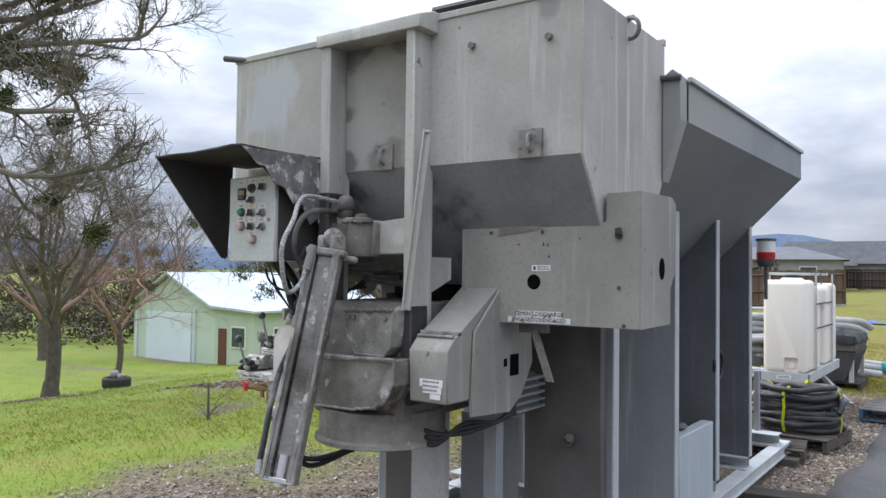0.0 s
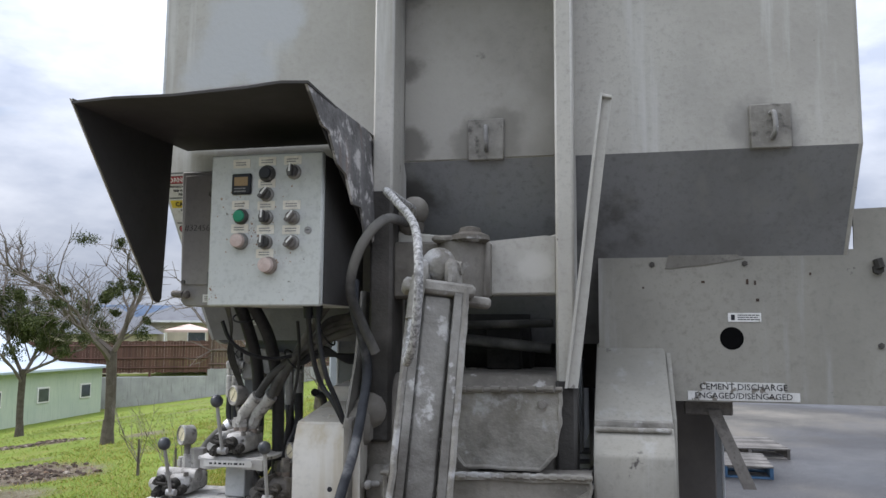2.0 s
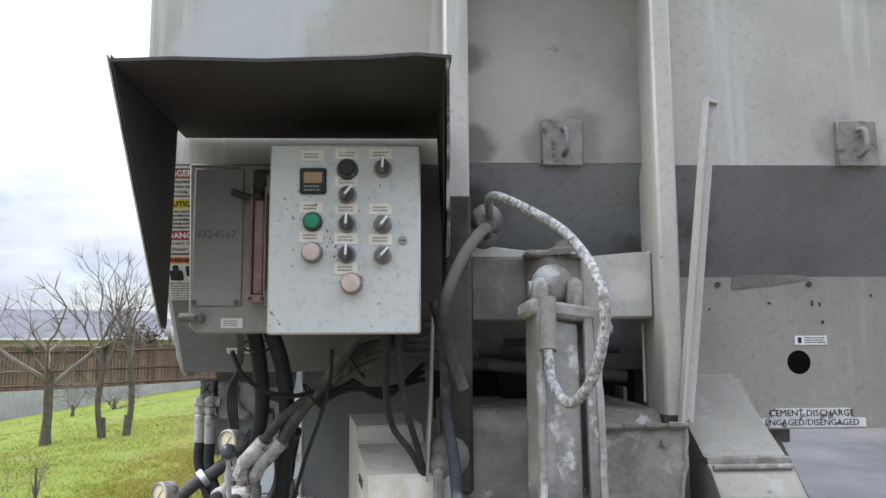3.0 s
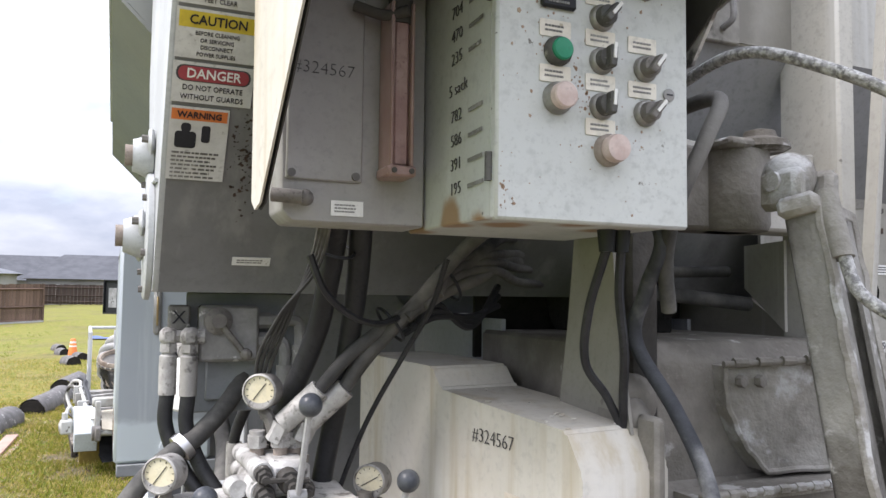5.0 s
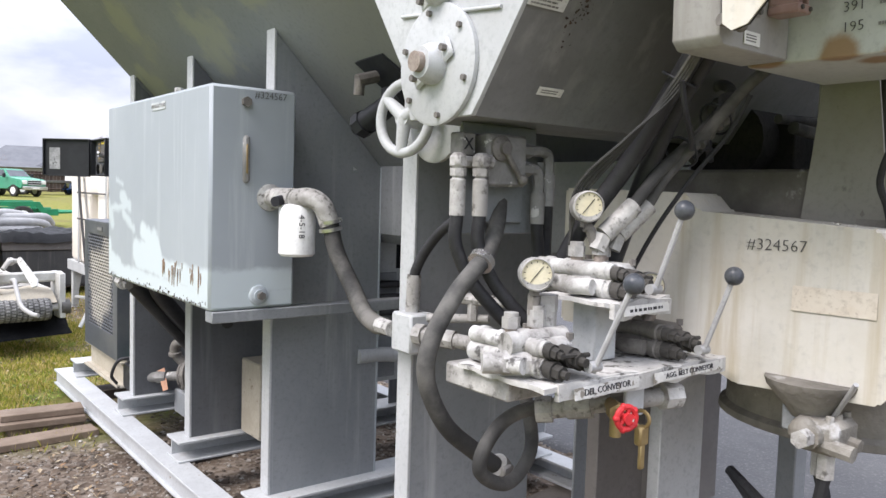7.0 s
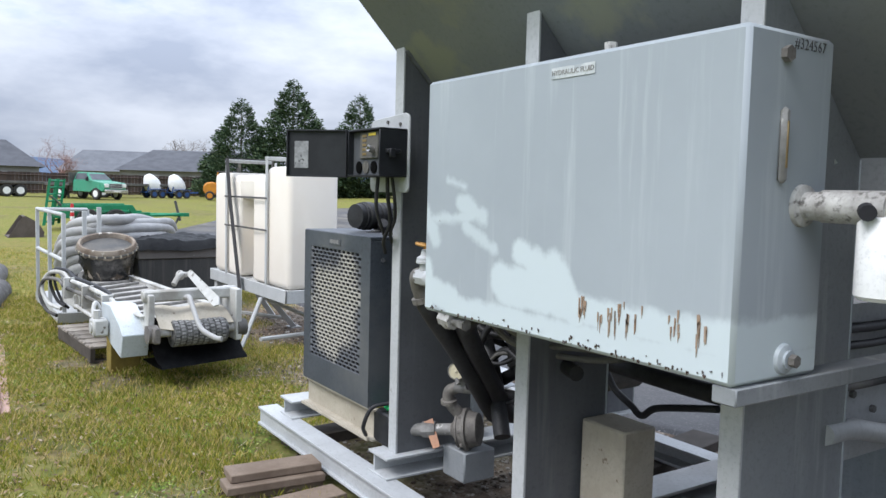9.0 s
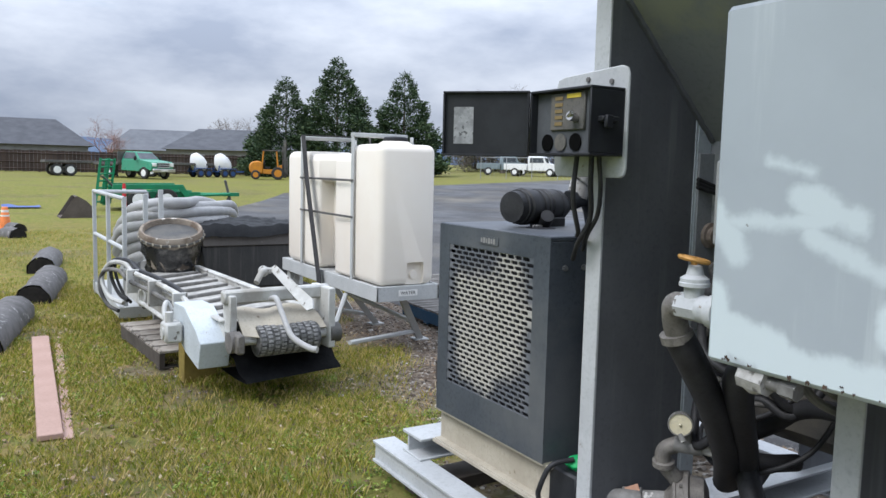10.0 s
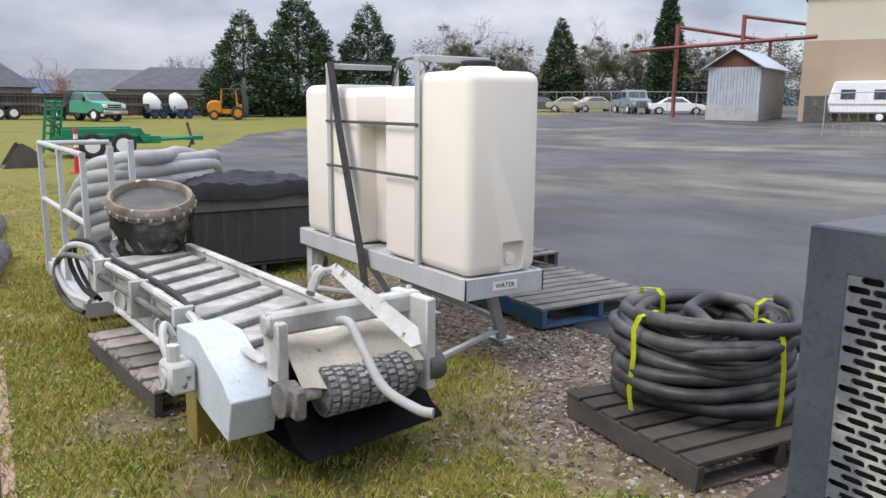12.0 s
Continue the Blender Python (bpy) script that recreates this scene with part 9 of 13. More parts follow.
# dead leaves, twigs and straw litter
vs, fs = [], []
for k in range(26000):
    x, y = (rng.uniform(-5.6, -0.95), rng.uniform(2.4, 13.5)) if k % 5 else (rng.uniform(-12, -5.5), rng.uniform(6.5, 11))
    if (-3.1 < x < -1.4 and 3.2 < y < 7.3) or on_planks(x, y) or x > asphalt_edge(y) - 0.02 or (k % 5 == 0 and bare(x, y) < 0.5):
        continue
    z = ground_z(x, y) + rng.uniform(0.004, 0.02)
    a, r = rng.uniform(0, 6.283), rng.uniform(0.008, 0.022)
    w = r * (0.55 if rng.random() < 0.55 else 0.12)
    if w < r * 0.3:
        r *= 2.2
    ca, sa, t1, t2 = math.cos(a), math.sin(a), rng.uniform(-0.5, 0.5) * r, rng.uniform(-0.3, 0.6) * w
    o = len(vs)
    vs.extend([(x - ca * r, y - sa * r, z - t1), (x + sa * w, y - ca * w, z + t2), (x + ca * r, y + sa * r, z + t1), (x - sa * w, y + ca * w, z + t2)])
    fs.extend([(o, o + 1, o + 2), (o, o + 2, o + 3)])
me = bpy.data.meshes.new("leaf_litter")
me.from_pydata(vs, [], fs)
me.materials.append(island_material("dead_leaves", [(0.0, (0.05, 0.036, 0.026)), (0.35, (0.14, 0.09, 0.055)), (0.65, (0.27, 0.19, 0.115)), (0.85, (0.40, 0.34, 0.24)), (1.0, (0.22, 0.11, 0.05))]))
tagged(new("leaf_litter", me), "brown dead leaves and straw on the ground", "leaf litter", kind="stuff")

# ---- things lying in the yard ----
def rbox(bm, x0, x1, y0, y1, z0, z1, r, seg=4, m=None):
    q = bmesh.ops.create_cube(bm, size=1.0)["verts"]
    bmesh.ops.scale(bm, vec=(x1 - x0, y1 - y0, z1 - z0), verts=q)
    bmesh.ops.translate(bm, vec=((x0 + x1) / 2, (y0 + y1) / 2, (z0 + z1) / 2), verts=q)
    if m is not None:
        bmesh.ops.transform(bm, matrix=m, verts=q)
    bmesh.ops.bevel(bm, geom=list({e for v in q for e in v.link_edges}), offset=r, segments=seg, affect='EDGES', profile=0.5)
    return bm


def carve(ob, cutter):
    """Takes the cutter's volume out of a mesh part."""
    me = bpy.data.meshes.new("cutter")
    bmesh.ops.recalc_face_normals(cutter, faces=cutter.faces)
    cutter.to_mesh(me)
    cutter.free()
    tool = bpy.data.objects.new("cutter", me)
    bpy.context.scene.collection.objects.link(tool)
    tool.matrix_world = Matrix()
    md = ob.modifiers.new("carve", 'BOOLEAN')
    md.operation, md.solver, md.use_self, md.object = 'DIFFERENCE', 'EXACT', True, tool
    bpy.context.view_layer.update()
    dg = bpy.context.evaluated_depsgraph_get()
    out = bpy.data.meshes.new_from_object(ob.evaluated_get(dg))
    ob.modifiers.remove(md)
    out.set_sharp_from_angle(angle=radians(32))
    ob.data = out
    bpy.data.objects.remove(tool)
    bpy.data.meshes.remove(me)


def pallet(label, at, turn, w, d, h, mat, frame_mat, boards=8, group="pallets"):
    """A timber pallet, w by d by h: deck boards across x, three stringers, bottom boards."""
    p = thing("pallet", label, "pallet", (0, 0, 0), group)
    t = 0.018
    bw = d / boards * 0.82
    bm = BM()
    box(bm, -w / 2, w / 2, -bw / 2, bw / 2, 0, t, 0.003)
    deck = mesh_of("deck_board", bm, mat)
    for k in range(boards):
        piece("deck_board", deck, p, pose(rng.uniform(-0.006, 0.006), -d / 2 + bw / 2 + k * (d - bw) / (boards - 1), h - t, 0, rng.uniform(-0.4, 0.4), rng.uniform(-0.7, 0.7)))
    bm = BM()
    box(bm, -0.019, 0.019, -d / 2, d / 2, t, h - t, 0.003)
    st = mesh_of("stringer", bm, frame_mat)
    for x in (-w / 2 + 0.02, 0, w / 2 - 0.02):
        piece("stringer", st, p, pose(x, 0, 0))
    bm = BM()
    box(bm, -w / 2, w / 2, -0.045, 0.045, 0, t, 0.003)
    bt = mesh_of("bottom_board", bm, frame_mat)
    for y in (-d / 2 + 0.05, 0, d / 2 - 0.05):
        piece("bottom_board", bt, p, pose(0, y, 0))
    p.matrix_basis = Matrix.Translation(at) @ pose(0, 0, 0, 0, 0, turn)
    return p


def g(x, y, dz=0.0):
    return (x, y, ground_z(x, y) + dz)


AZ = 0.022      # asphalt above the ground sheet
pallet("dark weathered timber pallet under the hose coil", g(-1.62, 8.12, 0.005), -7, 0.88, 0.79, 0.125, M_WOOD, M_WOOD, 7)
pallet("blue-painted timber pallet with a silvered deck on asphalt", g(-0.72, 10.10, AZ), -3, 0.96, 0.98, 0.135, M_GREYWOOD, M_BLUE, 9)
pallet("silvered timber pallet lying on asphalt", g(-0.32, 11.55, AZ), 4, 0.95, 1.05, 0.13, M_GREYWOOD, M_GREYWOOD, 9)
pallet("rotten dark timber pallet under the conveyor", g(-3.32, 10.1, 0.004), 4, 0.55, 1.1, 0.13, M_PALEWOOD, M_WOOD, 6)
pallet("dark timber pallet under a steel bin", g(-2.1, 12.6, 0.004), 2, 1.15, 1.1, 0.12, M_WOOD, M_WOOD, 7)
pallet("grey timber pallet beside the engine", g(-1.75, 7.35, 0.004), 8, 0.8, 0.5, 0.11, M_WOOD, M_WOOD, 5)

# coil of black hose tied with yellow straps
coil = thing("hose_coil", "coil of black rubber hose tied with yellow straps on a pallet", "hose", (-1.60, 8.14, 0.13))
cx, cy, cz = -1.56, 8.20, 0.135 + ground_z(-1.6, 8.14)
bm = BM()
pts = []
turns = 17
for i in range(turns * 18):
    a = 2 * math.pi * i / 18
    lap = i / 18
    lay_i = int(lap / 2.1)
    R = 0.36 - 0.029 * (1 + math.sin(2 * math.pi * lap * 0.97 / 2.1)) + 0.028 * math.sin(a * 1.37 + lay_i * 2.1) + 0.014 * math.sin(3.1 * a) + 0.03 * math.sin(0.41 * a + 1)
    if lay_i < 3:
        R += 0.02
    z = cz + 0.03 + (lap / 2.1) * 0.0455 + 0.016 * math.sin(a * 2 + lay_i * 1.9) * min(1, lap) + 0.014 * math.sin(a * 0.73) * min(1, lap)
    pts.append((cx + R * math.cos(a), cy + R * math.sin(a), z))
tube(bm, pts, 0.0285, 12, 2)
part("hose", bm, M_COILHOSE, coil)
for k in (40, 97, 150, 201, 236, 262):
    bm = BM()
    a_, b_ = Vector(pts[k]), Vector(pts[k + 1])
    lathe(bm, (a_ + b_) / 2, b_ - a_, [(0.0288, -0.035), (0.0305, -0.03), (0.0305, 0.03), (0.0288, 0.035)], 14)
    part("tape_band", bm, M_DUSTHOSE, coil, "grey tape round the hose")
bm = BM()
tube(bm, [(cx - 0.2, cy - 0.22, cz + 0.36), (cx - 0.12, cy - 0.05, cz + 0.40), (cx + 0.02, cy + 0.1, cz + 0.375), (cx + 0.2, cy + 0.1, cz + 0.40), (cx + 0.33, cy - 0.05, cz + 0.36), (cx + 0.40, cy - 0.16, cz + 0.28), (cx + 0.38, cy - 0.22, cz + 0.2)], 0.028, 10)
part("hose_end", bm, M_COILHOSE, coil)
bm = BM()
for k in range(4):
    a = k * 1.4 + 0.4
    tube(bm, [(cx + 0.27 * math.cos(a + s * 0.35), cy + 0.27 * math.sin(a + s * 0.35), cz + 0.31 + 0.03 * math.sin(s * 2 + k) + 0.015 * k) for s in range(8)], 0.022, 8)
part("inner_turns", bm, M_COILHOSE, coil)
for k, a in enumerate((176, 262, 85, 340)):
    ca, sa = math.cos(radians(a)), math.sin(radians(a))
    bm = BM()
    prof = [(0.25, 0.14), (0.25, 0.40), (0.29, 0.425), (0.385, 0.41), (0.41, 0.36), (0.415, 0.25), (0.425, 0.1), (0.41, 0.015)]
    rows = []
    for r, z in prof:
        wob = 0.006 * math.sin(z * 30 + k)
        rows.append([bm.verts.new((cx + ca * r - sa * (s + wob), cy + sa * r + ca * (s + wob), cz + z)) for s in (-0.014, 0.014)])
    for p_, q_ in zip(rows, rows[1:]):
        bm.faces.new((p_[0], p_[1], q_[1], q_[0]))
    bmesh.ops.solidify(bm, geom=bm.faces[:], thickness=0.003)
    part("strap", bm, M_STRAP, coil, "yellow ratchet strap")

# ---- water tank on its stand ----
wtank = thing("water_tank", "white plastic water tank strapped to a steel stand", "tank", (-1.9, 10.1, 0.53))
bm = BM()
rbox(bm, -2.125, -1.665, 9.19, 9.66, 0.53, 1.495, 0.055)
rbox(bm, -2.125, -1.665, 10.52, 11.03, 0.53, 1.455, 0.055)
rbox(bm, -2.115, -1.675, 9.5, 10.7, 1.22, 1.43, 0.05)
rbox(bm, -2.12, -1.67, 9.60, 9.98, 0.535, 1.40, 0.03)
rbox(bm, -2.12, -1.67, 10.30, 10.62, 0.535, 1.40, 0.03)
rbox(bm, -1.99, -1.80, 9.6, 10.6, 0.54, 1.40, 0.03)
body = part("tank_body", bm, M_PLASTIC, wtank, "yellowed white moulded plastic", sharp=60)
bm = BM()
rbox(bm, -1.90, -1.76, 9.10, 9.225, 0.50, 0.69, 0.014, 2)
carve(body, bm)
bm = BM()
lathe(bm, (-1.83, 9.225, 0.60), (0, -1, 0), [(0.03, 0.0), (0.03, 0.012), (0.02, 0.014)], 20)
part("outlet_plug", bm, M_PLASTIC, body)
for z in (0.98, 1.24):
    bm = BM()
    box(bm, -1.650, -1.642, 9.58, 10.64, z - 0.008, z + 0.008, 0.002)
    part("tie_bar", bm, M_DARK, wtank)
for y in (9.60, 10.62):
    bm = BM()
    box(bm, -1.654, -1.642, y - 0.02, y + 0.02, 0.535, 1.56, 0.003)
    part("upright", bm, M_STAND, wtank, "grey flat steel upright")
bm = BM()
lathe(bm, (-1.87, 9.45, 1.485), (0, 0, 1), [(0.13, 0.0), (0.12, 0.02), (0.095, 0.035)], 28)
part("filler_neck", bm, M_PLASTIC, body)
bm = BM()
lathe(bm, (-1.87, 9.45, 1.515), (0, 0, 1), [(0.085, 0.0), (0.09, 0.004), (0.09, 0.028), (0.08, 0.036), (0.05, 0.038)], 30)
part("cap", bm, M_BLACK, wtank, "black screw cap")
for y in (9.60, 10.62):
    bm = BM()
    box(bm, -2.150, -2.138, y - 0.02, y + 0.02, 0.50, 1.56, 0.003)
    box(bm, -2.15, -1.70, y - 0.03, y + 0.03, 1.545, 1.575, 0.004)
    part("upright", bm, M_STAND, wtank, "grey flat steel upright")
for z in (0.98, 1.24):
    bm = BM()
    box(bm, -2.158, -2.150, 9.58, 10.64, z - 0.008, z + 0.008, 0.002)
    part("tie_bar", bm, M_DARK, wtank)
bm = BM()
plate(bm, [(-2.172, 10.49, 1.58), (-2.172, 10.58, 1.58), (-2.185, 10.45, 1.2), (-2.19, 10.185, 0.5), (-2.20, 10.11, 0.30), (-2.20, 10.02, 0.30), (-2.19, 10.095, 0.5), (-2.185, 10.36, 1.2)], 0.004)
box(bm, -2.172, -1.7, 10.50, 10.57, 1.578, 1.584, 0)
part("strap", bm, M_BLKSTRAP, wtank, "black webbing strap")
bm = BM()
tube(bm, [(-1.75, 10.1, 1.43), (-1.75, 10.15, 1.58), (-1.75, 10.4, 1.59), (-1.75, 10.5, 1.45)], 0.008, 6)
part("lifting_eye", bm, M_DARK, wtank)

stand = thing("tank_stand", "grey steel stand with splayed legs under the water tank", "stand", (-1.9, 10.1, 0))
bm = BM()
for x0, x1, y0, y1 in ((-2.15, -2.135, 9.165, 11.10), (-1.655, -1.64, 9.165, 11.10), (-2.15, -1.64, 9.165, 9.18), (-2.15, -1.64, 11.085, 11.10)):
    box(bm, x0, x1, y0, y1, 0.425, 0.535, 0.003)
box(bm, -2.14, -1.65, 9.17, 11.09, 0.50, 0.526, 0.0)
part("deck", bm, M_STAND, stand)
m = facing((-1.90, 9.163, 0.482), (1, 0, 0), (0, 0, 1))
bm = BM()
card(bm, m, 0.155, 0.045)
s = part("sign", bm, M_WHITE, stand)
lettering("WATER", 0.036, m @ Matrix.Translation((0, 0, 0.0016)), M_INK, s)
for x, y, tx, ty in ((-1.87, 9.32, -1.51, 9.66), (-2.04, 9.9, -1.55, 10.37), (-1.87, 10.75, -1.52, 10.95), (-2.05, 10.95, -2.10, 11.05)):
    bm = BM()
    z0 = ground_z(tx, ty)
    rod(bm, (x, y, 0.43), (tx, ty, z0 + 0.01), 0.034, n=4)
    box(bm, tx - 0.06, tx + 0.06, ty - 0.05, ty + 0.05, z0 + 0.003, z0 + 0.014, 0.002)
    part("leg", bm, M_STAND, stand)
for a, b in (((-1.58, 9.60, 0.09), (-2.36, 9.15, 0.16)), ((-1.66, 9.52, 0.19), (-2.0, 10.0, 0.36)), ((-1.62, 10.3, 0.10), (-2.10, 11.0, 0.12)), ((-2.18, 9.62, 0.42), (-2.42, 9.42, 0.05))):
    bm = BM()
    rod(bm, a, b, 0.018, n=6)
    part("brace", bm, M_STAND, stand)
bm = BM()
box(bm, -2.12, -2.06, 10.98, 11.06, 0.03, 0.43, 0.003)
part("rear_leg", bm, M_STAND, stand)

# true height and length of tank and stand, from the stand's near end
for owner, sy, sz, z0 in ((wtank, 1.035, 1.055, 0.535), (stand, 1.03, 1.0, 0.0)):
    grow = Matrix.Translation((0, 9.17, z0)) @ Matrix.Diagonal((1, sy, sz, 1)) @ Matrix.Translation((0, -9.17, -z0))
    for o in owner.children:
        o.matrix_basis = grow @ o.matrix_basis

# ---- discharge conveyor lying on pallets ----
conv = thing("discharge_conveyor", "weathered pale grey belt conveyor lying on a pallet in the grass", "conveyor", (0, 0, 0))
# local axes: y runs up the conveyor, origin below the tail drum


def sidebox(x0, x1, y0, y1, z0, z1, name, mat, label=""):
    bm = BM()
    box(bm, x0, x1, y0, y1, z0, z1, 0.006)
    return part(name, bm, mat, conv, label)


sidebox(-0.35, -0.325, 0.12, 2.62, 0.27, 0.49, "side_channel", M_CONV)
sidebox(0.29, 0.315, 0.12, 2.62, 0.29, 0.48, "side_channel", M_CONV)
sidebox(-0.375, -0.325, 0.12, 2.62, 0.475, 0.492, "side_flange", M_CONV)
sidebox(0.28, 0.335, 0.12, 2.62, 0.472, 0.49, "side_flange", M_CONV)
bm = BM()
box(bm, -0.315, 0.28, 0.25, 2.65, 0.43, 0.442, 0.002)
belt = part("belt", bm, M_BELT, conv, "worn cement-stained belt")
bm = BM()
prism(bm, [(-0.29, -0.13), (0.0, 0.0), (0.26, 0.13), (0.26, 0.158), (0.0, 0.032), (-0.29, -0.10)], "z", 0.0, 0.024, 0.004)
cl = mesh_of("cleat", bm, M_CLEAT)
for k in range(8):
    piece("cleat", cl, belt, pose(0, 0.52 + 0.255 * k, 0.442, rng.uniform(-3, 3), rng.uniform(-1, 1), rng.uniform(-2.5, 2.5)))
bm = BM()
lathe(bm, (-0.20, 0.0, 0.375), (1, 0, 0), [(0.04, 0.0), (0.082, 0.004), (0.086, 0.02), (0.086, 0.39), (0.082, 0.405), (0.04, 0.41)], 32)
M_LAG = material("worn_lagging_studs", (0.16, 0.16, 0.157), (0.36, 0.355, 0.345), 24.0, 0.85, bump=0.3)
drum = part("tail_drum", bm, M_DRUM, conv, "knurled rubber-lagged drum")
bm = BM()
rod(bm, (-0.34, 0, 0.385), (-0.2, 0, 0.385), 0.028)
part("drum_shaft", bm, M_CONV, drum)
bm = BM()
rod(bm, (0.2, 0, 0.385), (0.30, 0, 0.385), 0.028)
part("drum_shaft", bm, M_CONV, drum)
bm = BM()
for k in range(22):
    for j in range(9):
        a = 2 * math.pi * (k + 0.5 * (j % 2)) / 22
        x = -0.175 + 0.043 * j
        mm = facing((x, -0.0865 * math.cos(a), 0.375 + 0.0865 * math.sin(a)), (1, 0, 0), (0, math.sin(a), math.cos(a)))
        card(bm, mm, 0.028, 0.015, 0.003)
part("lagging", bm, M_LAG, drum, "raised worn lagging studs", "stuff")
bm = BM()
box(bm, -0.345, -0.30, 0.03, 0.15, 0.42, 0.64, 0.006)
part("tail_plate", bm, M_CONV, conv)
bm = BM()
box(bm, 0.27, 0.32, -0.05, 0.2, 0.30, 0.66, 0.006)
part("tail_plate", bm, M_CONV, conv)
bm = BM()
box(bm, -0.37, 0.34, 0.06, 0.13, 0.585, 0.665, 0.012)
part("cross_tube", bm, M_CONV, conv, "square cross tube with worn paint")
bm = BM()
rod(bm, (-0.30, -0.01, 0.385), (-0.37, -0.01, 0.385), 0.06, n=16)
box(bm, -0.35, -0.30, -0.10, 0.06, 0.33, 0.44, 0.01)
part("bearing", bm, M_GREASY, conv)
bm = BM()
rod(bm, (0.29, -0.01, 0.385), (0.36, -0.01, 0.385), 0.06, n=16)
part("bearing", bm, M_DARK, conv)
bm = BM()
prism(bm, [(0.14, 0.215), (0.095, 0.37), (0.17, 0.43), (0.40, 0.535), (0.62, 0.53), (0.63, 0.37), (0.38, 0.265)], "x", -0.505, -0.315, 0.004)
part("drive_cover", bm, M_PALEBLUE, conv, "pale blue-grey folded drive cover", sharp=20)
bm = BM()
rod(bm, (-0.50, 0.46, 0.38), (-0.63, 0.46, 0.38), 0.036, n=12)
box(bm, -0.62, -0.51, 0.40, 0.53, 0.32, 0.44, 0.014)
rod(bm, (-0.58, 0.46, 0.42), (-0.58, 0.46, 0.50), 0.026, n=8)
part("drive_motor", bm, M_CONV, conv)
for k, (dx, dz, r, mt) in enumerate(((-0.40, 0.53, 0.019, M_CONV), (-0.44, 0.47, 0.017, M_DUSTHOSE), (-0.36, 0.55, 0.016, M_RUBBER), (-0.335, 0.535, 0.014, M_RUBBER), (-0.46, 0.36, 0.016, M_CONV), (-0.43, 0.335, 0.015, M_RUBBER))):
    bm = BM()
    if k < 4:
        tube(bm, [(dx, 0.62 + 0.1 * k, dz - 0.04), (dx, 0.8 + 0.1 * k, dz), (dx, 1.5, dz + 0.008), (dx, 2.1, dz), (dx + 0.01, 2.42, dz + 0.03), (dx - 0.06, 2.64 + 0.02 * k, dz + 0.01), (dx - 0.12 + 0.02 * k, 2.70, dz - 0.12), (dx - 0.08 + 0.02 * k, 2.60, dz - 0.26), (dx + 0.0, 2.45, dz - 0.30)], r, 8)
    else:
        tube(bm, [(dx, 0.60, dz + 0.02), (dx, 1.0, dz), (dx, 1.55, dz + 0.01), (dx + 0.02, 1.72, dz - 0.02)], r, 8)
    part("hydraulic_pipe", bm, mt, conv)
for y in (1.0, 1.65):
    bm = BM()
    ring(bm, (-0.44, y, 0.40), (1, 0.2, 0), 0.06, 0.008, 20, 6)
    part("tied_hose_loop", bm, M_CONV, conv)
for y in (0.75, 1.35, 2.0):
    bm = BM()
    box(bm, -0.47, -0.37, y, y + 0.03, 0.38, 0.56, 0.004)
    part("pipe_clamp", bm, M_CONV, conv)
bm = BM()
tube(bm, [(-0.55, 0.52, 0.36), (-0.57, 0.60, 0.46), (-0.53, 0.68, 0.52), (-0.49, 0.64, 0.42), (-0.50, 0.58, 0.35)], 0.016, 8)
part("looped_hose", bm, M_CONV, conv)
bm = BM()
plate(bm, [(0.03, 0.30, 0.74), (0.055, 0.26, 0.77), (0.04, -0.30, 0.645), (0.02, -0.345, 0.60), (-0.01, -0.33, 0.59), (0.0, -0.25, 0.60)], 0.012)
part("tow_arm", bm, M_CONV, conv, "pale flat steel arm")
bm = BM()
ball(bm, (-0.02, 0.30, 0.735), 0.035, 10)
tube(bm, [(-0.1, 0.22, 0.68), (-0.04, 0.26, 0.74), (0.02, 0.28, 0.74)], 0.02, 8)
part("arm_pivot", bm, M_CONV, conv)
bm = BM()
tube(bm, [(-0.07, 0.08, 0.60), (-0.07, -0.02, 0.615), (-0.075, -0.12, 0.54), (-0.07, -0.24, 0.44), (-0.03, -0.38, 0.40), (-0.0, -0.43, 0.395)], 0.0175, 12)
part("drain_hose", bm, M_PVC, conv, "short grey hose end")
# torn belt edge above the drum
vs_, fs_ = [], []
for i in range(13):
    for j in range(6):
        x = -0.29 + 0.045 * i
        y = 0.20 - 0.05 * j + 0.02 * math.sin(i * 1.9) * (j == 5)
        z = 0.535 - 0.0045 * j * j + 0.012 * math.sin(i * 0.9 + j * 0.6)
        vs_.append((x, y, z))
for i in range(12):
    for j in range(5):
        fs_.append((i * 6 + j, i * 6 + j + 1, (i + 1) * 6 + j + 1, (i + 1) * 6 + j))
me = bpy.data.meshes.new("torn_skirt")
me.from_pydata(vs_, [], fs_)
bm = bmesh.new()
bm.from_mesh(me)
bmesh.ops.solidify(bm, geom=bm.faces[:], thickness=0.006)
part("torn_skirt", bm, M_BEIGE, conv, "torn tan rubber skirt")
bm = BM()
ap = [[(-0.29, 0.20, 0.46), (0.33, 0.20, 0.46)], [(-0.29, 0.13, 0.40), (0.35, 0.13, 0.40)], [(-0.30, 0.10, 0.28), (0.36, 0.10, 0.30)], [(-0.30, 0.02, 0.20), (0.37, 0.04, 0.21)], [(-0.28, -0.05, 0.165), (0.38, -0.01, 0.18)], [(-0.28, -0.06, 0.15), (0.38, -0.02, 0.165)], [(-0.28, 0.10, 0.14), (0.38, 0.12, 0.15)], [(-0.29, 0.35, 0.15), (0.38, 0.35, 0.16)]]
ra = [[bm.verts.new(q) for q in row] for row in ap]
for a_, b_ in zip(ra, ra[1:]):
    bm.faces.new((a_[0], a_[1], b_[1], b_[0]))
bmesh.ops.solidify(bm, geom=bm.faces[:], thickness=0.008)
part("rubber_apron", bm, M_SHEET, conv, "black rubber apron below the drum")
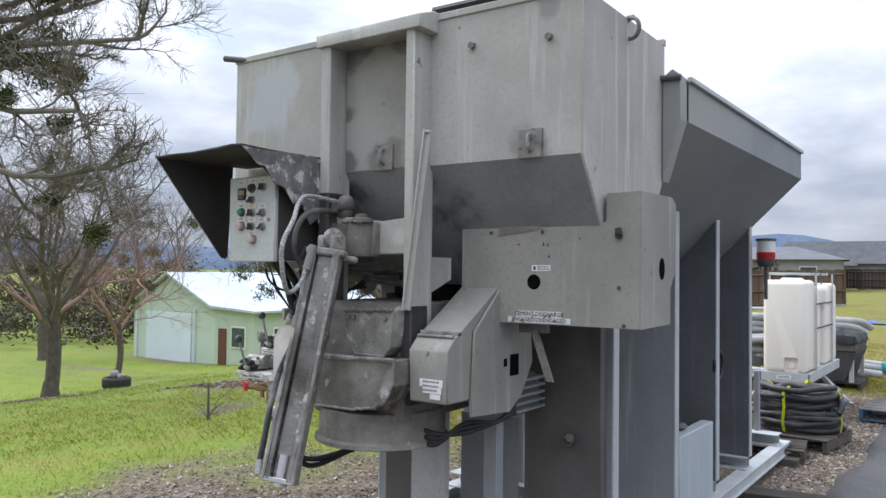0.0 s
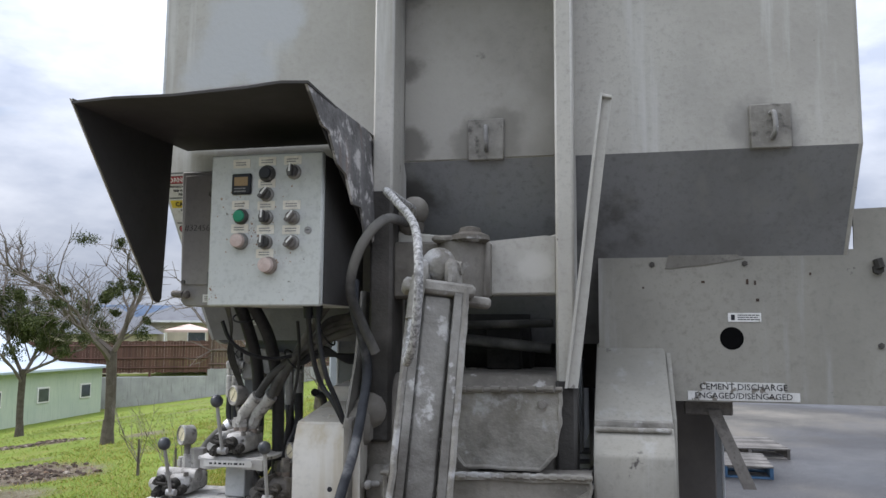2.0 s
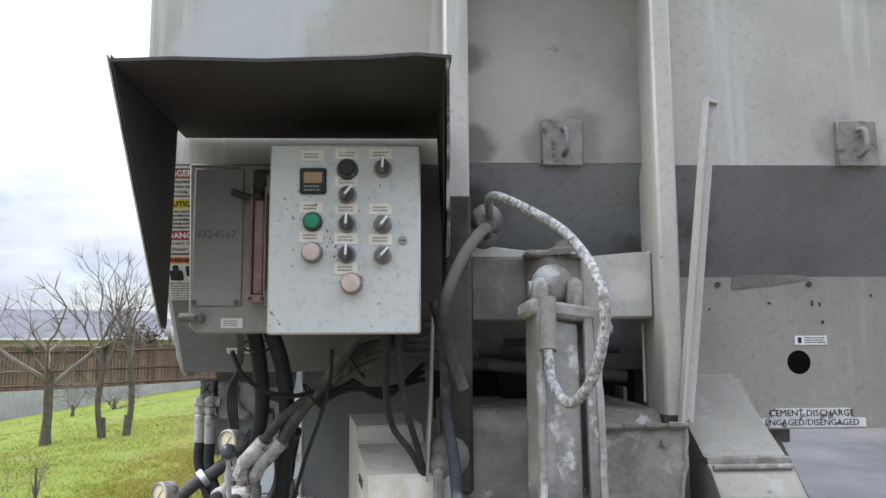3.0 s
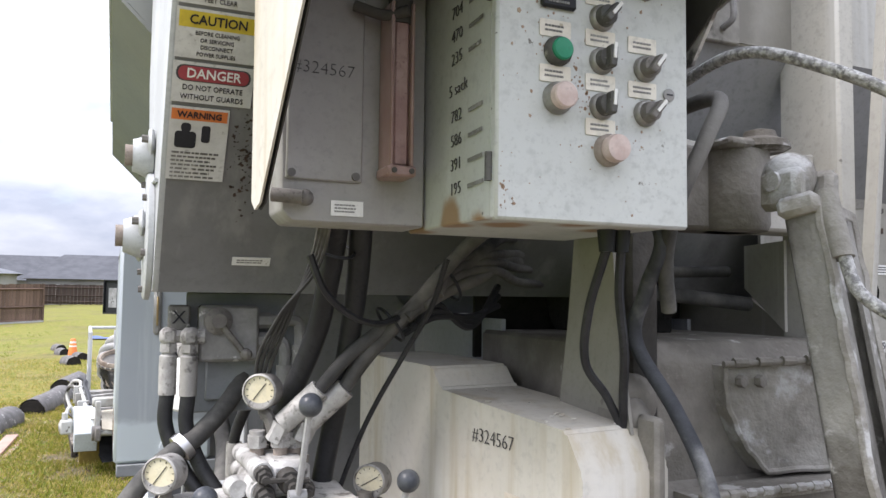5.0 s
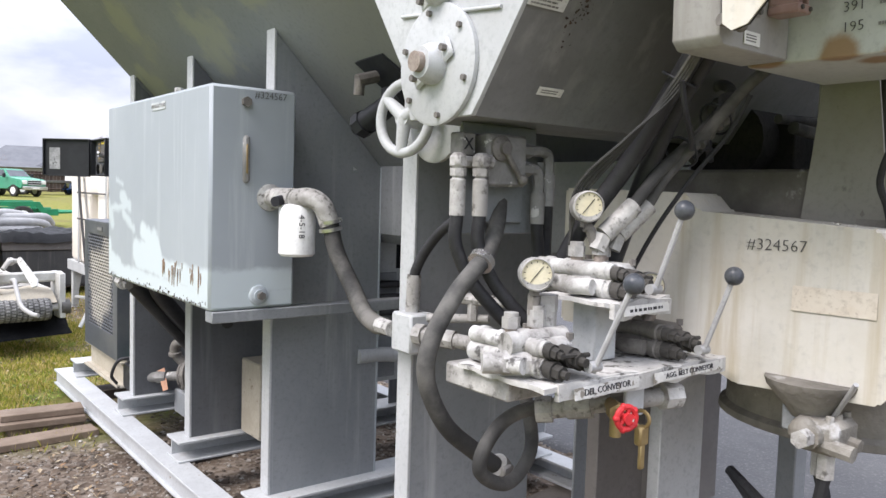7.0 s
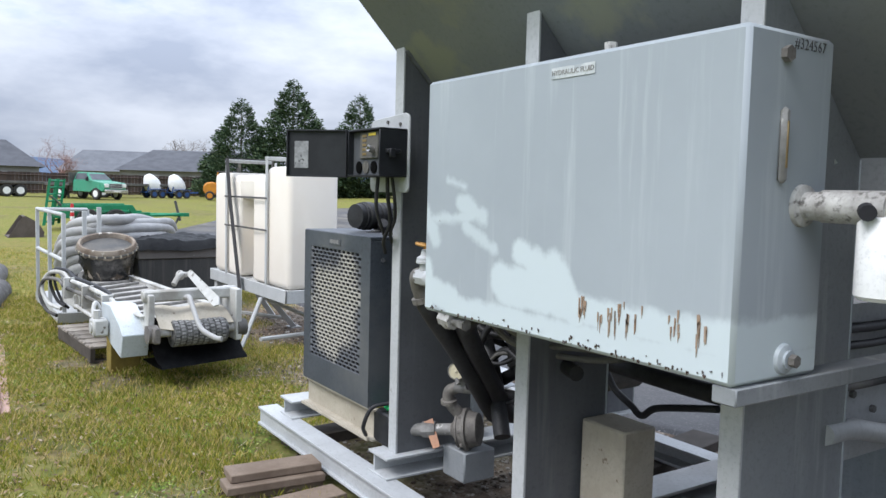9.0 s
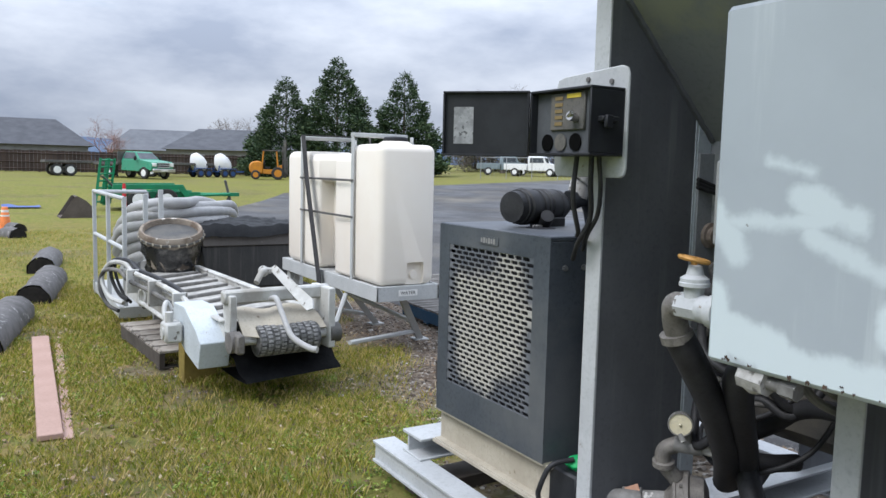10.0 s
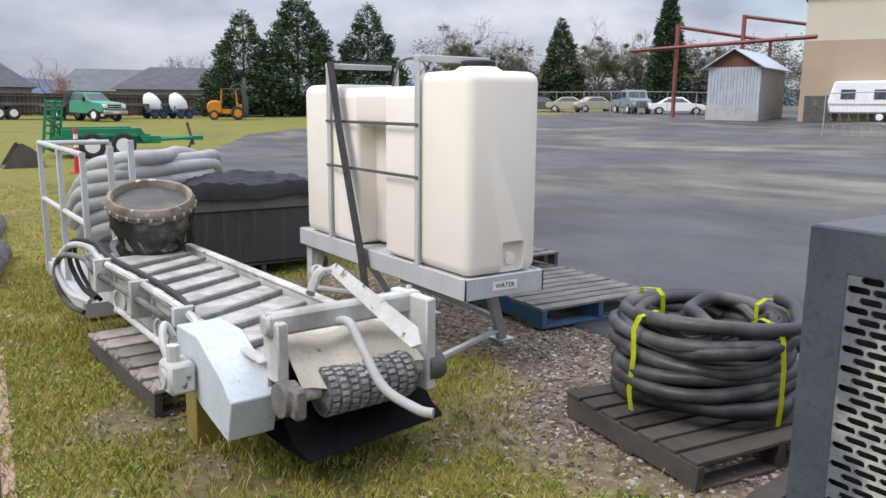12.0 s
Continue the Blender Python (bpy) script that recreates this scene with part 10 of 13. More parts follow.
bm = BM()
box(bm, -0.44, -0.22, 0.62, 0.74, 0.005, 0.27, 0.004)
part("timber_block", bm, M_OLIVE, conv, "dull yellow painted block")
conv.matrix_basis = Matrix.Translation((-3.03, 8.565, ground_z(-3, 8.6))) @ pose(0, 0, 0, 0, 0, 3.7) @ Matrix.Diagonal((0.93, 1, 1, 1))

# collar hopper wrapped in black plastic
M_COLLAR = material("rusty_cement_stained_steel", (0.30, 0.255, 0.205), (0.13, 0.095, 0.07), 7.0, 0.85, bump=0.4, spots=(0.5, 0.47, 0.42), spot_at=0.63, spot_scale=14, dust=(0.08, 0.065, 0.055), dust_at=0.60)
M_WRAP = material("dusty_glossy_black_plastic", (0.016, 0.0165, 0.018), (0.03, 0.03, 0.03), 9.0, 0.28, bump=0.5, spec=0.4, dust=(0.20, 0.19, 0.175), dust_at=0.60)
collar = thing("collar_hopper", "rusty steel collar hopper wrapped in black plastic", "hopper", (-3.1, 11.33, 0.0))
bm = BM()
lathe(bm, (-3.10, 11.33, 0.0), (0, 0, 1), [(0.17, 0.46), (0.20, 0.50), (0.235, 0.70), (0.262, 0.73), (0.268, 0.79), (0.255, 0.815), (0.236, 0.812), (0.226, 0.78), (0.222, 0.62), (0.212, 0.50)], 44)
part("collar", bm, M_COLLAR, collar, "rust-stained steel collar")
# dark liner below the rim: shade inside the collar put into the colour
bm = BM()
lathe(bm, (-3.10, 11.33, 0.0), (0, 0, 1), [(0.2235, 0.73), (0.221, 0.715), (0.219, 0.60), (0.208, 0.52), (0.09, 0.42), (0.01, 0.41)], 36)
part("throat", bm, M_GRIME, collar, "inside of the collar, darkened below the rim as in shade")
bm = BM()
lathe(bm, (-3.10, 11.33, 0.0), (0, 0, 1), [(0.269, 0.748), (0.275, 0.75), (0.275, 0.765), (0.269, 0.768)], 36)
part("clamp_band", bm, M_DARK, collar)
bolts(collar, [(-3.10 + 0.272 * math.cos(a), 11.33 + 0.272 * math.sin(a), 0.748) for a in [radians(15 * k) for k in range(24)]], (0, 0, 1), 0.009, 0.02, M_BEIGE)
bm = BM()
n = 40
rows = []
for j in range(7):
    rows.append([bm.verts.new((-3.10 + (0.262 - 0.012 * j * (j < 5) - 0.05 * (j > 4) + 0.034 * noise.noise(Vector((i * 0.8, j * 0.7, 0)))) * math.cos(6.2832 * i / n), 11.33 + (0.262 - 0.012 * j * (j < 5) - 0.05 * (j > 4) + 0.034 * noise.noise(Vector((i * 0.8, j * 0.7, 0)))) * math.sin(6.2832 * i / n), 0.735 - 0.055 * j + 0.012 * noise.noise(Vector((i * 0.5, j, 4))))) for i in range(n)])
for a, b in zip(rows, rows[1:]):
    for i in range(n):
        bm.faces.new((a[i], a[(i + 1) % n], b[(i + 1) % n], b[i]))
bm.faces.new(rows[-1])
part("plastic_wrap", bm, M_WRAP, collar)
bm = BM()
box(bm, -3.33, -2.87, 11.08, 11.58, 0.36, 0.40, 0.008)
box(bm, -3.30, -3.24, 11.1, 11.16, 0.0, 0.42, 0.004)
box(bm, -2.96, -2.90, 11.1, 11.16, 0.0, 0.42, 0.004)
box(bm, -3.30, -3.24, 11.5, 11.56, 0.0, 0.42, 0.004)
box(bm, -2.96, -2.90, 11.5, 11.56, 0.0, 0.42, 0.004)
part("collar_base", bm, M_CONV, collar)

tilt = Matrix.Translation((-3.10, 11.30, 0.55)) @ pose(0, 0, 0, 17, -4, 0) @ Matrix.Translation((3.10, -11.30, -0.55))
for o in collar.children:
    if o.name.split(".")[0] != "collar_base":
        o.matrix_basis = tilt @ o.matrix_basis

# walkway frame with its railing, laid down behind the conveyor
walkw = thing("walkway_railing", "grey steel walkway section with a pipe railing", "railing", (-3.4, 12.3, 0))
zb = ground_z(-3.5, 12.3)
posts = [(-3.47, 11.45), (-3.50, 12.2), (-3.52, 13.05)]
for x, y in posts:
    bm = BM()
    box(bm, x - 0.018, x + 0.018, y - 0.018, y + 0.018, zb, 1.06, 0.003)
    part("post", bm, M_STAND, walkw)
for z in (1.06, 0.62):
    bm = BM()
    rod(bm, (posts[0][0], posts[0][1] - 0.02, z), (posts[2][0], posts[2][1] + 0.02, z + 0.01), 0.02, n=8)
    part("rail", bm, M_STAND, walkw)
bm = BM()
rod(bm, (-3.52, 13.05, 1.065), (-2.98, 13.2, 1.06), 0.02, n=8)
part("rail", bm, M_STAND, walkw)
for x, y, z in ((-3.2, 12.0, 1.08), (-2.98, 13.2, 1.06), (-3.05, 12.05, 1.12)):
    bm = BM()
    box(bm, x - 0.022, x + 0.022, y - 0.012, y + 0.012, zb, z, 0.003)
    part("post", bm, M_STAND, walkw)
bm = BM()
box(bm, -3.53, -2.9, 11.4, 11.44, 0.02, 0.12, 0.003)
box(bm, -3.53, -3.49, 11.4, 13.2, 0.02, 0.12, 0.003)
box(bm, -3.5, -2.9, 11.44, 13.2, 0.10, 0.115, 0.0)
part("deck", bm, M_STAND, walkw)
# grey suction hoses bent round behind the railing
for k, (z, x1, y1, bend, tail) in enumerate(((0.98, -1.80, 14.1, -3.28, 0.98), (0.88, -1.72, 13.8, -3.34, 0.92), (0.79, -1.85, 13.55, -3.36, 0.86), (0.69, -2.5, 12.20, -3.35, 0.78), (0.60, -2.65, 12.05, -3.30, 0.62), (0.93, -1.66, 14.0, -3.20, 1.00), (0.50, -2.75, 12.10, -3.28, 0.46))):
    hs = thing("suction_hose", "thick grey suction hose bent round behind the railing", "hose", (-2.9, 12.5, 0.2), "suction hoses")
    bm = BM()
    tube(bm, [(x1, y1 + 0.45, tail - 0.24), (x1 - 0.15, y1 + 0.10, tail - 0.13), (x1 - 0.55, y1 - 0.7, z - 0.03), (-2.75, 12.35 + 0.02 * k, z), (-3.05, 12.20, z), (bend + 0.04, 12.32, z - 0.05), (bend, 12.55, z - 0.16), (bend + 0.03, 12.8, z - 0.25), (bend + 0.25, 12.95, max(0.2, z - 0.32))], 0.056, 14, 10)
    part("hose_wall", bm, M_PVC, hs)
    if k in (0, 2):
        bm = BM()
        lathe(bm, (x1 - 0.15, y1 + 0.10, tail - 0.13), (0.45, 0.8, -0.2), [(0.057, -0.02), (0.060, -0.018), (0.060, 0.018), (0.057, 0.02)], 20)
        part("hose_band", bm, M_RED if k == 0 else M_DARK, hs)
hs = thing("hose_pile", "grey hoses with a teal coupling lying on the grass", "hose", (-1.6, 14.2, 0.0))
for k in range(4):
    bm = BM()
    y0, z0 = 13.7 + 0.28 * k, ground_z(-1.7, 14) + 0.07 + 0.06 * (k % 2)
    tube(bm, [(-2.7, y0 + 0.2, z0), (-2.2, y0, z0 + 0.02), (-1.75, y0 + 0.06, z0 + 0.03), (-1.45, y0 + 0.16, z0)], 0.06, 12, 8)
    part("hose_wall", bm, M_PVC, hs)
bm = BM()
lathe(bm, (-1.42, 14.1, 0.16), (1, 0.4, 0), [(0.07, -0.05), (0.085, -0.04), (0.085, 0.05), (0.06, 0.06)], 18)
part("coupling", bm, material("teal_coupling", (0.03, 0.30, 0.36), None, 9.0, 0.5), hs, "teal hose coupling")
# steel bin with a torn black sheet on it
M_BINBODY = material("dark_dirty_bin_sheet", (0.045, 0.046, 0.047), (0.065, 0.063, 0.06), 2.0, 0.6, bump=0.08, streaks=(0.09, 0.086, 0.08), streak_at=0.6)
sbin = thing("steel_bin", "grey sheet steel bin covered with torn black plastic", "bin", (-1.9, 12.6, 0.13))
bm = BM()
prism(bm, [(-2.62, 0.13), (-1.70, 0.13), (-1.56, 0.56), (-2.66, 0.56)], "y", 12.05, 13.2, 0.008)
part("bin_body", bm, M_BINBODY, sbin)
bm = BM()
prism(bm, [(-2.66, 0.56), (-1.58, 0.56), (-1.56, 0.72), (-2.68, 0.72)], "y", 12.03, 13.22, 0.008)
part("bin_rim", bm, M_BROWNST, sbin)
for y in (12.08, 13.12):
    bm = BM()
    box(bm, -1.66, -1.60, y, y + 0.05, 0.12, 0.60, 0.003)
    plate(bm, [(-1.62, y + 0.02, 0.55), (-1.60, y + 0.02, 0.50), (-1.93, y + 0.02, 0.13), (-1.97, y + 0.02, 0.16)], 0.02)
    part("bin_leg", bm, M_STAND, sbin)
vs_, fs_ = [], []
nx, ny = 34, 24
for j in range(ny):
    for i in range(nx):
        x, y = -2.72 + 1.18 * i / (nx - 1), 11.99 + 1.25 * j / (ny - 1)
        z = 0.755 + 0.03 * noise.noise(Vector((x * 3, y * 4, 3))) + 0.055 * abs(noise.noise(Vector((x * 8, y * 6, 1))))
        if i in (0, nx - 1) or j in (0, ny - 1):
            z -= 0.10 + 0.03 * noise.noise(Vector((x * 3, y * 3, 6)))
        vs_.append((x, y, z))
for j in range(ny - 1):
    for i in range(nx - 1):
        o = j * nx + i
        fs_.append((o, o + 1, o + nx + 1, o + nx))
me = bpy.data.meshes.new("sheet")
me.from_pydata(vs_, [], fs_)
me.materials.append(M_SHEET)
me.shade_smooth()
tagged(hang(new("plastic_sheet", me), sbin), "crumpled black plastic sheet")

# planks, logs, cones
def plank(label, a, b, w, t, z, mat, group):
    a, b = Vector((*a, 0)), Vector((*b, 0))
    l = (b - a).length
    p = thing("plank", label, "plank", (0, 0, 0), group)
    bm = BM()
    box(bm, -w / 2, w / 2, 0, l, 0, t, 0.004)
    part("board", bm, mat, p)
    ang = math.degrees(math.atan2(-(b - a).x, (b - a).y))
    p.matrix_basis = Matrix.Translation((a.x, a.y, ground_z(a.x, a.y) + z)) @ pose(0, 0, 0, 0, 0, ang)


plank("brown timber plank stacked beside the skid", (-3.68, 6.26), (-3.06, 6.30), 0.14, 0.038, 0.004, M_PLANK, "stacked planks")
for k, (xa, ya) in enumerate(((-3.46, 6.52), (-3.52, 6.50), (-3.49, 6.54))):
    plank("brown timber plank stacked beside the skid", (xa, ya), (-3.08, ya - 0.04), 0.14, 0.036, 0.006 + 0.038 * k, M_PLANK, "stacked planks")
for xa, ya, xb, yb, w in ((-2.85, 3.95, -1.2, 4.2, 0.16), (-3.0, 5.6, -0.95, 5.95, 0.2), (-3.0, 7.05, -1.35, 7.1, 0.16)):
    plank("dark timber beam under the skid", (xa, ya), (xb, yb), w, 0.105, 0.062 - 0.105 - ground_z(xa, ya), M_WOOD, "skid timbers")
plank("pinkish composite plank lying in the grass", (-4.28, 8.42), (-4.175, 10.86), 0.118, 0.03, 0.006, M_PINKPLANK, "lying boards")
plank("pinkish composite plank lying in the grass", (-4.20, 8.40), (-4.05, 10.9), 0.05, 0.012, 0.002, M_PINKPLANK, "lying boards")


def log(at, turn, length, r, label="weathered grey log with black ends half sunk in the grass"):
    p = thing("log", label, "log", (0, 0, 0), "edge logs")
    bm = BM()
    n = 16
    rows = []
    for j in range(8):
        rows.append([bm.verts.new(((r * (1 + 0.10 * noise.noise(Vector((i * 0.8, j * 0.9, at[1]))))) * math.cos(6.2832 * i / n), -length / 2 + length * j / 7, r + (r * (1 + 0.10 * noise.noise(Vector((i * 0.8, j * 0.9, at[1]))))) * math.sin(6.2832 * i / n))) for i in range(n)])
    for a, b in zip(rows, rows[1:]):
        for i in range(n):
            bm.faces.new((a[i], a[(i + 1) % n], b[(i + 1) % n], b[i]))
    part("bark", bm, M_LOG, p)
    for s in (-1, 1):
        bm = BM()
        lathe(bm, (0, s * length / 2, r), (0, s, 0), [(r * 0.93, -0.02), (r * 0.92, 0.004)], 16)
        part("cut_end", bm, M_LOGEND, p)
    p.matrix_basis = Matrix.Translation(g(at[0], at[1], -0.8 * r)) @ pose(0, 0, 0, 0, 0, turn)


log((-4.45, 11.2), -11, 1.45, 0.165)
log((-4.0, 13.3), -10, 1.6, 0.165)
log((-3.83, 15.45), -8, 1.3, 0.165)
for x, y in ((-3.95, 22.4), (-4.05, 20.3), (-4.45, 25.0), (-4.65, 26.9)):
    log((x, y), 20, 0.5, 0.15, "short dark log half sunk in the grass")


def cone_marker(at, h, r, base, label, name, body_mat):
    c = thing(name, label, "traffic cone", g(*at))
    z = ground_z(*at)
    bm = BM()
    lathe(bm, (at[0], at[1], z), (0, 0, 1), [(base, 0.0), (base, 0.03), (r, 0.035), (r * 0.5, h * 0.97), (r * 0.4, h)], 20)
    part("body", bm, body_mat, c)
    for f in (0.62, 0.82):
        rr = r + (r * 0.5 - r) * f
        bm = BM()
        lathe(bm, (at[0], at[1], z + h * f), (0, 0, 1), [(rr * 1.03, -h * 0.05), (rr * 1.0, h * 0.05)], 20)
        part("white_band", bm, M_WHITE, c)


cone_marker((-4.1, 22.6), 0.5, 0.12, 0.18, "orange traffic cone standing in the grass", "traffic_cone", M_ORANGE)
cone_marker((-1.45, 24.9), 0.98, 0.075, 0.17, "tall red delineator post with white bands", "delineator_post", M_RED)


# ---- far surroundings ----
def spot(az, d, eye=(-4.4, 5.5)):
    """A place d metres from the walk at az degrees from +y towards +x."""
    x, y = eye[0] + d * math.sin(radians(az)), eye[1] + d * math.cos(radians(az))
    return x, y


M_TWIG = material("grey_brown_twigs", (0.15, 0.125, 0.108), (0.21, 0.178, 0.155), 3.0, 0.95, bump=0.0)
M_PINKTWIG = material("reddish_budding_twigs", (0.30, 0.18, 0.155), (0.23, 0.145, 0.125), 2.0, 0.95, bump=0.0)
M_MISTLE = island_material("mistletoe_leaves", [(0.0, (0.03, 0.042, 0.012)), (0.6, (0.055, 0.07, 0.02)), (1.0, (0.09, 0.10, 0.035))])
M_NEEDLE = island_material("conifer_needles", [(0.0, (0.03, 0.055, 0.028)), (0.6, (0.06, 0.095, 0.046)), (1.0, (0.10, 0.135, 0.065))])
M_SCRUB = island_material("brown_scrub", [(0.0, (0.055, 0.045, 0.035)), (0.6, (0.10, 0.082, 0.06)), (1.0, (0.09, 0.10, 0.05))])


def limb(bm, p, d, length, r, depth, rr, spread, tips, drop=0.0, kinds=5, part_of=(0.5, 0.8)):
    """Grows one branch and its children as tapered tubes."""
    n = 4 if depth > 1 else 2
    pts = [p.copy()]
    dd = d.copy()
    for i in range(n):
        dd = (dd + Vector((rr.gauss(0, 0.16), rr.gauss(0, 0.16), rr.gauss(0.04, 0.12) - drop))).normalized()
        pts.append(pts[-1] + dd * length / n)
    rings = []
    sides = 7 if r > 0.06 else (5 if r > 0.015 else 3)
    u = d.orthogonal().normalized()
    for i, q in enumerate(pts):
        t = (pts[min(i + 1, n)] - pts[max(i - 1, 0)]).normalized()
        u = (u - t * u.dot(t)).normalized()
        w = t.cross(u)
        rad = r * (1 - 0.5 * i / n)
        rings.append([bm.verts.new(q + (u * math.cos(6.2832 * k / sides) + w * math.sin(6.2832 * k / sides)) * rad) for k in range(sides)])
    for a, b in zip(rings, rings[1:]):
        for k in range(sides):
            bm.faces.new((a[k], a[(k + 1) % sides], b[(k + 1) % sides], b[k]))
    if depth <= 0:
        tips.append(pts[-1])
        return
    for c in range(kinds if depth < 3 else max(3, kinds - 1)):
        i = rr.choice((1, 2, 3, 4)[:n]) if c else n
        i = min(i, n)
        a = rr.uniform(0, 6.2832)
        w = dd.orthogonal().normalized()
        w2 = dd.cross(w)
        nd = (dd * rr.uniform(0.6, 1.0) + (w * math.cos(a) + w2 * math.sin(a)) * spread * rr.uniform(0.6, 1.2) + Vector((0, 0, 0.12))).normalized()
        limb(bm, pts[i], nd, length * rr.uniform(*part_of), r * (0.55 if i == n else 0.42), depth - 1, rr, spread, tips, drop, kinds, (0.5, 0.8))


def leaf_ball(vs, fs, c, r, rr, count, size):
    """A loose, lop-sided clump of small leaves."""
    e = Vector((rr.uniform(0.7, 1.2), rr.uniform(0.7, 1.2), rr.uniform(0.55, 0.9)))
    hubs = [Vector((rr.gauss(0, 0.45) * e.x, rr.gauss(0, 0.45) * e.y, rr.gauss(0, 0.4) * e.z)) * r for k in range(7)]
    for k in range(count):
        v = rr.choice(hubs) + Vector((rr.gauss(0, 0.26), rr.gauss(0, 0.26), rr.gauss(0, 0.22))) * r
        a = Vector((rr.gauss(0, 1), rr.gauss(0, 1), rr.gauss(0, 1))).normalized() * size * rr.uniform(0.6, 1.2)
        b = a.orthogonal().normalized() * size * 0.32
        p = Vector(c) + v
        o = len(vs)
        vs.extend([tuple(p - a), tuple(p + b), tuple(p + a), tuple(p - b)])
        fs.append((o, o + 1, o + 2, o + 3))


def bare_tree(at, height, seed, label, balls=0, ball_r=0.35, twig=None, lean=(0, 0), spread=0.8, depth=4, r=None, drop=0.0, kinds=5, group="bare trees", reach=(), clumps=(), stem=0.32):
    x, y = at
    z = ground_z(x, y)
    rr = random.Random(seed)
    t = thing("tree", label, "tree", (x, y, z), group)
    r = r or height * 0.028
    bm = BM()
    base = Vector((x, y, z - 0.15))
    top = base + Vector((lean[0], lean[1], height * stem))
    pts = [base, base + (top - base) * 0.5 + Vector((rr.gauss(0, 0.05), rr.gauss(0, 0.05), 0)), top]
    tube(bm, pts, r, 9, 5)
    bmesh.ops.create_cone(bm, cap_ends=False, segments=9, radius1=r * 1.5, radius2=r * 0.95, depth=0.5, matrix=Matrix.Translation(base + Vector((0, 0, 0.3))))
    part("trunk", bm, M_BARK, t)
    bm = BM()
    tips = []
    for k in range(4):
        a = 6.2832 * k / 4 + rr.uniform(-0.5, 0.5)
        d = Vector((math.cos(a) * spread, math.sin(a) * spread, rr.uniform(0.7, 1.2))).normalized()
        limb(bm, top - Vector((0, 0, height * 0.10 * rr.random())), d, height * rr.uniform(0.30, 0.42), r * rr.uniform(0.5, 0.72), depth, rr, spread, tips, drop, kinds)
    for px, py, pz, f in reach:
        # long limbs that reach out from the stem
        p = base + (top - base) * f
        d = Vector((px, py, pz)) - p
        limb(bm, p, d.normalized(), d.length, r * 0.3, 4, rr, 0.85, tips, 0.0, 7, (0.16, 0.30))
    part("crown", bm, twig or M_TWIG, t, "bare twiggy crown")
    if balls or clumps:
        vs, fs = [], []
        for px, py, pz, cr in clumps:
            leaf_ball(vs, fs, (px, py, pz), cr, rr, 900, cr * 0.13)
        for k in range(balls):
            c = rr.choice(tips)
            c = top + (c - top) * rr.uniform(0.45, 0.9)
            leaf_ball(vs, fs, c, ball_r * rr.uniform(0.5, 1.25), rr, 420, ball_r * 0.15)
        me = bpy.data.meshes.new("mistletoe")
        me.from_pydata(vs, [], fs)
        me.materials.append(M_MISTLE)
        tagged(hang(new("mistletoe", me), t), "dark green mistletoe clumps")
    return t


def conifer(at, height, radius, seed, label):
    x, y = at
    z = ground_z(x, y)
    rr = random.Random(seed)
    t = thing("conifer", label, "tree", (x, y, z), "conifers")
    bm = BM()
    rod(bm, (x, y, z - 0.2), (x, y, z + height * 0.95), height * 0.02, 0.02, 8)
    part("trunk", bm, M_BARK, t)
    vs, fs = [], []
    lobes = [rr.uniform(0.82, 1.15) for k in range(9)]
    for k in range(1700):
        f = 1 - (1 - rr.random()) ** 0.62          # more boughs low down
        a = rr.uniform(0, 6.2832)
        lobe = lobes[int(a / 6.2832 * 8.99)] * (0.9 + 0.14 * math.sin(f * 23 + a * 2))
        R = radius * min(1.0, 0.55 + f * 3.0) * (1 - f) ** 0.78 * lobe * 1.08 + 0.10
        out = rr.uniform(0.45, 1.0) ** 0.5
        zz = z + height * (0.03 + 0.97 * f)
        c = Vector((x + math.cos(a) * R * out, y + math.sin(a) * R * out, zz - R * out * 0.12))
        d = Vector((math.cos(a), math.sin(a), rr.uniform(-0.1, 0.45))).normalized()
        s = height * 0.062 * (0.55 + 0.6 * (1 - f))
        side = d.cross(Vector((0, 0, 1))).normalized()
        for q in range(15):
            u = rr.uniform(-1.0, 0.7)
            p = c + d * u * s + side * rr.gauss(0, 0.30) * s * (1.0 - 0.5 * u) + Vector((0, 0, rr.gauss(0, 0.20) * s))
            n = (d + side * rr.gauss(0, 0.6) + Vector((0, 0, rr.gauss(0.1, 0.35)))).normalized() * s * 0.48
            w = n.cross(Vector((rr.gauss(0, 1), rr.gauss(0, 1), rr.gauss(0, 1)))).normalized() * s * 0.15
            o = len(vs)
            vs.extend([tuple(p - w), tuple(p + w), tuple(p + n)])
            fs.append((o, o + 1, o + 2))
    me = bpy.data.meshes.new("crown")
    me.from_pydata(vs, [], fs)
    me.materials.append(M_NEEDLE)
    hang(new("crown", me), t)
    return t


# trees of the falling field
def aloft(az, el, d):
    """A place in the air d metres off, az degrees from +y and el degrees up from eye height."""
    x, y = spot(az, d, (0, 0))
    return (x, y, 1.6 + d * math.tan(radians(el)))


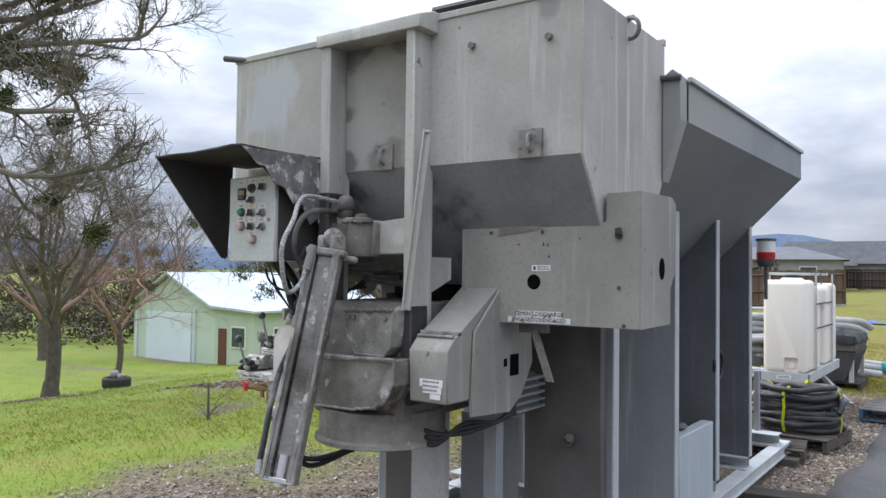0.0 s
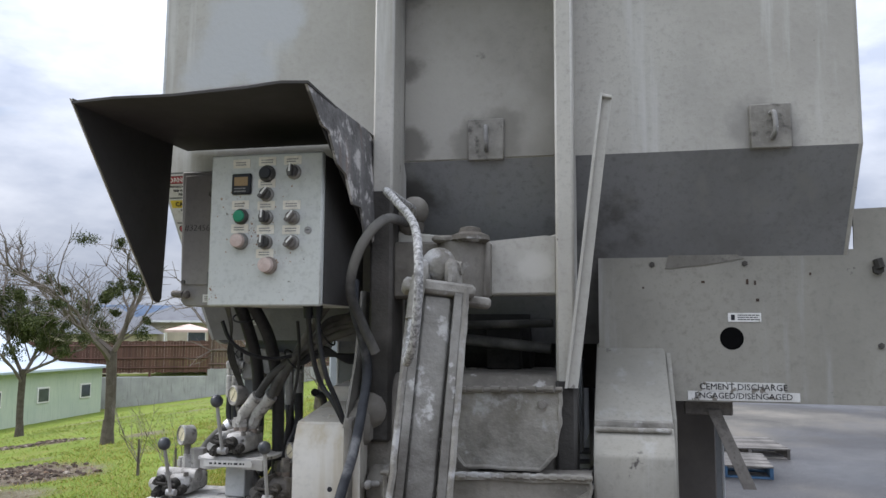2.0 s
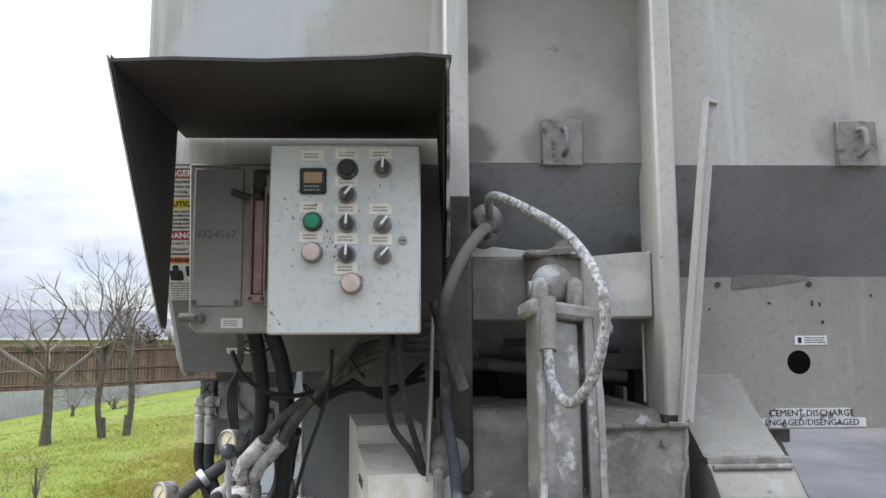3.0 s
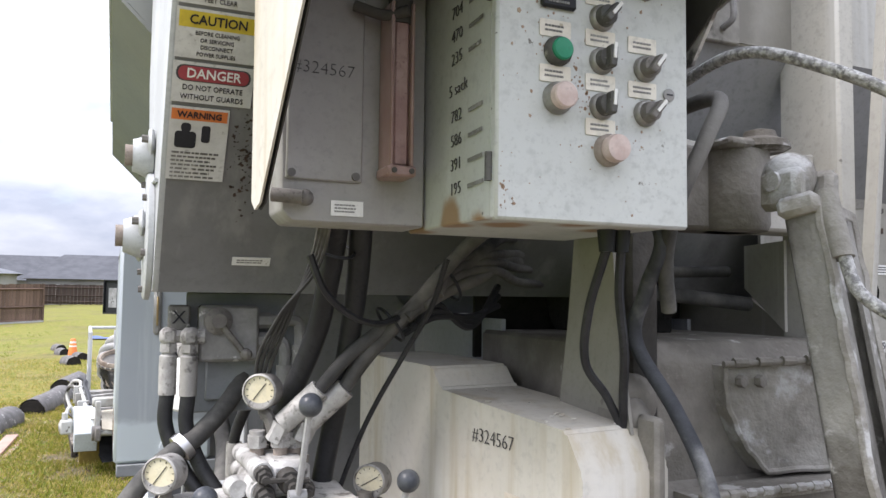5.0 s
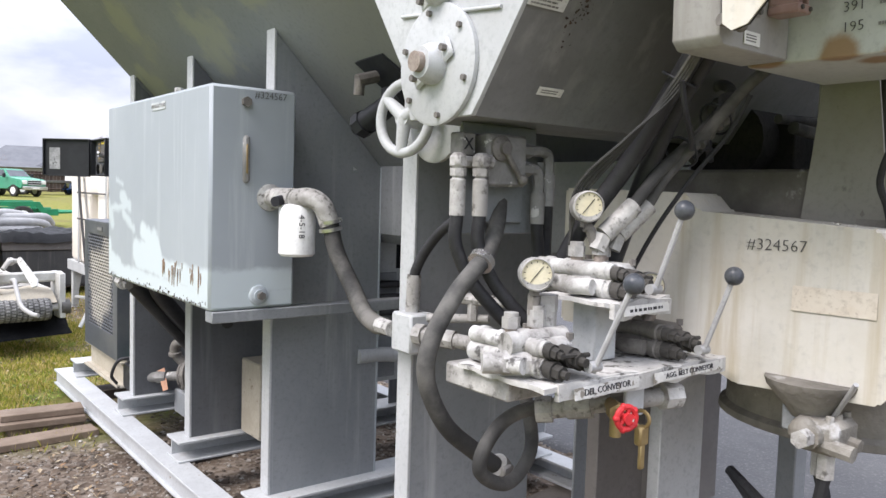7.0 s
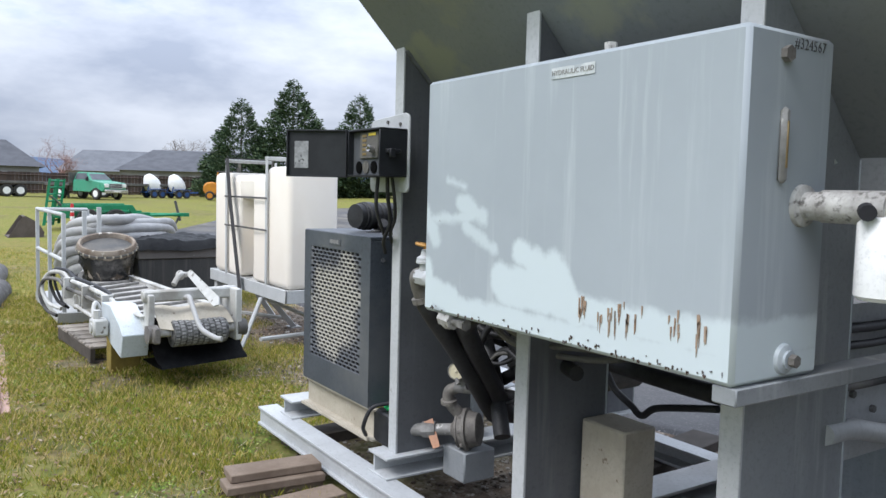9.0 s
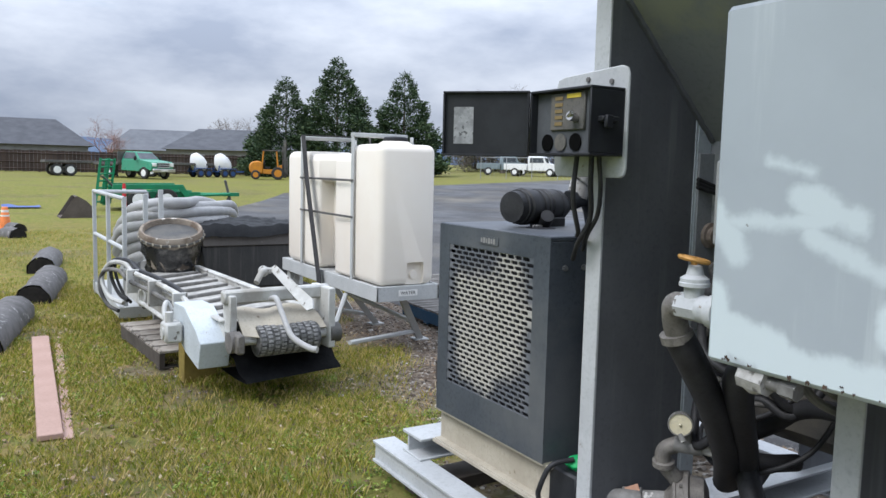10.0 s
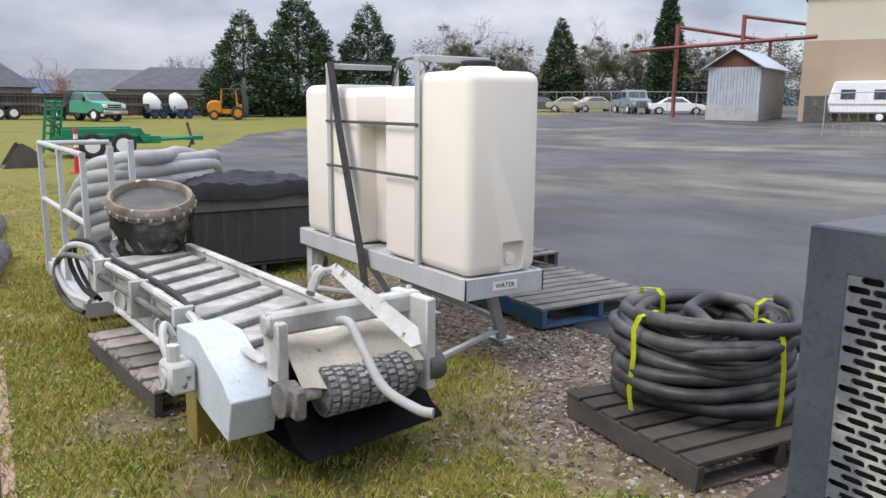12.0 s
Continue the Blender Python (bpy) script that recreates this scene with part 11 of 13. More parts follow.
x, y = spot(-62.0, 20, (0, 0))
bare_tree((x, y), 6.2, 3, "bare spreading tree with mistletoe in the grass field", 3, 0.25, spread=0.9, kinds=6, depth=4, r=0.16, stem=0.36,
          reach=[(*aloft(-66.5, 1.2, 18), 0.75), (*aloft(-58.5, 2.6, 19), 0.9), (*aloft(-60.5, 5.0, 20), 0.97)])
x, y = spot(-69.0, 15, (0, 0))
bare_tree((x, y), 8.2, 15, "tall bare tree with drooping limbs and mistletoe balls", 2, 0.35, spread=0.7, depth=3, r=0.22, kinds=4, stem=0.78,
          reach=[(*aloft(-54.5, 13.8, 14), 0.93), (*aloft(-56.5, 11.6, 14), 0.93), (*aloft(-57.8, 8.2, 14), 0.85), (*aloft(-59.6, 18.2, 15), 0.99), (*aloft(-62.5, 19.5, 14), 0.99), (*aloft(-59.0, 2.6, 14), 0.7), (*aloft(-61.0, 12.9, 15), 0.95)],
          clumps=[(*aloft(-62.9, 17.6, 14), 0.42), (*aloft(-62.4, 12.9, 14), 0.40), (*aloft(-61.2, 12.7, 14), 0.30), (*aloft(-64.9, 10.6, 14), 0.25), (*aloft(-61.9, 9.4, 14), 0.24), (*aloft(-62.6, 4.3, 14), 0.2), (*aloft(-59.5, 2.6, 14), 0.3)])
x, y = spot(-58.0, 33, (0, 0))
bare_tree((x, y), 7.4, 8, "dense twiggy bare tree behind the shed", 2, 0.4, M_PINKTWIG, spread=0.85, depth=5, r=0.12, kinds=5)
x, y = spot(-55.6, 46, (0, 0))
bare_tree((x, y), 8.4, 29, "dense twiggy bare tree behind the shed", 6, 0.5, spread=0.75, depth=5, r=0.2, kinds=4)
x, y = spot(-62.5, 42, (0, 0))
bare_tree((x, y), 7.4, 33, "dense twiggy bare tree at the foot of the field", 4, 0.5, M_PINKTWIG, spread=0.8, depth=5, r=0.2, kinds=4)
x, y = spot(-35.7, 14.3, (-1.83, 0.56))
bare_tree((x, y), 3.35, 31, "small bare tree with mistletoe in the field", 20, 0.15, spread=0.85, depth=3, r=0.085, kinds=5, stem=0.5)
x, y = spot(-40.9, 24, (-1.83, 0.56))
bare_tree((x, y), 5.4, 44, "small olive-topped tree with mistletoe in the field", 60, 0.30, spread=0.8, depth=4, r=0.09, kinds=5, stem=0.36)
x, y = spot(-25.3, 17, (-2.3, 0.7))
bare_tree((x, y), 3.1, 52, "young bare tree with stubby pruned limbs in the field", 2, 0.12, spread=0.75, depth=3, r=0.085, kinds=4, stem=0.5)
x, y = spot(-22.0, 17, (-2.3, 0.7))
bare_tree((x, y), 2.8, 53, "young bare tree in the field", 0, 0.2, spread=0.5, depth=3, r=0.055, kinds=4, stem=0.6)
x, y = spot(-20.5, 17, (-2.3, 0.7))
bare_tree((x, y), 2.9, 57, "young bare tree in the field", 0, 0.2, spread=0.5, depth=3, r=0.06, kinds=4, stem=0.6)
x, y = spot(-23.5, 33, (-2.3, 0.7))
bare_tree((x, y), 2.3, 58, "brown leafless bush in front of the block wall", 0, 0.2, spread=1.1, depth=4, r=0.05, kinds=5, stem=0.15)
x, y = spot(-21.0, 34, (-2.3, 0.7))
bare_tree((x, y), 1.9, 59, "brown leafless bush in front of the block wall", 0, 0.2, spread=1.1, depth=4, r=0.05, kinds=5, stem=0.15)
# bare saplings near the slope
for k, (az, d, h) in enumerate(((-30.5, 8.5, 0.9), (-33, 9.5, 1.0), (-27.5, 9.8, 0.8), (-52, 9, 0.6))):
    x, y = spot(az, d, (-2.0, 0.6) if k < 3 else (0, 0))
    bare_tree((x, y), h, 70 + k, "leafless sapling in the grass", 0, 0.1, spread=0.5, depth=2, r=0.012, kinds=4, group="saplings")

# shed below the field
M_SHEDW = material("pale_mint_cladding", (0.48, 0.565, 0.45), (0.52, 0.60, 0.50), 0.7, 0.6, bump=0.03)
M_SHEDY = material("pale_yellow_green_cladding", (0.52, 0.58, 0.46), (0.46, 0.53, 0.43), 0.7, 0.6, bump=0.03, streaks=(0.40, 0.47, 0.38), streak_at=0.60)
M_SHEDD = material("white_shed_door", (0.66, 0.72, 0.76), (0.62, 0.68, 0.72), 0.8, 0.5, bump=0.02)
M_TIN = material("pale_tin_roof", (0.44, 0.51, 0.58), (0.54, 0.60, 0.66), 0.5, 0.4, 0.2, bump=0.03)
M_BROWN = material("brown_door", (0.15, 0.065, 0.04), None, 3, 0.6)
shed = thing("shed", "long pale green metal shed with a tin roof", "shed", (-31.5, 29, -2.8))
SZ, SE = -2.95, -0.30
SX0, SXM, SX1, SY0, SY1 = -36.0, -29.6, -26.9, 23.4, 34.8
bm = BM()
prism(bm, [(SX0, SZ), (SXM, SZ), (SXM, SE), (-33.0, 1.25), (SX0, SE)], "y", SY0, SY1)
part("barn_wall", bm, M_SHEDW, shed)
bm = BM()
prism(bm, [(SXM, SZ), (SX1, SZ), (SX1, SE - 0.05), (SXM, SE + 0.05)], "y", SY0, SY1)
part("lean_to_wall", bm, M_SHEDY, shed, "pale yellow-green lean-to")
bm = BM()
prism(bm, [(SX0 - 0.3, SE - 0.1), (-33.0, 1.32), (-33.0, 1.42), (SX0 - 0.3, SE)], "y", SY0 - 0.3, SY1 + 0.3)
part("roof", bm, M_TIN, shed)
bm = BM()
prism(bm, [(-33.0, 1.32), (SXM, SE + 0.08), (SX1 + 0.4, SE - 0.06), (SX1 + 0.4, SE + 0.04), (SXM, SE + 0.2), (-33.0, 1.42)], "y", SY0 - 0.3, SY1 + 0.3)
part("roof", bm, M_TIN, shed)
bm = BM()
box(bm, -34.9, -31.3, SY0 - 0.06, SY0 + 0.02, SZ, -0.55, 0.01)
part("sliding_door", bm, M_SHEDD, shed)
for x in (-35.7, -31.1, -31.0):
    bm = BM()
    box(bm, x - 0.03, x + 0.03, SY0 - 0.08, SY0, SZ, SE, 0.005)
    part("trim", bm, M_SHEDD, shed)
bm = BM()
box(bm, -29.3, -28.75, SY0 - 0.05, SY0 + 0.02, SZ + 0.1, -1.15, 0.01)
part("door", bm, M_BROWN, shed, "brown side door")


def wall_window(x0, x1, y0, y1, z0, z1, owner):
    bm = BM()
    box(bm, x0, x1, y0, y1, z0, z1, 0.01)
    w = part("window", bm, M_WHITE, owner)
    e = 0.07
    bm = BM()
    if abs(x1 - x0) > abs(y1 - y0):
        box(bm, x0 + e, x1 - e, y0 - 0.012, y0 + 0.02, z0 + e, z1 - e, 0)
    else:
        box(bm, x1 - 0.02, x1 + 0.012, y0 + e, y1 - e, z0 + e, z1 - e, 0)
    part("pane", bm, M_GLASSD, w)


wall_window(-28.4, -27.4, SY0 - 0.05, SY0 + 0.01, -2.0, -1.0, shed)
for y in (24.5, 27.6, 30.4, 33.2):
    wall_window(SX1 - 0.01, SX1 + 0.05, y, y + 0.75, -1.75, -1.05, shed)
bm = BM()
box(bm, SX1, SX1 + 0.35, 26.4, 27.0, -1.3, -0.85, 0.02)
part("air_conditioner", bm, M_METER, shed)
# old tyre planter in the field
x, y = spot(-58.0, 26, (0, 0))
tyre = thing("tyre_planter", "dark round tyre planter lying in the grass", "planter", (x, y, ground_z(x, y)))
bm = BM()
z = ground_z(x, y)
lathe(bm, (x, y, z), (0, 0, 1), [(0.36, 0.0), (0.42, 0.08), (0.42, 0.3), (0.36, 0.36), (0.28, 0.34), (0.26, 0.2)], 24)
part("tyre", bm, M_TYRE, tyre)
bm = BM()
ball(bm, (x - 0.1, y, z + 0.42), 0.14, 10)
ball(bm, (x + 0.12, y + 0.05, z + 0.36), 0.10, 10)
part("pale_stone", bm, M_VALVE, tyre)

# block wall with a timber fence behind the field
M_FENCE = material("weathered_red_brown_fence", (0.14, 0.075, 0.055), (0.10, 0.055, 0.042), 1.2, 0.9, bump=0.1, per_piece=0.25)
M_FENCED = material("dark_brown_fence", (0.07, 0.05, 0.042), (0.05, 0.036, 0.03), 1.2, 0.9, bump=0.1, per_piece=0.25)
M_FENCET = material("weathered_tan_fence", (0.15, 0.098, 0.075), (0.10, 0.068, 0.052), 1.2, 0.9, bump=0.1, per_piece=0.3)
M_BLOCK = material("weathered_grey_blockwork", (0.42, 0.42, 0.405), (0.31, 0.31, 0.30), 0.9, 0.9, bump=0.2, streaks=(0.24, 0.235, 0.225), streak_at=0.62)


def fence_run(a, b, za, zb, h, step, mat, label, low=0.0):
    """A timber fence from a to b whose tops run from height za to zb."""
    a, b = Vector((*a, 0)), Vector((*b, 0))
    l = (b - a).length
    f = thing("timber_fence", label, "fence", (a.x, a.y, za - h))
    ang = math.degrees(math.atan2((b - a).y, (b - a).x))
    bm = BM()
    box(bm, 0, step * 0.95, -0.012, 0.012, -h, 0, 0)
    me = mesh_of("fence_board", bm, mat)
    bm = BM()
    box(bm, -0.05, 0.05, -0.06, 0.06, -h - 0.3, 0.02, 0)
    pm = mesh_of("fence_post", bm, mat)
    n = int(l / step)
    for i in range(n):
        u = i / n
        p = a + (b - a) * u
        piece("fence_board", me, f, Matrix.Translation((p.x, p.y, za + (zb - za) * u + 0.02 * math.sin(i * 1.7))) @ pose(0, 0, 0, 0, 0, ang))
    k = max(2, int(l / 2.5))
    for i in range(k + 1):
        u = i / k
        p = a + (b - a) * u
        piece("fence_post", pm, f, Matrix.Translation((p.x, p.y, za + (zb - za) * u)) @ pose(0, 0, -0.0, 0, 0, ang))
    for dz in (-0.25, -h * 0.55, -h + 0.25):
        bm = BM()
        d = (b - a).normalized()
        nrm = Vector((d.y, -d.x, 0)) * 0.04
        pa, pb = a + nrm + Vector((0, 0, za + dz)), b + nrm + Vector((0, 0, zb + dz))
        rod(bm, pa, pb, 0.05, n=4)
        part("fence_rail", bm, mat, f)
    return f


WA, WM, WB, WC = (-31.5, 35.2), (-23.35, 38.71), (-18.5, 40.8), (-6.5, 46.0)
wall = thing("retaining_wall", "weathered grey block retaining wall below a fence", "wall", (-20, 40, -2.5))
bm = BM()
for (a, b, za, zb) in ((WA, WM, -1.0, -0.93), (WM, WB, -0.56, -0.45), (WB, WC, -0.45, 0.1)):
    d = (Vector(b) - Vector(a)).normalized()
    nx, ny = d.y * 0.2, -d.x * 0.2
    lo = -4.0
    q = [(a[0] + nx, a[1] + ny), (b[0] + nx, b[1] + ny), (b[0] - nx, b[1] - ny), (a[0] - nx, a[1] - ny)]
    zt = [za, zb, zb, za]
    vb = [bm.verts.new((p[0], p[1], lo)) for p in q]
    vt = [bm.verts.new((p[0], p[1], t)) for p, t in zip(q, zt)]
    bm.faces.new(vb[::-1])
    bm.faces.new(vt)
    for i in range(4):
        j = (i + 1) % 4
        bm.faces.new((vb[i], vb[j], vt[j], vt[i]))
part("blockwork", bm, M_BLOCK, wall)
fence_run(WA, WM, 0.86, 0.95, 1.66, 0.15, M_FENCE, "red-brown timber fence with rails on a block wall")
fence_run(WM, WB, 1.60, 1.62, 2.15, 0.16, M_FENCET, "tall weathered tan timber fence on a block wall")
fence_run(WB, WC, 1.62, 1.95, 2.1, 0.16, M_FENCET, "tall weathered tan timber fence on a block wall")

M_ROOFD = material("dark_shingle_roof", (0.085, 0.088, 0.098), (0.065, 0.068, 0.076), 1.0, 0.9, bump=0.15)
M_ROOFG = material("grey_shingle_roof", (0.14, 0.147, 0.16), (0.115, 0.12, 0.132), 1.0, 0.9, bump=0.15)
M_HOUSEY = material("pale_yellow_siding", (0.60, 0.53, 0.41), None, 1.0, 0.8, bump=0.03)
M_HOUSEG = material("grey_siding", (0.32, 0.32, 0.31), None, 1.0, 0.8, bump=0.03)


def house(at, z0, w, d, wall_h, roof_h, turn, roof, walls, label, hip=2.5):
    hs = thing("house", label, "house", (0, 0, 0), "far houses")
    bm = BM()
    box(bm, -w / 2, w / 2, -d / 2, d / 2, 0, wall_h, 0.0)
    part("wall", bm, walls, hs)
    bm = BM()
    e = 0.5
    lo = [bm.verts.new(p) for p in ((-w / 2 - e, -d / 2 - e, wall_h), (w / 2 + e, -d / 2 - e, wall_h), (w / 2 + e, d / 2 + e, wall_h), (-w / 2 - e, d / 2 + e, wall_h))]
    hi = [bm.verts.new(p) for p in ((-w / 2 + hip, 0, wall_h + roof_h), (w / 2 - hip, 0, wall_h + roof_h))]
    bm.faces.new(lo[::-1])
    bm.faces.new((lo[0], lo[1], hi[1], hi[0]))
    bm.faces.new((lo[2], lo[3], hi[0], hi[1]))
    bm.faces.new((lo[1], lo[2], hi[1]))
    bm.faces.new((lo[3], lo[0], hi[0]))
    part("roof", bm, roof, hs)
    for k in range(3):
        x = -w / 2 + w * (k + 0.7) / 3.3
        wall_window(x - 0.7, x + 0.7, -d / 2 - 0.05, -d / 2 + 0.01, 0.9, 2.1, hs)
    hs.matrix_basis = Matrix.Translation((*at, z0)) @ pose(0, 0, 0, 0, 0, turn)
    return hs


big = house(spot(-24.2, 68, (-2.3, 0.7)), -0.6, 22, 10, 2.75, 2.3, 24, M_ROOFG, M_HOUSEY, "long pale yellow house with a grey hipped roof", 5.0)
bm = BM()
box(bm, -11.5, 11.5, -5.62, -5.5, 2.66, 2.80, 0.0)
part("gutter", bm, M_WHITE, big, "white gutter")
house(spot(-11.5, 78, (-3.1, 1.3)), 0.3, 15, 10, 2.7, 1.3, 8, M_ROOFG, M_HOUSEG, "grey house with a hipped roof behind the fence", 4.0)
house(spot(-38, 62, (-2, 0.6)), -1.5, 11, 9, 2.7, 1.9, 35, M_ROOFG, M_HOUSEY, "pale house with a grey hipped roof")
cx_, cy_ = spot(-30.4, 50, (-2.3, 0.7))
canopy = thing("garden_canopy", "faded pink garden canopy on thin posts behind the fence", "canopy", (cx_, cy_, -0.9))
bm = BM()
cm = pose(cx_, cy_, 0, 0, 0, 30)
top = bm.verts.new(cm @ Vector((0, 0, 1.88)))
rim = [bm.verts.new(cm @ Vector((a * 1.4, b * 1.4, 1.50))) for a, b in ((-1, -1), (1, -1), (1, 1), (-1, 1))]
low = [bm.verts.new(cm @ Vector((a * 1.4, b * 1.4, 1.36))) for a, b in ((-1, -1), (1, -1), (1, 1), (-1, 1))]
for k in range(4):
    bm.faces.new((rim[k], rim[(k + 1) % 4], top))
    bm.faces.new((low[k], low[(k + 1) % 4], rim[(k + 1) % 4], rim[k]))
part("canopy_cloth", bm, material("faded_pink_cloth", (0.62, 0.47, 0.40), (0.55, 0.41, 0.35), 2.0, 0.9, bump=0.0), canopy)
for a, b in ((-1, -1), (1, -1), (1, 1), (-1, 1)):
    bm = BM()
    rod(bm, cm @ Vector((a * 1.35, b * 1.35, -0.95)), cm @ Vector((a * 1.35, b * 1.35, 1.45)), 0.04, n=6)
    part("post", bm, M_WHITE, canopy)
house(spot(1.0, 84), 0.2, 15, 12, 2.6, 2.6, -3, M_ROOFD, M_HOUSEG, "dark-roofed house behind the fence")
house(spot(-6.0, 92), 0.1, 16, 12, 2.6, 2.8, 3, M_ROOFD, M_HOUSEG, "dark-roofed house behind the fence")
house(spot(16.6, 92), 0.3, 15, 14, 2.6, 2.5, -20, M_ROOFD, M_HOUSEG, "dark-roofed house behind the fence")
house(spot(11.5, 125), 0.4, 16, 12, 2.8, 3.2, -15, M_ROOFG, M_HOUSEG, "pale grey house far behind the fence")
fa, fb, fc = spot(-10, 76), spot(13, 75), spot(31, 80)
fence_run(fa, fb, 2.25, 2.25, 1.8, 0.30, M_FENCED, "dark brown timber fence across the field")
fence_run(fb, fc, 2.25, 2.35, 1.8, 0.30, M_FENCED, "dark brown timber fence across the field")

# conifers and bare trees beyond the yard
conifer(spot(19.6, 72), 9.0, 4.7, 1, "dark green conifer behind the fence")
conifer(spot(23.3, 71), 10.7, 5.0, 2, "tall dark green conifer behind the fence")
conifer(spot(28.2, 73), 9.7, 4.6, 3, "dark green conifer behind the fence")
conifer(spot(41.9, 95), 10.2, 3.2, 4, "dark green conifer among bare trees")
conifer(spot(49.2, 92), 12.9, 2.1, 5, "tall thin pine behind the sheds")
bare_tree(spot(7.5, 80), 4.6, 101, "reddish bare garden tree", 0, 0.3, M_PINKTWIG, spread=0.9, depth=4, r=0.12)
bare_tree(spot(35.5, 88), 8.6, 102, "bare oak full of mistletoe balls", 75, 0.6, spread=1.05, depth=4, r=0.25)
bare_tree(spot(38.4, 92), 8.2, 103, "bare oak full of mistletoe balls", 60, 0.6, spread=1.05, depth=4, r=0.25)
bare_tree(spot(44.6, 90), 8.4, 104, "dense bare tree behind parked vehicles", 30, 0.7, spread=0.75, depth=5, r=0.22, kinds=4)
bare_tree(spot(47.2, 96), 8.0, 105, "bare tree behind parked vehicles", 30, 0.6, spread=0.7, depth=4, r=0.22)
bare_tree(spot(51.5, 96), 8.0, 106, "bare oak with mistletoe behind the sheds", 12, 0.6, spread=0.9, depth=4, r=0.22)
bare_tree(spot(16.0, 108), 7.0, 107, "bare tree behind the houses", 0, 0.5, spread=0.8, depth=4, r=0.2)
vs, fs = [], []
rr = random.Random(9)
for k in range(400):
    az = rr.uniform(32, 64)
    x, y = spot(az, rr.uniform(92, 104))
    leaf_ball(vs, fs, (x, y, ground_z(x, y) + 0.4 + 5.8 * rr.random() ** 1.4 * (0.65 + 0.5 * math.sin(az * 1.7) ** 2)), rr.uniform(1.1, 2.0), rr, 150, 0.24)
for k in range(40):
    x, y = spot(rr.uniform(-66, -52), rr.uniform(48, 58), (0, 0))
    leaf_ball(vs, fs, (x, y, ground_z(x, y) + rr.uniform(0.4, 2.2)), rr.uniform(0.9, 1.8), rr, 150, 0.2)
for k in range(170):
    az = rr.uniform(-80, -34)
    x, y = spot(az, rr.uniform(62, 95), (0, 0))
    leaf_ball(vs, fs, (x, y, ground_z(x, y) + 0.3 + 4.2 * rr.random() ** 1.5), rr.uniform(1.2, 2.2), rr, 150, 0.24)
for k in range(22):
    x, y = spot(rr.uniform(-20, -8), rr.uniform(52, 58), (-3, 1))
    leaf_ball(vs, fs, (x, y, rr.uniform(0.6, 2.2)), rr.uniform(0.8, 1.5), rr, 150, 0.2)
me = bpy.data.meshes.new("far_scrub")
me.from_pydata(vs, [], fs)
me.materials.append(M_SCRUB)
tagged(new("far_scrub", me), "brown and olive scrub beyond the yard", "scrub", kind="stuff")

# ---- vehicles and trailers ----
def wheel_at(owner, p, r, w, axis, rim=None):
    bm = BM()
    lathe(bm, p, axis, [(r * 0.55, -w / 2), (r * 0.9, -w / 2), (r, -w * 0.35), (r, w * 0.35), (r * 0.9, w / 2), (r * 0.55, w / 2)], 24)
    wh = part("wheel", bm, M_TYRE, owner)
    bm = BM()
    lathe(bm, p, axis, [(r * 0.05, -w * 0.53), (r * 0.3, -w * 0.53), (r * 0.58, -w * 0.51), (r * 0.58, w * 0.51), (r * 0.3, w * 0.53), (r * 0.05, w * 0.53)], 20)
    part("rim", bm, rim or M_FILTER, wh)


def local_vehicle(name, label, category, at, turn, build, group="", z=None):
    v = thing(name, label, category, (0, 0, 0), group)
    build(v)
    v.matrix_basis = Matrix.Translation((at[0], at[1], (ground_z(*at) if z is None else z))) @ pose(0, 0, 0, 0, 0, turn)
    return v


def green_trailer(v):
    """Low tandem trailer with ramps folded up; x runs towards its tongue."""
    bm = BM()
    box(bm, -1.6, 1.3, -0.85, 0.85, 0.42, 0.50, 0.01)
    box(bm, -1.6, 1.3, -0.95, -0.85, 0.40, 0.62, 0.01)
    box(bm, -1.6, 1.3, 0.85, 0.95, 0.40, 0.62, 0.01)
    part("deck", bm, M_GREENP, v)
    for s in (-1, 1):
        bm = BM()
        prism(bm, [(-1.42, 0.42), (-1.38, 0.84), (0.72, 0.86), (0.95, 0.50), (0.80, 0.42), (0.62, 0.70), (-1.10, 0.70), (-1.14, 0.42)], "y", s * 0.95 - 0.16 * (s < 0) + 0.0, s * 0.95 + 0.16 * (s > 0) + 0.02, 0.005)
        part("mudguard", bm, M_GREENP, v)
        for x in (-0.62, 0.22):
            wheel_at(v, (x, s * 1.04, 0.36), 0.36, 0.22, (0, 1, 0))
    bm = BM()
    for s in (-1, 1):
        tube(bm, [(1.25, s * 0.75, 0.5), (2.5, 0, 0.52)], 0.05, 6, 1)
    box(bm, 2.2, 2.75, -0.08, 0.08, 0.45, 0.58, 0.01)
    part("tongue", bm, M_GREENP, v)
    bm = BM()
    rod(bm, (2.45, 0, 0.30), (2.28, 0, 1.0), 0.045)
    rod(bm, (2.45, 0, 0.50), (2.2, 0, 0.02), 0.04)
    part("jack", bm, M_DARK, v)
    for y in (-0.6, 0.6):
        bm = BM()
        for dy in (-0.18, 0.18):
            e = dy * 0.75 + 0.35 + 0.25 * (y > 0)
            plate(bm, [(-2.15 + e, y + dy - 0.03, 0.16), (-2.06 + e, y + dy - 0.03, 0.16), (-1.88 + e, y + dy * 0.8 - 0.03, 1.66), (-1.95 + e, y + dy * 0.8 - 0.03, 1.66)], 0.05)
        for k in range(7):
            x, z = -1.75 + 0.25 * (y > 0) + 0.18 * k / 6, 0.28 + 0.22 * k
            rod(bm, (x - 0.135, y - 0.17, z), (x + 0.135, y + 0.17, z), 0.03, n=4)
        part("ramp", bm, M_GREENP, v)
        bm = BM()
        rod(bm, (-1.65, y, 1.1), (-1.1, y, 0.55), 0.025)
        part("ramp_stay", bm, M_DARK, v)


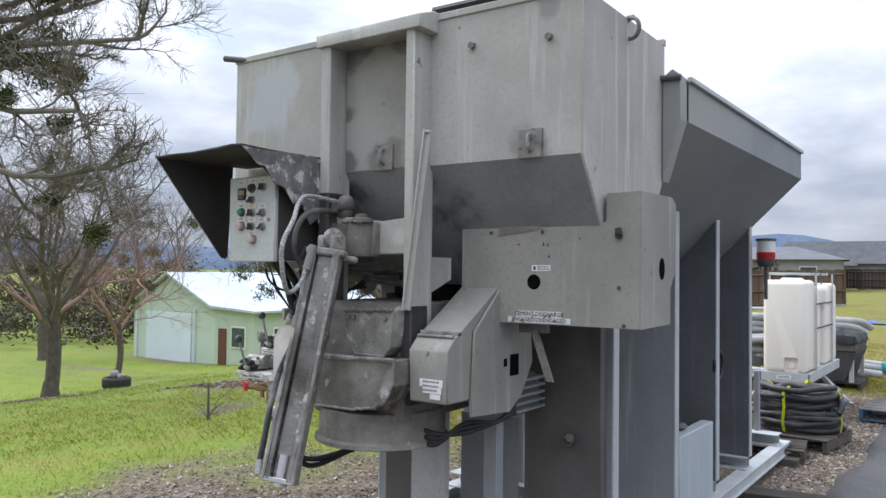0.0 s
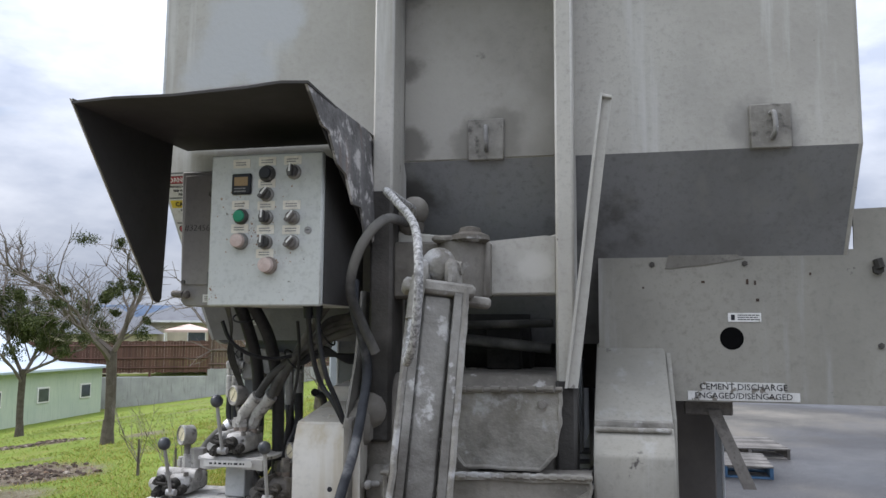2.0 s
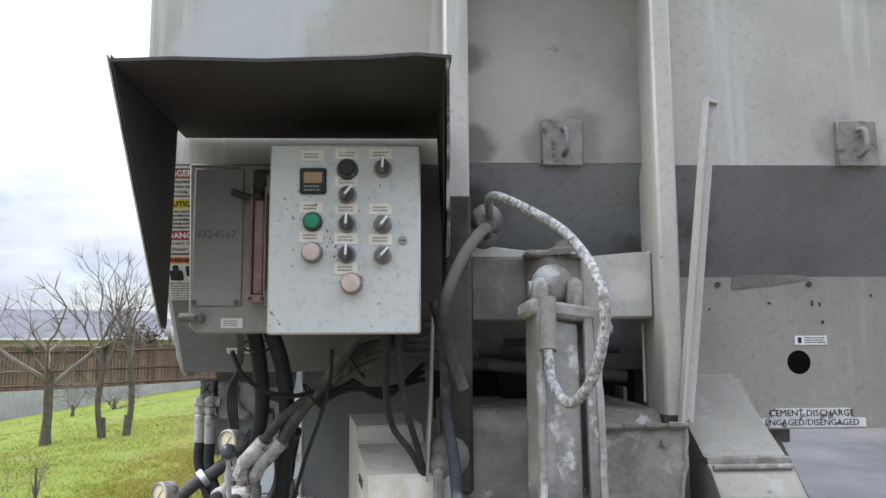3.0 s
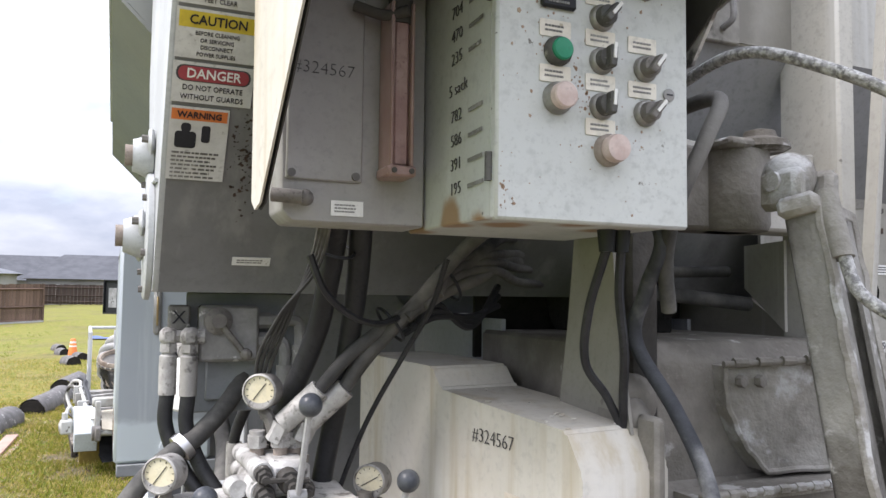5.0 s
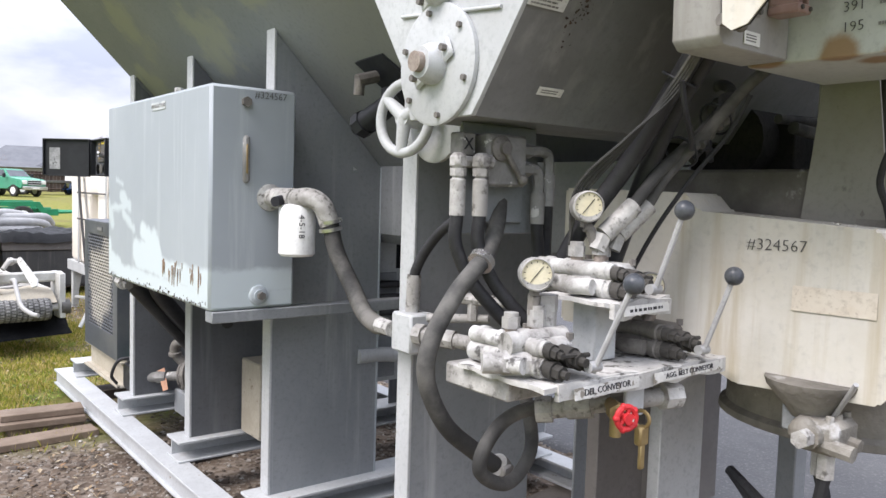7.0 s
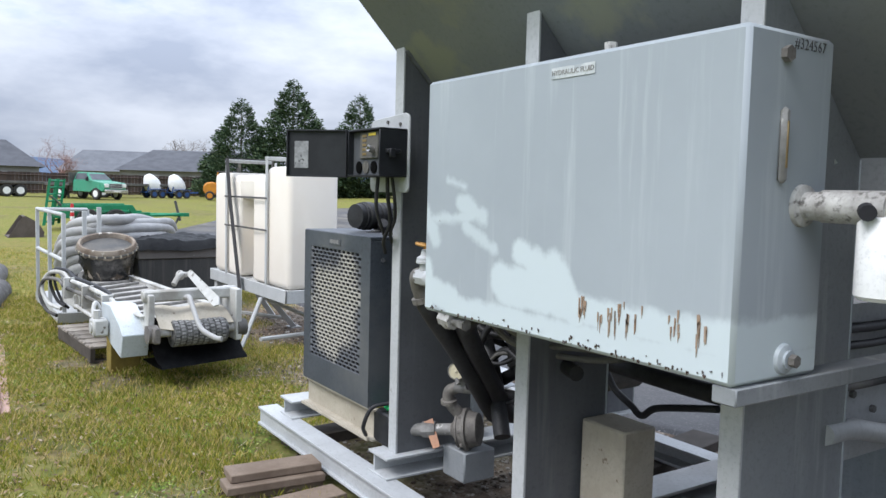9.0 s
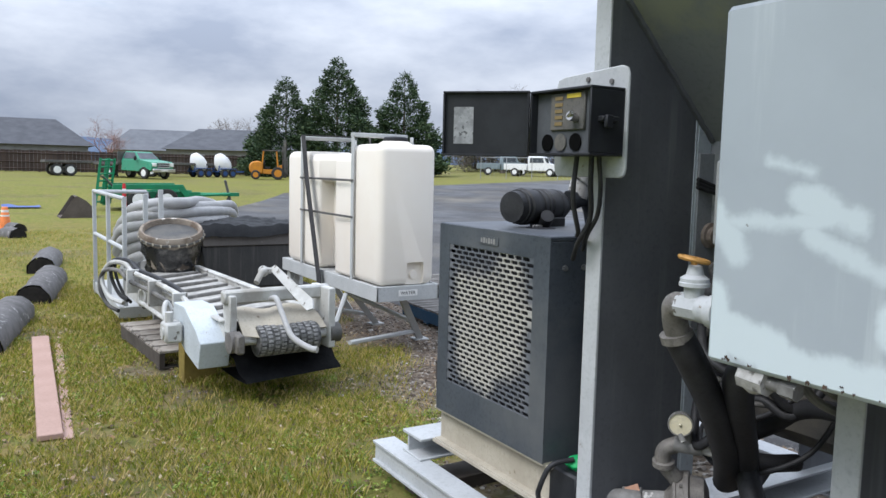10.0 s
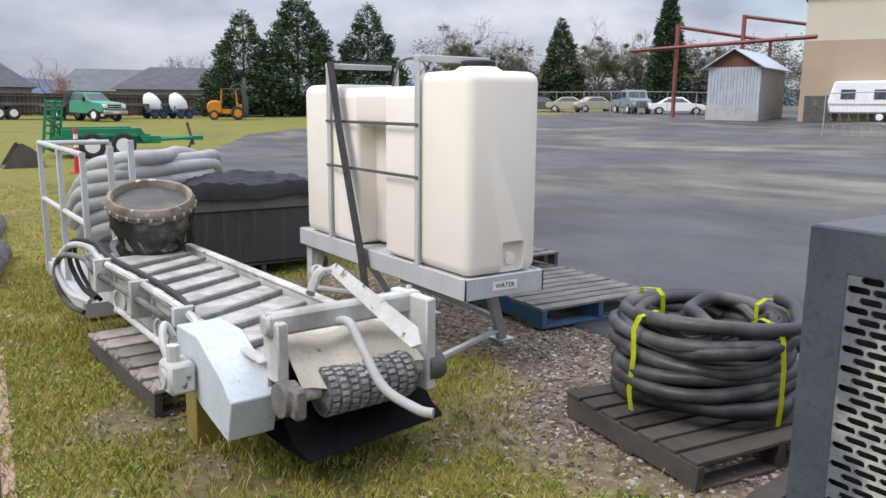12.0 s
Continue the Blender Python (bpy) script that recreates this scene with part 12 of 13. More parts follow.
local_vehicle("flatbed_trailer", "green tandem-axle flatbed trailer with ramps folded up", "trailer", (0.52, 31.5), -4, green_trailer)
M_BUCKET = material("rusty_brown_bucket_steel", (0.085, 0.068, 0.057), (0.12, 0.10, 0.088), 3.0, 0.8, bump=0.2)
bk = thing("loader_bucket", "rusty steel loader bucket standing on the grass", "bucket", (-2.25, 27.9, ground_z(-2.25, 27.9)))
bx, by, bz = -2.25, 27.9, ground_z(-2.25, 27.9)
back = [(0.42, 0.0), (0.45, 0.14), (0.36, 0.32), (0.20, 0.48), (0.0, 0.60)]
bm = BM()
prism(bm, [(bx + u, bz + v) for u, v in [(-0.45, 0.0)] + back + [(u - 0.04, v - 0.03) for u, v in back[::-1][:-1]] + [(-0.44, 0.03)]], "y", by - 0.5, by + 0.5)
part("bucket_shell", bm, M_BUCKET, bk)
for y in (by - 0.52, by + 0.50):
    bm = BM()
    prism(bm, [(bx + u, bz + v) for u, v in [(-0.45, 0.0)] + back + [(-0.08, 0.58)]], "y", y, y + 0.02)
    part("side_plate", bm, M_BUCKET, bk)


def pickup(v, paint, bed):
    """A crew truck that faces -y, with a flat bed behind."""
    bm = BM()
    prism(bm, [(-2.55, 0.62), (-2.62, 0.95), (-2.50, 1.22), (-1.30, 1.34), (0.62, 1.36), (0.65, 0.55), (-1.2, 0.5), (-1.3, 0.72), (-1.75, 0.92), (-2.2, 0.72), (-2.3, 0.55)], "x", -0.97, 0.97, 0.05)
    part("cab", bm, paint, v)
    bm = BM()
    lo = [bm.verts.new(p) for p in ((-0.92, -1.28, 1.33), (0.92, -1.28, 1.33), (0.92, 0.60, 1.35), (-0.92, 0.60, 1.35))]
    hi = [bm.verts.new(p) for p in ((-0.74, -0.62, 1.92), (0.74, -0.62, 1.92), (0.76, 0.42, 1.95), (-0.76, 0.42, 1.95))]
    bm.faces.new(hi)
    for k in range(4):
        bm.faces.new((lo[k], lo[(k + 1) % 4], hi[(k + 1) % 4], hi[k]))
    bmesh.ops.bevel(bm, geom=list(bm.edges), offset=0.05, segments=2, affect='EDGES')
    part("cab_roof", bm, paint, v)
    bm = BM()
    plate(bm, [(-0.80, -1.205, 1.41), (0.80, -1.205, 1.41), (0.69, -0.73, 1.84), (-0.69, -0.73, 1.84)], 0.02)
    part("windscreen", bm, M_GLASSD, v)
    for s in (-1, 1):
        bm = BM()
        plate(bm, [(s * 0.905, -0.98, 1.42), (s * 0.905, 0.44, 1.42), (s * 0.79, 0.32, 1.86), (s * 0.79, -0.60, 1.84)], 0.03)
        part("side_window", bm, M_GLASSD, v)
        bm = BM()
        box(bm, s * 0.76 - 0.17, s * 0.76 + 0.17, -2.66, -2.5, 0.88, 1.14, 0.03)
        part("headlight", bm, M_WHITE, v)
        bm = BM()
        box(bm, s * 1.12 - 0.10, s * 1.12 + 0.10, -1.1, -1.0, 1.3, 1.6, 0.02)
        part("mirror", bm, M_BLACK, v)
        wheel_at(v, (s * 0.88, -1.75, 0.42), 0.42, 0.26, (1, 0, 0))
        wheel_at(v, (s * 0.9, 1.9, 0.42), 0.42, 0.4, (1, 0, 0))
    bm = BM()
    box(bm, -0.52, 0.52, -2.67, -2.6, 0.84, 1.16, 0.02)
    gr = part("grille", bm, M_BLACK, v)
    for z in (0.84, 0.99, 1.13):
        bm = BM()
        box(bm, -0.56, 0.56, -2.70, -2.65, z - 0.02, z + 0.03, 0.01)
        part("grille_bar", bm, M_ALU, gr, "bright grille bar")
    bm = BM()
    box(bm, -0.98, 0.98, -2.78, -2.62, 0.48, 0.72, 0.03)
    part("bumper", bm, M_CHROME, v)
    bm = BM()
    box(bm, -0.3, 0.3, -2.79, -2.775, 0.55, 0.66, 0.0)
    part("number_plate", bm, M_WHITE, v)
    bm = BM()
    box(bm, -1.2, 1.2, 0.75, 3.4, 0.95, 1.1, 0.01)
    box(bm, -1.2, 1.2, 0.7, 0.78, 1.1, 1.9, 0.01)
    part("flat_bed", bm, bed, v)


M_MINT = material("mint_green_truck_paint", (0.06, 0.30, 0.19), (0.07, 0.27, 0.18), 1.5, 0.3, bump=0.0, spec=0.5)
local_vehicle("pickup_truck", "green work truck with a dark flat bed parked on grass", "truck", spot(9.5, 60), 30, lambda v: pickup(v, M_MINT, M_DARK))


def flatbed(v):
    bm = BM()
    box(bm, -3.2, 3.0, -1.1, 1.1, 0.95, 1.15, 0.02)
    part("deck", bm, M_DARK, v)
    for x in (-2.4, -1.5):
        for s in (-1, 1):
            wheel_at(v, (x, s * 0.95, 0.45), 0.45, 0.26, (0, 1, 0))
    bm = BM()
    box(bm, 1.9, 2.05, -0.1, 0.1, 0.0, 1.0, 0.01)
    part("landing_leg", bm, M_DARK, v)


local_vehicle("flatbed_trailer", "long dark flatbed trailer parked on grass", "trailer", spot(12.0, 66), 8, flatbed)
local_vehicle("flatbed_trailer", "long green flatbed trailer parked on grass", "trailer", spot(6.4, 64), 5, flatbed)


def small_mixer(v):
    bm = BM()
    lathe(bm, (0, 0, 1.12), Vector((-0.55, 0, 1)), [(0.05, -0.82), (0.34, -0.78), (0.58, -0.5), (0.66, -0.1), (0.60, 0.3), (0.42, 0.66), (0.29, 0.82), (0.26, 0.86), (0.22, 0.80)], 32)
    part("drum", bm, M_FILTER, v, "white mixing drum")
    bm = BM()
    box(bm, -0.8, 1.5, -0.42, -0.34, 0.42, 0.52, 0.01)
    box(bm, -0.8, 1.5, 0.34, 0.42, 0.42, 0.52, 0.01)
    box(bm, 1.3, 2.0, -0.06, 0.06, 0.42, 0.54, 0.01)
    for x, h in ((-0.62, 0.95), (0.62, 0.72)):
        for y in (-0.45, 0.45):
            rod(bm, (x, y, 0.45), (x * 0.8, y * 0.8, h), 0.05, n=8)
    part("chassis", bm, M_MIXBLUE, v, "blue chassis")
    for s in (-1, 1):
        wheel_at(v, (-0.15, s * 0.62, 0.33), 0.33, 0.2, (0, 1, 0), M_MIXBLUE)
        wheel_at(v, (0.55, s * 0.62, 0.33), 0.33, 0.2, (0, 1, 0), M_MIXBLUE)
        bm = BM()
        prism(bm, [(-0.55, 0.62), (-0.45, 0.74), (0.85, 0.74), (0.95, 0.62), (0.85, 0.68), (-0.45, 0.68)], "y", s * 0.62 - 0.12, s * 0.62 + 0.12)
        part("mudguard", bm, M_MIXBLUE, v)


M_MIXBLUE = material("blue_machine_paint", (0.025, 0.07, 0.22), (0.035, 0.08, 0.20), 3.0, 0.5, bump=0.0)
for k, az in enumerate((13.5, 15.15)):
    local_vehicle("towable_mixer", "white-drum towable concrete mixer on a blue chassis", "mixer", spot(az, 66), 15, small_mixer, "towable mixers")


def forklift(v):
    """A mast truck that faces +x."""
    orange = material("orange_machine_paint", (0.55, 0.22, 0.02), (0.45, 0.18, 0.03), 3, 0.5)
    bm = BM()
    prism(bm, [(-1.55, 0.55), (-1.62, 1.05), (-1.40, 1.38), (-0.85, 1.46), (-0.55, 1.30), (-0.50, 0.45), (-1.3, 0.42)], "y", -0.68, 0.68, 0.10)
    part("counterweight", bm, orange, v, "orange counterweight")
    bm = BM()
    prism(bm, [(-0.55, 0.45), (-0.55, 0.80), (0.55, 0.78), (0.75, 1.15), (0.92, 1.15), (0.95, 0.40)], "y", -0.62, 0.62, 0.03)
    part("body", bm, orange, v)
    for x in (-0.62, 0.62):
        for y in (-0.55, 0.55):
            bm = BM()
            rod(bm, (x, y, 0.8), (x * 0.8, y, 2.25), 0.055, n=8)
            part("cage_post", bm, orange, v)
    bm = BM()
    box(bm, -0.62, 0.62, -0.62, 0.62, 2.22, 2.30, 0.02)
    part("cage_roof", bm, M_DARK, v)
    bm = BM()
    box(bm, -0.45, 0.0, -0.25, 0.25, 0.78, 1.0, 0.05)
    box(bm, -0.5, -0.38, -0.25, 0.25, 0.95, 1.5, 0.05)
    part("seat", bm, M_BLACK, v)
    for y in (-0.42, 0.42):
        bm = BM()
        box(bm, 1.05, 1.25, y - 0.07, y + 0.07, 0.15, 3.1, 0.01)
        part("mast_rail", bm, M_DARK, v)
        bm = BM()
        rod(bm, (1.0, y * 0.5, 0.4), (1.0, y * 0.5, 2.6), 0.06, n=8)
        part("lift_cylinder", bm, M_DARK, v)
    for z in (0.5, 1.3, 2.1, 3.0):
        bm = BM()
        box(bm, 1.1, 1.2, -0.42, 0.42, z, z + 0.12, 0.01)
        part("mast_tie", bm, M_DARK, v)
    bm = BM()
    for z in (0.45, 0.95, 1.5):
        box(bm, 1.28, 1.36, -0.95, 0.95, z, z + 0.12, 0.01)
    for y in (-0.9, -0.45, 0.0, 0.45, 0.9):
        box(bm, 1.30, 1.36, y - 0.03, y + 0.03, 0.4, 1.75, 0.005)
    part("fork_carriage", bm, M_DARK, v)
    for y in (-0.5, 0.5):
        bm = BM()
        box(bm, 1.36, 2.5, y - 0.07, y + 0.07, 0.30, 0.36, 0.005)
        part("fork", bm, M_DARK, v)
    for x, r in ((-1.1, 0.36), (0.6, 0.5)):
        for q in (-1, 1):
            wheel_at(v, (x, q * 0.7, r), r, 0.28, (0, 1, 0), orange)


local_vehicle("forklift", "orange rough-terrain forklift parked by the fence", "forklift", spot(18.5, 62), -18, forklift)


def sedan(v, paint):
    """A car that lies along x, its nose at +x."""
    bm = BM()
    prism(bm, [(-2.15, 0.42), (-2.25, 0.62), (-2.15, 0.86), (-1.2, 0.92), (1.05, 0.92), (1.9, 0.80), (2.2, 0.66), (2.22, 0.40), (1.80, 0.30), (1.72, 0.55), (1.4, 0.70), (1.08, 0.55), (1.0, 0.24), (-1.0, 0.24), (-1.08, 0.55), (-1.4, 0.70), (-1.72, 0.55), (-1.8, 0.32)], "y", -0.86, 0.86, 0.05)
    part("body", bm, paint, v)
    bm = BM()
    lo = [bm.verts.new(p) for p in ((-1.55, -0.80, 0.90), (1.05, -0.80, 0.90), (1.05, 0.80, 0.90), (-1.55, 0.80, 0.90))]
    hi = [bm.verts.new(p) for p in ((-0.75, -0.60, 1.36), (0.35, -0.60, 1.38), (0.35, 0.60, 1.38), (-0.75, 0.60, 1.36))]
    bm.faces.new(hi)
    for k in range(4):
        bm.faces.new((lo[k], lo[(k + 1) % 4], hi[(k + 1) % 4], hi[k]))
    bmesh.ops.bevel(bm, geom=list(bm.edges), offset=0.06, segments=2, affect='EDGES')
    part("roof", bm, paint, v)
    for s in (-1, 1):
        bm = BM()
        plate(bm, [(-1.22, s * 0.785, 0.95), (0.82, s * 0.785, 0.95), (0.30, s * 0.65, 1.29), (-0.70, s * 0.65, 1.28)], 0.03)
        part("side_window", bm, M_GLASSD, v)
        bm = BM()
        box(bm, 2.08, 2.215, s * 0.6 - 0.16, s * 0.6 + 0.16, 0.58, 0.70, 0.02)
        part("headlight", bm, M_ALU, v)
        for x in (-1.4, 1.4):
            wheel_at(v, (x, s * 0.78, 0.31), 0.31, 0.2, (0, 1, 0), M_ALU)
    for pts in ([(0.97, -0.66, 0.97), (0.97, 0.66, 0.97), (0.44, 0.54, 1.32), (0.44, -0.54, 1.32)], [(-1.42, 0.66, 0.97), (-1.42, -0.66, 0.97), (-0.84, -0.54, 1.30), (-0.84, 0.54, 1.30)]):
        bm = BM()
        plate(bm, pts, 0.04)
        part("windscreen", bm, M_GLASSD, v)


def old_truck(v, paint):
    bm = BM()
    prism(bm, [(-2.4, 0.5), (-2.4, 1.15), (-1.2, 1.25), (-0.95, 1.95), (0.6, 1.95), (0.65, 0.5)], "x", -0.85, 0.85, 0.08)
    part("cab", bm, paint, v)
    bm = BM()
    prism(bm, [(-1.22, 1.28), (-1.0, 1.85), (-0.95, 1.85), (-1.1, 1.28)], "x", -0.7, 0.7)
    part("windscreen", bm, M_GLASSD, v)
    bm = BM()
    box(bm, -0.9, 0.9, 0.7, 3.0, 0.6, 1.2, 0.03)
    part("bed", bm, paint, v)
    bm = BM()
    box(bm, -0.4, 0.4, -2.45, -2.38, 0.65, 1.0, 0.02)
    part("grille", bm, M_DARK, v)
    for s in (-1, 1):
        wheel_at(v, (s * 0.8, -1.6, 0.4), 0.4, 0.25, (1, 0, 0))
        wheel_at(v, (s * 0.8, 1.9, 0.4), 0.4, 0.25, (1, 0, 0))
        bm = BM()
        prism(bm, [(-1.0, 1.32), (-0.88, 1.80), (0.35, 1.82), (0.42, 1.32)], "x", s * 0.845, s * 0.862)
        part("side_window", bm, M_GLASSD, v)
        bm = BM()
        lathe(bm, (s * 0.6, -2.40, 0.85), (0, -1, 0), [(0.12, 0.0), (0.13, 0.05), (0.02, 0.06)], 14)
        part("headlight", bm, M_ALU, v)


M_OLDBLUE = material("faded_blue_grey_paint", (0.22, 0.27, 0.29), (0.17, 0.21, 0.22), 1.5, 0.5)
M_OLDTAN = material("faded_tan_paint", (0.42, 0.38, 0.30), (0.36, 0.32, 0.25), 1.5, 0.5)
local_vehicle("car", "white sedan parked beside the shack", "car", spot(49.9, 66), -46, lambda v: sedan(v, M_FILTER))
local_vehicle("truck", "old faded blue-grey truck parked behind wire fence", "truck", spot(46.9, 68), -30, lambda v: old_truck(v, M_OLDBLUE))
local_vehicle("car", "tan car parked behind wire fence", "car", spot(42.6, 74), -40, lambda v: sedan(v, M_OLDTAN), "parked cars")
local_vehicle("car", "dark car parked behind wire fence", "car", spot(40.6, 76), -35, lambda v: sedan(v, M_DARK), "parked cars")
local_vehicle("car", "tan car parked behind wire fence", "car", spot(44.4, 74), -20, lambda v: sedan(v, M_OLDTAN), "parked cars")
local_vehicle("truck", "old white truck parked behind wire fence", "truck", spot(38.0, 76), 40, lambda v: old_truck(v, M_FILTER))
local_vehicle("truck", "old faded truck parked behind wire fence", "truck", spot(35.8, 80), 60, lambda v: old_truck(v, M_OLDBLUE))


def caravan(v):
    bm = BM()
    prism(bm, [(-3.2, 0.55), (-3.3, 1.3), (-3.0, 2.5), (3.0, 2.55), (3.1, 0.55)], "y", -1.1, 1.1, 0.1)
    part("body", bm, M_FILTER, v)
    for x, w in ((-2.2, 0.8), (-0.2, 1.2), (1.9, 0.5)):
        bm = BM()
        box(bm, x - w / 2, x + w / 2, -1.13, -1.09, 1.4, 2.0, 0.02)
        part("window", bm, M_GLASSD, v)
    bm = BM()
    box(bm, -3.2, 3.05, -1.12, -1.1, 1.05, 1.15, 0.0)
    part("stripe", bm, M_OLDTAN, v)
    for s in (-1, 1):
        for x in (-0.4, 0.4):
            wheel_at(v, (x, s * 0.95, 0.35), 0.35, 0.22, (0, 1, 0))


local_vehicle("camper_trailer", "white camper trailer parked by the wire fence", "camper", spot(62.6, 56), -62, caravan)

# shack, steel frame and the tan building at the far side of the asphalt
M_CORR = material("pale_corrugated_steel", (0.46, 0.52, 0.56), (0.38, 0.42, 0.45), 0.8, 0.5, 0.3, bump=0.05, streaks=(0.32, 0.30, 0.27), streak_at=0.6)
M_TANW = material("tan_stucco", (0.42, 0.32, 0.235), (0.38, 0.29, 0.21), 0.4, 0.9, bump=0.1)
M_CREAMW = material("cream_stucco", (0.56, 0.52, 0.41), (0.52, 0.48, 0.38), 0.4, 0.9, bump=0.1)
M_REDSTEEL = material("red_oxide_steel", (0.22, 0.075, 0.062), (0.16, 0.055, 0.046), 1.5, 0.6, bump=0.05)
shack = thing("shack", "small corrugated steel shack with a gabled tin roof", "shack", (0, 0, 0))
bm = BM()
box(bm, -1.6, 1.6, 0, 6.2, 0, 3.35, 0.0)
part("wall", bm, M_CORR, shack)
bm = BM()
box(bm, -1.65, 1.65, -0.05, 0.02, 0, 0.85, 0.0)
part("plinth", bm, M_BLOCK, shack)
bm = BM()
prism(bm, [(-1.6, 3.35), (1.6, 3.35), (0, 4.4)], "y", -0.02, 6.2)
part("gable", bm, M_BROWN, shack, "brown timber gable")
for s in (-1, 1):
    bm = BM()
    prism(bm, [(0, 4.5), (s * 1.95, 3.27), (s * 1.95, 3.21), (0, 4.42)], "y", -0.4, 6.6)
    part("roof", bm, M_TIN, shack)
for k in range(17):
    bm = BM()
    rod(bm, (-1.6 + 0.2 * k, -0.012, 0.86), (-1.6 + 0.2 * k, -0.012, 3.35), 0.02, n=5)
    part("corrugation", bm, M_CORR, shack)
shack.matrix_basis = Matrix.Translation((*spot(53.4, 57), ground_z(*spot(53.4, 57)) + 0.05)) @ pose(0, 0, 0, 0, 0, -70) @ Matrix.Scale(1.06, 4)
steel = thing("beam_structure", "red-painted steel beam frame beside the building", "steel frame", (*spot(49.3, 60), 0.9))
p0, p1, p2, p3 = [Vector((*spot(az, d), 0)) for az, d in ((49.6, 60), (58.2, 53.5), (46.6, 62), (53.8, 60))]
p4, p5 = Vector((*spot(55.6, 74), 0)), Vector((*spot(58.3, 68), 0))
for p, h in ((p0, 7.3), (p3, 7.8), (p4, 7.3)):
    bm = BM()
    box(bm, p.x - 0.11, p.x + 0.11, p.y - 0.11, p.y + 0.11, 0.3, h, 0.01)
    part("column", bm, M_REDSTEEL, steel)
for a, b, za, zb in ((p2, p1, 5.6, 5.7), (p0, p4, 7.1, 7.1), (p3, p5, 7.7, 7.7)):
    bm = BM()
    rod(bm, (a.x, a.y, za), (b.x, b.y, zb), 0.13, n=4)
    part("beam", bm, M_REDSTEEL, steel)
hall = thing("workshop_hall", "tan and cream stucco workshop hall", "building", (0, 0, 0))
bm = BM()
box(bm, 0, 18, 0, 22, 0, 5.3, 0.0)
part("lower_wall", bm, M_TANW, hall)
bm = BM()
box(bm, 0.02, 18, 0.02, 22, 5.3, 8.0, 0.0)
part("upper_wall", bm, M_CREAMW, hall)
bm = BM()
box(bm, -0.25, 18.2, -0.25, 22.2, 8.0, 8.2, 0.02)
part("roof", bm, M_ROOFD, hall)
bm = BM()
box(bm, 0.3, 2.2, -0.05, 0.02, 0, 1.9, 0.0)
part("dark_opening", bm, M_DARK, hall)
hall.matrix_basis = Matrix.Translation((*spot(57.5, 56), 0.35)) @ pose(0, 0, 0, 0, 0, -62)

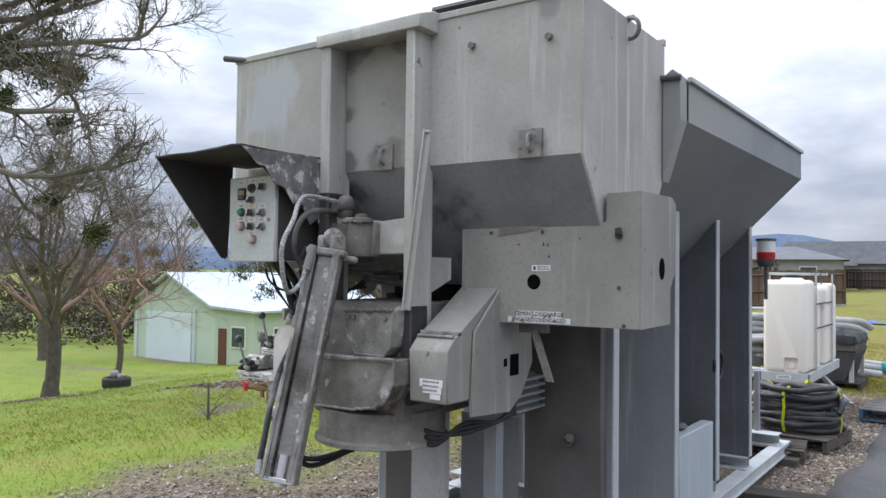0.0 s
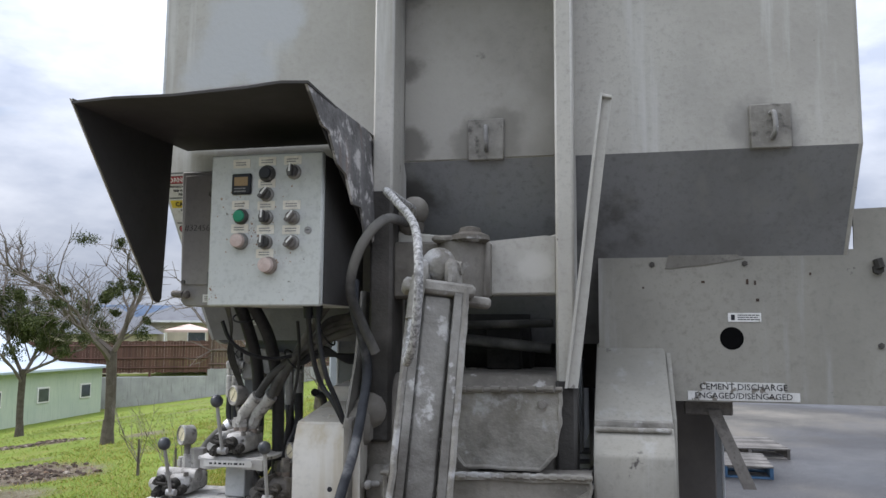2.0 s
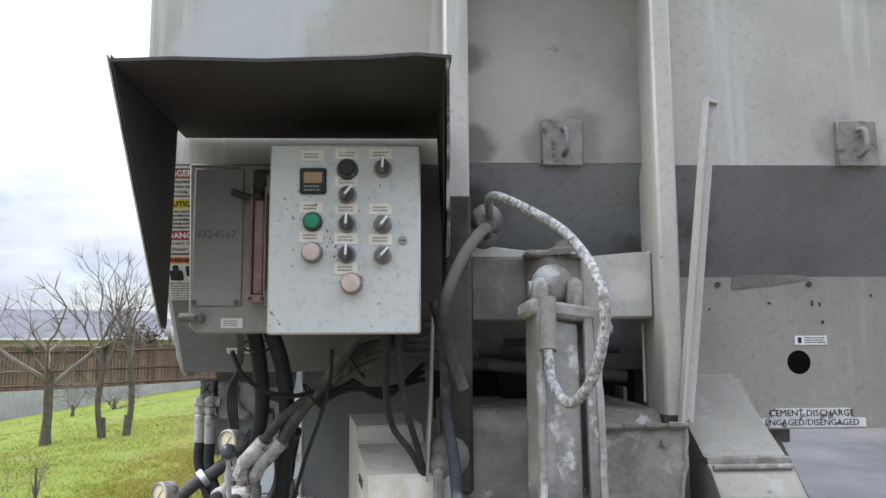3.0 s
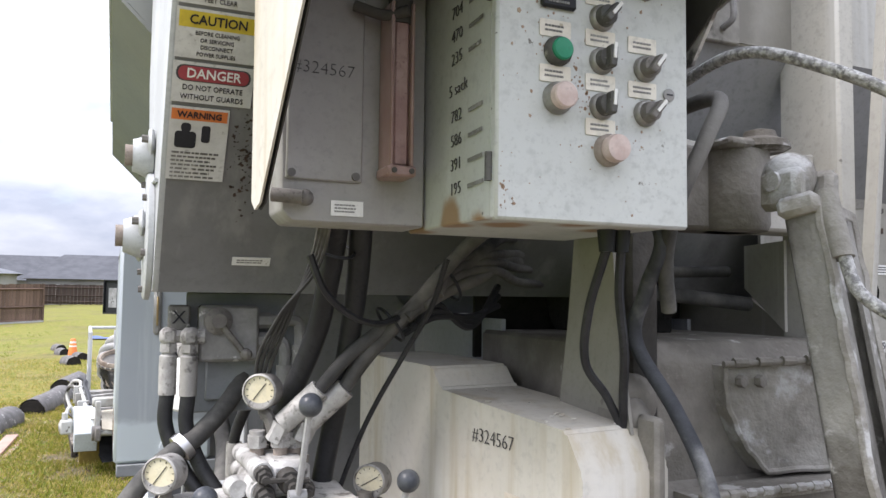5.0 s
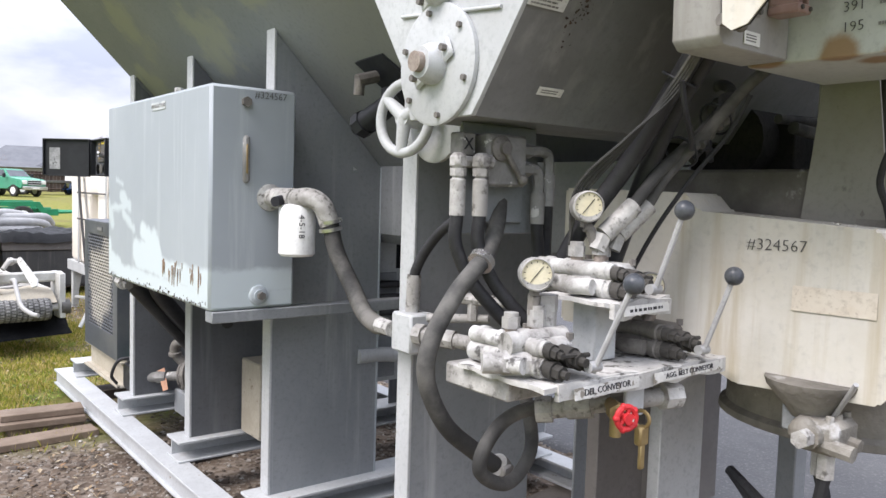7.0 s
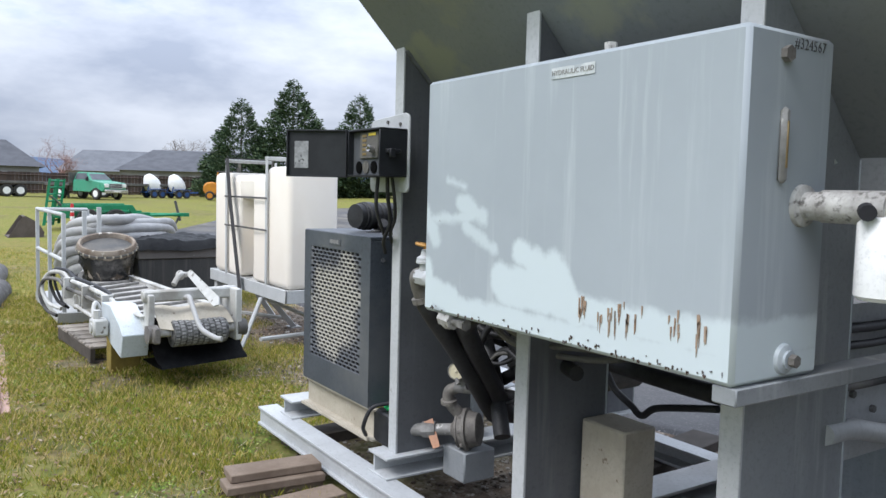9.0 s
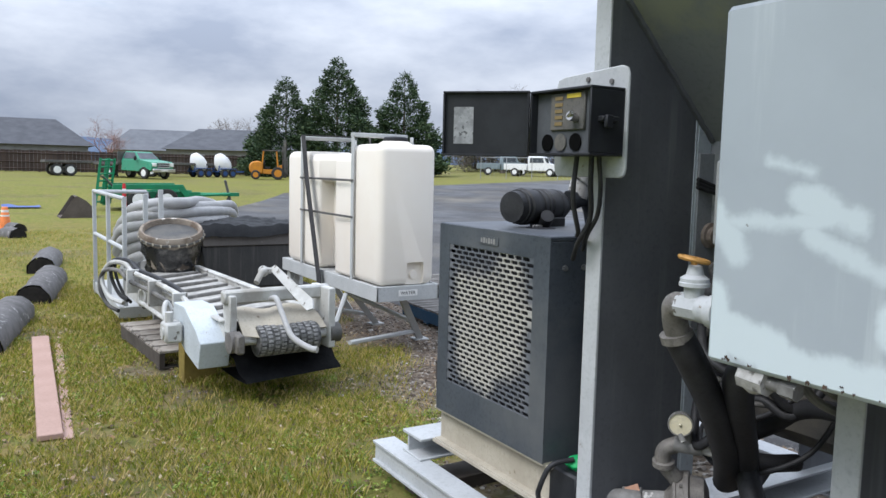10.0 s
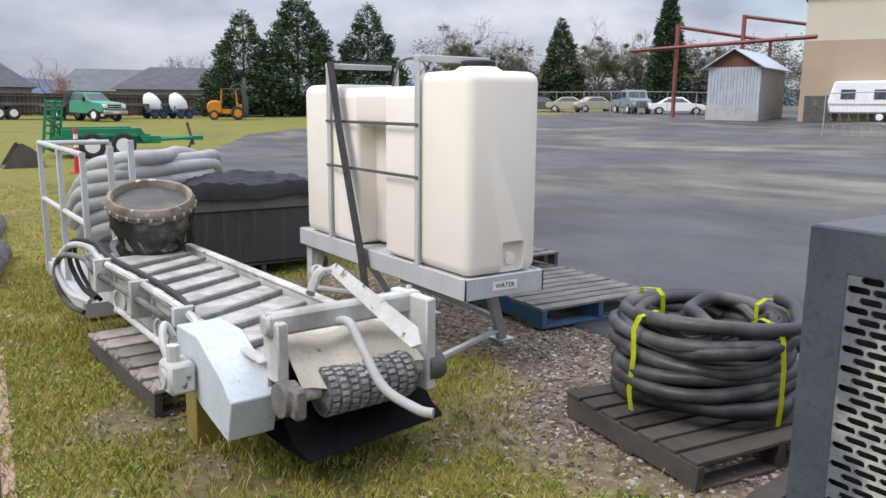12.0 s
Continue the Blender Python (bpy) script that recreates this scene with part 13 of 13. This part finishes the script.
# wire fence on the far edge of the asphalt
wf = thing("wire_fence", "grey chain-link fence with steel posts along the asphalt", "fence", (*spot(45, 54), 0.6))
M_GALV = material("galvanised_pipe", (0.42, 0.43, 0.44), None, 5, 0.5, 0.5, bump=0.0)
ring_az = [34 + 1.9 * k for k in range(12)]
pts = [spot(a, 68 - 0.45 * (a - 34)) for a in ring_az] + [spot(58.8, 38), spot(62.5, 37), spot(66, 36)]
for i, (x, y) in enumerate(pts):
    bm = BM()
    z = ground_z(x, y)
    rod(bm, (x, y, z), (x, y, z + 1.9), 0.03, n=6)
    part("post", bm, M_GALV, wf)
    if i + 1 < len(pts) and i != 11:
        x2, y2 = pts[i + 1]
        z2 = ground_z(x2, y2)
        bm = BM()
        rod(bm, (x, y, z + 1.85), (x2, y2, z2 + 1.85), 0.022, n=5)
        part("top_rail", bm, M_GALV, wf)
        bm = BM()
        l = math.hypot(x2 - x, y2 - y)
        n = int(l / 0.35)
        for k in range(n):
            for s in (0, 1):
                u0, u1 = k / n, (k + 1.5) / n
                a, b = (0.05, 1.8) if s else (1.8, 0.05)
                if u1 <= 1:
                    rod(bm, (x + (x2 - x) * u0, y + (y2 - y) * u0, z + a), (x + (x2 - x) * u1, y + (y2 - y) * u1, z + b), 0.004, n=3, caps=False)
        part("mesh", bm, M_GALV, wf, "", "stuff")

# small clutter on the grass beyond the railing
tarp = thing("blue_tarp", "crumpled blue tarp on the grass", "tarp", (-4.2, 32.7, 0.2))
vs_, fs_ = [], []
for j in range(10):
    for i in range(14):
        x, y = -3.95 + 0.085 * i, 32.2 + 0.1 * j
        vs_.append((x, y, ground_z(x, y) + 0.05 + 0.12 * max(0, noise.noise(Vector((x * 2, y * 2, 0))))))
for j in range(9):
    for i in range(13):
        fs_.append((j * 14 + i, j * 14 + i + 1, (j + 1) * 14 + i + 1, (j + 1) * 14 + i))
me = bpy.data.meshes.new("tarp_sheet")
me.from_pydata(vs_, [], fs_)
me.materials.append(material("blue_tarp_sheet", (0.05, 0.10, 0.32), None, 3, 0.4))
me.shade_smooth()
hang(new("tarp_sheet", me), tarp)

# hills on the horizon; distance haze is put into their blue
M_HILL = material("haze_blue_hills", (0.09, 0.125, 0.19), (0.125, 0.16, 0.22), 0.004, 1.0, bump=0.0, fine=0.05, spec=0.0)
vs_, fs_ = [], []
n = 240
for i in range(n):
    a = 2 * math.pi * i / n
    d = 2000
    h = 26 + 24 * noise.noise(Vector((math.cos(a) * 3.1, math.sin(a) * 3.1, 0.7))) + 10 * noise.noise(Vector((math.cos(a) * 13, math.sin(a) * 13, 2)))
    h = max(20, h * 1.5) + 22
    off = (math.degrees(a) + 180) % 360 - 180
    h = max(h, 108 * math.exp(-((off + 12) / 7.5) ** 2))
    for r, z in ((d, -6), (d + 60, h * 0.6), (d + 160, h), (d + 400, h * 0.4)):
        vs_.append((r * math.sin(a), r * math.cos(a), z))
for i in range(n):
    j = (i + 1) % n
    for k in range(3):
        fs_.append((i * 4 + k, j * 4 + k, j * 4 + k + 1, i * 4 + k + 1))
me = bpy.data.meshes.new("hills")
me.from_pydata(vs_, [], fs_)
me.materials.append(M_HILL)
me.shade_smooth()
tagged(new("backdrop", me), "low wooded hills on the horizon, coloured blue as in haze", "hills", kind="structure")
